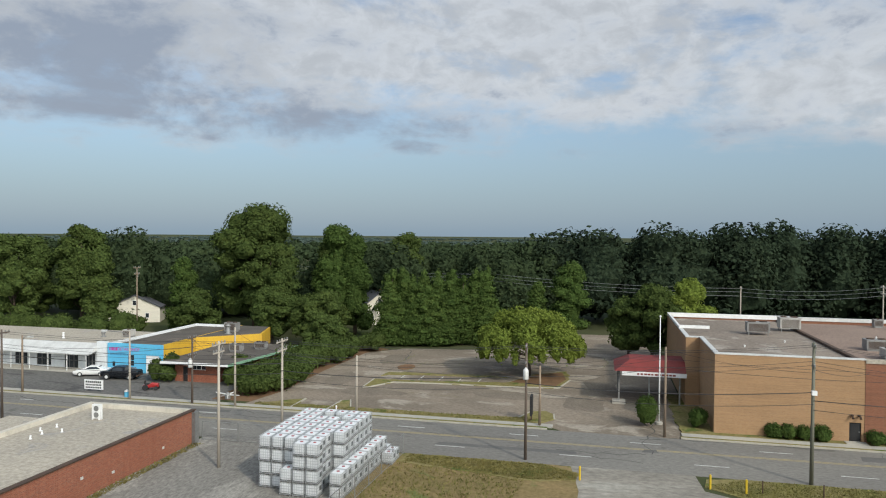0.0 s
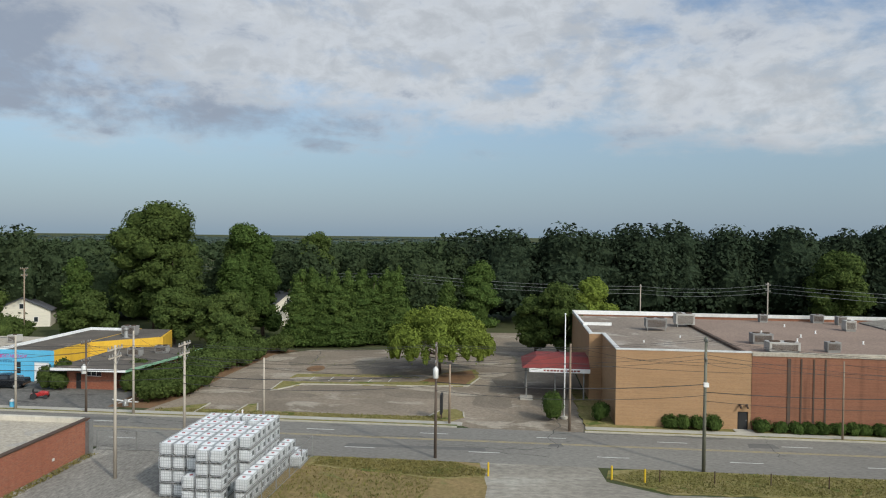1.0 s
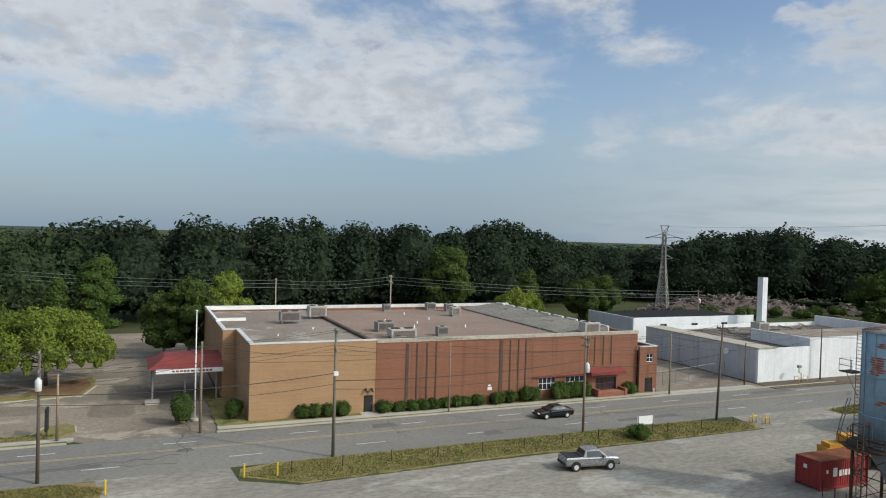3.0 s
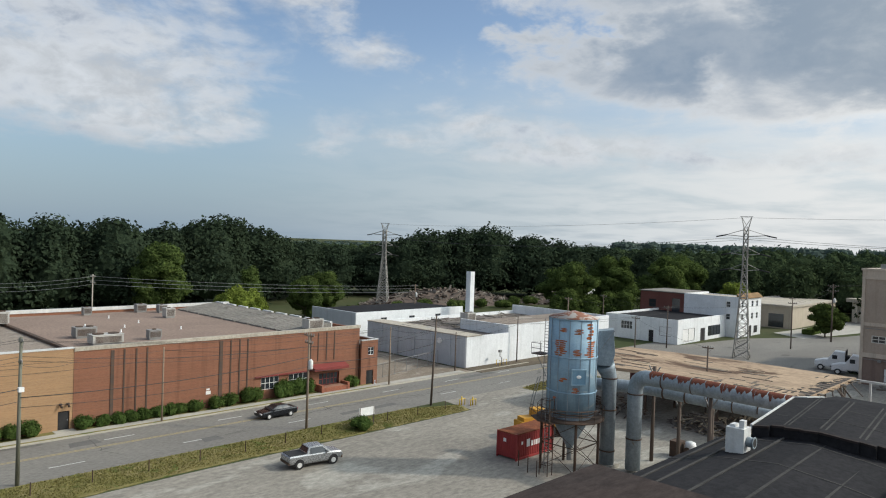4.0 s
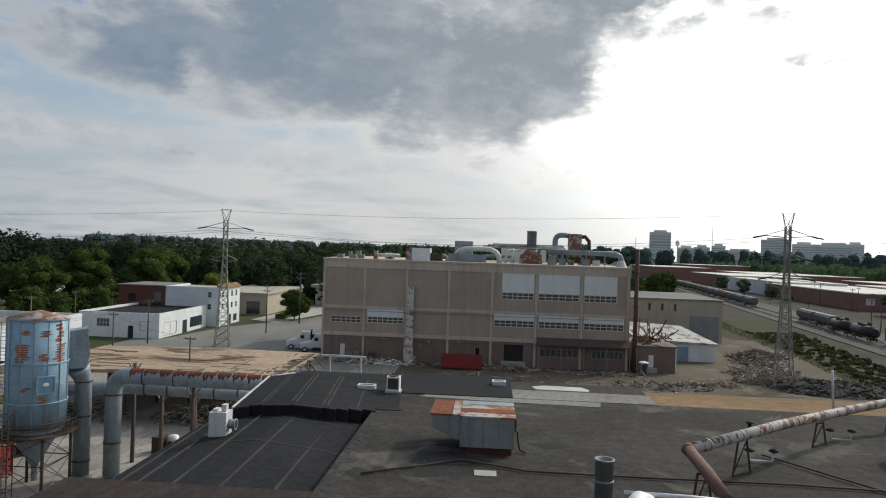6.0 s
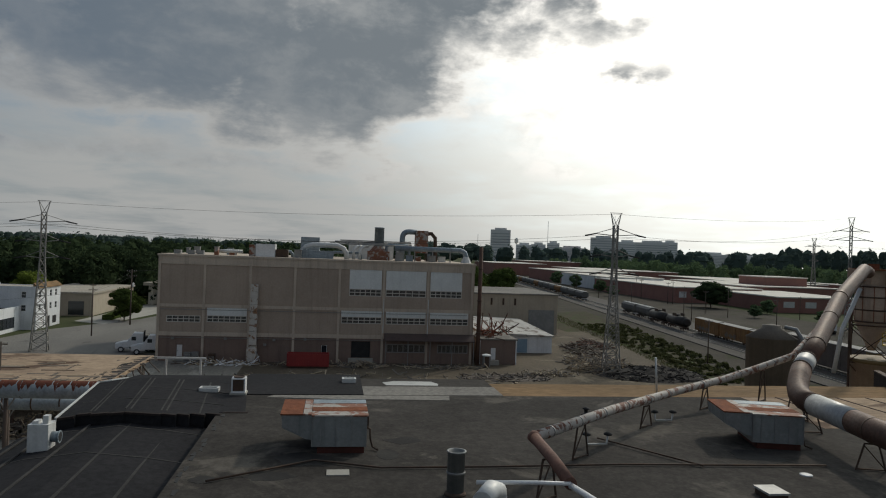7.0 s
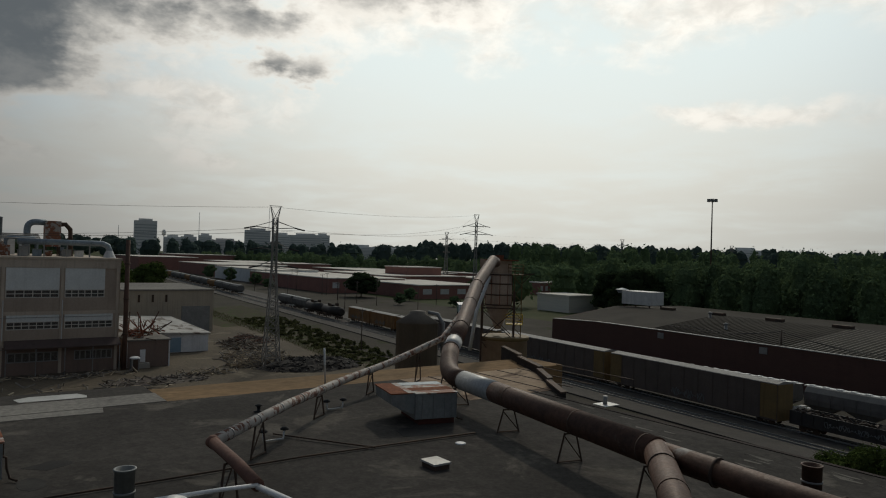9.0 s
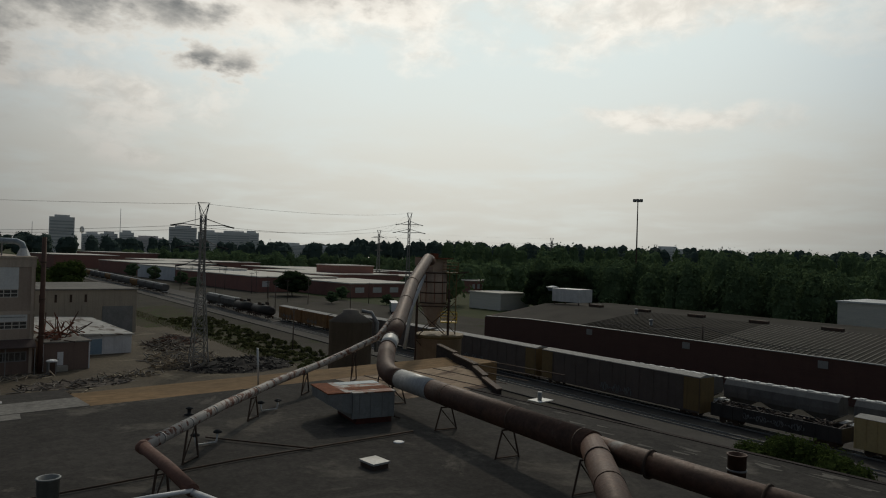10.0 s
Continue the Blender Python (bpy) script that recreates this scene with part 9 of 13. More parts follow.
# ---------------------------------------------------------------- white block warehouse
# darker copy of the white block, with the side walls' shade in its colour
SHADE_WALL = surface("shaded_white_block", (0.50, 0.53, 0.56), (0.43, 0.455, 0.48), 0.3, 0.85, bump=0.15, streak=0.25)
RUIN_ROOF = surface("burnt_ruined_roof", (0.16, 0.135, 0.12), (0.10, 0.088, 0.08), 0.2, 0.95, bump=0.7, grain=3, spot=(0.30, 0.27, 0.23), spot_size=0.35, spot_amount=0.42, squash=(1, 0.5, 1))
white = thing("warehouse_building", 87, 78.4, 0, "white-painted block warehouse with a ruined dark roof", "building")
bm = B(); box(bm, 86.7, 78.4, 0, 97.6, 78.75, 5.2)
part("front_wall", bm, WHITE_WALL, white)
bm = B(); box(bm, 97.6, 78.38, 0, 131, 78.8, 6.5)
part("front_wall", bm, WHITE_WALL, white, "taller white front wall")
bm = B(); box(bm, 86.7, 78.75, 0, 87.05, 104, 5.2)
part("side_wall", bm, SHADE_WALL, white, "white side wall in a shaded tone")
bm = B(); box(bm, 97.6, 78.8, 4.6, 97.95, 90, 6.5)
part("step_wall", bm, WHITE_WALL, white)
bm = B(); box(bm, 130.6, 78.8, 0, 131, 104, 6.5); box(bm, 87.05, 103.6, 0, 130.6, 104, 5.2)
part("back_wall", bm, WHITE_WALL, white)
bm = B(); box(bm, 87.05, 78.75, 4.2, 97.6, 103.6, 4.55); box(bm, 97.95, 90, 4.2, 130.6, 103.6, 4.55)
part("roof", bm, RUIN_ROOF, white, "burnt and broken dark roof")
bm = B(); box(bm, 97.95, 78.8, 5.6, 130.6, 90, 5.95)
part("roof", bm, ROOF_TAR, white, "brown tar roof")
bm = B(); box(bm, 86.6, 78.3, 5.2, 90.5, 104.0, 5.34)
part("roof_edge", bm, ROOF_PALE, white, "pale roof edge slab")
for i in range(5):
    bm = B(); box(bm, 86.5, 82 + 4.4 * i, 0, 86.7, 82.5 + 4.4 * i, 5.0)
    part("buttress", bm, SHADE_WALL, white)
t = thing("wall_disc", 86.6, 84.6, 3.9, "round white disc sign on the shade-toned side wall", "sign")
bm = B(); tube(bm, (-0.12, 0, 0), (0.06, 0, 0), 0.5, 0.5, 18)
part("disc", bm, WHITE, t, local=True)
rooftop_unit(103, 93, 4.55, 2.4, 2.0, 2.2, "rusty square roof box above the ruined roof")
bm = B()
r = random.Random(51)
for i in range(120):
    x0, y0 = r.uniform(91, 128), r.uniform(90.5, 103)
    m = Matrix.Translation((x0, y0, 4.7)) @ Euler((0, r.gauss(0, 0.12), r.uniform(0, 3.1))).to_matrix().to_4x4()
    w, d, h = r.uniform(0.5, 2.2), r.uniform(0.05, 0.14), 0.06
    v = [bm.verts.new(m @ Vector(c)) for c in ((-w, -d, -h), (w, -d, -h), (w, d, -h), (-w, d, -h), (-w, -d, h), (w, -d, h), (w, d, h), (-w, d, h))]
    for f in ((3, 2, 1, 0), (4, 5, 6, 7), (0, 1, 5, 4), (1, 2, 6, 5), (2, 3, 7, 6), (3, 0, 4, 7)):
        bm.faces.new([v[k] for k in f])
tagged(part("roof_debris", bm, GREY_WOOD), "broken rafters lying on the ruined roof", "debris", kind="stuff")
back = thing("warehouse_building", 100, 112, 0, "long white block hall with a dark flat roof", "building")
bm = B(); box(bm, 89.4, 111, 0, 121, 111.35, 5.9)
part("front_wall", bm, WHITE_WALL, back)
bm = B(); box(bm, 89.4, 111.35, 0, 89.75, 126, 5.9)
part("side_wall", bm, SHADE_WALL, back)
bm = B(); box(bm, 89.75, 111.35, 5.3, 121, 126, 5.5)
part("roof", bm, ROOF_BLACK, back)
bm = B(); box(bm, 89.75, 125.7, 0, 121, 126, 5.3)
part("back_wall", bm, WHITE_WALL, back)
for xx in (96, 104, 112):
    window(back, "y", 111.0, xx, xx + 1.6, 3.2, 4.6, 2, 2, GREY_STEEL, depth=-0.03, label="small high window")
stackc = thing("chimney", 119.4, 107, 0, "tall square white chimney", "chimney")
bm = B(); box(bm, 118.5, 106.6, 0, 119.85, 107.95, 14.2)
part("shaft", bm, WHITE_WALL, stackc)
bm = B(); box(bm, 118.7, 106.8, 14.2, 119.65, 107.75, 14.25)
part("flue_mouth", bm, BLACK, stackc)
val = thing("gas_valve", 94.0, 76.4, 0.1, "yellow gas valve set with guard rails", "gas valve")
YEL = surface("safety_yellow_paint", (0.62, 0.42, 0.03), (0.52, 0.36, 0.03), 1, 0.6, bump=0)
for xx in (-0.9, 0.9):
    bm = B(); sweep(bm, [(xx, 0, -0.1), (xx, 0, 0.9), (xx, 0.8, 0.9), (xx, 0.8, -0.1)], 0.06, 8)
    part("guard", bm, YEL, val, local=True)
bm = B(); sweep(bm, [(0, 0.4, -0.1), (0, 0.4, 1.3), (-0.5, 0.4, 1.5), (-0.5, 0.4, 2.4)], 0.07, 8); box(bm, -0.75, 0.2, 2.2, -0.2, 0.6, 2.6)
part("pipework", bm, GREY_STEEL, val, local=True)

# fence of the side yard
mesh_fence("chain_link_fence", (67.5, 80.0), (86.2, 84.5), 2.2, "tall chain-link fence with a gate", gap=0.5)

# ---------------------------------------------------------------- white shops beyond the deck
w2 = thing("shop_building", 147, 79, 0, "low white-painted corner shop building", "building")
bm = B(); holed_wall(bm, "x", 146.5, 70.5, 88.4, 0, 5.4, 0.3, [(81.5, 84.4, 2.2, 4.0), (76.2, 77.4, 0, 2.6), (72.0, 74.8, 1.6, 3.6)])
part("side_wall", bm, WHITE_WALL, w2)
bm = B(); holed_wall(bm, "y", 70.5, 146.8, 172, 0, 5.4, 0.3, [(149, 155, 0.4, 3.2), (158, 160.5, 0, 2.9), (162, 169, 0.8, 3.2)])
part("front_wall", bm, WHITE_WALL, w2)
bm = B(); box(bm, 146.8, 70.8, 4.6, 172, 88.4, 4.85)
part("roof", bm, ROOF_BLACK, w2)
bm = B(); box(bm, 146.8, 88.1, 0, 172, 88.4, 5.4)
part("back_wall", bm, WHITE_WALL, w2)
window(w2, "x", 146.5, 81.5, 84.4, 2.2, 4.0, 4, 2, WHITE, label="dark window with white bars")
window(w2, "x", 146.5, 72.0, 74.8, 1.6, 3.6, 1, 1, BLACK, pane=WHITE_WALL, label="boarded white window")
door(w2, "x", 146.5, 76.25, 77.35, 0.02, 2.58, BLACK, label="dark side door")
window(w2, "y", 70.5, 149, 155, 0.4, 3.2, 2, 1, BLACK, pane=WHITE, label="boarded shop window")
window(w2, "y", 70.5, 162, 169, 0.8, 3.2, 4, 2, BLACK, pane=GLASS, label="dark shop window")
door(w2, "y", 70.5, 158.05, 160.45, 0.02, 2.88, BLACK, label="dark shop door", panels=2)
w3 = thing("house_row", 175, 70, 0, "three-storey white townhouse with a brown tiled edge", "building")
hl = [(173.4 + 3.1 * i, 174.6 + 3.1 * i, z, z + 1.5) for i in range(4) for z in (4.2, 7.2)] + [(174, 176.5, 0, 2.6), (178, 180, 0, 2.6), (181.5, 184, 0.6, 2.4)]
bm = B(); holed_wall(bm, "y", 67.3, 172, 186, 0, 9.4, 0.3, hl)
part("front_wall", bm, WHITE_WALL, w3)
bm = B(); holed_wall(bm, "x", 172, 67.6, 81, 0, 9.8, 0.3, [(69.5 + 3 * i, 70.5 + 3 * i, z, z + 1.4) for i in range(1) for z in (4.2, 7.2)])
part("side_wall", bm, WHITE_WALL, w3)
bm = B(); prism(bm, [(172.3, 66.9), (186, 66.9), (186, 68.2), (172.3, 68.2)], 9.4, [9.6, 9.6, 10.6, 10.6])
part("tiled_edge", bm, ROOF_PATCH, w3, "brown tiled roof edge")
bm = B(); box(bm, 172.3, 68.2, 9.0, 186, 81, 9.3)
part("roof", bm, ROOF_PALE, w3)
bm = B(); box(bm, 185.7, 67.6, 0, 186, 81, 9.4); box(bm, 172, 81, 0, 186, 81.3, 9.8)
part("back_wall", bm, WHITE_WALL, w3)
for a, b, z0, z1 in hl[:8]:
    window(w3, "y", 67.3, a, b, z0, z1, 1, 2, WHITE, label="sash window")
for a, b, z0, z1 in hl[8:]:
    door(w3, "y", 67.3, a + 0.02, b - 0.02, max(z0, 0.02), z1 - 0.02, BLACK if a > 175 else WHITE, label="shop door")
for z in (4.2, 7.2):
    window(w3, "x", 172, 69.5, 70.5, z, z + 1.4, 1, 2, WHITE, label="sash window")
w4 = thing("warehouse_building", 172, 87, 0, "red brick block with a pale flat roof behind the white shops", "building")
bm = B(); holed_wall(bm, "x", 172, 81.32, 93.5, 0, 9.6, 0.3, [(82.4, 84.6, 4.6, 8.2), (89, 91, 5.5, 7.6)])
part("brick_wall", bm, DARK_BRICK, w4)
bm = B(); box(bm, 172.6, 81.32, 0, 186, 93.5, 9.0)
part("body", bm, DARK_BRICK, w4)
bm = B(); box(bm, 171.8, 81.32, 9.6, 186.2, 93.8, 9.85)
part("roof", bm, ROOF_DULL, w4)
window(w4, "x", 172, 82.4, 84.6, 4.6, 8.2, 1, 2, DARK_STEEL, label="dark opening")
window(w4, "x", 172, 89, 91, 5.5, 7.6, 1, 2, DARK_STEEL, label="dark opening")
w5 = thing("shop_building", 215, 70, 0, "low tan shop building beyond the car park", "building")
bm = B(); box(bm, 205, 66, 0, 245, 84, 6.0)
part("wall", bm, TAN_METAL, w5)
bm = B(); box(bm, 204.6, 65.6, 6.0, 245.4, 84.4, 6.5)
part("roof", bm, ROOF_PALE, w5)
bm = B(); box(bm, 204.9, 68, 0.3, 205.0, 72, 4.0); box(bm, 204.9, 75, 0.3, 205.0, 80, 4.0)
part("shopfront", bm, GLASS, w5, "dark shopfront")
w6 = thing("shop_building", 252, 52, 0, "low pale flat-roofed building with a porch", "building")
bm = B(); box(bm, 248, 44, 0, 275, 62, 7.0)
part("wall", bm, CREAM, w6)
bm = B(); box(bm, 245, 43, 6.4, 276, 63, 7.4)
part("roof", bm, ROOF_PALE, w6)
for yy in (45, 50, 55, 60):
    bm = B(); box(bm, 246, yy, 0, 246.5, yy + 0.5, 6.4)
    part("porch_post", bm, CREAM, w6)
bm = B(); box(bm, 196, 58, 0, 214, 60.5, 1.3)
tagged(part("hedge", bm, LEAF), "long clipped dark hedge beside the car park", "hedge")
bm = B(); prism(bm, [(186, 57), (245, 46), (250, 62), (192, 66)], -0.05, 0.03)
setting("pavement_car_park", bm, CONCRETE, "pale concrete car park")
wp = thing("warehouse_building", 225, 142, 0, "small white hall below the wooded hill", "building")
bm = B(); box(bm, 205, 132, 0, 232, 142, 4.5)
part("wall", bm, WHITE_WALL, wp)
bm = B(); box(bm, 204.6, 131.6, 4.5, 232.4, 142.4, 4.9)
part("roof", bm, PALE_METAL, wp)
bb = thing("billboard", 236, 150, 0, "white billboard on a post before the trees", "billboard")
bm = B(); tube(bm, (236, 150, 0), (236, 150, 7.5), 0.25, seg=8)
part("post", bm, GREY_STEEL, bb)
bm = B(); box(bm, 235.8, 147.5, 6.5, 236.2, 152.5, 8.8)
part("panel", bm, WHITE, bb)

# ---------------------------------------------------------------- railway
def track_y(x, y0, slope=-0.115):
    return y0 + slope * (x - 48)


BALLAST = surface("dark_ballast", (0.075, 0.067, 0.058), (0.052, 0.047, 0.042), 0.3, 0.95, bump=0.8, grain=4)
bm = B(); prism(bm, [(-250, track_y(-250, -100)), (680, track_y(680, -100)), (680, track_y(680, -77)), (-250, track_y(-250, -77))], -0.05, 0.22)
setting("ground_ballast", bm, BALLAST, "dark stony railway ballast")
TRACKS = [(-88.4, -0.115, -250, 680), (-97.6, -0.045, -120, 128), (-82.5, -0.115, -250, 680)]
for y0, sl, xa, xb in TRACKS:
    for s in (-0.72, 0.72):
        bm = B(); prism(bm, [(xa, track_y(xa, y0 + s - 0.04, sl)), (xb, track_y(xb, y0 + s - 0.04, sl)), (xb, track_y(xb, y0 + s + 0.04, sl)), (xa, track_y(xa, y0 + s + 0.04, sl))], 0.2, 0.42)
        setting("trim_rail", bm, GREY_STEEL, "worn steel rail on ballast", "rail")


def wheelset(t, xs, w=0.72):
    for x in xs:
        bm = B()
        for dx in (-0.9, 0.9):
            for s in (-1, 1):
                tube(bm, (x + dx, s * w - 0.07, 0.45), (x + dx, s * w + 0.07, 0.45), 0.45, 0.45, 14)
        box(bm, x - 1.3, -0.9, 0.45, x + 1.3, -0.75, 0.75); box(bm, x - 1.3, 0.75, 0.45, x + 1.3, 0.9, 0.75); box(bm, x - 0.2, -0.75, 0.5, x + 0.2, 0.75, 0.8)
        part("bogie", bm, DARK_STEEL, t, "dark steel bogie with wheels", local=True)


def scrawl(bm, rr, x0, x1, y, z0, z1):
    """A thin, looping sprayed line along part of a wagon's side."""
    pts, a, mid = [], 0.0, (x0 + x1) / 2 + rr.uniform(-0.2, 0.2) * (x1 - x0)
    span = min(x1 - x0, 9.0) * rr.uniform(0.6, 0.9)
    while a < span * 7.5:
        grow = 0.55 + 0.45 * math.sin(a * 0.37 + x0)
        pts.append((mid - span / 2 + a / 7.5 + 0.34 * grow * math.cos(a * 1.9), y, (z0 + z1) / 2 + 0.55 * (z1 - z0) * grow * math.sin(a * 1.9 + 0.6 * math.sin(a)) + rr.uniform(-0.06, 0.06)))
        a += 0.42
    for p, q in zip(pts, pts[1:]):
        w = rr.uniform(0.03, 0.08)
        vv = [bm.verts.new((a[0] + dx, y + d, a[2])) for d in (0.0, 0.012) for a, dx in ((p, -w), (p, w), (q, w), (q, -w))]
        for f in ((0, 1, 2, 3), (7, 6, 5, 4), (0, 4, 5, 1), (1, 5, 6, 2), (2, 6, 7, 3), (3, 7, 4, 0)):
            bm.faces.new([vv[k] for k in f])


def rail_car(kind, x, y, L, colour, label, sl=-0.115, group="", detail=True):
    """A goods wagon of one kind, on its track."""
    t = thing(kind, x, y, 0.4, label, "rail wagon", group, rz=math.degrees(math.atan(sl)))
    h = L / 2
    wheelset(t, (-h + 2.2, h - 2.2))
    bm = B()
    if kind == "autorack_wagon":
        box(bm, -h, -1.5, 0.7, h, 1.5, 5.4)
        part("body", bm, colour, t, "dull brown perforated side panels", local=True)
        for i in range(13):
            xx = -h + 0.1 + (L - 0.2) * i / 12
            bm = B(); box(bm, xx - 0.06, -1.56, 0.75, xx + 0.06, 1.56, 5.39)
            part("rib", bm, colour, t, local=True)
        bm = B(); prism(bm, [(-h - 0.05, -1.55), (h + 0.05, -1.55), (h + 0.05, 1.55), (-h - 0.05, 1.55)], 5.4, 5.5); prism(bm, [(-h, -1.5), (h, -1.5), (h, 0), (-h, 0)], 5.5, [5.52, 5.52, 5.8, 5.8]); prism(bm, [(-h, 0), (h, 0), (h, 1.5), (-h, 1.5)], 5.5, [5.8, 5.8, 5.52, 5.52])
        part("roof", bm, RAIL_GREY, t, "dusty galvanised roof", local=True)
        for s in (-1, 1):
            bm = B(); box(bm, s * h - 0.08, -1.52, 0.7, s * h + 0.08, 1.52, 5.4)
            box(bm, s * (h - 1.3) - 1.2, -1.57, 0.95, s * (h - 1.3) + 1.2, -1.555, 5.35); box(bm, s * (h - 1.3) - 1.2, 1.571, 0.95, s * (h - 1.3) + 1.2, 1.585, 5.35)
            part("end_door", bm, RAIL_YELLOW, t, "yellow end doors", local=True)
        if detail:
            rr = random.Random(int(x))
            bm = B()
            scrawl(bm, rr, -h + 3, h - 3, 1.572, 1.0, 2.2)
            part("paint_scrawl", bm, GRAFFITI, t, "pale painted scrawl along the lower side", local=True)
    elif kind == "hopper_wagon":
        v = []
        prof = [(-1.45, 1.9), (-1.55, 2.6), (-1.5, 3.6), (-0.9, 4.25), (0.9, 4.25), (1.5, 3.6), (1.55, 2.6), (1.45, 1.9)]
        a = [bm.verts.new((-h + 0.6, yy, zz)) for yy, zz in prof]
        b = [bm.verts.new((h - 0.6, yy, zz)) for yy, zz in prof]
        bm.faces.new(a); bm.faces.new(b[::-1])
        for i in range(8):
            bm.faces.new((a[i], b[i], b[(i + 1) % 8], a[(i + 1) % 8]))
        part("body", bm, colour, t, local=True)
        for i in range(3):
            cx = -h + L * (i + 0.5) / 3
            bm = B(); prism(bm, [(cx - L / 7, -1.3), (cx + L / 7, -1.3), (cx + L / 7, 1.3), (cx - L / 7, 1.3)], 1.88, 1.92)
            lo = [bm.verts.new((cx + sx * 0.5, sy * 0.5, 0.7)) for sx, sy in ((-1, -1), (1, -1), (1, 1), (-1, 1))]
            hi = [bm.verts.new((cx + sx * L / 7, sy * 1.3, 1.88)) for sx, sy in ((-1, -1), (1, -1), (1, 1), (-1, 1))]
            bm.faces.new(lo[::-1])
            for q in range(4):
                bm.faces.new((lo[q], lo[(q + 1) % 4], hi[(q + 1) % 4], hi[q]))
            part("discharge_bay", bm, colour, t, local=True)
        bm = B(); box(bm, -h, -0.5, 4.25, h, 0.5, 4.33); box(bm, -h, -1.4, 0.8, -h + 0.7, 1.4, 1.1); box(bm, h - 0.7, -1.4, 0.8, h, 1.4, 1.1)
        for i in range(9):
            cx = -h + 1 + (L - 2) * i / 8
            box(bm, cx - 0.35, -0.35, 4.33, cx + 0.35, 0.35, 4.42)
        part("running_board", bm, PALE_METAL, t, "pale roof walkway and hatches", local=True)
        for i in range(10):
            cx = -h + 0.8 + (L - 1.6) * i / 9
            for y0, y1 in ((-1.6, -1.53), (1.53, 1.6)):
                bm = B(); box(bm, cx - 0.05, y0, 1.95, cx + 0.05, y1, 3.6)
                part("rib", bm, colour, t, local=True)
    elif kind == "tank_wagon":
        tube(bm, (-h + 0.5, 0, 2.55), (h - 0.5, 0, 2.55), 1.4, 1.4, 20)
        for s in (-1, 1):
            tube(bm, (s * (h - 0.5), 0, 2.55), (s * (h - 0.15), 0, 2.55), 1.4, 0.8, 20)
        part("tank", bm, colour, t, local=True)
        bm = B(); lathe(bm, 0, 0, [(0.6, 3.8), (0.6, 4.3), (0.2, 4.4)], 14)
        part("dome", bm, colour, t, local=True)
        bm = B(); box(bm, -h, -0.5, 0.8, h, 0.5, 1.1)
        part("frame", bm, DARK_STEEL, t, local=True)
        bm = B(); box(bm, -1.5, -1.3, 3.85, 1.5, -1.2, 4.7); box(bm, -1.5, 1.2, 3.85, 1.5, 1.3, 4.7)
        part("platform_rail", bm, DARK_STEEL, t, local=True)
    elif kind == "box_wagon":
        box(bm, -h, -1.45, 0.8, h, 1.45, 4.2)
        part("body", bm, colour, t, local=True)
        for i in range(15):
            xx = -h + 0.1 + (L - 0.2) * i / 14
            bm = B(); box(bm, xx - 0.06, -1.51, 0.85, xx + 0.06, 1.51, 4.19)
            part("rib", bm, colour, t, local=True)
        bm = B(); prism(bm, [(-h, -1.5), (h, -1.5), (h, 0), (-h, 0)], 4.2, [4.25, 4.25, 4.5, 4.5]); prism(bm, [(-h, 0), (h, 0), (h, 1.5), (-h, 1.5)], 4.2, [4.5, 4.5, 4.25, 4.25])
        part("roof", bm, RAIL_GREY, t, "dusty wagon roof", local=True)
        bm = B(); box(bm, -1.5, 1.52, 0.9, 1.5, 1.58, 4.1); box(bm, -1.5, -1.58, 0.9, 1.5, -1.52, 4.1)
        part("sliding_door", bm, colour, t, local=True)
        rr = random.Random(int(x) + 1)
        bm = B()
        scrawl(bm, rr, -h + 0.8, h - 1.0, 1.59, 1.0, 2.3)
        part("paint_scrawl", bm, GRAFFITI, t, "pale painted scrawl", local=True)
    else:                                                    # open gondola
        for y0, y1 in ((-1.5, -1.4), (1.4, 1.5)):
            box(bm, -h, y0, 0.9, h, y1, 2.6)
        box(bm, -h, -1.4, 0.9, h, 1.4, 1.2); box(bm, -h, -1.4, 1.2, -h + 0.1, 1.4, 2.6); box(bm, h - 0.1, -1.4, 1.2, h, 1.4, 2.6)
        for i in range(12):
            xx = -h + 0.1 + (L - 0.2) * i / 11
            box(bm, xx - 0.06, -1.57, 0.9, xx + 0.06, -1.5, 2.6); box(bm, xx - 0.06, 1.5, 0.9, xx + 0.06, 1.57, 2.6)
        part("body", bm, colour, t, local=True)
        rr = random.Random(3)
        bm = B()
        for k in range(120):
            m = Matrix.Translation((rr.uniform(-h + 0.5, h - 0.5), rr.uniform(-1.1, 1.1), rr.uniform(2.0, 2.6))) @ Euler((rr.random(), rr.gauss(0, 0.4), rr.uniform(0, 3))).to_matrix().to_4x4()
            w, d = rr.uniform(0.2, 0.8), rr.uniform(0.04, 0.2)
            vv = [bm.verts.new(m @ Vector(c)) for c in ((-w, -d, 0), (w, -d, 0), (w, d, 0), (-w, d, 0), (-w, -d, .08), (w, -d, .08), (w, d, .08), (-w, d, .08))]
            for f in ((3, 2, 1, 0), (4, 5, 6, 7), (0, 1, 5, 4), (1, 2, 6, 5), (2, 3, 7, 6), (3, 0, 4, 7)):
                bm.faces.new([vv[q] for q in f])
        box(bm, -h + 0.15, -1.38, 1.2, h - 0.15, 1.38, 2.05)
        part("scrap_load", bm, RUBBLE, t, "load of mixed scrap metal", local=True)
        bm = B()
        scrawl(bm, random.Random(int(x) + 2), -h + 1.0, h - 1.0, 1.575, 1.3, 2.1)
        part("paint_scrawl", bm, GRAFFITI, t, "pale painted scrawl", local=True)
    return t


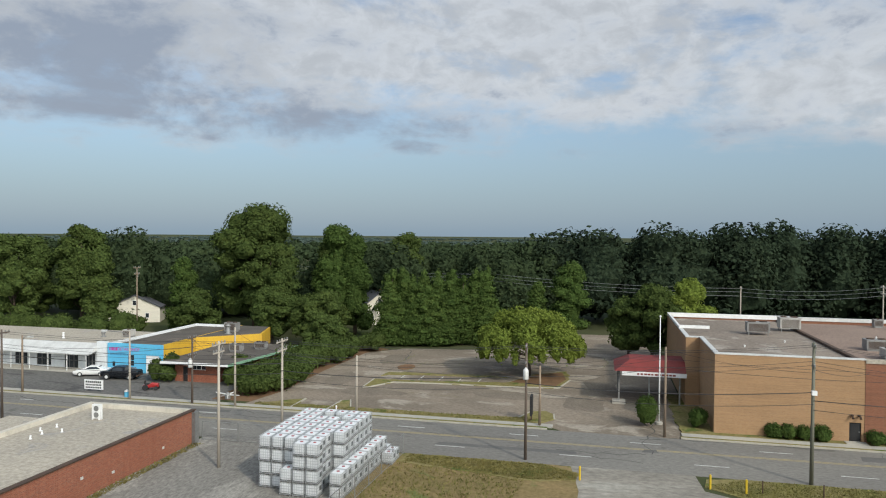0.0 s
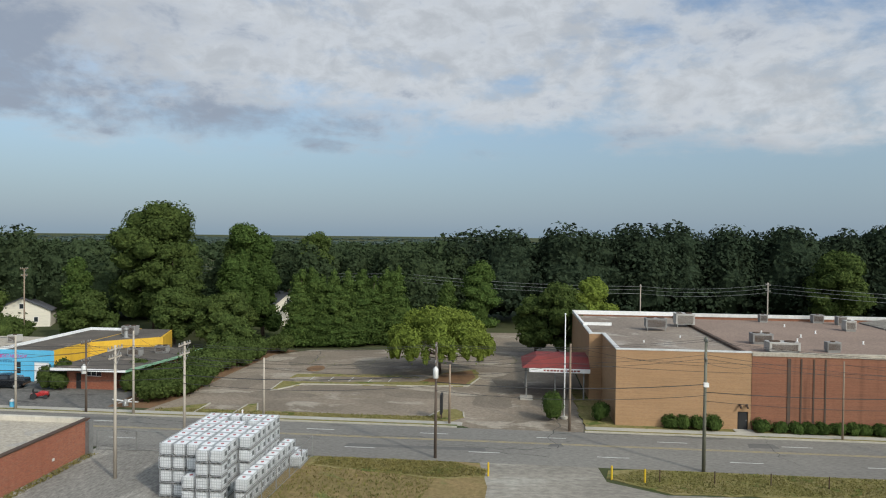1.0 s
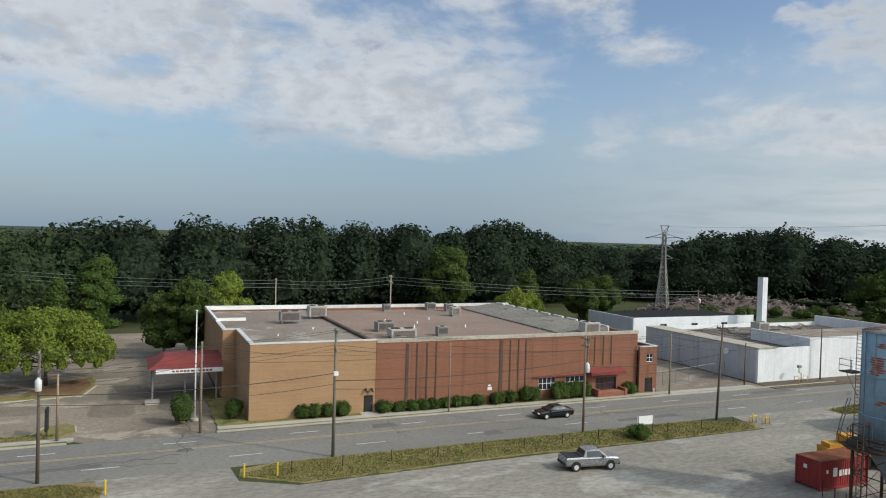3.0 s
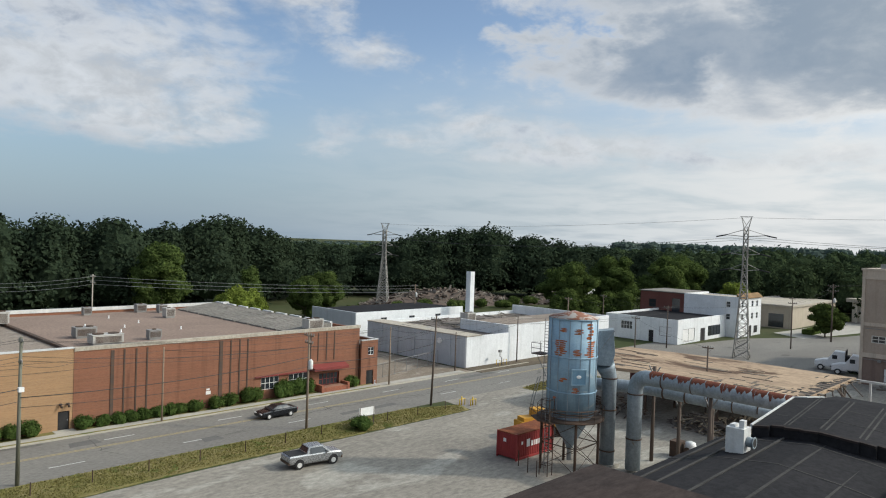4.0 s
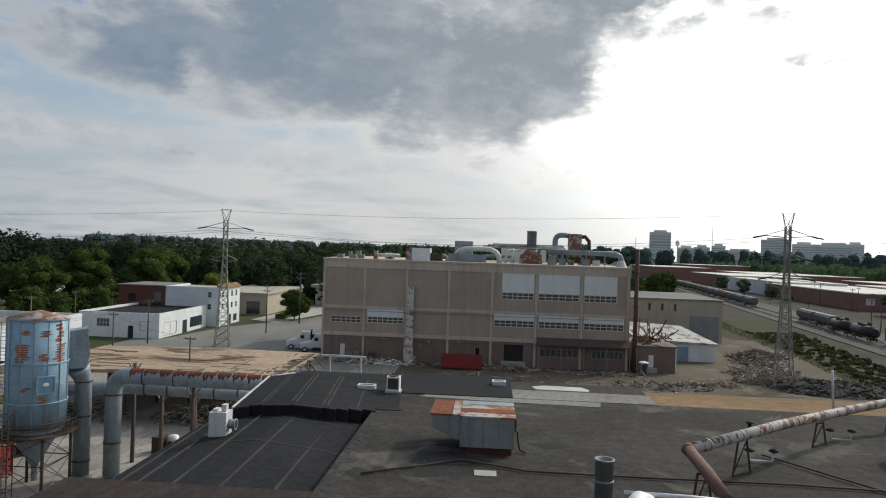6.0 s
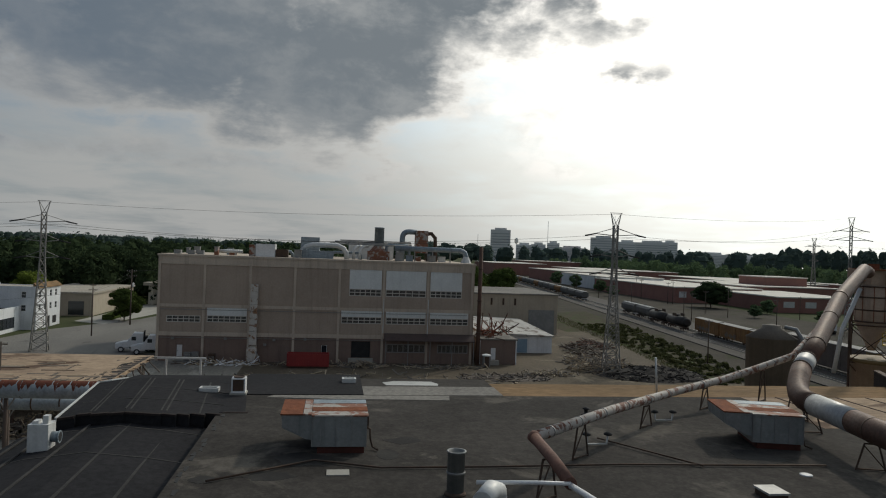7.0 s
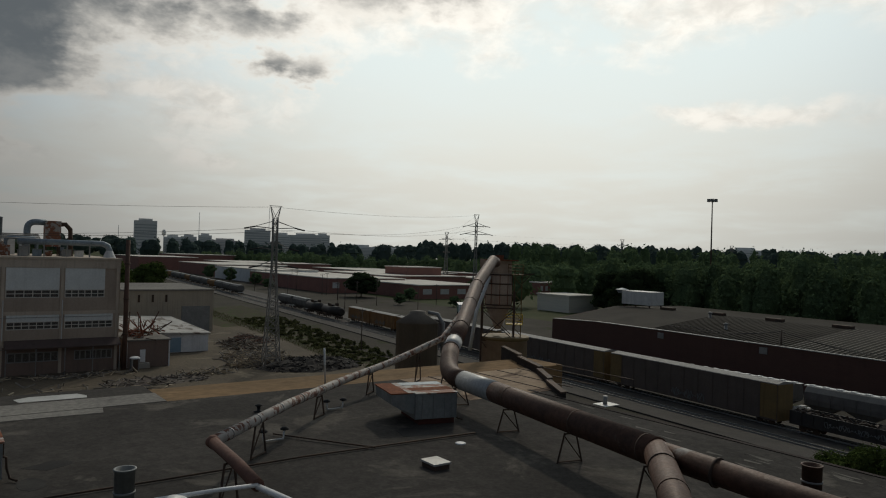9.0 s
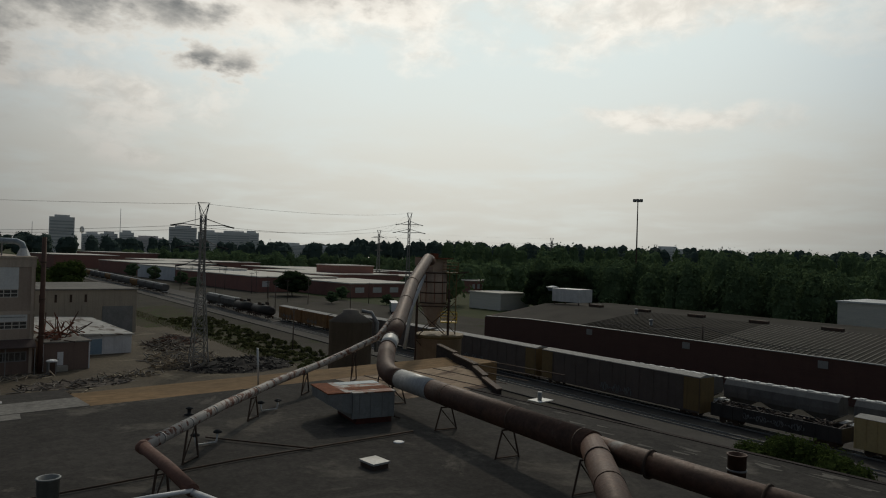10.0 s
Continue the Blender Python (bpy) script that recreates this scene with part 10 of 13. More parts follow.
RAIL_YELLOW = surface("faded_rail_yellow", (0.20, 0.135, 0.055), (0.155, 0.11, 0.05), 0.6, 0.7, bump=0.1, streak=0.35)
RAIL_BROWN = surface("dull_grey_brown_steel", (0.13, 0.105, 0.09), (0.10, 0.083, 0.072), 0.5, 0.75, 0.1, 0.1, streak=0.3)
HOPPER_GREY = surface("sooty_grey_hopper_paint", (0.17, 0.165, 0.155), (0.125, 0.12, 0.112), 0.5, 0.75, 0.0, 0.1, streak=0.35)
RAIL_GREY = surface("dusty_grey_wagon_paint", (0.33, 0.318, 0.295), (0.245, 0.236, 0.22), 0.5, 0.75, 0.0, 0.1, streak=0.35)
RAIL_BLACK = surface("black_wagon_paint", (0.035, 0.033, 0.033), (0.055, 0.05, 0.047), 0.5, 0.6, 0.1, 0.1)
RAIL_ORANGE = surface("rusty_orange_boxcar", (0.27, 0.15, 0.06), (0.18, 0.10, 0.045), 0.5, 0.75, 0.0, 0.1, streak=0.35)
GRAFFITI = surface("pale_spray_paint", (0.20, 0.205, 0.20), (0.12, 0.15, 0.165), 1.5, 0.7, bump=0)
A0 = -88.4
for i, x in enumerate((63.2, 95.0, 127.0)):
    rail_car("autorack_wagon", x, track_y(x, A0), 30.4, RAIL_BROWN, "long covered autorack wagon with yellow ends", group="parked train", detail=i < 2)
rail_car("gondola_wagon", 38.2, track_y(38.2, A0), 16.6, RAIL_BLACK, "black open gondola loaded with scrap", group="parked train")
rail_car("box_wagon", 20.8, track_y(20.8, A0), 16, surface("tan_lumber_wrap", (0.42, 0.33, 0.16), (0.36, 0.28, 0.14), 0.6, 0.8, bump=0.1), "tan wagon at the end of the train", group="parked train")
for x in (151, 167.5, 184):
    rail_car("box_wagon", x, track_y(x, A0), 15.6, RAIL_ORANGE, "rusty orange boxcar with scrawled sides", group="parked train")
for x in (201, 217):
    rail_car("tank_wagon", x, track_y(x, A0 + 3), 14.5, RAIL_BLACK, "black dusty railway tank wagon", group="parked train")
for x in (233.5, 250.5):
    rail_car("hopper_wagon", x, track_y(x, A0 + 2), 16, HOPPER_GREY, "dusty grey covered hopper wagon", group="parked train")
for i in range(6):
    x = 24.5 + 17.2 * i
    rail_car("hopper_wagon", x, track_y(x, -97.6, -0.045), 16.6, HOPPER_GREY, "dusty grey covered hopper wagon", -0.045, "second train")
for i in range(18):
    x = 327 + 17.4 * i
    rail_car("hopper_wagon", x, track_y(x, A0 + 2.5), 16.4, HOPPER_GREY if i % 4 != 3 else RAIL_ORANGE, "dusty covered hopper wagon far along the line", group="parked train")

# ---------------------------------------------------------------- warehouse beyond the trains
def depot_y(x):
    return -118 - 0.115 * (x - 48)


# brick colour lowered to carry the shade on this north-facing wall
DEPOT_BRICK = brickwork("shade_darkened_red_brick", (0.105, 0.048, 0.036), (0.080, 0.038, 0.030), (0.10, 0.065, 0.05), 0.3)
RIB_ROOF = surface("dull_ribbed_metal_roof", (0.066, 0.059, 0.049), (0.046, 0.041, 0.035), 0.12, 0.9, 0.0, 0.15, spec=0.05)
# lighter copy of the roof metal, sun glare painted into the ribs
RIB_GLARE = surface("glare_paled_ribbed_metal", (0.18, 0.162, 0.132), (0.13, 0.118, 0.10), 0.3, 0.75, 0.0, 0.0, spec=0.2)
depot = thing("warehouse_building", 60, -120, 0, "long dark red brick warehouse with a low ribbed roof", "building")
xs = [-60, 10, 35, 49, 69, 92, 112, 128]
zt = [6.85, 6.85, 6.85, 6.85, 6.85, 6.85, 6.75, 6.1]
for i in range(len(xs) - 1):
    bm = B(); prism(bm, [(xs[i], depot_y(xs[i])), (xs[i], depot_y(xs[i]) - 0.4), (xs[i + 1], depot_y(xs[i + 1]) - 0.4), (xs[i + 1], depot_y(xs[i + 1]))], 0, [zt[i], zt[i], zt[i + 1], zt[i + 1]])
    part("front_wall", bm, DEPOT_BRICK, depot)
    bm = B(); prism(bm, [(xs[i], depot_y(xs[i]) + 0.1), (xs[i], depot_y(xs[i]) - 0.6), (xs[i + 1], depot_y(xs[i + 1]) - 0.6), (xs[i + 1], depot_y(xs[i + 1]) + 0.1)], [zt[i], zt[i], zt[i + 1], zt[i + 1]], [z + 0.15 for z in (zt[i], zt[i], zt[i + 1], zt[i + 1])])
    part("coping", bm, GREY_STEEL, depot)
bm = B()
prism(bm, [(-60, depot_y(-60) - 0.6), (112, depot_y(112) - 0.6), (128, depot_y(128) - 0.6), (131, depot_y(128) - 27), (112, depot_y(112) - 27), (-60, depot_y(-60) - 27)][::-1], 5.0, [9.1, 9.1, 8.6, 6.0, 6.65, 6.75])
part("roof", bm, RIB_ROOF, depot, "low ribbed metal roof")
for i in range(150):
    xx = -60 + 1.05 * i
    if xx < 111:
        bm = B(); prism(bm, [(xx, depot_y(xx) - 0.7), (xx + 0.2, depot_y(xx) - 0.7), (xx + 0.2, depot_y(xx) - 26.9), (xx, depot_y(xx) - 26.9)][::-1], 6.2, [9.14, 9.14, 6.83, 6.83])
        # ribs on the sunward part take the glare-paled colour
        part("roof_rib", bm, RIB_GLARE if xx < 66 else RIB_ROOF, depot)
bm = B(); prism(bm, [(-60, depot_y(-60) - 27), (131, depot_y(128) - 27), (136, depot_y(128) - 65), (-60, depot_y(-60) - 65)][::-1], 0, [7.6, 7.6, 8.6, 9.1])
part("rear_roof", bm, RIB_ROOF, depot)
bm = B(); prism(bm, [(128, depot_y(128)), (128.4, depot_y(128)), (131.4, depot_y(128) - 27), (131, depot_y(128) - 27)][::-1], 0, [8.5, 8.5, 6.0, 6.0])
part("end_wall", bm, DEPOT_BRICK, depot)
for i in range(11):
    xx = -40 + 15 * i
    bm = B(); prism(bm, [(xx, depot_y(xx) - 26.2), (xx + 4, depot_y(xx + 4) - 26.2), (xx + 4, depot_y(xx + 4) - 27.6), (xx, depot_y(xx) - 27.6)], 8.6, 9.65)
    part("ridge_vent", bm, DARK_STEEL, depot, "low dark ridge ventilator")
for i, xx in enumerate((43.0, 68.0, 15.0, 92.0)):
    bm = B(); prism(bm, [(xx, depot_y(xx) + 0.02), (xx + 1.6, depot_y(xx + 1.6) + 0.02), (xx + 1.6, depot_y(xx + 1.6) + 0.09), (xx, depot_y(xx) + 0.09)], 5.2, 6.4)
    part("window", bm, GREY_STEEL, depot, "small grey blocked window")
hut = thing("roof_fan_house", 126, -159, 8.2, "pale square fan house on steel legs on the roof", "fan house")
bm = B(); box(bm, 120.5, -162, 9.4, 130, -156, 13.0)
part("box", bm, PALE_METAL, hut)
for xx in (121, 129.5):
    for yy in (-161.5, -156.5):
        bm = B(); box(bm, xx - 0.15, yy - 0.15, 7.5, xx + 0.15, yy + 0.15, 9.4)
        part("leg", bm, DARK_STEEL, hut)
bm = B(); lathe(bm, 131.5, -158, [(1.2, 12.2), (1.6, 13.0), (1.9, 13.2), (0.3, 13.6)], 12)
part("cowl", bm, DUCT, hut)
t = thing("roof_mast", 67.2, -124, 9.0, "dark post with sagging cables on the brick warehouse", "mast")
bm = B(); tube(bm, (67.2, -123.5, 6.5), (67.2, -123.5, 9.6), 0.18, 0.15, 8)
part("post", bm, POLE_DARK, t)
bm = B()
for s, zz in ((-26, 8.9), (26, 9.3), (-24, 9.4), (24, 9.9)):
    pts = [(67.2 + s * k / 8, -123.5 - 0.115 * s * k / 8, 9.3 + (zz - 10.7) * k / 8 - 1.1 * math.sin(math.pi * k / 8)) for k in range(9)]
    sweep(bm, pts, 0.05, 4)
part("cable", bm, WIRE, t)
vent_pipe(84, -133, 7.4, 0.35, 1.2, GREY_STEEL, "round roof ventilator on the brick warehouse")
vent_pipe(96, -146, 8.4, 0.35, 1.2, GREY_STEEL, "round roof ventilator on the brick warehouse")

# ---------------------------------------------------------------- sand bin by the rails
RUSTY_TAN = surface("rusty_tan_steel", (0.44, 0.335, 0.255), (0.34, 0.25, 0.19), 0.5, 0.8, 0.1, 0.2, streak=0.35)
BX, BY = 60.3, -49.4
binb = thing("hopper_bin", BX, BY, 0, "tall rusty hopper bin on a steel tower", "hopper bin")


def by_bin(side, deep, z):
    """A place beside the bin: metres sideways and behind it, as the roof sees it."""
    return (BX - 0.66 * side + 0.75 * deep, BY - 0.75 * side - 0.66 * deep, z)


bm = B(); lathe(bm, BX, BY, [(0.35, 13.2), (0.4, 13.5), (1.5, 15.9), (1.5, 19.3)], 20)
body = part("body", bm, RUSTY_TAN, binb)
for z in (15.9, 17.0, 18.2, 19.2):
    bm = B(); lathe(bm, BX, BY, [(1.51, z - 0.06), (1.57, z - 0.04), (1.57, z + 0.06), (1.51, z + 0.08)], 20)
    part("hoop", bm, DARK_STEEL, body)
for i in range(10):
    a = 2 * math.pi * i / 10
    bm = B(); tube(bm, (BX + 1.52 * math.cos(a), BY + 1.52 * math.sin(a), 15.95), (BX + 1.52 * math.cos(a), BY + 1.52 * math.sin(a), 19.2), 0.04, seg=4)
    part("stiffener", bm, RUST, body)
bm = B(); box(bm, BX - 1.0, BY - 1.0, 19.32, BX + 1.0, BY + 1.0, 20.75)
part("head_house", bm, RUSTY_TAN, binb, "square rusty head house")
bm = B(); box(bm, BX - 1.5, BY - 1.5, 20.75, BX + 1.5, BY + 1.5, 20.87)
part("top_deck", bm, RUST, binb, "flat rusty top deck")
bm = B(); box(bm, BX - 0.35, BY - 0.3, 20.87, BX + 0.35, BY + 0.3, 21.35)
part("motor_box", bm, RUST, binb)
bm = B(); prism(bm, [by_bin(-2.1, -0.9, 0)[:2], by_bin(-0.9, -0.9, 0)[:2], by_bin(-0.9, 0.9, 0)[:2], by_bin(-2.1, 0.9, 0)[:2]], [20.0, 19.6, 19.6, 20.0], [20.9, 20.7, 20.7, 20.9])
part("inlet_hood", bm, RUSTY_TAN, binb, "rusty inlet hood")
corners = [by_bin(u * 1.75, v * 1.75, 0)[:2] for u, v in ((-1, -1), (1, -1), (1, 1), (-1, 1))]
for fx, fy in corners:
    bm = B(); tube(bm, (fx, fy, 0), (fx, fy, 17.4), 0.11, seg=6)
    part("leg", bm, DARK_STEEL, binb)
for i in range(4):
    (xa, ya), (xb, yb) = corners[i], corners[(i + 1) % 4]
    for z0, z1 in ((4, 8), (8, 4), (8, 12), (12, 8), (12.2, 15.4), (15.4, 12.2)):
        bm = B(); tube(bm, (xa, ya, z0), (xb, yb, z1), 0.045, seg=4)
        part("brace", bm, DARK_STEEL, binb)
    for z in (8, 12.1, 15.6):
        bm = B(); tube(bm, (xa, ya, z), (xb, yb, z), 0.07, seg=4)
        part("tie", bm, DARK_STEEL, binb)
posts = [by_bin(u, v, 0)[:2] for u, v in ((1.75, -0.6), (2.55, -0.6), (2.55, 0.4), (1.75, 0.4))]
for px, py in posts:
    bm = B(); tube(bm, (px, py, 0), (px, py, 20.0), 0.05, seg=4)
    part("stair_post", bm, RAIL_YELLOW, binb, "yellowish stair tower post")
for k in range(12):
    z = 9.0 + 0.9 * k
    (xa, ya), (xb, yb) = posts[0 if k % 2 else 1], posts[1 if k % 2 else 0]
    bm = B(); tube(bm, (xa, ya, z), (xb, yb, z + 0.9), 0.04, seg=4)
    part("stair_brace", bm, RAIL_YELLOW, binb)
    bm = B(); tube(bm, (*posts[1], z), (*posts[2], z), 0.035, seg=4)
    part("rung", bm, RAIL_YELLOW, binb)


def railed(name, u0, u1, v0, v1, z, material, label):
    """A steel platform with three rails and corner posts."""
    ring = [by_bin(u, v, 0)[:2] for u, v in ((u0, v0), (u1, v0), (u1, v1), (u0, v1))]
    bm = B(); prism(bm, ring[::-1], z - 0.08, z)
    deck_ = part(name, bm, material, binb, label)
    for zz in (z + 0.35, z + 0.7, z + 1.05):
        bm = B(); sweep(bm, [(x, y, zz) for x, y in ring + ring[:1]], 0.035, 4)
        part("rail", bm, material, deck_)
    for x, y in ring:
        bm = B(); tube(bm, (x, y, z), (x, y, z + 1.05), 0.035, seg=4)
        part("baluster", bm, material, deck_)


railed("platform", 0.9, 2.7, -1.0, 0.6, 13.85, YEL, "yellow railed platform")
railed("platform", 1.0, 2.7, -0.9, 0.9, 19.3, RAIL_YELLOW, "weathered yellow upper platform")
bm = B(); tube(bm, by_bin(2.6, 0, 19.2), by_bin(3.9, 0, 19.4), 0.07, seg=5); tube(bm, by_bin(2.6, 0, 18.3), by_bin(3.5, 0, 19.3), 0.05, seg=5)
part("bracket_arm", bm, DARK_STEEL, binb)
bm = B(); sweep(bm, [by_bin(-1.0, -1.4, 19.0), by_bin(-2.3, -2.2, 15.2), by_bin(-2.9, -2.5, 11.0)], 0.2, 10)
part("side_spout", bm, PALE_METAL, binb, "slim pale side spout")
tk = thing("storage_tank", BX, BY, 0, "round dark tank with a rusty rim under the bin", "tank")
bm = B(); lathe(bm, *by_bin(0.8, -0.2, 0)[:2], [(2.5, 0), (2.5, 12.1), (2.62, 12.1), (2.62, 12.45), (2.3, 12.45), (2.2, 11.6)], 24)
shell = part("shell", bm, RUSTY_TAN, tk)
bm = B(); lathe(bm, *by_bin(0.8, -0.2, 0)[:2], [(2.63, 12.15), (2.69, 12.15), (2.69, 12.5), (2.63, 12.5)], 24)
part("rim", bm, RAIL_YELLOW, shell)
tk = thing("storage_tank", 92.2, -60.6, 0, "round grey cone-topped tank beside the rails", "tank")
bm = B(); lathe(bm, 92.2, -60.6, [(3.3, 0), (3.3, 10.6), (3.4, 10.6), (1.3, 11.9), (1.3, 12.3), (0.2, 12.5)], 20)
part("shell", bm, surface("dusty_grey_tank", (0.23, 0.20, 0.165), (0.17, 0.148, 0.122), 0.3, 0.8, bump=0.1, streak=0.3), tk)
bm = B(); sweep(bm, [(91.0, -61.8, 12.2), (89.9, -62.8, 12.0), (89.2, -63.4, 10.5), (89.2, -63.4, 6)], 0.3, 10)
part("pipe", bm, GREY_STEEL, tk)

# ---------------------------------------------------------------- far brick warehouses
def far_block(x0, y0, x1, y1, h, wall, label, roof=None, windows=0):
    t = thing("warehouse_building", (x0 + x1) / 2, (y0 + y1) / 2, 0, label, "building")
    bm = B(); box(bm, x0, y0, 0, x1, y1, h)
    part("wall", bm, wall, t)
    bm = B(); box(bm, x0 - 0.4, y0 - 0.4, h, x1 + 0.4, y1 + 0.4, h + 0.5)
    part("roof", bm, roof or ROOF_WHITE, t, "pale flat roof")
    for i in range(windows):
        yy = y0 + (y1 - y0) * (i + 0.25) / windows
        bm = B(); box(bm, x0 - 0.08, yy, h * 0.35, x0, yy + (y1 - y0) / windows * 0.5, h * 0.75)
        part("window", bm, PALE_METAL, t)
    return t


ROOF_WHITE = surface("bright_flat_roof", (0.74, 0.70, 0.62), (0.62, 0.58, 0.51), 0.05, 0.9, bump=0.05, spec=0.1)
# brick red lightened, with the haze over the far halls in its colour
FAR_RED = surface("haze_paled_red_wall", (0.297, 0.145, 0.117), (0.230, 0.119, 0.099), 0.2, 0.85, bump=0.1)
far_block(430, -196, 520, -172, 8.5, WHITE_WALL, "low white warehouse with a pale roof")
far_block(418, -205, 500, -196.5, 9, WHITE_WALL, "white-walled warehouse end beside the red one")
far_block(330, -215, 440, -168, 7.5, FAR_RED, "wide dark red brick warehouse with a pale roof", windows=6)
far_block(345, -270, 430, -216, 8.5, FAR_RED, "red brick warehouse with a pale roof")
far_block(360, -262, 385, -236, 13.5, FAR_RED, "taller plain red block among the warehouses")
far_block(280, -232, 340, -190, 6.5, FAR_RED, "dark red brick warehouse beside the tracks", windows=4)
far_block(540, -240, 640, -180, 9, FAR_RED, "far red warehouse with a pale roof")
far_block(640, -330, 760, -240, 9, FAR_RED, "far brick warehouse with a pale roof")
far_block(700, -215, 800, -160, 12, FAR_RED, "far brick mill block")
far_block(820, -300, 900, -230, 14, FAR_RED, "far brown mill block")
far_block(470, -360, 620, -300, 6.5, FAR_RED, "long low red hall with a pale roof")
far_block(400, -420, 520, -370, 7, FAR_RED, "long low brick hall with a pale roof", windows=10)
far_block(300, -330, 395, -290, 7, FAR_RED, "long low brick hall with a pale roof", windows=10)
far_block(225, -345, 300, -300, 7.5, FAR_RED, "long brick hall with a bright pale roof", windows=8)
far_block(196, -222, 214, -205, 6.5, CREAM, "small cream industrial shed")
far_block(38, -234, 73, -210, 11.8, CREAM, "pale metal shed at the wood's edge", PALE_METAL)
tr = thing("lorry_trailer", 203, -156, 0, "long green box trailer parked beyond the tracks", "trailer", rz=-35)
bm = B(); box(bm, -7, -1.25, 1.1, 7, 1.25, 4.0)
part("box", bm, surface("dark_green_trailer", (0.05, 0.13, 0.11), (0.06, 0.15, 0.13), 1, 0.6, bump=0), tr, local=True)
bm = B(); box(bm, -7.05, -1.3, 4.0, 7.05, 1.3, 4.08); box(bm, -7.1, -1.26, 1.1, -7.0, 1.26, 4.0)
part("roof", bm, WHITE, tr, local=True)
for wx in (-5.5, -4.2, 5.0):
    bm = B(); tube(bm, (wx, -1.2, 0.5), (wx, 1.2, 0.5), 0.5, 0.5, 14)
    part("axle", bm, BLACK, tr, local=True)


# ---------------------------------------------------------------- skyline
def tower_block(x, y, w, d, h, label, wall, floors=10, bays=8):
    t = thing("tower_block", x, y, 0, label, "building", "city skyline")
    rz = math.degrees(math.atan2(y, x))
    t.rotation_euler = (0, 0, radians(rz))
    bm = B(); box(bm, -d / 2, -w / 2, 0, d / 2, w / 2, h)
    part("wall", bm, wall, t, local=True)
    for f in range(floors):
        z = h * 0.15 + (h * 0.8) * f / floors
        bm = B(); box(bm, -d / 2 - 0.4, -w * 0.46, z, -d / 2, w * 0.46, z + h * 0.8 / floors * 0.38)
        part("window_band", bm, FAR_GLASS, t, local=True)
    bm = B(); box(bm, -d / 3, -w * 0.3, h, d / 3, w * 0.3, h + 4)
    part("plant_room", bm, wall, t, local=True)
    return t


# distance haze is put into these skyline colours, paler than the real fronts
FAR_GLASS = surface("haze_paled_glass", (0.50, 0.50, 0.49), (0.55, 0.55, 0.53), 0.05, 0.3, bump=0)
FAR_GREY = surface("haze_paled_grey_facade", (0.80, 0.78, 0.74), (0.72, 0.70, 0.67), 0.02, 0.8, bump=0)
FAR_PALE = surface("haze_paled_facade", (0.90, 0.88, 0.83), (0.84, 0.82, 0.78), 0.02, 0.8, bump=0)
FAR_BROWN = surface("haze_paled_brown_facade", (0.812, 0.742, 0.700), (0.728, 0.658, 0.630), 0.02, 0.8, bump=0)
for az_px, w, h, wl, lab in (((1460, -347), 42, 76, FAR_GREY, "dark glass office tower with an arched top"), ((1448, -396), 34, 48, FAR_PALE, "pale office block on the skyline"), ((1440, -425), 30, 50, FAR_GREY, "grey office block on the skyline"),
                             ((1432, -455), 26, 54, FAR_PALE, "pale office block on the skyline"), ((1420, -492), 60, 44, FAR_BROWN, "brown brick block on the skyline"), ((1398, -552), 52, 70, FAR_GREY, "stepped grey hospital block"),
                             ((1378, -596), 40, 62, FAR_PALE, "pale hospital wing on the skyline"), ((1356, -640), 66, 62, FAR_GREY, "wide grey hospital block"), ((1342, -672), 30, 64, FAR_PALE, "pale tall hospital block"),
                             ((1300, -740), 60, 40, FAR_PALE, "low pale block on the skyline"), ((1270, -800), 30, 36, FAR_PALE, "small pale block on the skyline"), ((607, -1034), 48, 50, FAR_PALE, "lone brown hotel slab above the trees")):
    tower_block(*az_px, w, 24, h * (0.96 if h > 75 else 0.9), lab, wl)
wt = thing("water_tower", 1452, -380, 0, "far water tower on legs", "water tower")
bm = B(); lathe(bm, 1452, -380, [(0.8, 0), (0.8, 44), (4, 47), (4.5, 53), (2, 57)], 12)
part("tank", bm, FAR_GREY, wt)
for ax, ay, hh in ((1440, -445, 95), (1395, -575, 110), (1470, -300, 62)):
    t = thing("radio_mast", ax, ay, 0, "thin far radio mast", "mast", "radio masts")
    bm = B(); tube(bm, (ax, ay, 0), (ax, ay, hh), 0.8, 0.4, 5)
    part("mast", bm, FAR_GREY, t)
fl = thing("floodlight_mast", 179.5, -276, 0, "tall floodlight mast with a ring of lamps", "floodlight")
bm = B(); tube(bm, (179.5, -276, 0), (179.5, -276, 49), 0.5, 0.22, 10)
part("mast", bm, DARK_STEEL, fl)
for i in range(6):
    a = i * math.pi / 3
    bm = B(); box(bm, 179.5 + 1.7 * math.cos(a) - 0.5, -276 + 1.7 * math.sin(a) - 0.5, 48.6, 179.5 + 1.7 * math.cos(a) + 0.5, -276 + 1.7 * math.sin(a) + 0.5, 49.8); tube(bm, (179.5, -276, 49), (179.5 + 1.7 * math.cos(a), -276 + 1.7 * math.sin(a), 49.0), 0.1, seg=5)
    part("lamp", bm, GREY_STEEL, fl)

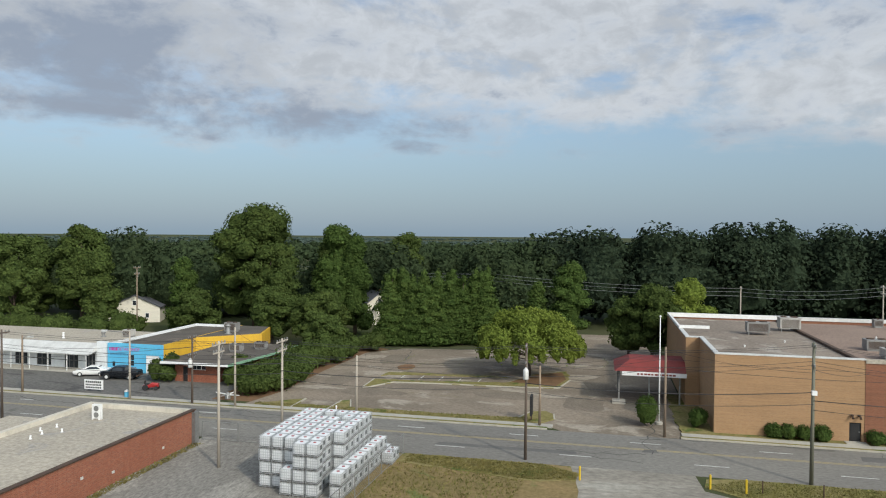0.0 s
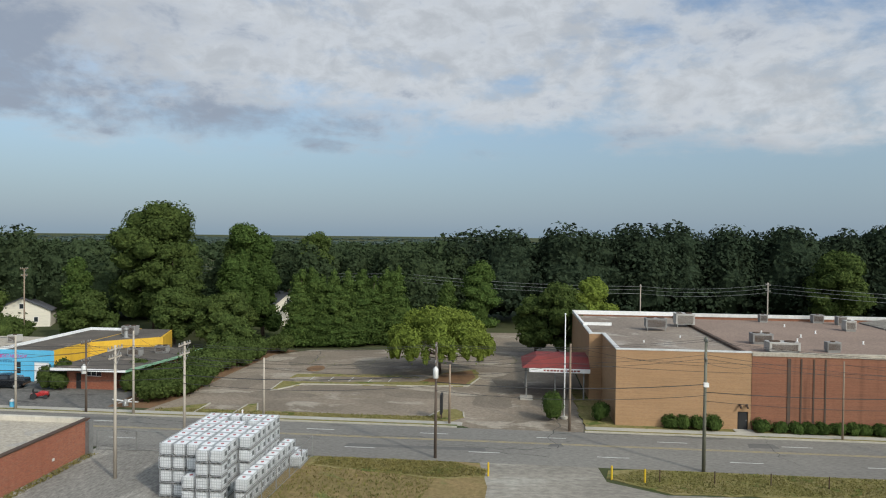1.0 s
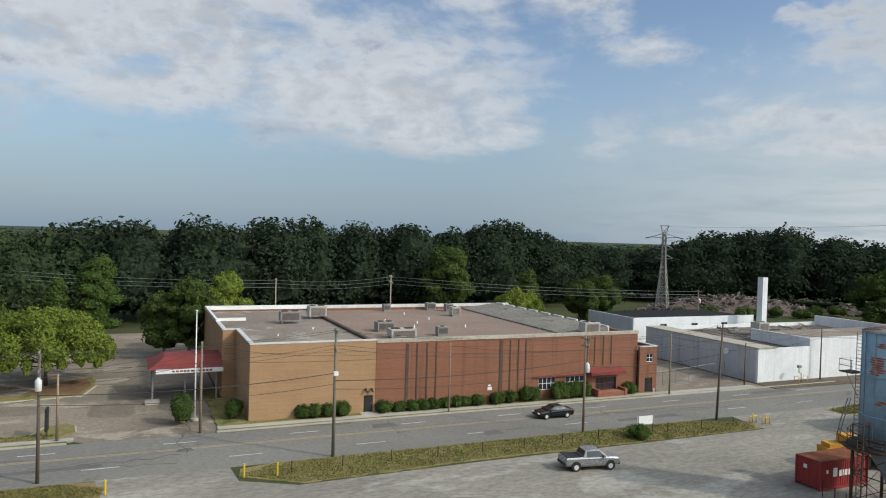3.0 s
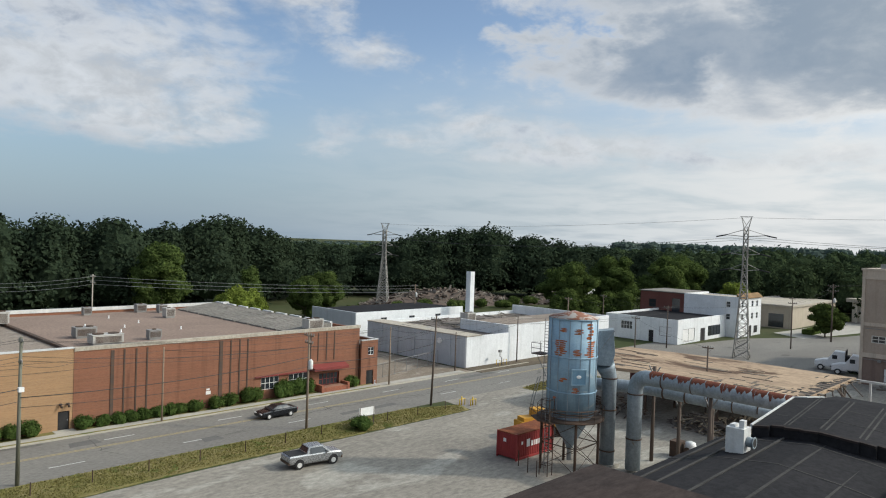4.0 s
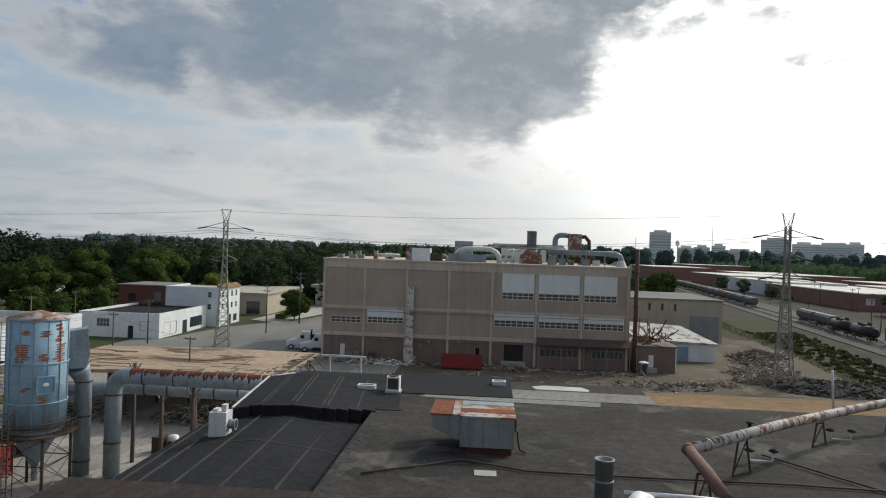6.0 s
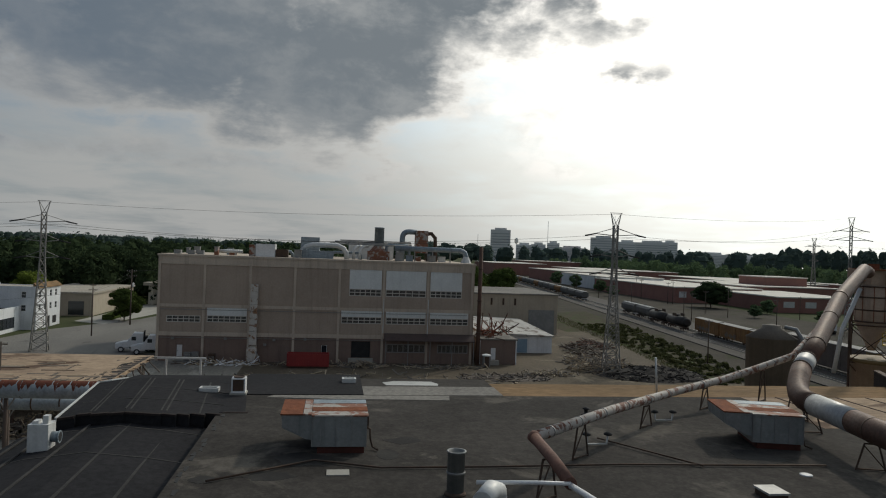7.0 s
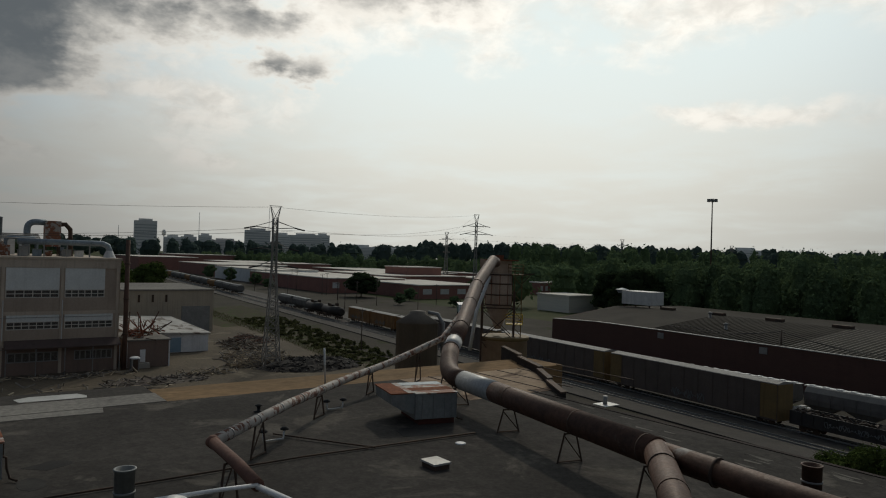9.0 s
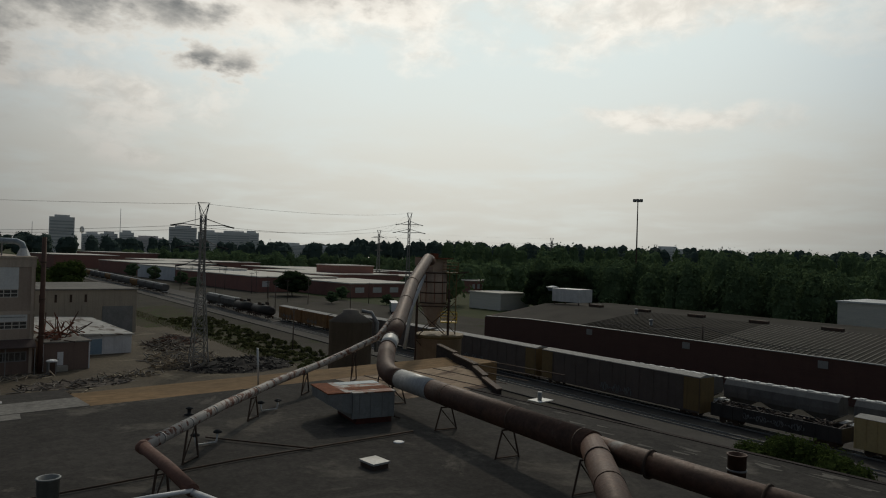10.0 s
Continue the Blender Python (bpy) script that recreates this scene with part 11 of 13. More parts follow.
# ---------------------------------------------------------------- poles and cables
def utility_pole(x, y, h, material, label, arms=(), tank=0.0, lamp=None, lean=0.0, group="utility poles", r=0.15, box_z=0.0):
    """A timber pole; arms: (height, half length) of cross-arms along y; tank: height of a transformer can; lamp: (height, reach) of a street lamp arm."""
    t = thing("utility_pole", x, y, 0, label, "utility pole", group)
    bm = B(); tube(bm, (0, 0, -0.2), (lean, 0, h), r, r * 0.66, 10)
    part("pole", bm, material, t, local=True)
    for z, w in arms:
        bm = B(); box(bm, lean * z / h - 0.06, -w, z - 0.06, lean * z / h + 0.06, w, z + 0.06)
        part("cross_arm", bm, material, t, local=True)
        for k in (-0.92, -0.45, 0.45, 0.92):
            bm = B(); lathe(bm, lean * z / h, k * w, [(0.03, z + 0.06), (0.06, z + 0.1), (0.06, z + 0.24), (0.03, z + 0.28)], 8)
            part("insulator", bm, GREY_STEEL, t, local=True)
        for s in (-1, 1):
            bm = B(); tube(bm, (lean * z / h + 0.08, s * w * 0.6, z - 0.06), (lean * z / h + 0.1, 0, z - 0.65), 0.02, seg=4)
            part("arm_brace", bm, GREY_STEEL, t, local=True)
    if tank:
        bm = B(); lathe(bm, 0.0, -0.42, [(0.24, tank), (0.26, tank + 0.05), (0.26, tank + 0.85), (0.2, tank + 0.92), (0.06, tank + 1.1)], 14)
        part("transformer", bm, PALE_METAL, t, "pale grey transformer can", local=True)
    if box_z:
        bm = B(); box(bm, -0.2, -0.5, box_z, 0.2, -0.12, box_z + 0.35)
        part("meter_box", bm, WHITE, t, "white box on the pole", local=True)
    if lamp:
        z, reach = lamp
        bm = B(); sweep(bm, [(0, 0, z - 0.5), (reach * 0.3, 0, z), (reach, 0, z + 0.1)], 0.05, 6)
        arm = part("lamp_arm", bm, GREY_STEEL, t, local=True)
        bm = B(); box(bm, reach - 0.15 if reach > 0 else reach - 0.6, -0.14, z + 0.0, reach + 0.6 if reach > 0 else reach + 0.15, 0.14, z + 0.2)
        part("lamp_head", bm, PALE_METAL, arm, local=True)
    return t


def cable(p, q, sag=0.5, r=0.016, label="thin black overhead cable", n=10, material=None):
    p, q = Vector(p), Vector(q)
    pts = [p.lerp(q, i / n) - Vector((0, 0, 4 * sag * (i / n) * (1 - i / n))) for i in range(n + 1)]
    bm = B(); sweep(bm, pts, r, 4)
    ob = part("overhead_cable", bm, material or WIRE)
    return tagged(ob, label, "cable", "overhead cables")


near = [(-65.0, 65.1, 9.9), (-31.0, 64.6, 10.4), (-6.7, 65.0, 10.9), (17.5, 64.3, 12.1), (45.3, 64.1, 10.6), (63.9, 63.6, 11.4)]
utility_pole(*near[0], POLE_DARK, "dark timber pole with one cross-arm", [(9.5, 1.1)])
utility_pole(*near[1], POLE_PALE, "pale timber pole with two cross-arms", [(10.1, 1.2), (9.2, 1.0)], tank=0)
utility_pole(*near[2], POLE_DARK, "dark timber pole with a transformer can", [(10.5, 0.55), (9.0, 0.7)], tank=7.6)
utility_pole(*near[3], surface("greenish_treated_pole", (0.16, 0.16, 0.125), (0.11, 0.115, 0.09), 0.5, 0.9, bump=0.3, squash=(4, 4, 0.3)), "tall greenish timber pole with a white box", [(11.7, 0.5), (10.0, 0.4)], box_z=7.7, r=0.17)
utility_pole(*near[4], POLE_WOOD, "brown timber pole with a transformer can", [(10.2, 0.9), (9.4, 0.7)], tank=6.6)
utility_pole(*near[5], POLE_DARK, "dark timber pole beside the road", [(10.9, 0.9)], lean=0.5)
utility_pole(-33.0, 56.1, 11.3, POLE_PALE, "pale timber pole with a street lamp in the yard", [(11.0, 1.1), (10.3, 0.9)], lamp=None)
utility_pole(-27.3, 76.2, 6.9, POLE_PALE, "short pale timber pole at the kerb")
utility_pole(-6.4, 76.7, 6.7, POLE_WOOD, "short brown timber pole beside the lot")
utility_pole(6.6, 75.9, 9.4, POLE_WOOD, "brown timber pole at the kerb by the drive")
utility_pole(-42.5, 75.9, 9.6, POLE_PALE, "pale timber pole at the kerb")
utility_pole(-48.2, 75.9, 8.4, POLE_DARK, "brown timber pole with cross-arms at the kerb", [(8.1, 0.9), (6.0, 0.9)], tank=4.6)
utility_pole(-56.9, 76.0, 8.6, POLE_PALE, "pale pole with a street lamp arm", lamp=(8.4, -3.4))
utility_pole(-72.7, 76.0, 7.4, POLE_WOOD, "pole with a small lamp before the shops", lamp=(7.2, 1.0))
utility_pole(34.5, 75.9, 8.3, POLE_WOOD, "slim brown pole at the kerb", r=0.11)
utility_pole(67.6, 75.9, 8.4, POLE_WOOD, "slim brown pole beside the side yard", r=0.12)
utility_pole(83.2, 77.6, 6.4, POLE_DARK, "dark pole at the white warehouse corner", r=0.12)
utility_pole(98.9, 77.4, 8.2, POLE_DARK, "dark pole against the white warehouse", r=0.12)
utility_pole(112.5, 62.0, 9.0, POLE_DARK, "dark pole by the ruined shed", [(8.6, 0.8)], r=0.13)
utility_pole(139.5, 69.5, 9.0, POLE_DARK, "dark pole before the white shops", [(8.6, 0.9)])
utility_pole(151.0, 92.0, 9.2, POLE_DARK, "dark pole behind the white shops", [(8.8, 0.8)])
utility_pole(130.0, 88.0, 9.6, POLE_WOOD, "brown pole behind the warehouse", [(9.2, 0.9)])
utility_pole(163.4, 52.6, 10.5, POLE_DARK, "dark pole in the road crossing", [(10.0, 0.9)])
utility_pole(185.9, 50.8, 13.9, POLE_DARK, "tall dark double-armed pole", [(13.4, 1.2), (12.2, 1.2)], tank=9.5, r=0.2)
utility_pole(186.5, 60.0, 10.0, POLE_WOOD, "brown pole by the car park", [(9.6, 0.8)])
utility_pole(86.0, 37.5, 9.2, POLE_DARK, "dark pole standing through the ruined deck", [(8.9, 0.7)], r=0.13)
utility_pole(50.0, 142.0, 12.2, POLE_PALE, "far pale timber pole behind the brick works", [(11.8, 1.2), (10.6, 1.2)], group="far poles")
utility_pole(26.9, 148.3, 11.0, POLE_PALE, "far pale timber pole behind the brick works", [(10.6, 1.0)], group="far poles")
utility_pole(-86.0, 117.0, 14.0, POLE_WOOD, "tall brown pole among the trees", [(14.0, 1.0), (12.8, 0.8)], group="far poles")
utility_pole(117.7, 123.8, 10.2, POLE_WOOD, "timber pole with a transformer by the rubble", [(9.8, 0.9)], tank=7.2, group="far poles")
utility_pole(136.0, -76.0, 9.0, POLE_DARK, "dark pole beside the tracks", [(8.6, 0.9)], group="far poles")
for i in range(7):
    utility_pole(215 + 34 * i, -112 - 6 * i - (30 if i % 2 else 0), 11.0, POLE_DARK, "dark pole along the railway", [(10.6, 1.0)], group="railway poles")
for a, b in zip(near, near[1:]):
    (xa, ya, ha), (xb, yb, hb) = a, b
    for dy, dz, sag in ((-0.5, -0.3, 0.5), (0.5, -0.3, 0.5), (0.0, -1.6, 0.6), (0.0, -1.95, 0.65)):
        cable((xa, ya + dy, ha + dz), (xb, yb + dy, hb + dz), sag)
    cable((xa, ya - 0.2, 7.2), (xb, yb - 0.2, 7.9), 0.5, 0.035, "thick black telephone cable")
    cable((xa, ya - 0.2, 6.4), (xb, yb - 0.2, 6.9), 0.6, 0.022, "thin black telephone cable")
cable((63.9, 63.6, 11.1), (112.5, 62.0, 8.7), 0.9)
cable((63.9, 63.6, 10.7), (98.9, 77.4, 7.9), 0.7)
cable((-31, 64.6, 10.0), (-33, 56.1, 11.0), 0.1)
cable((-33, 56.1, 11.0), (-60, 40, 11.0), 0.5)
kerb_line = [(-72.7, 76, 7.0), (-56.9, 76, 7.6), (-48.2, 75.9, 7.9), (-42.5, 75.9, 7.6), (-27.3, 76.2, 6.6), (-6.4, 76.7, 6.4), (6.6, 75.9, 8.2), (34.5, 75.9, 7.9), (67.6, 75.9, 8.0), (83.2, 77.6, 6.2), (98.9, 77.4, 7.6), (139.5, 69.5, 8.4)]
for a, b in zip(kerb_line, kerb_line[1:]):
    cable(a, b, 0.3)
    cable((a[0], a[1], a[2] - 0.9), (b[0], b[1], b[2] - 0.9), 0.35, 0.02)
for pa, pb in (((-6.7, 65, 9.0), (6.6, 75.9, 8.9)), ((17.5, 64.3, 9.8), (26.5, 78.4, 7.2)), ((45.3, 64.1, 9.2), (55.6, 78.4, 7.4)), ((63.9, 63.6, 9.5), (67.6, 75.9, 8.1)), ((45.3, 64.1, 9.0), (34.5, 75.9, 8.0)), ((-31, 64.6, 9.0), (-27.3, 76.2, 6.8)), ((-31, 64.6, 9.0), (-42.5, 75.9, 9.2)), ((-33, 56.1, 10.2), (-48.2, 75.9, 8.1)), ((17.5, 64.3, 9.5), (6.6, 75.9, 9.2)),
               ((139.5, 69.5, 8.6), (163.4, 52.6, 10.0)), ((163.4, 52.6, 10.0), (185.9, 50.8, 13.4)), ((151, 92, 8.8), (139.5, 69.5, 8.6)), ((130, 88, 9.2), (139.5, 69.5, 8.6)), ((185.9, 50.8, 12.2), (163.4, 52.6, 9.8)), ((86, 37.5, 8.9), (112.5, 62, 8.6)), ((185.9, 50.8, 13.4), (330, 40, 13))):
    cable(pa, pb, 0.4)
far_line = [(-140, 178, 12.5), (-75, 165, 12.5), (-24, 156, 12.0), (26.9, 148.3, 10.6), (50, 142, 11.8), (117.7, 123.8, 9.8)]
for a, b in zip(far_line, far_line[1:]):
    for dz in (0, -0.7, -1.5):
        cable((a[0], a[1], a[2] + dz), (b[0], b[1], b[2] + dz), 0.7, 0.024, "pale far overhead power cable", material=WIRE_PALE)


# ---------------------------------------------------------------- lattice towers
def lattice_tower(x, y, h, w, label, r=0.10, rz=0.0, arm_levels=((0.86, 3.6), (0.73, 2.6), (0.62, 2.6)), horns=True):
    """A square steel lattice mast with tapered legs, diagonals, cross-arms and two horns at its top."""
    t = thing("lattice_tower", x, y, 0, label, "pylon", "lattice pylons", rz=rz)
    top = h * 0.92

    def corner(i, z):
        k = w / 2 * (1 - 0.72 * min(1, z / (h * 0.62)) ** 0.9) if z < h * 0.62 else w / 2 * 0.28
        k = max(k, w * 0.14)
        sx, sy = ((-1, -1), (1, -1), (1, 1), (-1, 1))[i % 4]
        return Vector((sx * k, sy * k, z))
    steps = 15
    for i in range(4):
        bm = B(); sweep(bm, [corner(i, top * s / steps) for s in range(steps + 1)], r, 5)
        part("leg", bm, TOWER_STEEL, t, local=True)
        bm = B()
        for s in range(steps):
            z0, z1 = top * s / steps, top * (s + 1) / steps
            tube(bm, corner(i, z0), corner(i + 1, z1), r * 0.55, seg=4)
            tube(bm, corner(i + 1, z0), corner(i, z1), r * 0.55, seg=4)
            tube(bm, corner(i, z1), corner(i + 1, z1), r * 0.5, seg=4)
        part("lattice_face", bm, TOWER_STEEL, t, local=True)
    for f, L in arm_levels:
        z = h * f
        for s in (-1, 1):
            bm = B()
            for i in (0, 1) if s < 0 else (2, 3):
                tube(bm, corner(i, z), (0, s * L, z + 0.25), r * 0.7, seg=4)
                tube(bm, corner(i, z + 1.3), (0, s * L, z + 0.3), r * 0.5, seg=4)
            part("cross_arm", bm, TOWER_STEEL, t, local=True)
            bm = B(); sweep(bm, [(0, s * L, z + 0.25), (0, s * (L + 0.9), z + 0.05), (0, s * (L + 1.9), z - 0.15)], 0.14, 6)
            part("insulator_string", bm, BLACK, t, local=True)
    if horns:
        for s in (-1, 1):
            bm = B()
            for i in ((0, 1) if s < 0 else (2, 3)):
                tube(bm, corner(i, top), (0, s * w * 0.33, h), r * 0.6, seg=4)
            tube(bm, (0, -s * w * 0.1, top), (0, s * w * 0.33, h), r * 0.5, seg=4)
            part("horn", bm, TOWER_STEEL, t, local=True)
        bm = B(); tube(bm, (0, -w * 0.4, h), (0, w * 0.4, h), r * 0.5, seg=4)
        part("top_bar", bm, TOWER_STEEL, t, local=True)
    return t


TOWER_STEEL = surface("galvanised_tower_steel", (0.30, 0.29, 0.27), (0.22, 0.215, 0.20), 0.6, 0.6, 0.4, 0)
TOWER_DARK = TOWER_STEEL
lattice_tower(140.4, 54.3, 27.8, 2.9, "steel lattice power pylon near the road crossing", rz=15)
lattice_tower(121.8, -49.1, 29.2, 2.9, "steel lattice power pylon beside the timber heaps", rz=-8)
lattice_tower(141.4, 163.0, 25.6, 3.6, "steel lattice power pylon before the wooded hill", rz=35, r=0.14)
lattice_tower(203.2, -162.2, 36.8, 2.6, "slim steel power pylon beyond the tracks", rz=-40, r=0.16, arm_levels=((0.88, 3.2), (0.80, 4.2)), horns=True)
lattice_tower(402, -297, 38.3, 4.0, "far steel lattice power pylon", rz=-35, r=0.25)
lattice_tower(444, -540, 42.5, 5.0, "far steel lattice power pylon", rz=-40, r=0.3)
lattice_tower(390, -640, 40, 5.0, "far steel lattice power pylon", rz=-40, r=0.3)
lines = [((141.4, 163, 25.4), (140.4, 54.3, 27.6)), ((140.4, 54.3, 27.6), (121.8, -49.1, 29)), ((121.8, -49.1, 29), (203.2, -162.2, 36.6)), ((203.2, -162.2, 36.6), (402, -297, 38)), ((402, -297, 38), (444, -540, 42))]
for a, b in lines:
    cable(a, b, 1.2, 0.022, "high thin earth wire between pylons", 14)
    for s in (-4.2, 4.2):
        cable((a[0] + s * 0.4, a[1] + s * 0.9, a[2] - 4.0), (b[0] + s * 0.4, b[1] + s * 0.9, b[2] - 4.0), 2.2, 0.026, "high power line between pylons", 14)

# ---------------------------------------------------------------- vehicles
def car_paint(name, c, metal=0.3):
    return surface(name, c, tuple(k * 0.9 for k in c), 0.5, 0.28, metal, 0.0, spec=0.6)


def loft(bm, stations, smooth=True):
    """A body through rows of (x, [(y, z), ...]) with the same number of points in each."""
    rows = [[bm.verts.new((x, y, z)) for y, z in pts] for x, pts in stations]
    n = len(rows[0])
    for a, b in zip(rows, rows[1:]):
        for i in range(n - 1):
            f = bm.faces.new((a[i], a[i + 1], b[i + 1], b[i]))
            f.smooth = False
    bm.faces.new(rows[0]); bm.faces.new(rows[-1][::-1])


def section(w, z0, z1, tuck=0.08):
    return [(-w + tuck, z0), (-w, z0 + 0.2), (-w, z1 - 0.12), (-w + 0.1, z1), (w - 0.1, z1), (w, z1 - 0.12), (w, z0 + 0.2), (w - tuck, z0)]


def cabin(w, z0, z1, inset):
    return [(-w, z0), (-w + inset * 0.2, z0 + 0.03), (-w + inset, z1 - 0.06), (-w + inset + 0.08, z1), (w - inset - 0.08, z1), (w - inset, z1 - 0.06), (w - inset * 0.2, z0 + 0.03), (w, z0)]


def road_wheels(t, xs, w, r=0.36):
    for x in xs:
        for s in (-1, 1):
            bm = B(); tube(bm, (x, s * (w - 0.24), r), (x, s * w, r), r, r, 20)
            wh = part("wheel", bm, BLACK, t, local=True)
            bm = B(); tube(bm, (x, s * (w - 0.02), r), (x, s * (w + 0.012), r), r * 0.64, r * 0.58, 14)
            part("rim", bm, PALE_METAL, wh, local=True)


def lights(t, xf, xr, w, zf, zr):
    for s in (-1, 1):
        bm = B(); box(bm, xf - 0.12, s * (w - 0.32) - 0.18, zf, xf + 0.015, s * (w - 0.32) + 0.18, zf + 0.16)
        part("headlight", bm, WHITE, t, local=True)
        bm = B(); box(bm, xr - 0.015, s * (w - 0.2) - 0.12, zr, xr + 0.1, s * (w - 0.2) + 0.12, zr + 0.26)
        part("tail_light", bm, CAP_RED, t, local=True)


def glass_band(t, x0, x1, x2, x3, w, z0, z1, inset):
    """Dark glazing a little proud of the cabin: from the back screen's foot to the windscreen's foot."""
    bm = B()
    e = 0.012
    for s in (-1, 1):
        a = [(x0 + 0.32, s * (w + e - 0.02), z0 + 0.05), (x3 - 0.42, s * (w + e - 0.02), z0 + 0.05), (x2 - 0.12, s * (w - inset + e + 0.01), z1 - 0.09), (x1 + 0.12, s * (w - inset + e + 0.01), z1 - 0.09)]
        v = [bm.verts.new(p) for p in (a if s < 0 else a[::-1])]
        bm.faces.new(v)
    for xa, xb in ((x0, x1), (x3, x2)):
        d = -e if xa < xb else e
        v = [bm.verts.new(p) for p in ((xa + d * 1.5 + (xb - xa) * 0.1, -w + 0.12, z0 + 0.06), (xa + d * 1.5 + (xb - xa) * 0.1, w - 0.12, z0 + 0.06), (xb + d * 2 - (xb - xa) * 0.08, w - inset - 0.08, z1 - 0.06), (xb + d * 2 - (xb - xa) * 0.08, -w + inset + 0.08, z1 - 0.06))]
        bm.faces.new(v if xa < xb else v[::-1])
    part("window", bm, GLASS, t, local=True)


def pickup(x, y, rz, paint, label, bed_open=True):
    t = thing("pickup_truck", x, y, 0.03, label, "pickup truck", rz=rz)
    w = 0.93
    bm = B()
    loft(bm, [(-2.72, section(w - 0.05, 0.55, 1.16)), (-2.62, section(w, 0.5, 1.24)), (-0.85, section(w + 0.01, 0.4, 1.25)), (1.05, section(w + 0.01, 0.4, 1.22)), (1.9, section(w, 0.42, 1.18)), (2.5, section(w - 0.05, 0.45, 1.10)), (2.72, section(w - 0.16, 0.5, 0.92))])
    part("body", bm, paint, t, local=True)
    bm = B()
    loft(bm, [(-0.98, cabin(w - 0.04, 1.2, 1.26, 0.02)), (-0.74, cabin(w - 0.04, 1.2, 1.78, 0.17)), (-0.1, cabin(w - 0.04, 1.2, 1.86, 0.18)), (0.72, cabin(w - 0.04, 1.2, 1.82, 0.18)), (1.55, cabin(w - 0.08, 1.16, 1.22, 0.03))])
    part("cab", bm, paint, t, local=True)
    glass_band(t, -0.98, -0.74, 0.72, 1.55, w - 0.04, 1.2, 1.82, 0.18)
    bm = B(); box(bm, -2.6, -w + 0.1, 1.22, -0.96, w - 0.1, 1.275)
    part("bed_cover", bm, BLACK, t, "black cover over the load bed", local=True)
    bm = B(); box(bm, -2.78, -w + 0.05, 0.5, -2.6, w - 0.05, 0.72); box(bm, 2.5, -w + 0.1, 0.42, 2.68, w - 0.1, 0.62)
    part("bumper", bm, DARK_STEEL, t, local=True)
    bm = B(); box(bm, 2.6, -0.5, 0.62, 2.64, 0.5, 0.92)
    part("grille", bm, BLACK, t, local=True)
    for s in (-1, 1):
        bm = B(); box(bm, 0.95, s * (w + 0.1) - 0.1, 1.2, 1.08, s * (w + 0.1) + 0.1, 1.38)
        part("mirror", bm, paint, t, local=True)
        for xw in (-1.72, 1.68):
            bm = B(); tube(bm, (xw, s * (w - 0.06), 0.46), (xw, s * (w + 0.02), 0.46), 0.47, 0.47, 18)
            part("wheel_arch", bm, BLACK, t, local=True)
    road_wheels(t, (-1.72, 1.68), w + 0.05, 0.39)
    lights(t, 2.6, -2.66, w, 0.78, 0.8)
    return t


def sedan(x, y, rz, paint, label):
    t = thing("car", x, y, 0.03, label, "car", rz=rz)
    w = 0.9
    bm = B()
    loft(bm, [(-2.4, section(w - 0.12, 0.4, 0.85)), (-2.25, section(w - 0.02, 0.3, 0.98)), (-1.3, section(w, 0.25, 1.0)), (0.9, section(w, 0.25, 0.95)), (2.1, section(w - 0.04, 0.28, 0.8)), (2.4, section(w - 0.16, 0.35, 0.66))])
    part("body", bm, paint, t, local=True)
    bm = B()
    loft(bm, [(-1.75, cabin(w - 0.06, 0.96, 1.0, 0.02)), (-0.95, cabin(w - 0.06, 0.96, 1.4, 0.2)), (0.25, cabin(w - 0.06, 0.96, 1.42, 0.2)), (1.15, cabin(w - 0.06, 0.92, 0.97, 0.02))])
    part("cabin", bm, paint, t, local=True)
    glass_band(t, -1.75, -0.95, 0.25, 1.15, w - 0.06, 0.96, 1.42, 0.2)
    road_wheels(t, (-1.4, 1.4), w + 0.02, 0.32)
    lights(t, 2.36, -2.38, w, 0.56, 0.62)
    for s in (-1, 1):
        bm = B(); box(bm, 0.75, s * (w + 0.06) - 0.08, 0.95, 0.9, s * (w + 0.06) + 0.08, 1.08)
        part("mirror", bm, paint, t, local=True)
    return t


SILVER = car_paint("silver_paint", (0.30, 0.305, 0.31), 0.5)
BLACKP = car_paint("black_car_paint", (0.012, 0.014, 0.018))
WHITEP = car_paint("white_car_paint", (0.72, 0.72, 0.71), 0.0)
GREYP = car_paint("grey_car_paint", (0.22, 0.23, 0.25), 0.4)
pickup(38.9, 53.9, -9, SILVER, "silver crew-cab pickup with a black bed cover on gravel")
sedan(45.6, 70.6, 179, BLACKP, "black saloon car driving on the road")
sedan(-71.8, 87.6, 200, WHITEP, "white car parked before the shops")
sedan(-68.3, 88.6, 200, GREYP, "grey car parked beside the white one")
pickup(-66.2, 86.6, 188, BLACKP, "black pickup parked before the blue garage")
sedan(-50.6, 107.6, 15, car_paint("dull_red_paint_car", (0.30, 0.03, 0.03), 0.1), "red car parked behind the office")
cart = thing("garden_tractor", -57.9, 81.6, 0.02, "small red garden tractor half hidden by weeds", "tractor", rz=20)
bm = B(); loft(bm, [(-0.9, section(0.42, 0.35, 0.7)), (-0.2, section(0.45, 0.35, 0.72)), (0.1, section(0.36, 0.35, 0.95)), (1.0, section(0.32, 0.4, 0.85))])
part("bonnet", bm, car_paint("red_tractor_paint", (0.38, 0.03, 0.03), 0.1), cart, local=True)
bm = B(); box(bm, -0.75, -0.25, 0.7, -0.25, 0.25, 0.85); box(bm, -0.8, -0.25, 0.85, -0.7, 0.25, 1.2)
part("seat", bm, BLACK, cart, local=True)
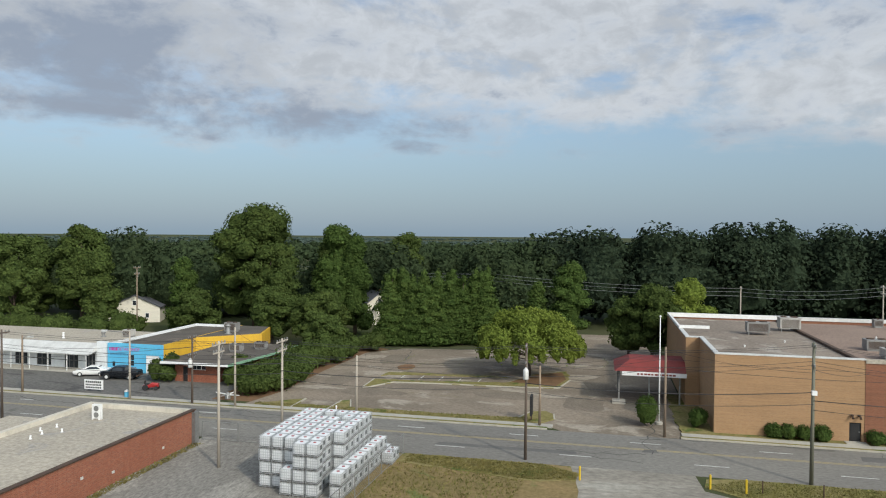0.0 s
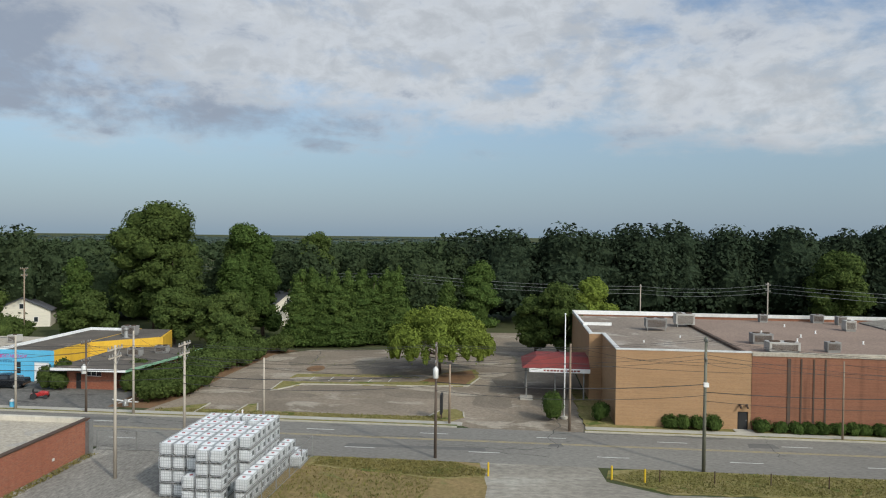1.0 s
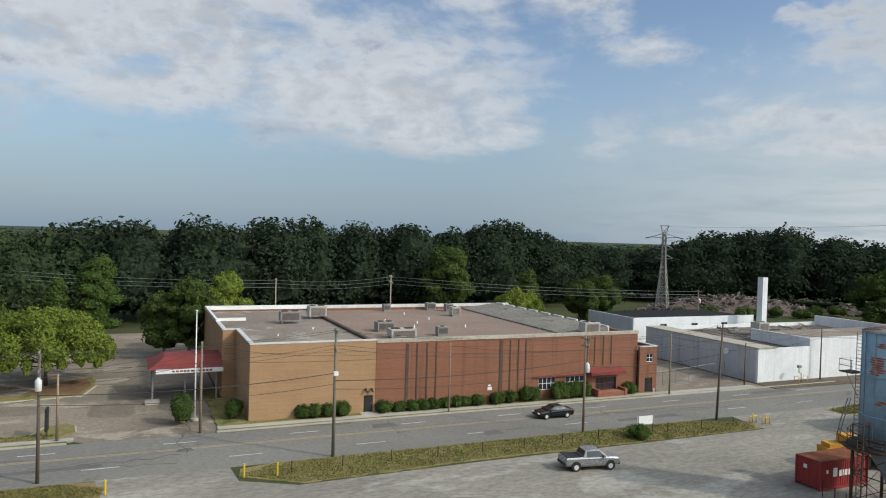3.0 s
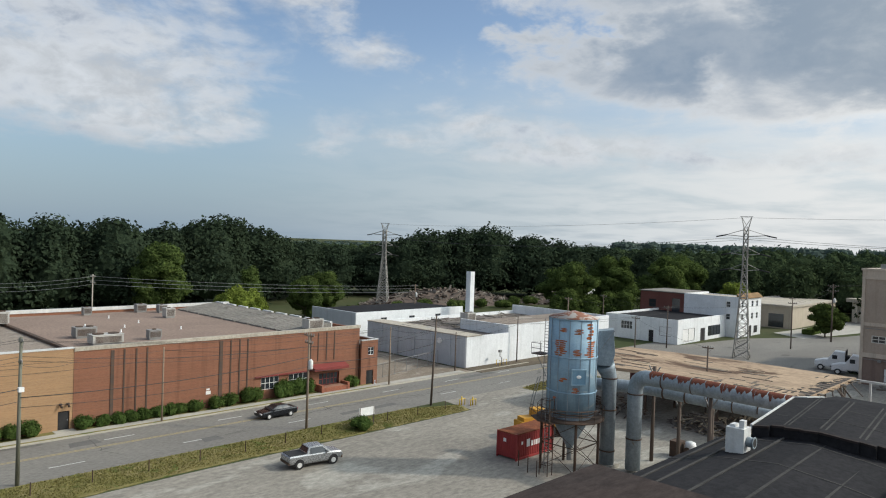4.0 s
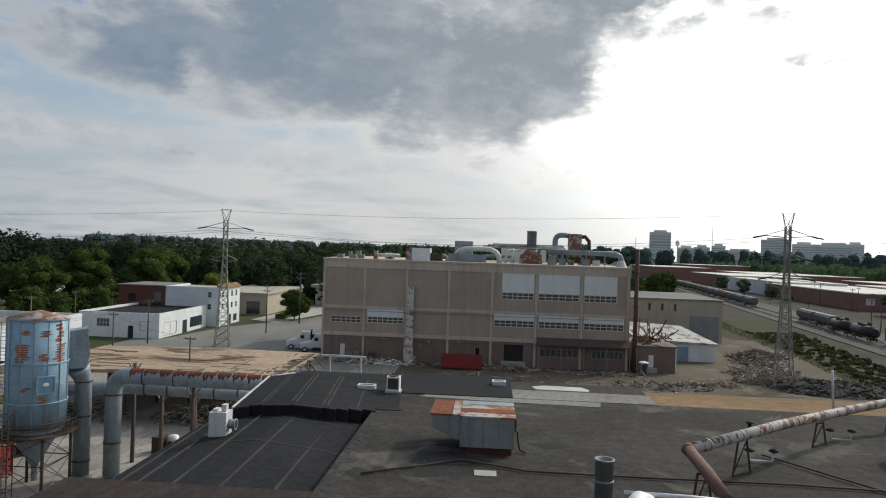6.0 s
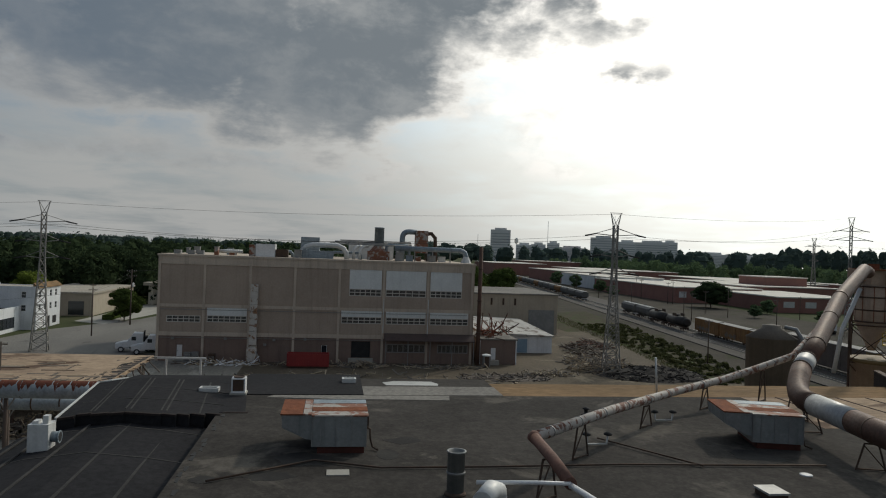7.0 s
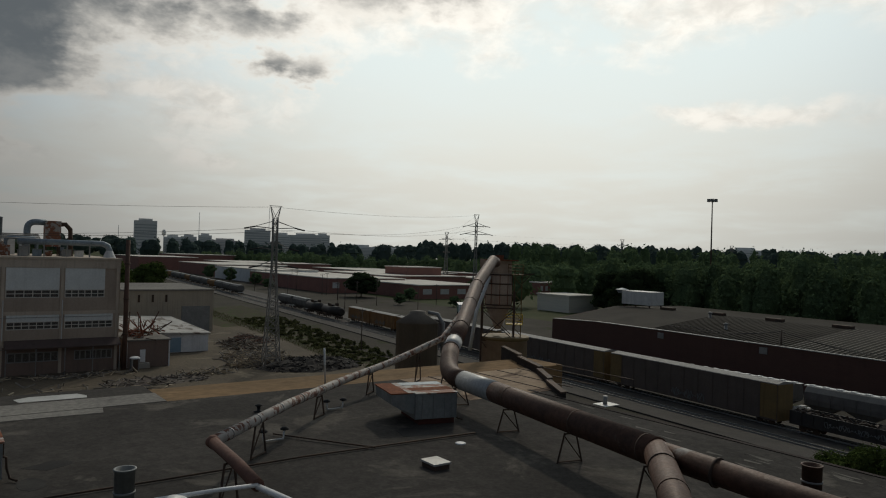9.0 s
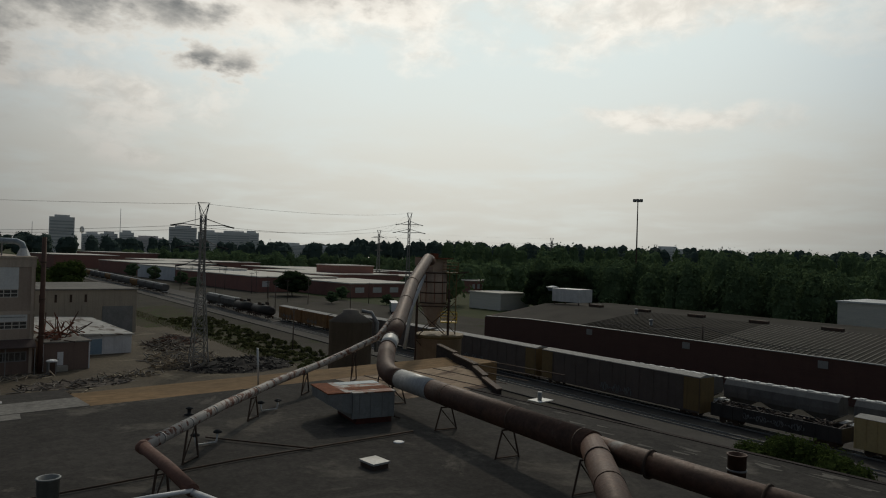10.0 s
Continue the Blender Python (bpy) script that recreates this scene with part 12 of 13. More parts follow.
for xw, rw in ((-0.6, 0.38), (0.75, 0.26)):
    for sw in (-0.45, 0.45):
        bm = B(); tube(bm, (xw, sw - 0.1, rw), (xw, sw + 0.1, rw), rw, rw, 14)
        part("wheel", bm, BLACK, cart, local=True)


def lorry(x, y, rz, label):
    t = thing("lorry_tractor", x, y, 0.02, label, "lorry", "parked lorries", rz=rz)
    bm = B(); loft(bm, [(0.2, section(1.15, 0.7, 2.1)), (1.4, section(1.05, 0.7, 1.95)), (2.6, section(0.9, 0.6, 1.6))])
    part("hood", bm, WHITE, t, local=True)
    bm = B(); loft(bm, [(-2.2, section(1.2, 0.9, 3.5)), (-0.5, section(1.2, 0.9, 3.6)), (-0.2, section(1.2, 0.9, 3.1)), (0.5, section(1.15, 0.9, 2.1))])
    part("cab", bm, WHITE, t, local=True)
    bm = B(); v = [bm.verts.new(p) for p in ((0.46, -1.0, 2.2), (0.46, 1.0, 2.2), (-0.12, 1.0, 3.05), (-0.12, -1.0, 3.05))]; bm.faces.new(v)
    for s in (-1, 1):
        box(bm, -1.0, s * 1.2 - 0.015, 2.2, -0.2, s * 1.2 + 0.015, 2.9)
    for vv in v:
        vv.co += Vector((0.03, 0, 0.03))
    part("window", bm, GLASS, t, local=True)
    bm = B(); box(bm, -4.6, -0.5, 0.7, 2.2, 0.5, 0.95); box(bm, -4.2, -0.6, 0.95, -3.0, 0.6, 1.15)
    part("chassis", bm, BLACK, t, local=True)
    bm = B(); tube(bm, (-2.35, -0.9, 0.9), (-2.35, -0.9, 3.9), 0.1, seg=8); tube(bm, (-2.35, 0.9, 0.9), (-2.35, 0.9, 3.9), 0.1, seg=8); box(bm, -2.9, -1.0, 0.95, -2.25, 1.0, 2.9)
    part("exhaust_rack", bm, BLACK, t, local=True)
    road_wheels(t, (1.6, -3.2, -4.3), 1.2, 0.52)
    return t


lorry(141.6, 38.6, 100, "white day-cab lorry tractor parked beside the grey works")
lorry(138.6, 35.0, 100, "white sleeper-cab lorry tractor parked beside the grey works")

# ---------------------------------------------------------------- street furniture
for x, y in ((-1.6, 60.7), (9.0, 61.2), (11.7, 60.7)):
    t = thing("bollard", x, y, 0, "yellow steel bollard in the grass", "bollard", "yellow bollards")
    bm = B(); lathe(bm, 0, 0, [(0.09, -0.05), (0.09, 1.15), (0.06, 1.22)], 10)
    part("post", bm, YEL, t, local=True)
for x, y in ((67.2, 61.2), (68.2, 60.2)):
    t = thing("guard_rail", x, y, 0, "low yellow guard rail at the yard entrance", "guard rail", "yellow guards")
    bm = B(); sweep(bm, [(-0.5, 0, -0.05), (-0.5, 0, 0.8), (0.5, 0, 0.8), (0.5, 0, -0.05)], 0.06, 8); tube(bm, (0.0, 0.1, 0), (0, 0.1, 1.1), 0.08, seg=8)
    part("rail", bm, YEL, t, local=True)
for x, y in ((-30.2, 77.3), (66.2, 77.4)):
    t = thing("fire_hydrant", x, y, 0.12, "white fire hydrant beside the pavement", "hydrant", "hydrants")
    bm = B(); lathe(bm, 0, 0, [(0.14, 0), (0.14, 0.05), (0.09, 0.08), (0.09, 0.40), (0.12, 0.42), (0.10, 0.51), (0.03, 0.58)], 12)
    part("barrel", bm, WHITE, t, local=True)
    bm = B(); tube(bm, (-0.15, 0, 0.31), (0.15, 0, 0.31), 0.045, seg=8)
    part("nozzle", bm, CAP_RED, t, local=True)
t = thing("yard_sign", 51.2, 61.0, 0, "leaning white sign board above a low bush", "sign")
bm = B(); box(bm, -1.1, -0.03, 1.2, 1.1, 0.03, 2.1)
part("board", bm, WHITE, t, local=True)
for s in (-1, 1):
    bm = B(); box(bm, s * 1.0 - 0.05, -0.05, -0.1, s * 1.0 + 0.05, 0.05, 2.1)
    part("post", bm, POLE_DARK, t, local=True)
t = thing("lot_sign", -7.5, 78.8, 0, "dark sign board edge-on beside the lot", "sign")
bm = B(); box(bm, -0.12, -0.7, 0.7, 0.12, 0.7, 2.9)
part("board", bm, BLACK, t, local=True)
bm = B(); box(bm, -0.08, -0.1, -0.1, 0.08, 0.1, 0.7)
part("post", bm, DARK_STEEL, t, local=True)
for i in range(12):
    x = 13 + 4.6 * i
    t = thing("fence_stake", x, 61.0 + 0.25 * math.sin(i), 0, "thin dark stake in the grass verge", "stake", "verge stakes")
    bm = B(); tube(bm, (0, 0, -0.05), (0, 0, 1.1), 0.05, seg=6)
    part("stake", bm, DARK_STEEL, t, local=True)
# fallen equipment on a pole foot beside the office
t = thing("scrap_sculpture", -45.5, 79.5, 0.05, "pale propeller-like scrap lying on the drive", "scrap")
for i in range(5):
    a = i * 1.25
    bm = B(); tube(bm, (0, 0, 0.5), (1.6 * math.cos(a), 1.0 * math.sin(a), 0.5 + 0.4 * math.sin(a * 2)), 0.12, 0.06, 6)
    part("blade", bm, PALE_METAL, t, local=True)
bm = B(); lathe(bm, 0, 0, [(0.35, 0), (0.35, 0.55), (0.15, 0.8)], 10)
part("hub", bm, GREY_STEEL, t, local=True)


# ---------------------------------------------------------------- grass tufts
def tufts(name, area, count, h, material, label, seed):
    """Blades of rough grass over a polygon."""
    r = np.random.default_rng(seed)
    xs, ys = [p[0] for p in area], [p[1] for p in area]
    got = []
    while len(got) < count:
        x, y = r.uniform(min(xs), max(xs)), r.uniform(min(ys), max(ys))
        inside = False
        for (xa, ya), (xb, yb) in zip(area, area[1:] + area[:1]):
            if (ya > y) != (yb > y) and x < (xb - xa) * (y - ya) / (yb - ya) + xa:
                inside = not inside
        if inside:
            got.append((x, y))
    p = np.array(got)
    n = len(p)
    a = r.uniform(0, 6.28, n)
    w = r.uniform(0.02, 0.07, n)
    hh = h * r.uniform(0.4, 1.3, n)
    dx, dy = np.cos(a) * w, np.sin(a) * w
    lx, ly = r.normal(0, 0.12, n), r.normal(0, 0.12, n)
    z0 = np.full(n, 0.02)
    c = np.stack([np.stack([p[:, 0] - dx, p[:, 1] - dy, z0], 1), np.stack([p[:, 0] + dx, p[:, 1] + dy, z0], 1),
                  np.stack([p[:, 0] + dx * 0.4 + lx, p[:, 1] + dy * 0.4 + ly, hh], 1), np.stack([p[:, 0] - dx * 0.4 + lx, p[:, 1] - dy * 0.4 + ly, hh * 0.9], 1)], 1)
    return tagged(new(name, leaf_mesh(name, c, material)), label, "grass", kind="stuff")


STALK = foliage("rough_grass_blades", (0.19, 0.168, 0.060), (0.26, 0.215, 0.095), (0.13, 0.145, 0.048))
tufts("grass", [(8.8, 61.6), (13.5, 58.4), (30, 59.2), (65.5, 59.0), (66.5, 61.4), (60, 63.9), (12, 63.9)], 26000, 0.15, STALK, "rough yellow-green grass on the road verge", 61)
tufts("grass", [(-17.5, 61.7), (-6, 59.7), (-2.1, 60.4), (-1.8, 62.1), (-5, 63.9), (-17.5, 63.9)], 8000, 0.15, STALK, "rough yellow-green grass beside the road", 62)
tufts("grass", [(82.2, 60.6), (97.8, 58.2), (99.6, 61.8), (88, 63.8), (82.2, 62.8)], 3000, 0.25, STALK, "rough grass at the yard corner", 63)
tufts("grass", [(-19.5, 46), (-8, 46), (-6, 59.5), (-18, 61.5)], 3500, 0.2, STALK, "thin dry grass beside the totes", 64)
tufts("grass", [(-39.2, 40), (-38.4, 40), (-38.3, 62), (-39.2, 62)], 1600, 0.16, STALK, "thin green grass along the brick wall", 65)
tufts("grass", [(-41, 77.6), (-7, 77.6), (-7, 79.6), (-26, 79.0), (-41, 79.0)], 3000, 0.2, STALK, "mown grass along the lot", 66)
tufts("grass", [(8.6, 77.6), (66, 77.6), (66, 78.3), (12, 78.3)], 1800, 0.18, STALK, "thin grass along the brick works", 67)
tufts("weeds", [(110, -66), (300, -84), (300, -76), (150, -66), (120, -62)], 4200, 0.5, WEED, "dull weeds along the railway", 68)

for x, y, h in ((285, -149, 10), (262, -146, 9.5), (232, -124, 10), (318, -158, 10.5), (352, -160, 10.5), (395, -160, 11), (246, -176, 9), (222, -150, 9), (430, -164, 11)):
    utility_pole(x, y, h, POLE_DARK, "dark timber pole beside the rail yard", arms=((h - 0.6, 1.2),), group="rail yard poles")

# ---------------------------------------------------------------- trees and shrubs
rng = np.random.default_rng(7)


def belt(line, depth, step, h, r, first=0.0):
    """Tree spots in a belt on the left-hand side of a line of points."""
    out = []
    for (xa, ya), (xb, yb) in zip(line, line[1:]):
        dx, dy = xb - xa, yb - ya
        q = math.hypot(dx, dy)
        n = max(2, int(q / step))
        for row in range(max(1, int(depth / step))):
            for i in range(n):
                t = (i + rng.random()) / n
                o = first + (row + rng.random() * 0.9) * step
                out.append((xa + dx * t - dy / q * o, ya + dy * t + dx / q * o, h * (rng.uniform(0.78, 1.0) + 0.14 * (rng.random() < 0.16)), r * rng.uniform(0.75, 1.3)))
    return out


def rolling(spots):
    """Crown heights that rise and fall along the skyline: humps, a low gap and a wooded hill."""
    out = []
    for x, y, h, r in spots:
        top = float(np.interp(math.degrees(math.atan2(y, x)), [25, 33, 36, 38, 41, 45, 47, 48.5, 52, 56, 58, 60, 62.5, 64.5, 68, 75, 82, 90, 98],
                              [20, 21, 23, 25.5, 27, 25.5, 23, 19, 18, 19, 22.5, 27, 27.5, 24, 23.5, 24.5, 24, 22.5, 20.5]))
        out.append((x, y, top * rng.uniform(0.88, 1.03), r))
    return out


# the dark wood behind the brick works and its wooded hill
make_woods("woods", rolling(belt([(165, 222), (130, 205), (60, 190), (-10, 178)], 16, 7.6, 23.0, 12.2)) + belt([(165, 219), (130, 202), (60, 187), (-10, 175)], 5, 5, 12, 5.5), DEEP_FOREST, "dense dark green broad-leaved woods", 3, 2200, 0.70, 20)
make_woods("woods", rolling(belt([(262, 140), (240, 172), (205, 196), (170, 214)], 24, 7.8, 25.5, 12.2)) + belt([(260, 137), (238, 169), (203, 193), (168, 211)], 6, 6, 14, 6), DEEP_FOREST, "dense dark green wooded hill", 4, 2100, 0.76, 20)
make_woods("woods", belt([(-10, 178), (-60, 178), (-110, 168), (-190, 150)], 30, 8.0, 19.0, 8.2) + belt([(-10, 172), (-60, 172), (-110, 162)], 6, 6, 9, 5), FOREST, "dense dark green woods behind the houses", 5, 1000, 0.64, 18)
make_woods("woods", belt([(330, 96), (262, 132)], 60, 10, 18, 7) + belt([(330, 30), (300, 90)], 70, 11, 16, 7), FOREST, "green woods beyond the road crossing", 6, 460, 0.85, 18)
make_woods("woods", belt([(200, -222), (150, -210), (100, -203), (78, -206)], 46, 8.5, 23.5, 8.0) + belt([(76, -242), (0, -250), (-60, -240)], 40, 9, 31, 9), SOUTH_WOODS, "dark woods behind the brick warehouse", 8, 560, 0.80, 20)
make_woods("woods", belt([(620, -395), (900, -330)], 60, 12, 20, 9) + belt([(300, -440), (620, -450)], 60, 12, 20, 9) + belt([(190, -350), (300, -440)], 80, 12, 21, 9), SOUTH_WOODS, "dark woods behind the far halls", 9, 220, 1.3, 10)
# woods that roll on to the horizon, on lower land to the north and higher land to the south
def land(a):
    return float(np.interp(math.degrees(a), [-75, -42, -10, 15, 35, 56, 102, 150], [0.012, 0.014, 0.009, 0.007, -0.002, -0.008, -0.011, -0.008]))


far = []
for R0, R1, n in ((300, 520, 620), (520, 900, 800), (900, 1500, 800), (1500, 2600, 800)):
    for i in range(n):
        a = radians(rng.uniform(-78, 165))
        d = math.sqrt(rng.uniform(R0 * R0, R1 * R1))
        x, y = d * math.cos(a), d * math.sin(a)
        if -0.72 < a < -0.13 and d < 1250 and not (d > 900 and rng.random() < 0.4):
            continue
        if -95 < y < 70 and x < 330:
            continue
        k_ = land(a)
        h = (20.5 + k_ * d) * rng.uniform(0.82, 1.04) if k_ < 0 or d < 1000 else 24.0 + 0.006 * d
        if a < -0.12:                                       # wooded hills that rise behind the town
            h = 20.0 + (0.027 if a < -0.6 else 0.018) * d * rng.uniform(0.6, 1.0) if d > 520 else 22.0 * rng.uniform(0.82, 1.04)
        far.append((x, y, max(5.0, h * (0.9 if d < 520 else 1.0)), (10 if d < 900 else 18) * rng.uniform(0.8, 1.3) * (1.6 if d > 1500 else 1.0)))
make_woods("far_woods", [f for f in far if math.hypot(f[0], f[1]) < 900 and f[1] > -0.12 * f[0]], FOREST, "woods rolling away towards the horizon", 12, 90, 1.7, 5)
make_woods("far_woods", [f for f in far if math.hypot(f[0], f[1]) < 900 and f[1] <= -0.12 * f[0]], SOUTH_WOODS, "green woods rising behind the town", 14, 120, 1.5, 5)
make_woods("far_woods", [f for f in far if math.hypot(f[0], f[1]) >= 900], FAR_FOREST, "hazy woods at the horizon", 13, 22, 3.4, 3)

make_woods("woods", belt([(238, 92), (205, 98), (160, 116)], 8, 6, 8.5, 5.0), LEAF, "green undergrowth behind the white shops", 15, 560, 0.48)
make_woods("woods", belt([(34, -212), (-60, -200)], 26, 8, 30.5, 9), SOUTH_WOODS, "tall dark woods behind the brick warehouse", 16, 760, 0.75, 22)
# small trees among the halls
for i, (x, y, h, r_) in enumerate(((250, -160, 5.0, 3.2), (271, -179, 6.0, 3.6), (405, -158, 8.0, 4.5), (456, -160, 9.5, 5.5), (372, -152, 6.0, 4.0), (500, -162, 10.0, 6.0), (236, -178, 4.5, 3.0), (325, -262, 9.0, 6.0))):
    make_tree("tree", x, y, h, r_, "broad", SOUTH_WOODS, "green tree growing between the brick halls", 400 + i, 900, 0.5)
# single trees
make_tree("tree", -109, 130, 23.4, 7.0, "broad", LEAF, "tall broad green tree behind the shops", 101, 4200, 0.5)
make_tree("tree", -113, 116, 21.5, 6.0, "broad", LEAF, "tall green tree behind the shops", 102, 3600, 0.5)
make_tree("tree", -97, 121, 17.5, 5.0, "tall", LEAF, "narrow green tree behind the shops", 103, 3000, 0.45)
make_tree("tree", -120, 128, 20.0, 6.5, "broad", LEAF, "green tree behind the shops", 104, 3200, 0.5)
make_tree("tree", -70, 133, 27.6, 10.8, "broad", LEAF, "very tall broad green oak behind the lot", 105, 7500, 0.55)
make_tree("tree", -64, 128, 19.0, 7.0, "broad", LEAF, "green tree before the tall oak", 106, 4200, 0.5)
make_tree("tree", -53, 137, 22.8, 6.2, "tall", LEAF_CONIFER, "tall dense ivy-clad tree behind the lot", 107, 6500, 0.45)
make_tree("tree", -49.5, 137, 20.5, 4.4, "tall", LEAF_CONIFER, "tall ivy-clad tree at the lot corner", 116, 4600, 0.45)
make_tree("tree", -53, 131, 9.5, 4.6, "broad", LEAF, "rounded green tree under the ivy-clad ones", 117, 3000, 0.4)
make_tree("tree", -58, 150, 23.0, 6.5, "broad", LEAF, "tall green tree behind the lot", 108, 4000, 0.5)
make_tree("tree", -47, 168, 22.5, 6.0, "broad", LEAF, "tall green tree beyond the houses", 109, 3200, 0.5)
make_tree("tree", -80, 123, 16.0, 4.0, "tall", LEAF_CONIFER, "narrow dark tree behind the shops", 110, 2800, 0.45)
make_tree("tree", -89, 118, 5.2, 4.2, "broad", LEAF, "rounded green tree behind the yellow shop", 111, 3000, 0.45)
make_tree("tree", -76, 121, 10.0, 5.5, "broad", LEAF, "rounded green tree behind the yellow shop", 112, 3000, 0.45)
make_tree("tree", -50, 118, 10.5, 5.5, "broad", LEAF, "rounded green tree at the lot edge", 113, 3200, 0.4)
make_tree("tree", -59, 119, 11.5, 5.0, "broad", LEAF, "rounded green tree behind the office", 114, 3000, 0.4)
make_tree("tree", -45, 110, 7.5, 4.0, "broad", LEAF, "small green tree at the lot edge", 115, 2400, 0.35)
for i in range(9):
    t_ = i / 8
    make_tree("cypress_tree", -38.6 + 17.4 * t_, 126 + 5.0 * t_ + rng.uniform(-1, 1), 13.8 * rng.uniform(0.92, 1.06), 3.1, "cone", LEAF_CONIFER, "dense dark green cypress in the tall hedge row", 120 + i, 2600, 0.34, group="cypress hedge row")
make_tree("tree", -6, 140, 15.5, 5.3, "tall", LEAF_CONIFER, "tall conical green tree beyond the lot", 131, 4200, 0.4)
make_tree("tree", -12, 137, 11.5, 3.6, "tall", LEAF_CONIFER, "conical green tree beyond the lot", 132, 2800, 0.4)
make_tree("willow_tree", -10.2, 103.8, 10.7, 8.3, "weep", LEAF_LIGHT, "light green spreading tree in the parking lot", 133, 15000, 0.32)
make_tree("tree", 8.2, 119, 13.2, 5.2, "broad", LEAF, "green tree beside the brick works", 134, 4500, 0.4)
make_tree("tree", 14.2, 123, 14.2, 4.6, "broad", LEAF_LIGHT, "yellowing green tree behind the brick works", 135, 4200, 0.4)
make_tree("tree", 4.5, 121, 10.5, 4.5, "broad", LEAF, "green tree beside the brick works", 136, 3000, 0.4)
make_tree("tree", 73, 164, 18.5, 8.0, "broad", LEAF, "bright green tree before the dark wood", 137, 5200, 0.5)
make_tree("willow_tree", 75, 131, 11.0, 5.6, "weep", LEAF_LIGHT, "light green weeping tree behind the works", 138, 4500, 0.35)
make_tree("tree", 98, 141, 11.5, 5.0, "broad", LEAF, "green tree by the rubble hill", 139, 3200, 0.4)
make_tree("tree", 88, 150, 13.5, 4.5, "tall", LEAF, "green tree by the rubble hill", 140, 2800, 0.4)
make_tree("tree", 110, 150, 12.0, 6, "broad", LEAF, "green tree by the rubble hill", 141, 2800, 0.4)
make_tree("tree", 172, 116, 16.0, 9.5, "broad", LEAF, "large green tree behind the white hall", 142, 5200, 0.5)
make_tree("tree", 190, 112, 18.5, 9.5, "broad", LEAF, "large green tree behind the white shops", 143, 5200, 0.5)
make_tree("tree", 207, 104, 18.5, 9.5, "broad", LEAF, "large green tree behind the white shops", 144, 5000, 0.5)
make_tree("tree", 226, 108, 19.0, 9.0, "broad", LEAF, "large green tree behind the white shops", 145, 5000, 0.5)
make_tree("tree", 222, 88, 11.0, 6, "broad", LEAF_LIGHT, "bright green tree behind the townhouse", 146, 3200, 0.45)
make_tree("tree", 196, 55, 8.5, 5.0, "broad", LEAF, "green street tree by the car park", 147, 3600, 0.4)
make_tree("tree", 250, 40, 12.0, 7.0, "broad", LEAF, "green tree beside the pale building", 148, 3600, 0.5)
make_tree("tree", 236, 34, 13.0, 6.0, "broad", LEAF, "green tree behind the grey works", 149, 3600, 0.5)
make_tree("tree", 205, 10, 19.5, 9, "broad", LEAF, "green tree behind the grey works", 150, 3600, 0.6)
make_tree("tree", 225, -42, 18.0, 8, "broad", LEAF, "green tree beyond the metal building", 151, 3600, 0.6)
make_tree("tree", 260, -62, 16.0, 8, "broad", LEAF, "green tree beyond the metal building", 152, 3600, 0.6)
make_tree("tree", 300, -170, 12.0, 10, "broad", FOREST, "dark green tree before the brick halls", 153, 3200, 0.7)
make_tree("tree", 165, -206, 19.0, 11, "broad", FOREST, "large dark tree beside the brick warehouse", 154, 5200, 0.7)
make_tree("tree", 183, -214, 17.0, 9, "broad", FOREST, "large dark tree beside the brick warehouse", 155, 4200, 0.7)
for i, (x, y, h, r_) in enumerate(((-49.0, 87.0, 2.8, 1.4), (-44.5, 87.5, 3.8, 3.4), (-42.0, 91.5, 3.6, 3.0), (-43.5, 96, 3.8, 3.4), (-43.0, 102, 4.6, 3.2), (-42.6, 113, 4.0, 3.0), (-39.5, 119, 3.5, 3.0), (-43.2, 82.4, 3.2, 2.6), (-41.9, 86.0, 3.4, 2.6), (-42.2, 89.0, 3.0, 2.4), (-44.8, 84.2, 3.0, 2.4), (-42.4, 106, 4.2, 2.8), (-41.6, 110, 3.6, 2.6), (-46, 99, 4.0, 3.0), (-59.4, 88.5, 3.9, 1.5), (-60.6, 86.6, 3.0, 1.3), (-58.6, 86.4, 2.2, 1.2), (-50.6, 92.0, 3.4, 1.6), (-90, 110, 6, 4), (-97, 109, 6, 4), (-104, 110, 6, 4), (-83, 110, 6.5, 4), (-111, 110, 6, 4), (-118, 110, 7, 5))):
    make_tree("shrub", x, y, h, r_, "bush", LEAF, "overgrown green shrub thicket beside the lot" if x > -52 else "overgrown green shrub behind the shops", 200 + i, 1700, 0.30, "shrub")
make_tree("shrub", 4.8, 79.8, 3.4, 1.45, "bush", LEAF_CONIFER, "round clipped evergreen shrub on the lawn", 230, 2600, 0.16, "shrub")
make_tree("shrub", 10.7, 80.2, 2.2, 1.3, "bush", LEAF_CONIFER, "round evergreen shrub against the tan wall", 231, 1600, 0.16, "shrub")
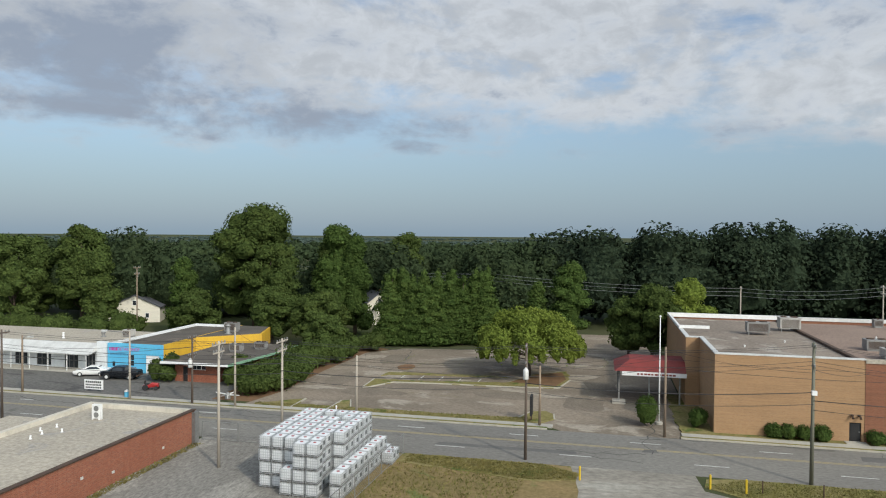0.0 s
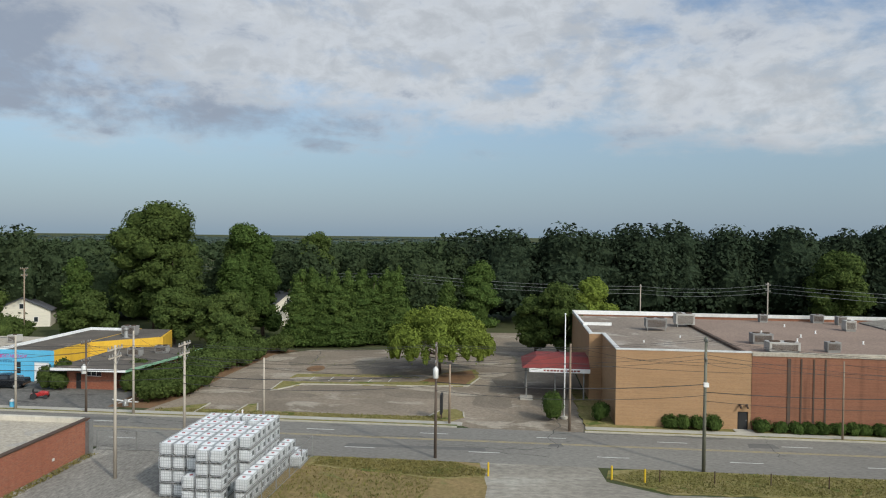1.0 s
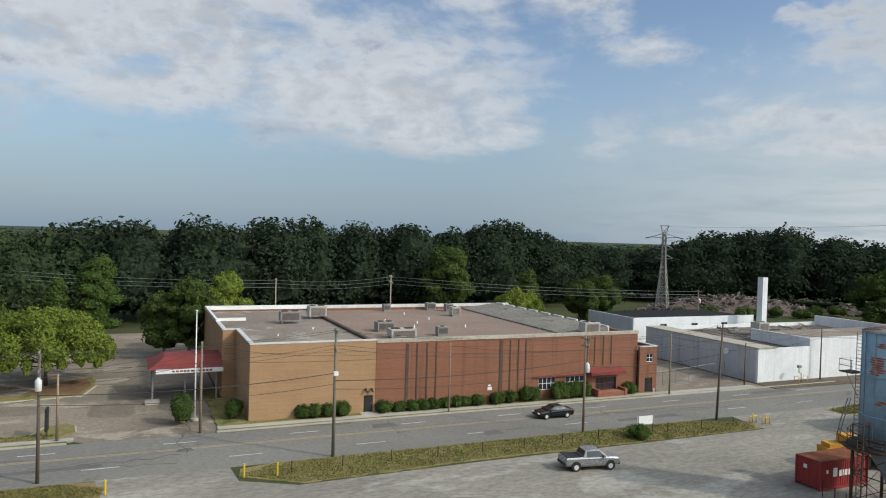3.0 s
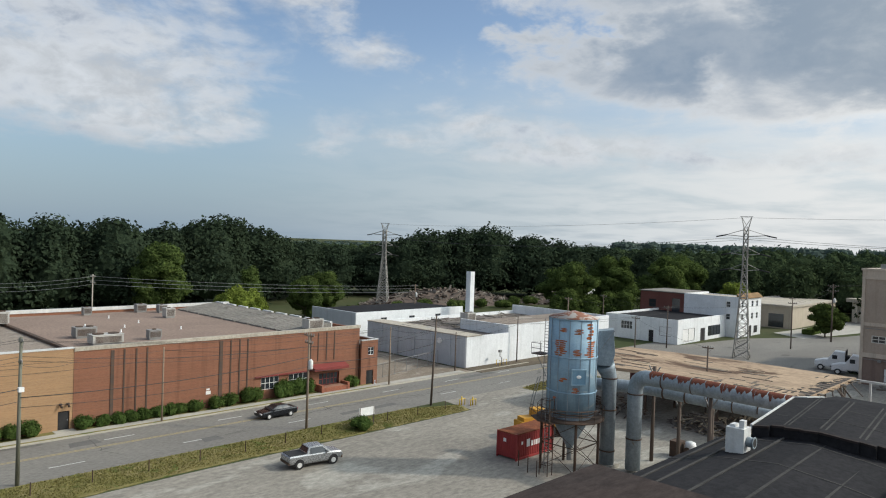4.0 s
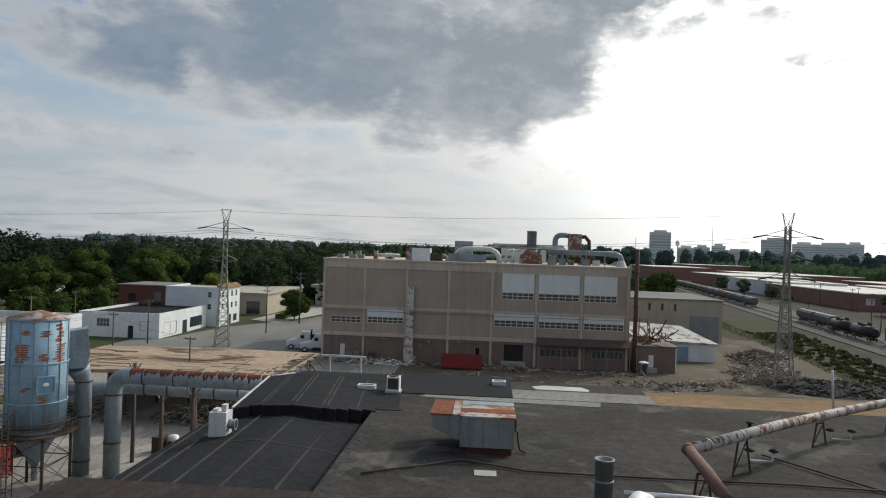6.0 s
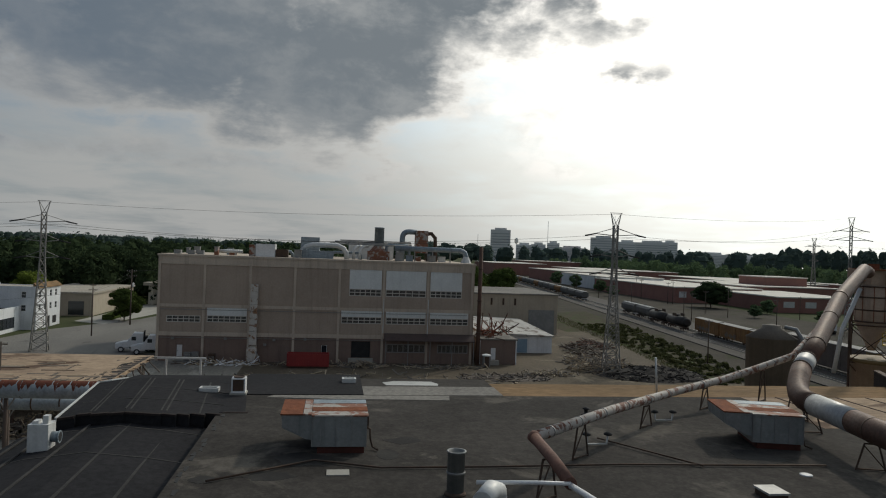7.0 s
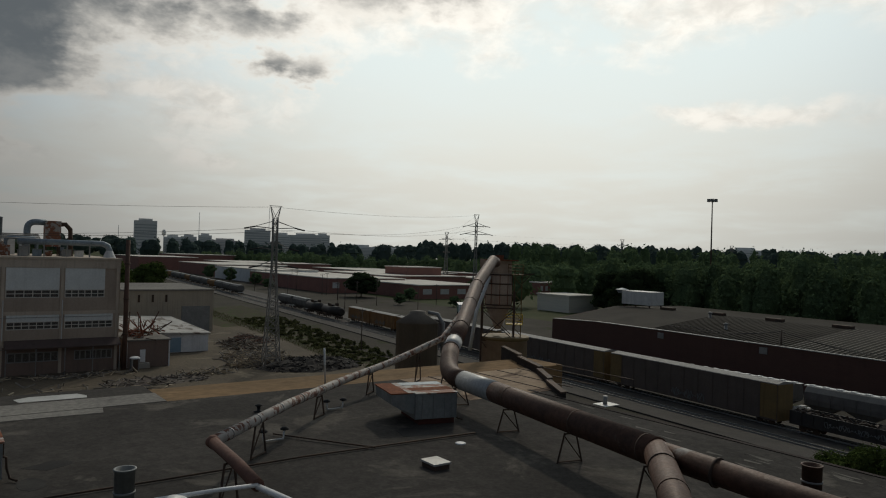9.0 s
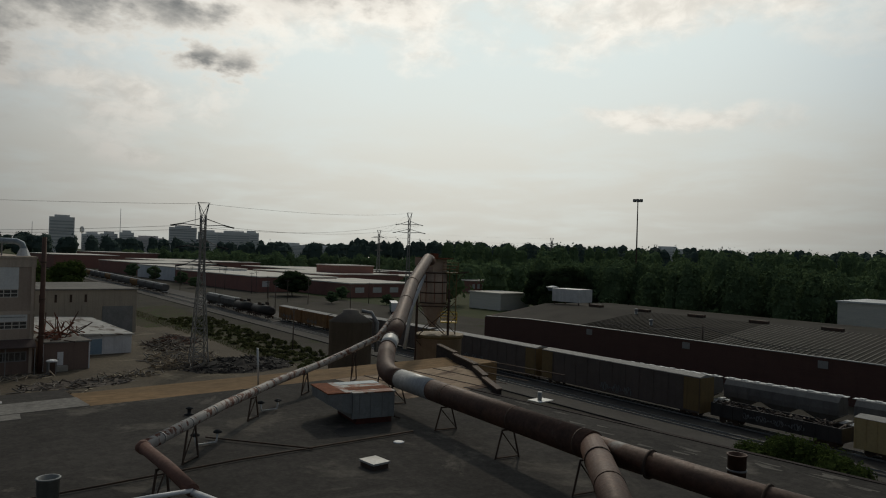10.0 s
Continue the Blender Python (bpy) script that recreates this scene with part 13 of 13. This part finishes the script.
for i, (x, w, h) in enumerate(((17.6, 1.0, 1.7), (19.0, 0.95, 1.7), (20.4, 0.95, 1.6), (22.2, 1.15, 1.9), (27.3, 1.3, 1.6), (29.2, 1.0, 1.4), (30.6, 1.0, 1.4), (32.0, 1.0, 1.4), (33.4, 1.0, 1.4), (34.9, 1.0, 1.4), (36.4, 1.0, 1.5), (37.8, 1.0, 1.4), (39.3, 1.1, 1.5), (41.8, 1.2, 1.7), (43.6, 1.2, 1.7), (46.2, 1.2, 2.2), (47.3, 1.1, 2.0), (50.2, 1.4, 2.4), (51.8, 1.4, 2.6), (53.4, 1.4, 2.5), (54.8, 1.2, 2.3), (62.4, 1.3, 1.7))):
    make_tree("shrub", x, 77.95 - 0.2 * (h > 2), h, w, "bush", LEAF_CONIFER, "clipped green shrub along the brick wall", 240 + i, 900, 0.17, "shrub", "wall shrubs")
make_tree("shrub", 49.9, 60.2, 1.5, 1.6, "bush", LEAF_CONIFER, "low dark shrub under the yard sign", 270, 1200, 0.16, "shrub")
for i, (x, y, h) in enumerate(((33.0, -69, 3.4), (31.0, -69.5, 4.4), (28.9, -68.5, 5.0), (26.8, -67.5, 5.2), (25.0, -66.8, 4.8), (22.9, -66.0, 4.4))):
    make_tree("shrub", x, y, h, 2.4, "bush", LEAF, "green trackside shrub below the roof edge", 280 + i, 1600, 0.26, "shrub", "trackside shrubs")
bank = []
for i in range(430):
    x = rng.uniform(112, 212)
    bank.append((x, rng.uniform(-76.0 - 0.155 * (x - 120), -65.0 - 0.11 * (x - 120)), rng.uniform(0.15, 0.7) + 0.8 * (rng.random() < 0.10), rng.uniform(0.4, 1.3)))
make_woods("weeds", bank, WEED, "dull green weeds and bushes along the railway bank", 41, 70, 0.30, 2)
for i in range(10):
    make_tree("shrub", 120 + 8 * i + rng.uniform(-2, 2), 146 + rng.uniform(-3, 3), rng.uniform(2, 4), 3.0, "bush", LEAF, "green shrub at the foot of the rubble hill", 330 + i, 500, 0.4, "shrub", "hill shrubs")
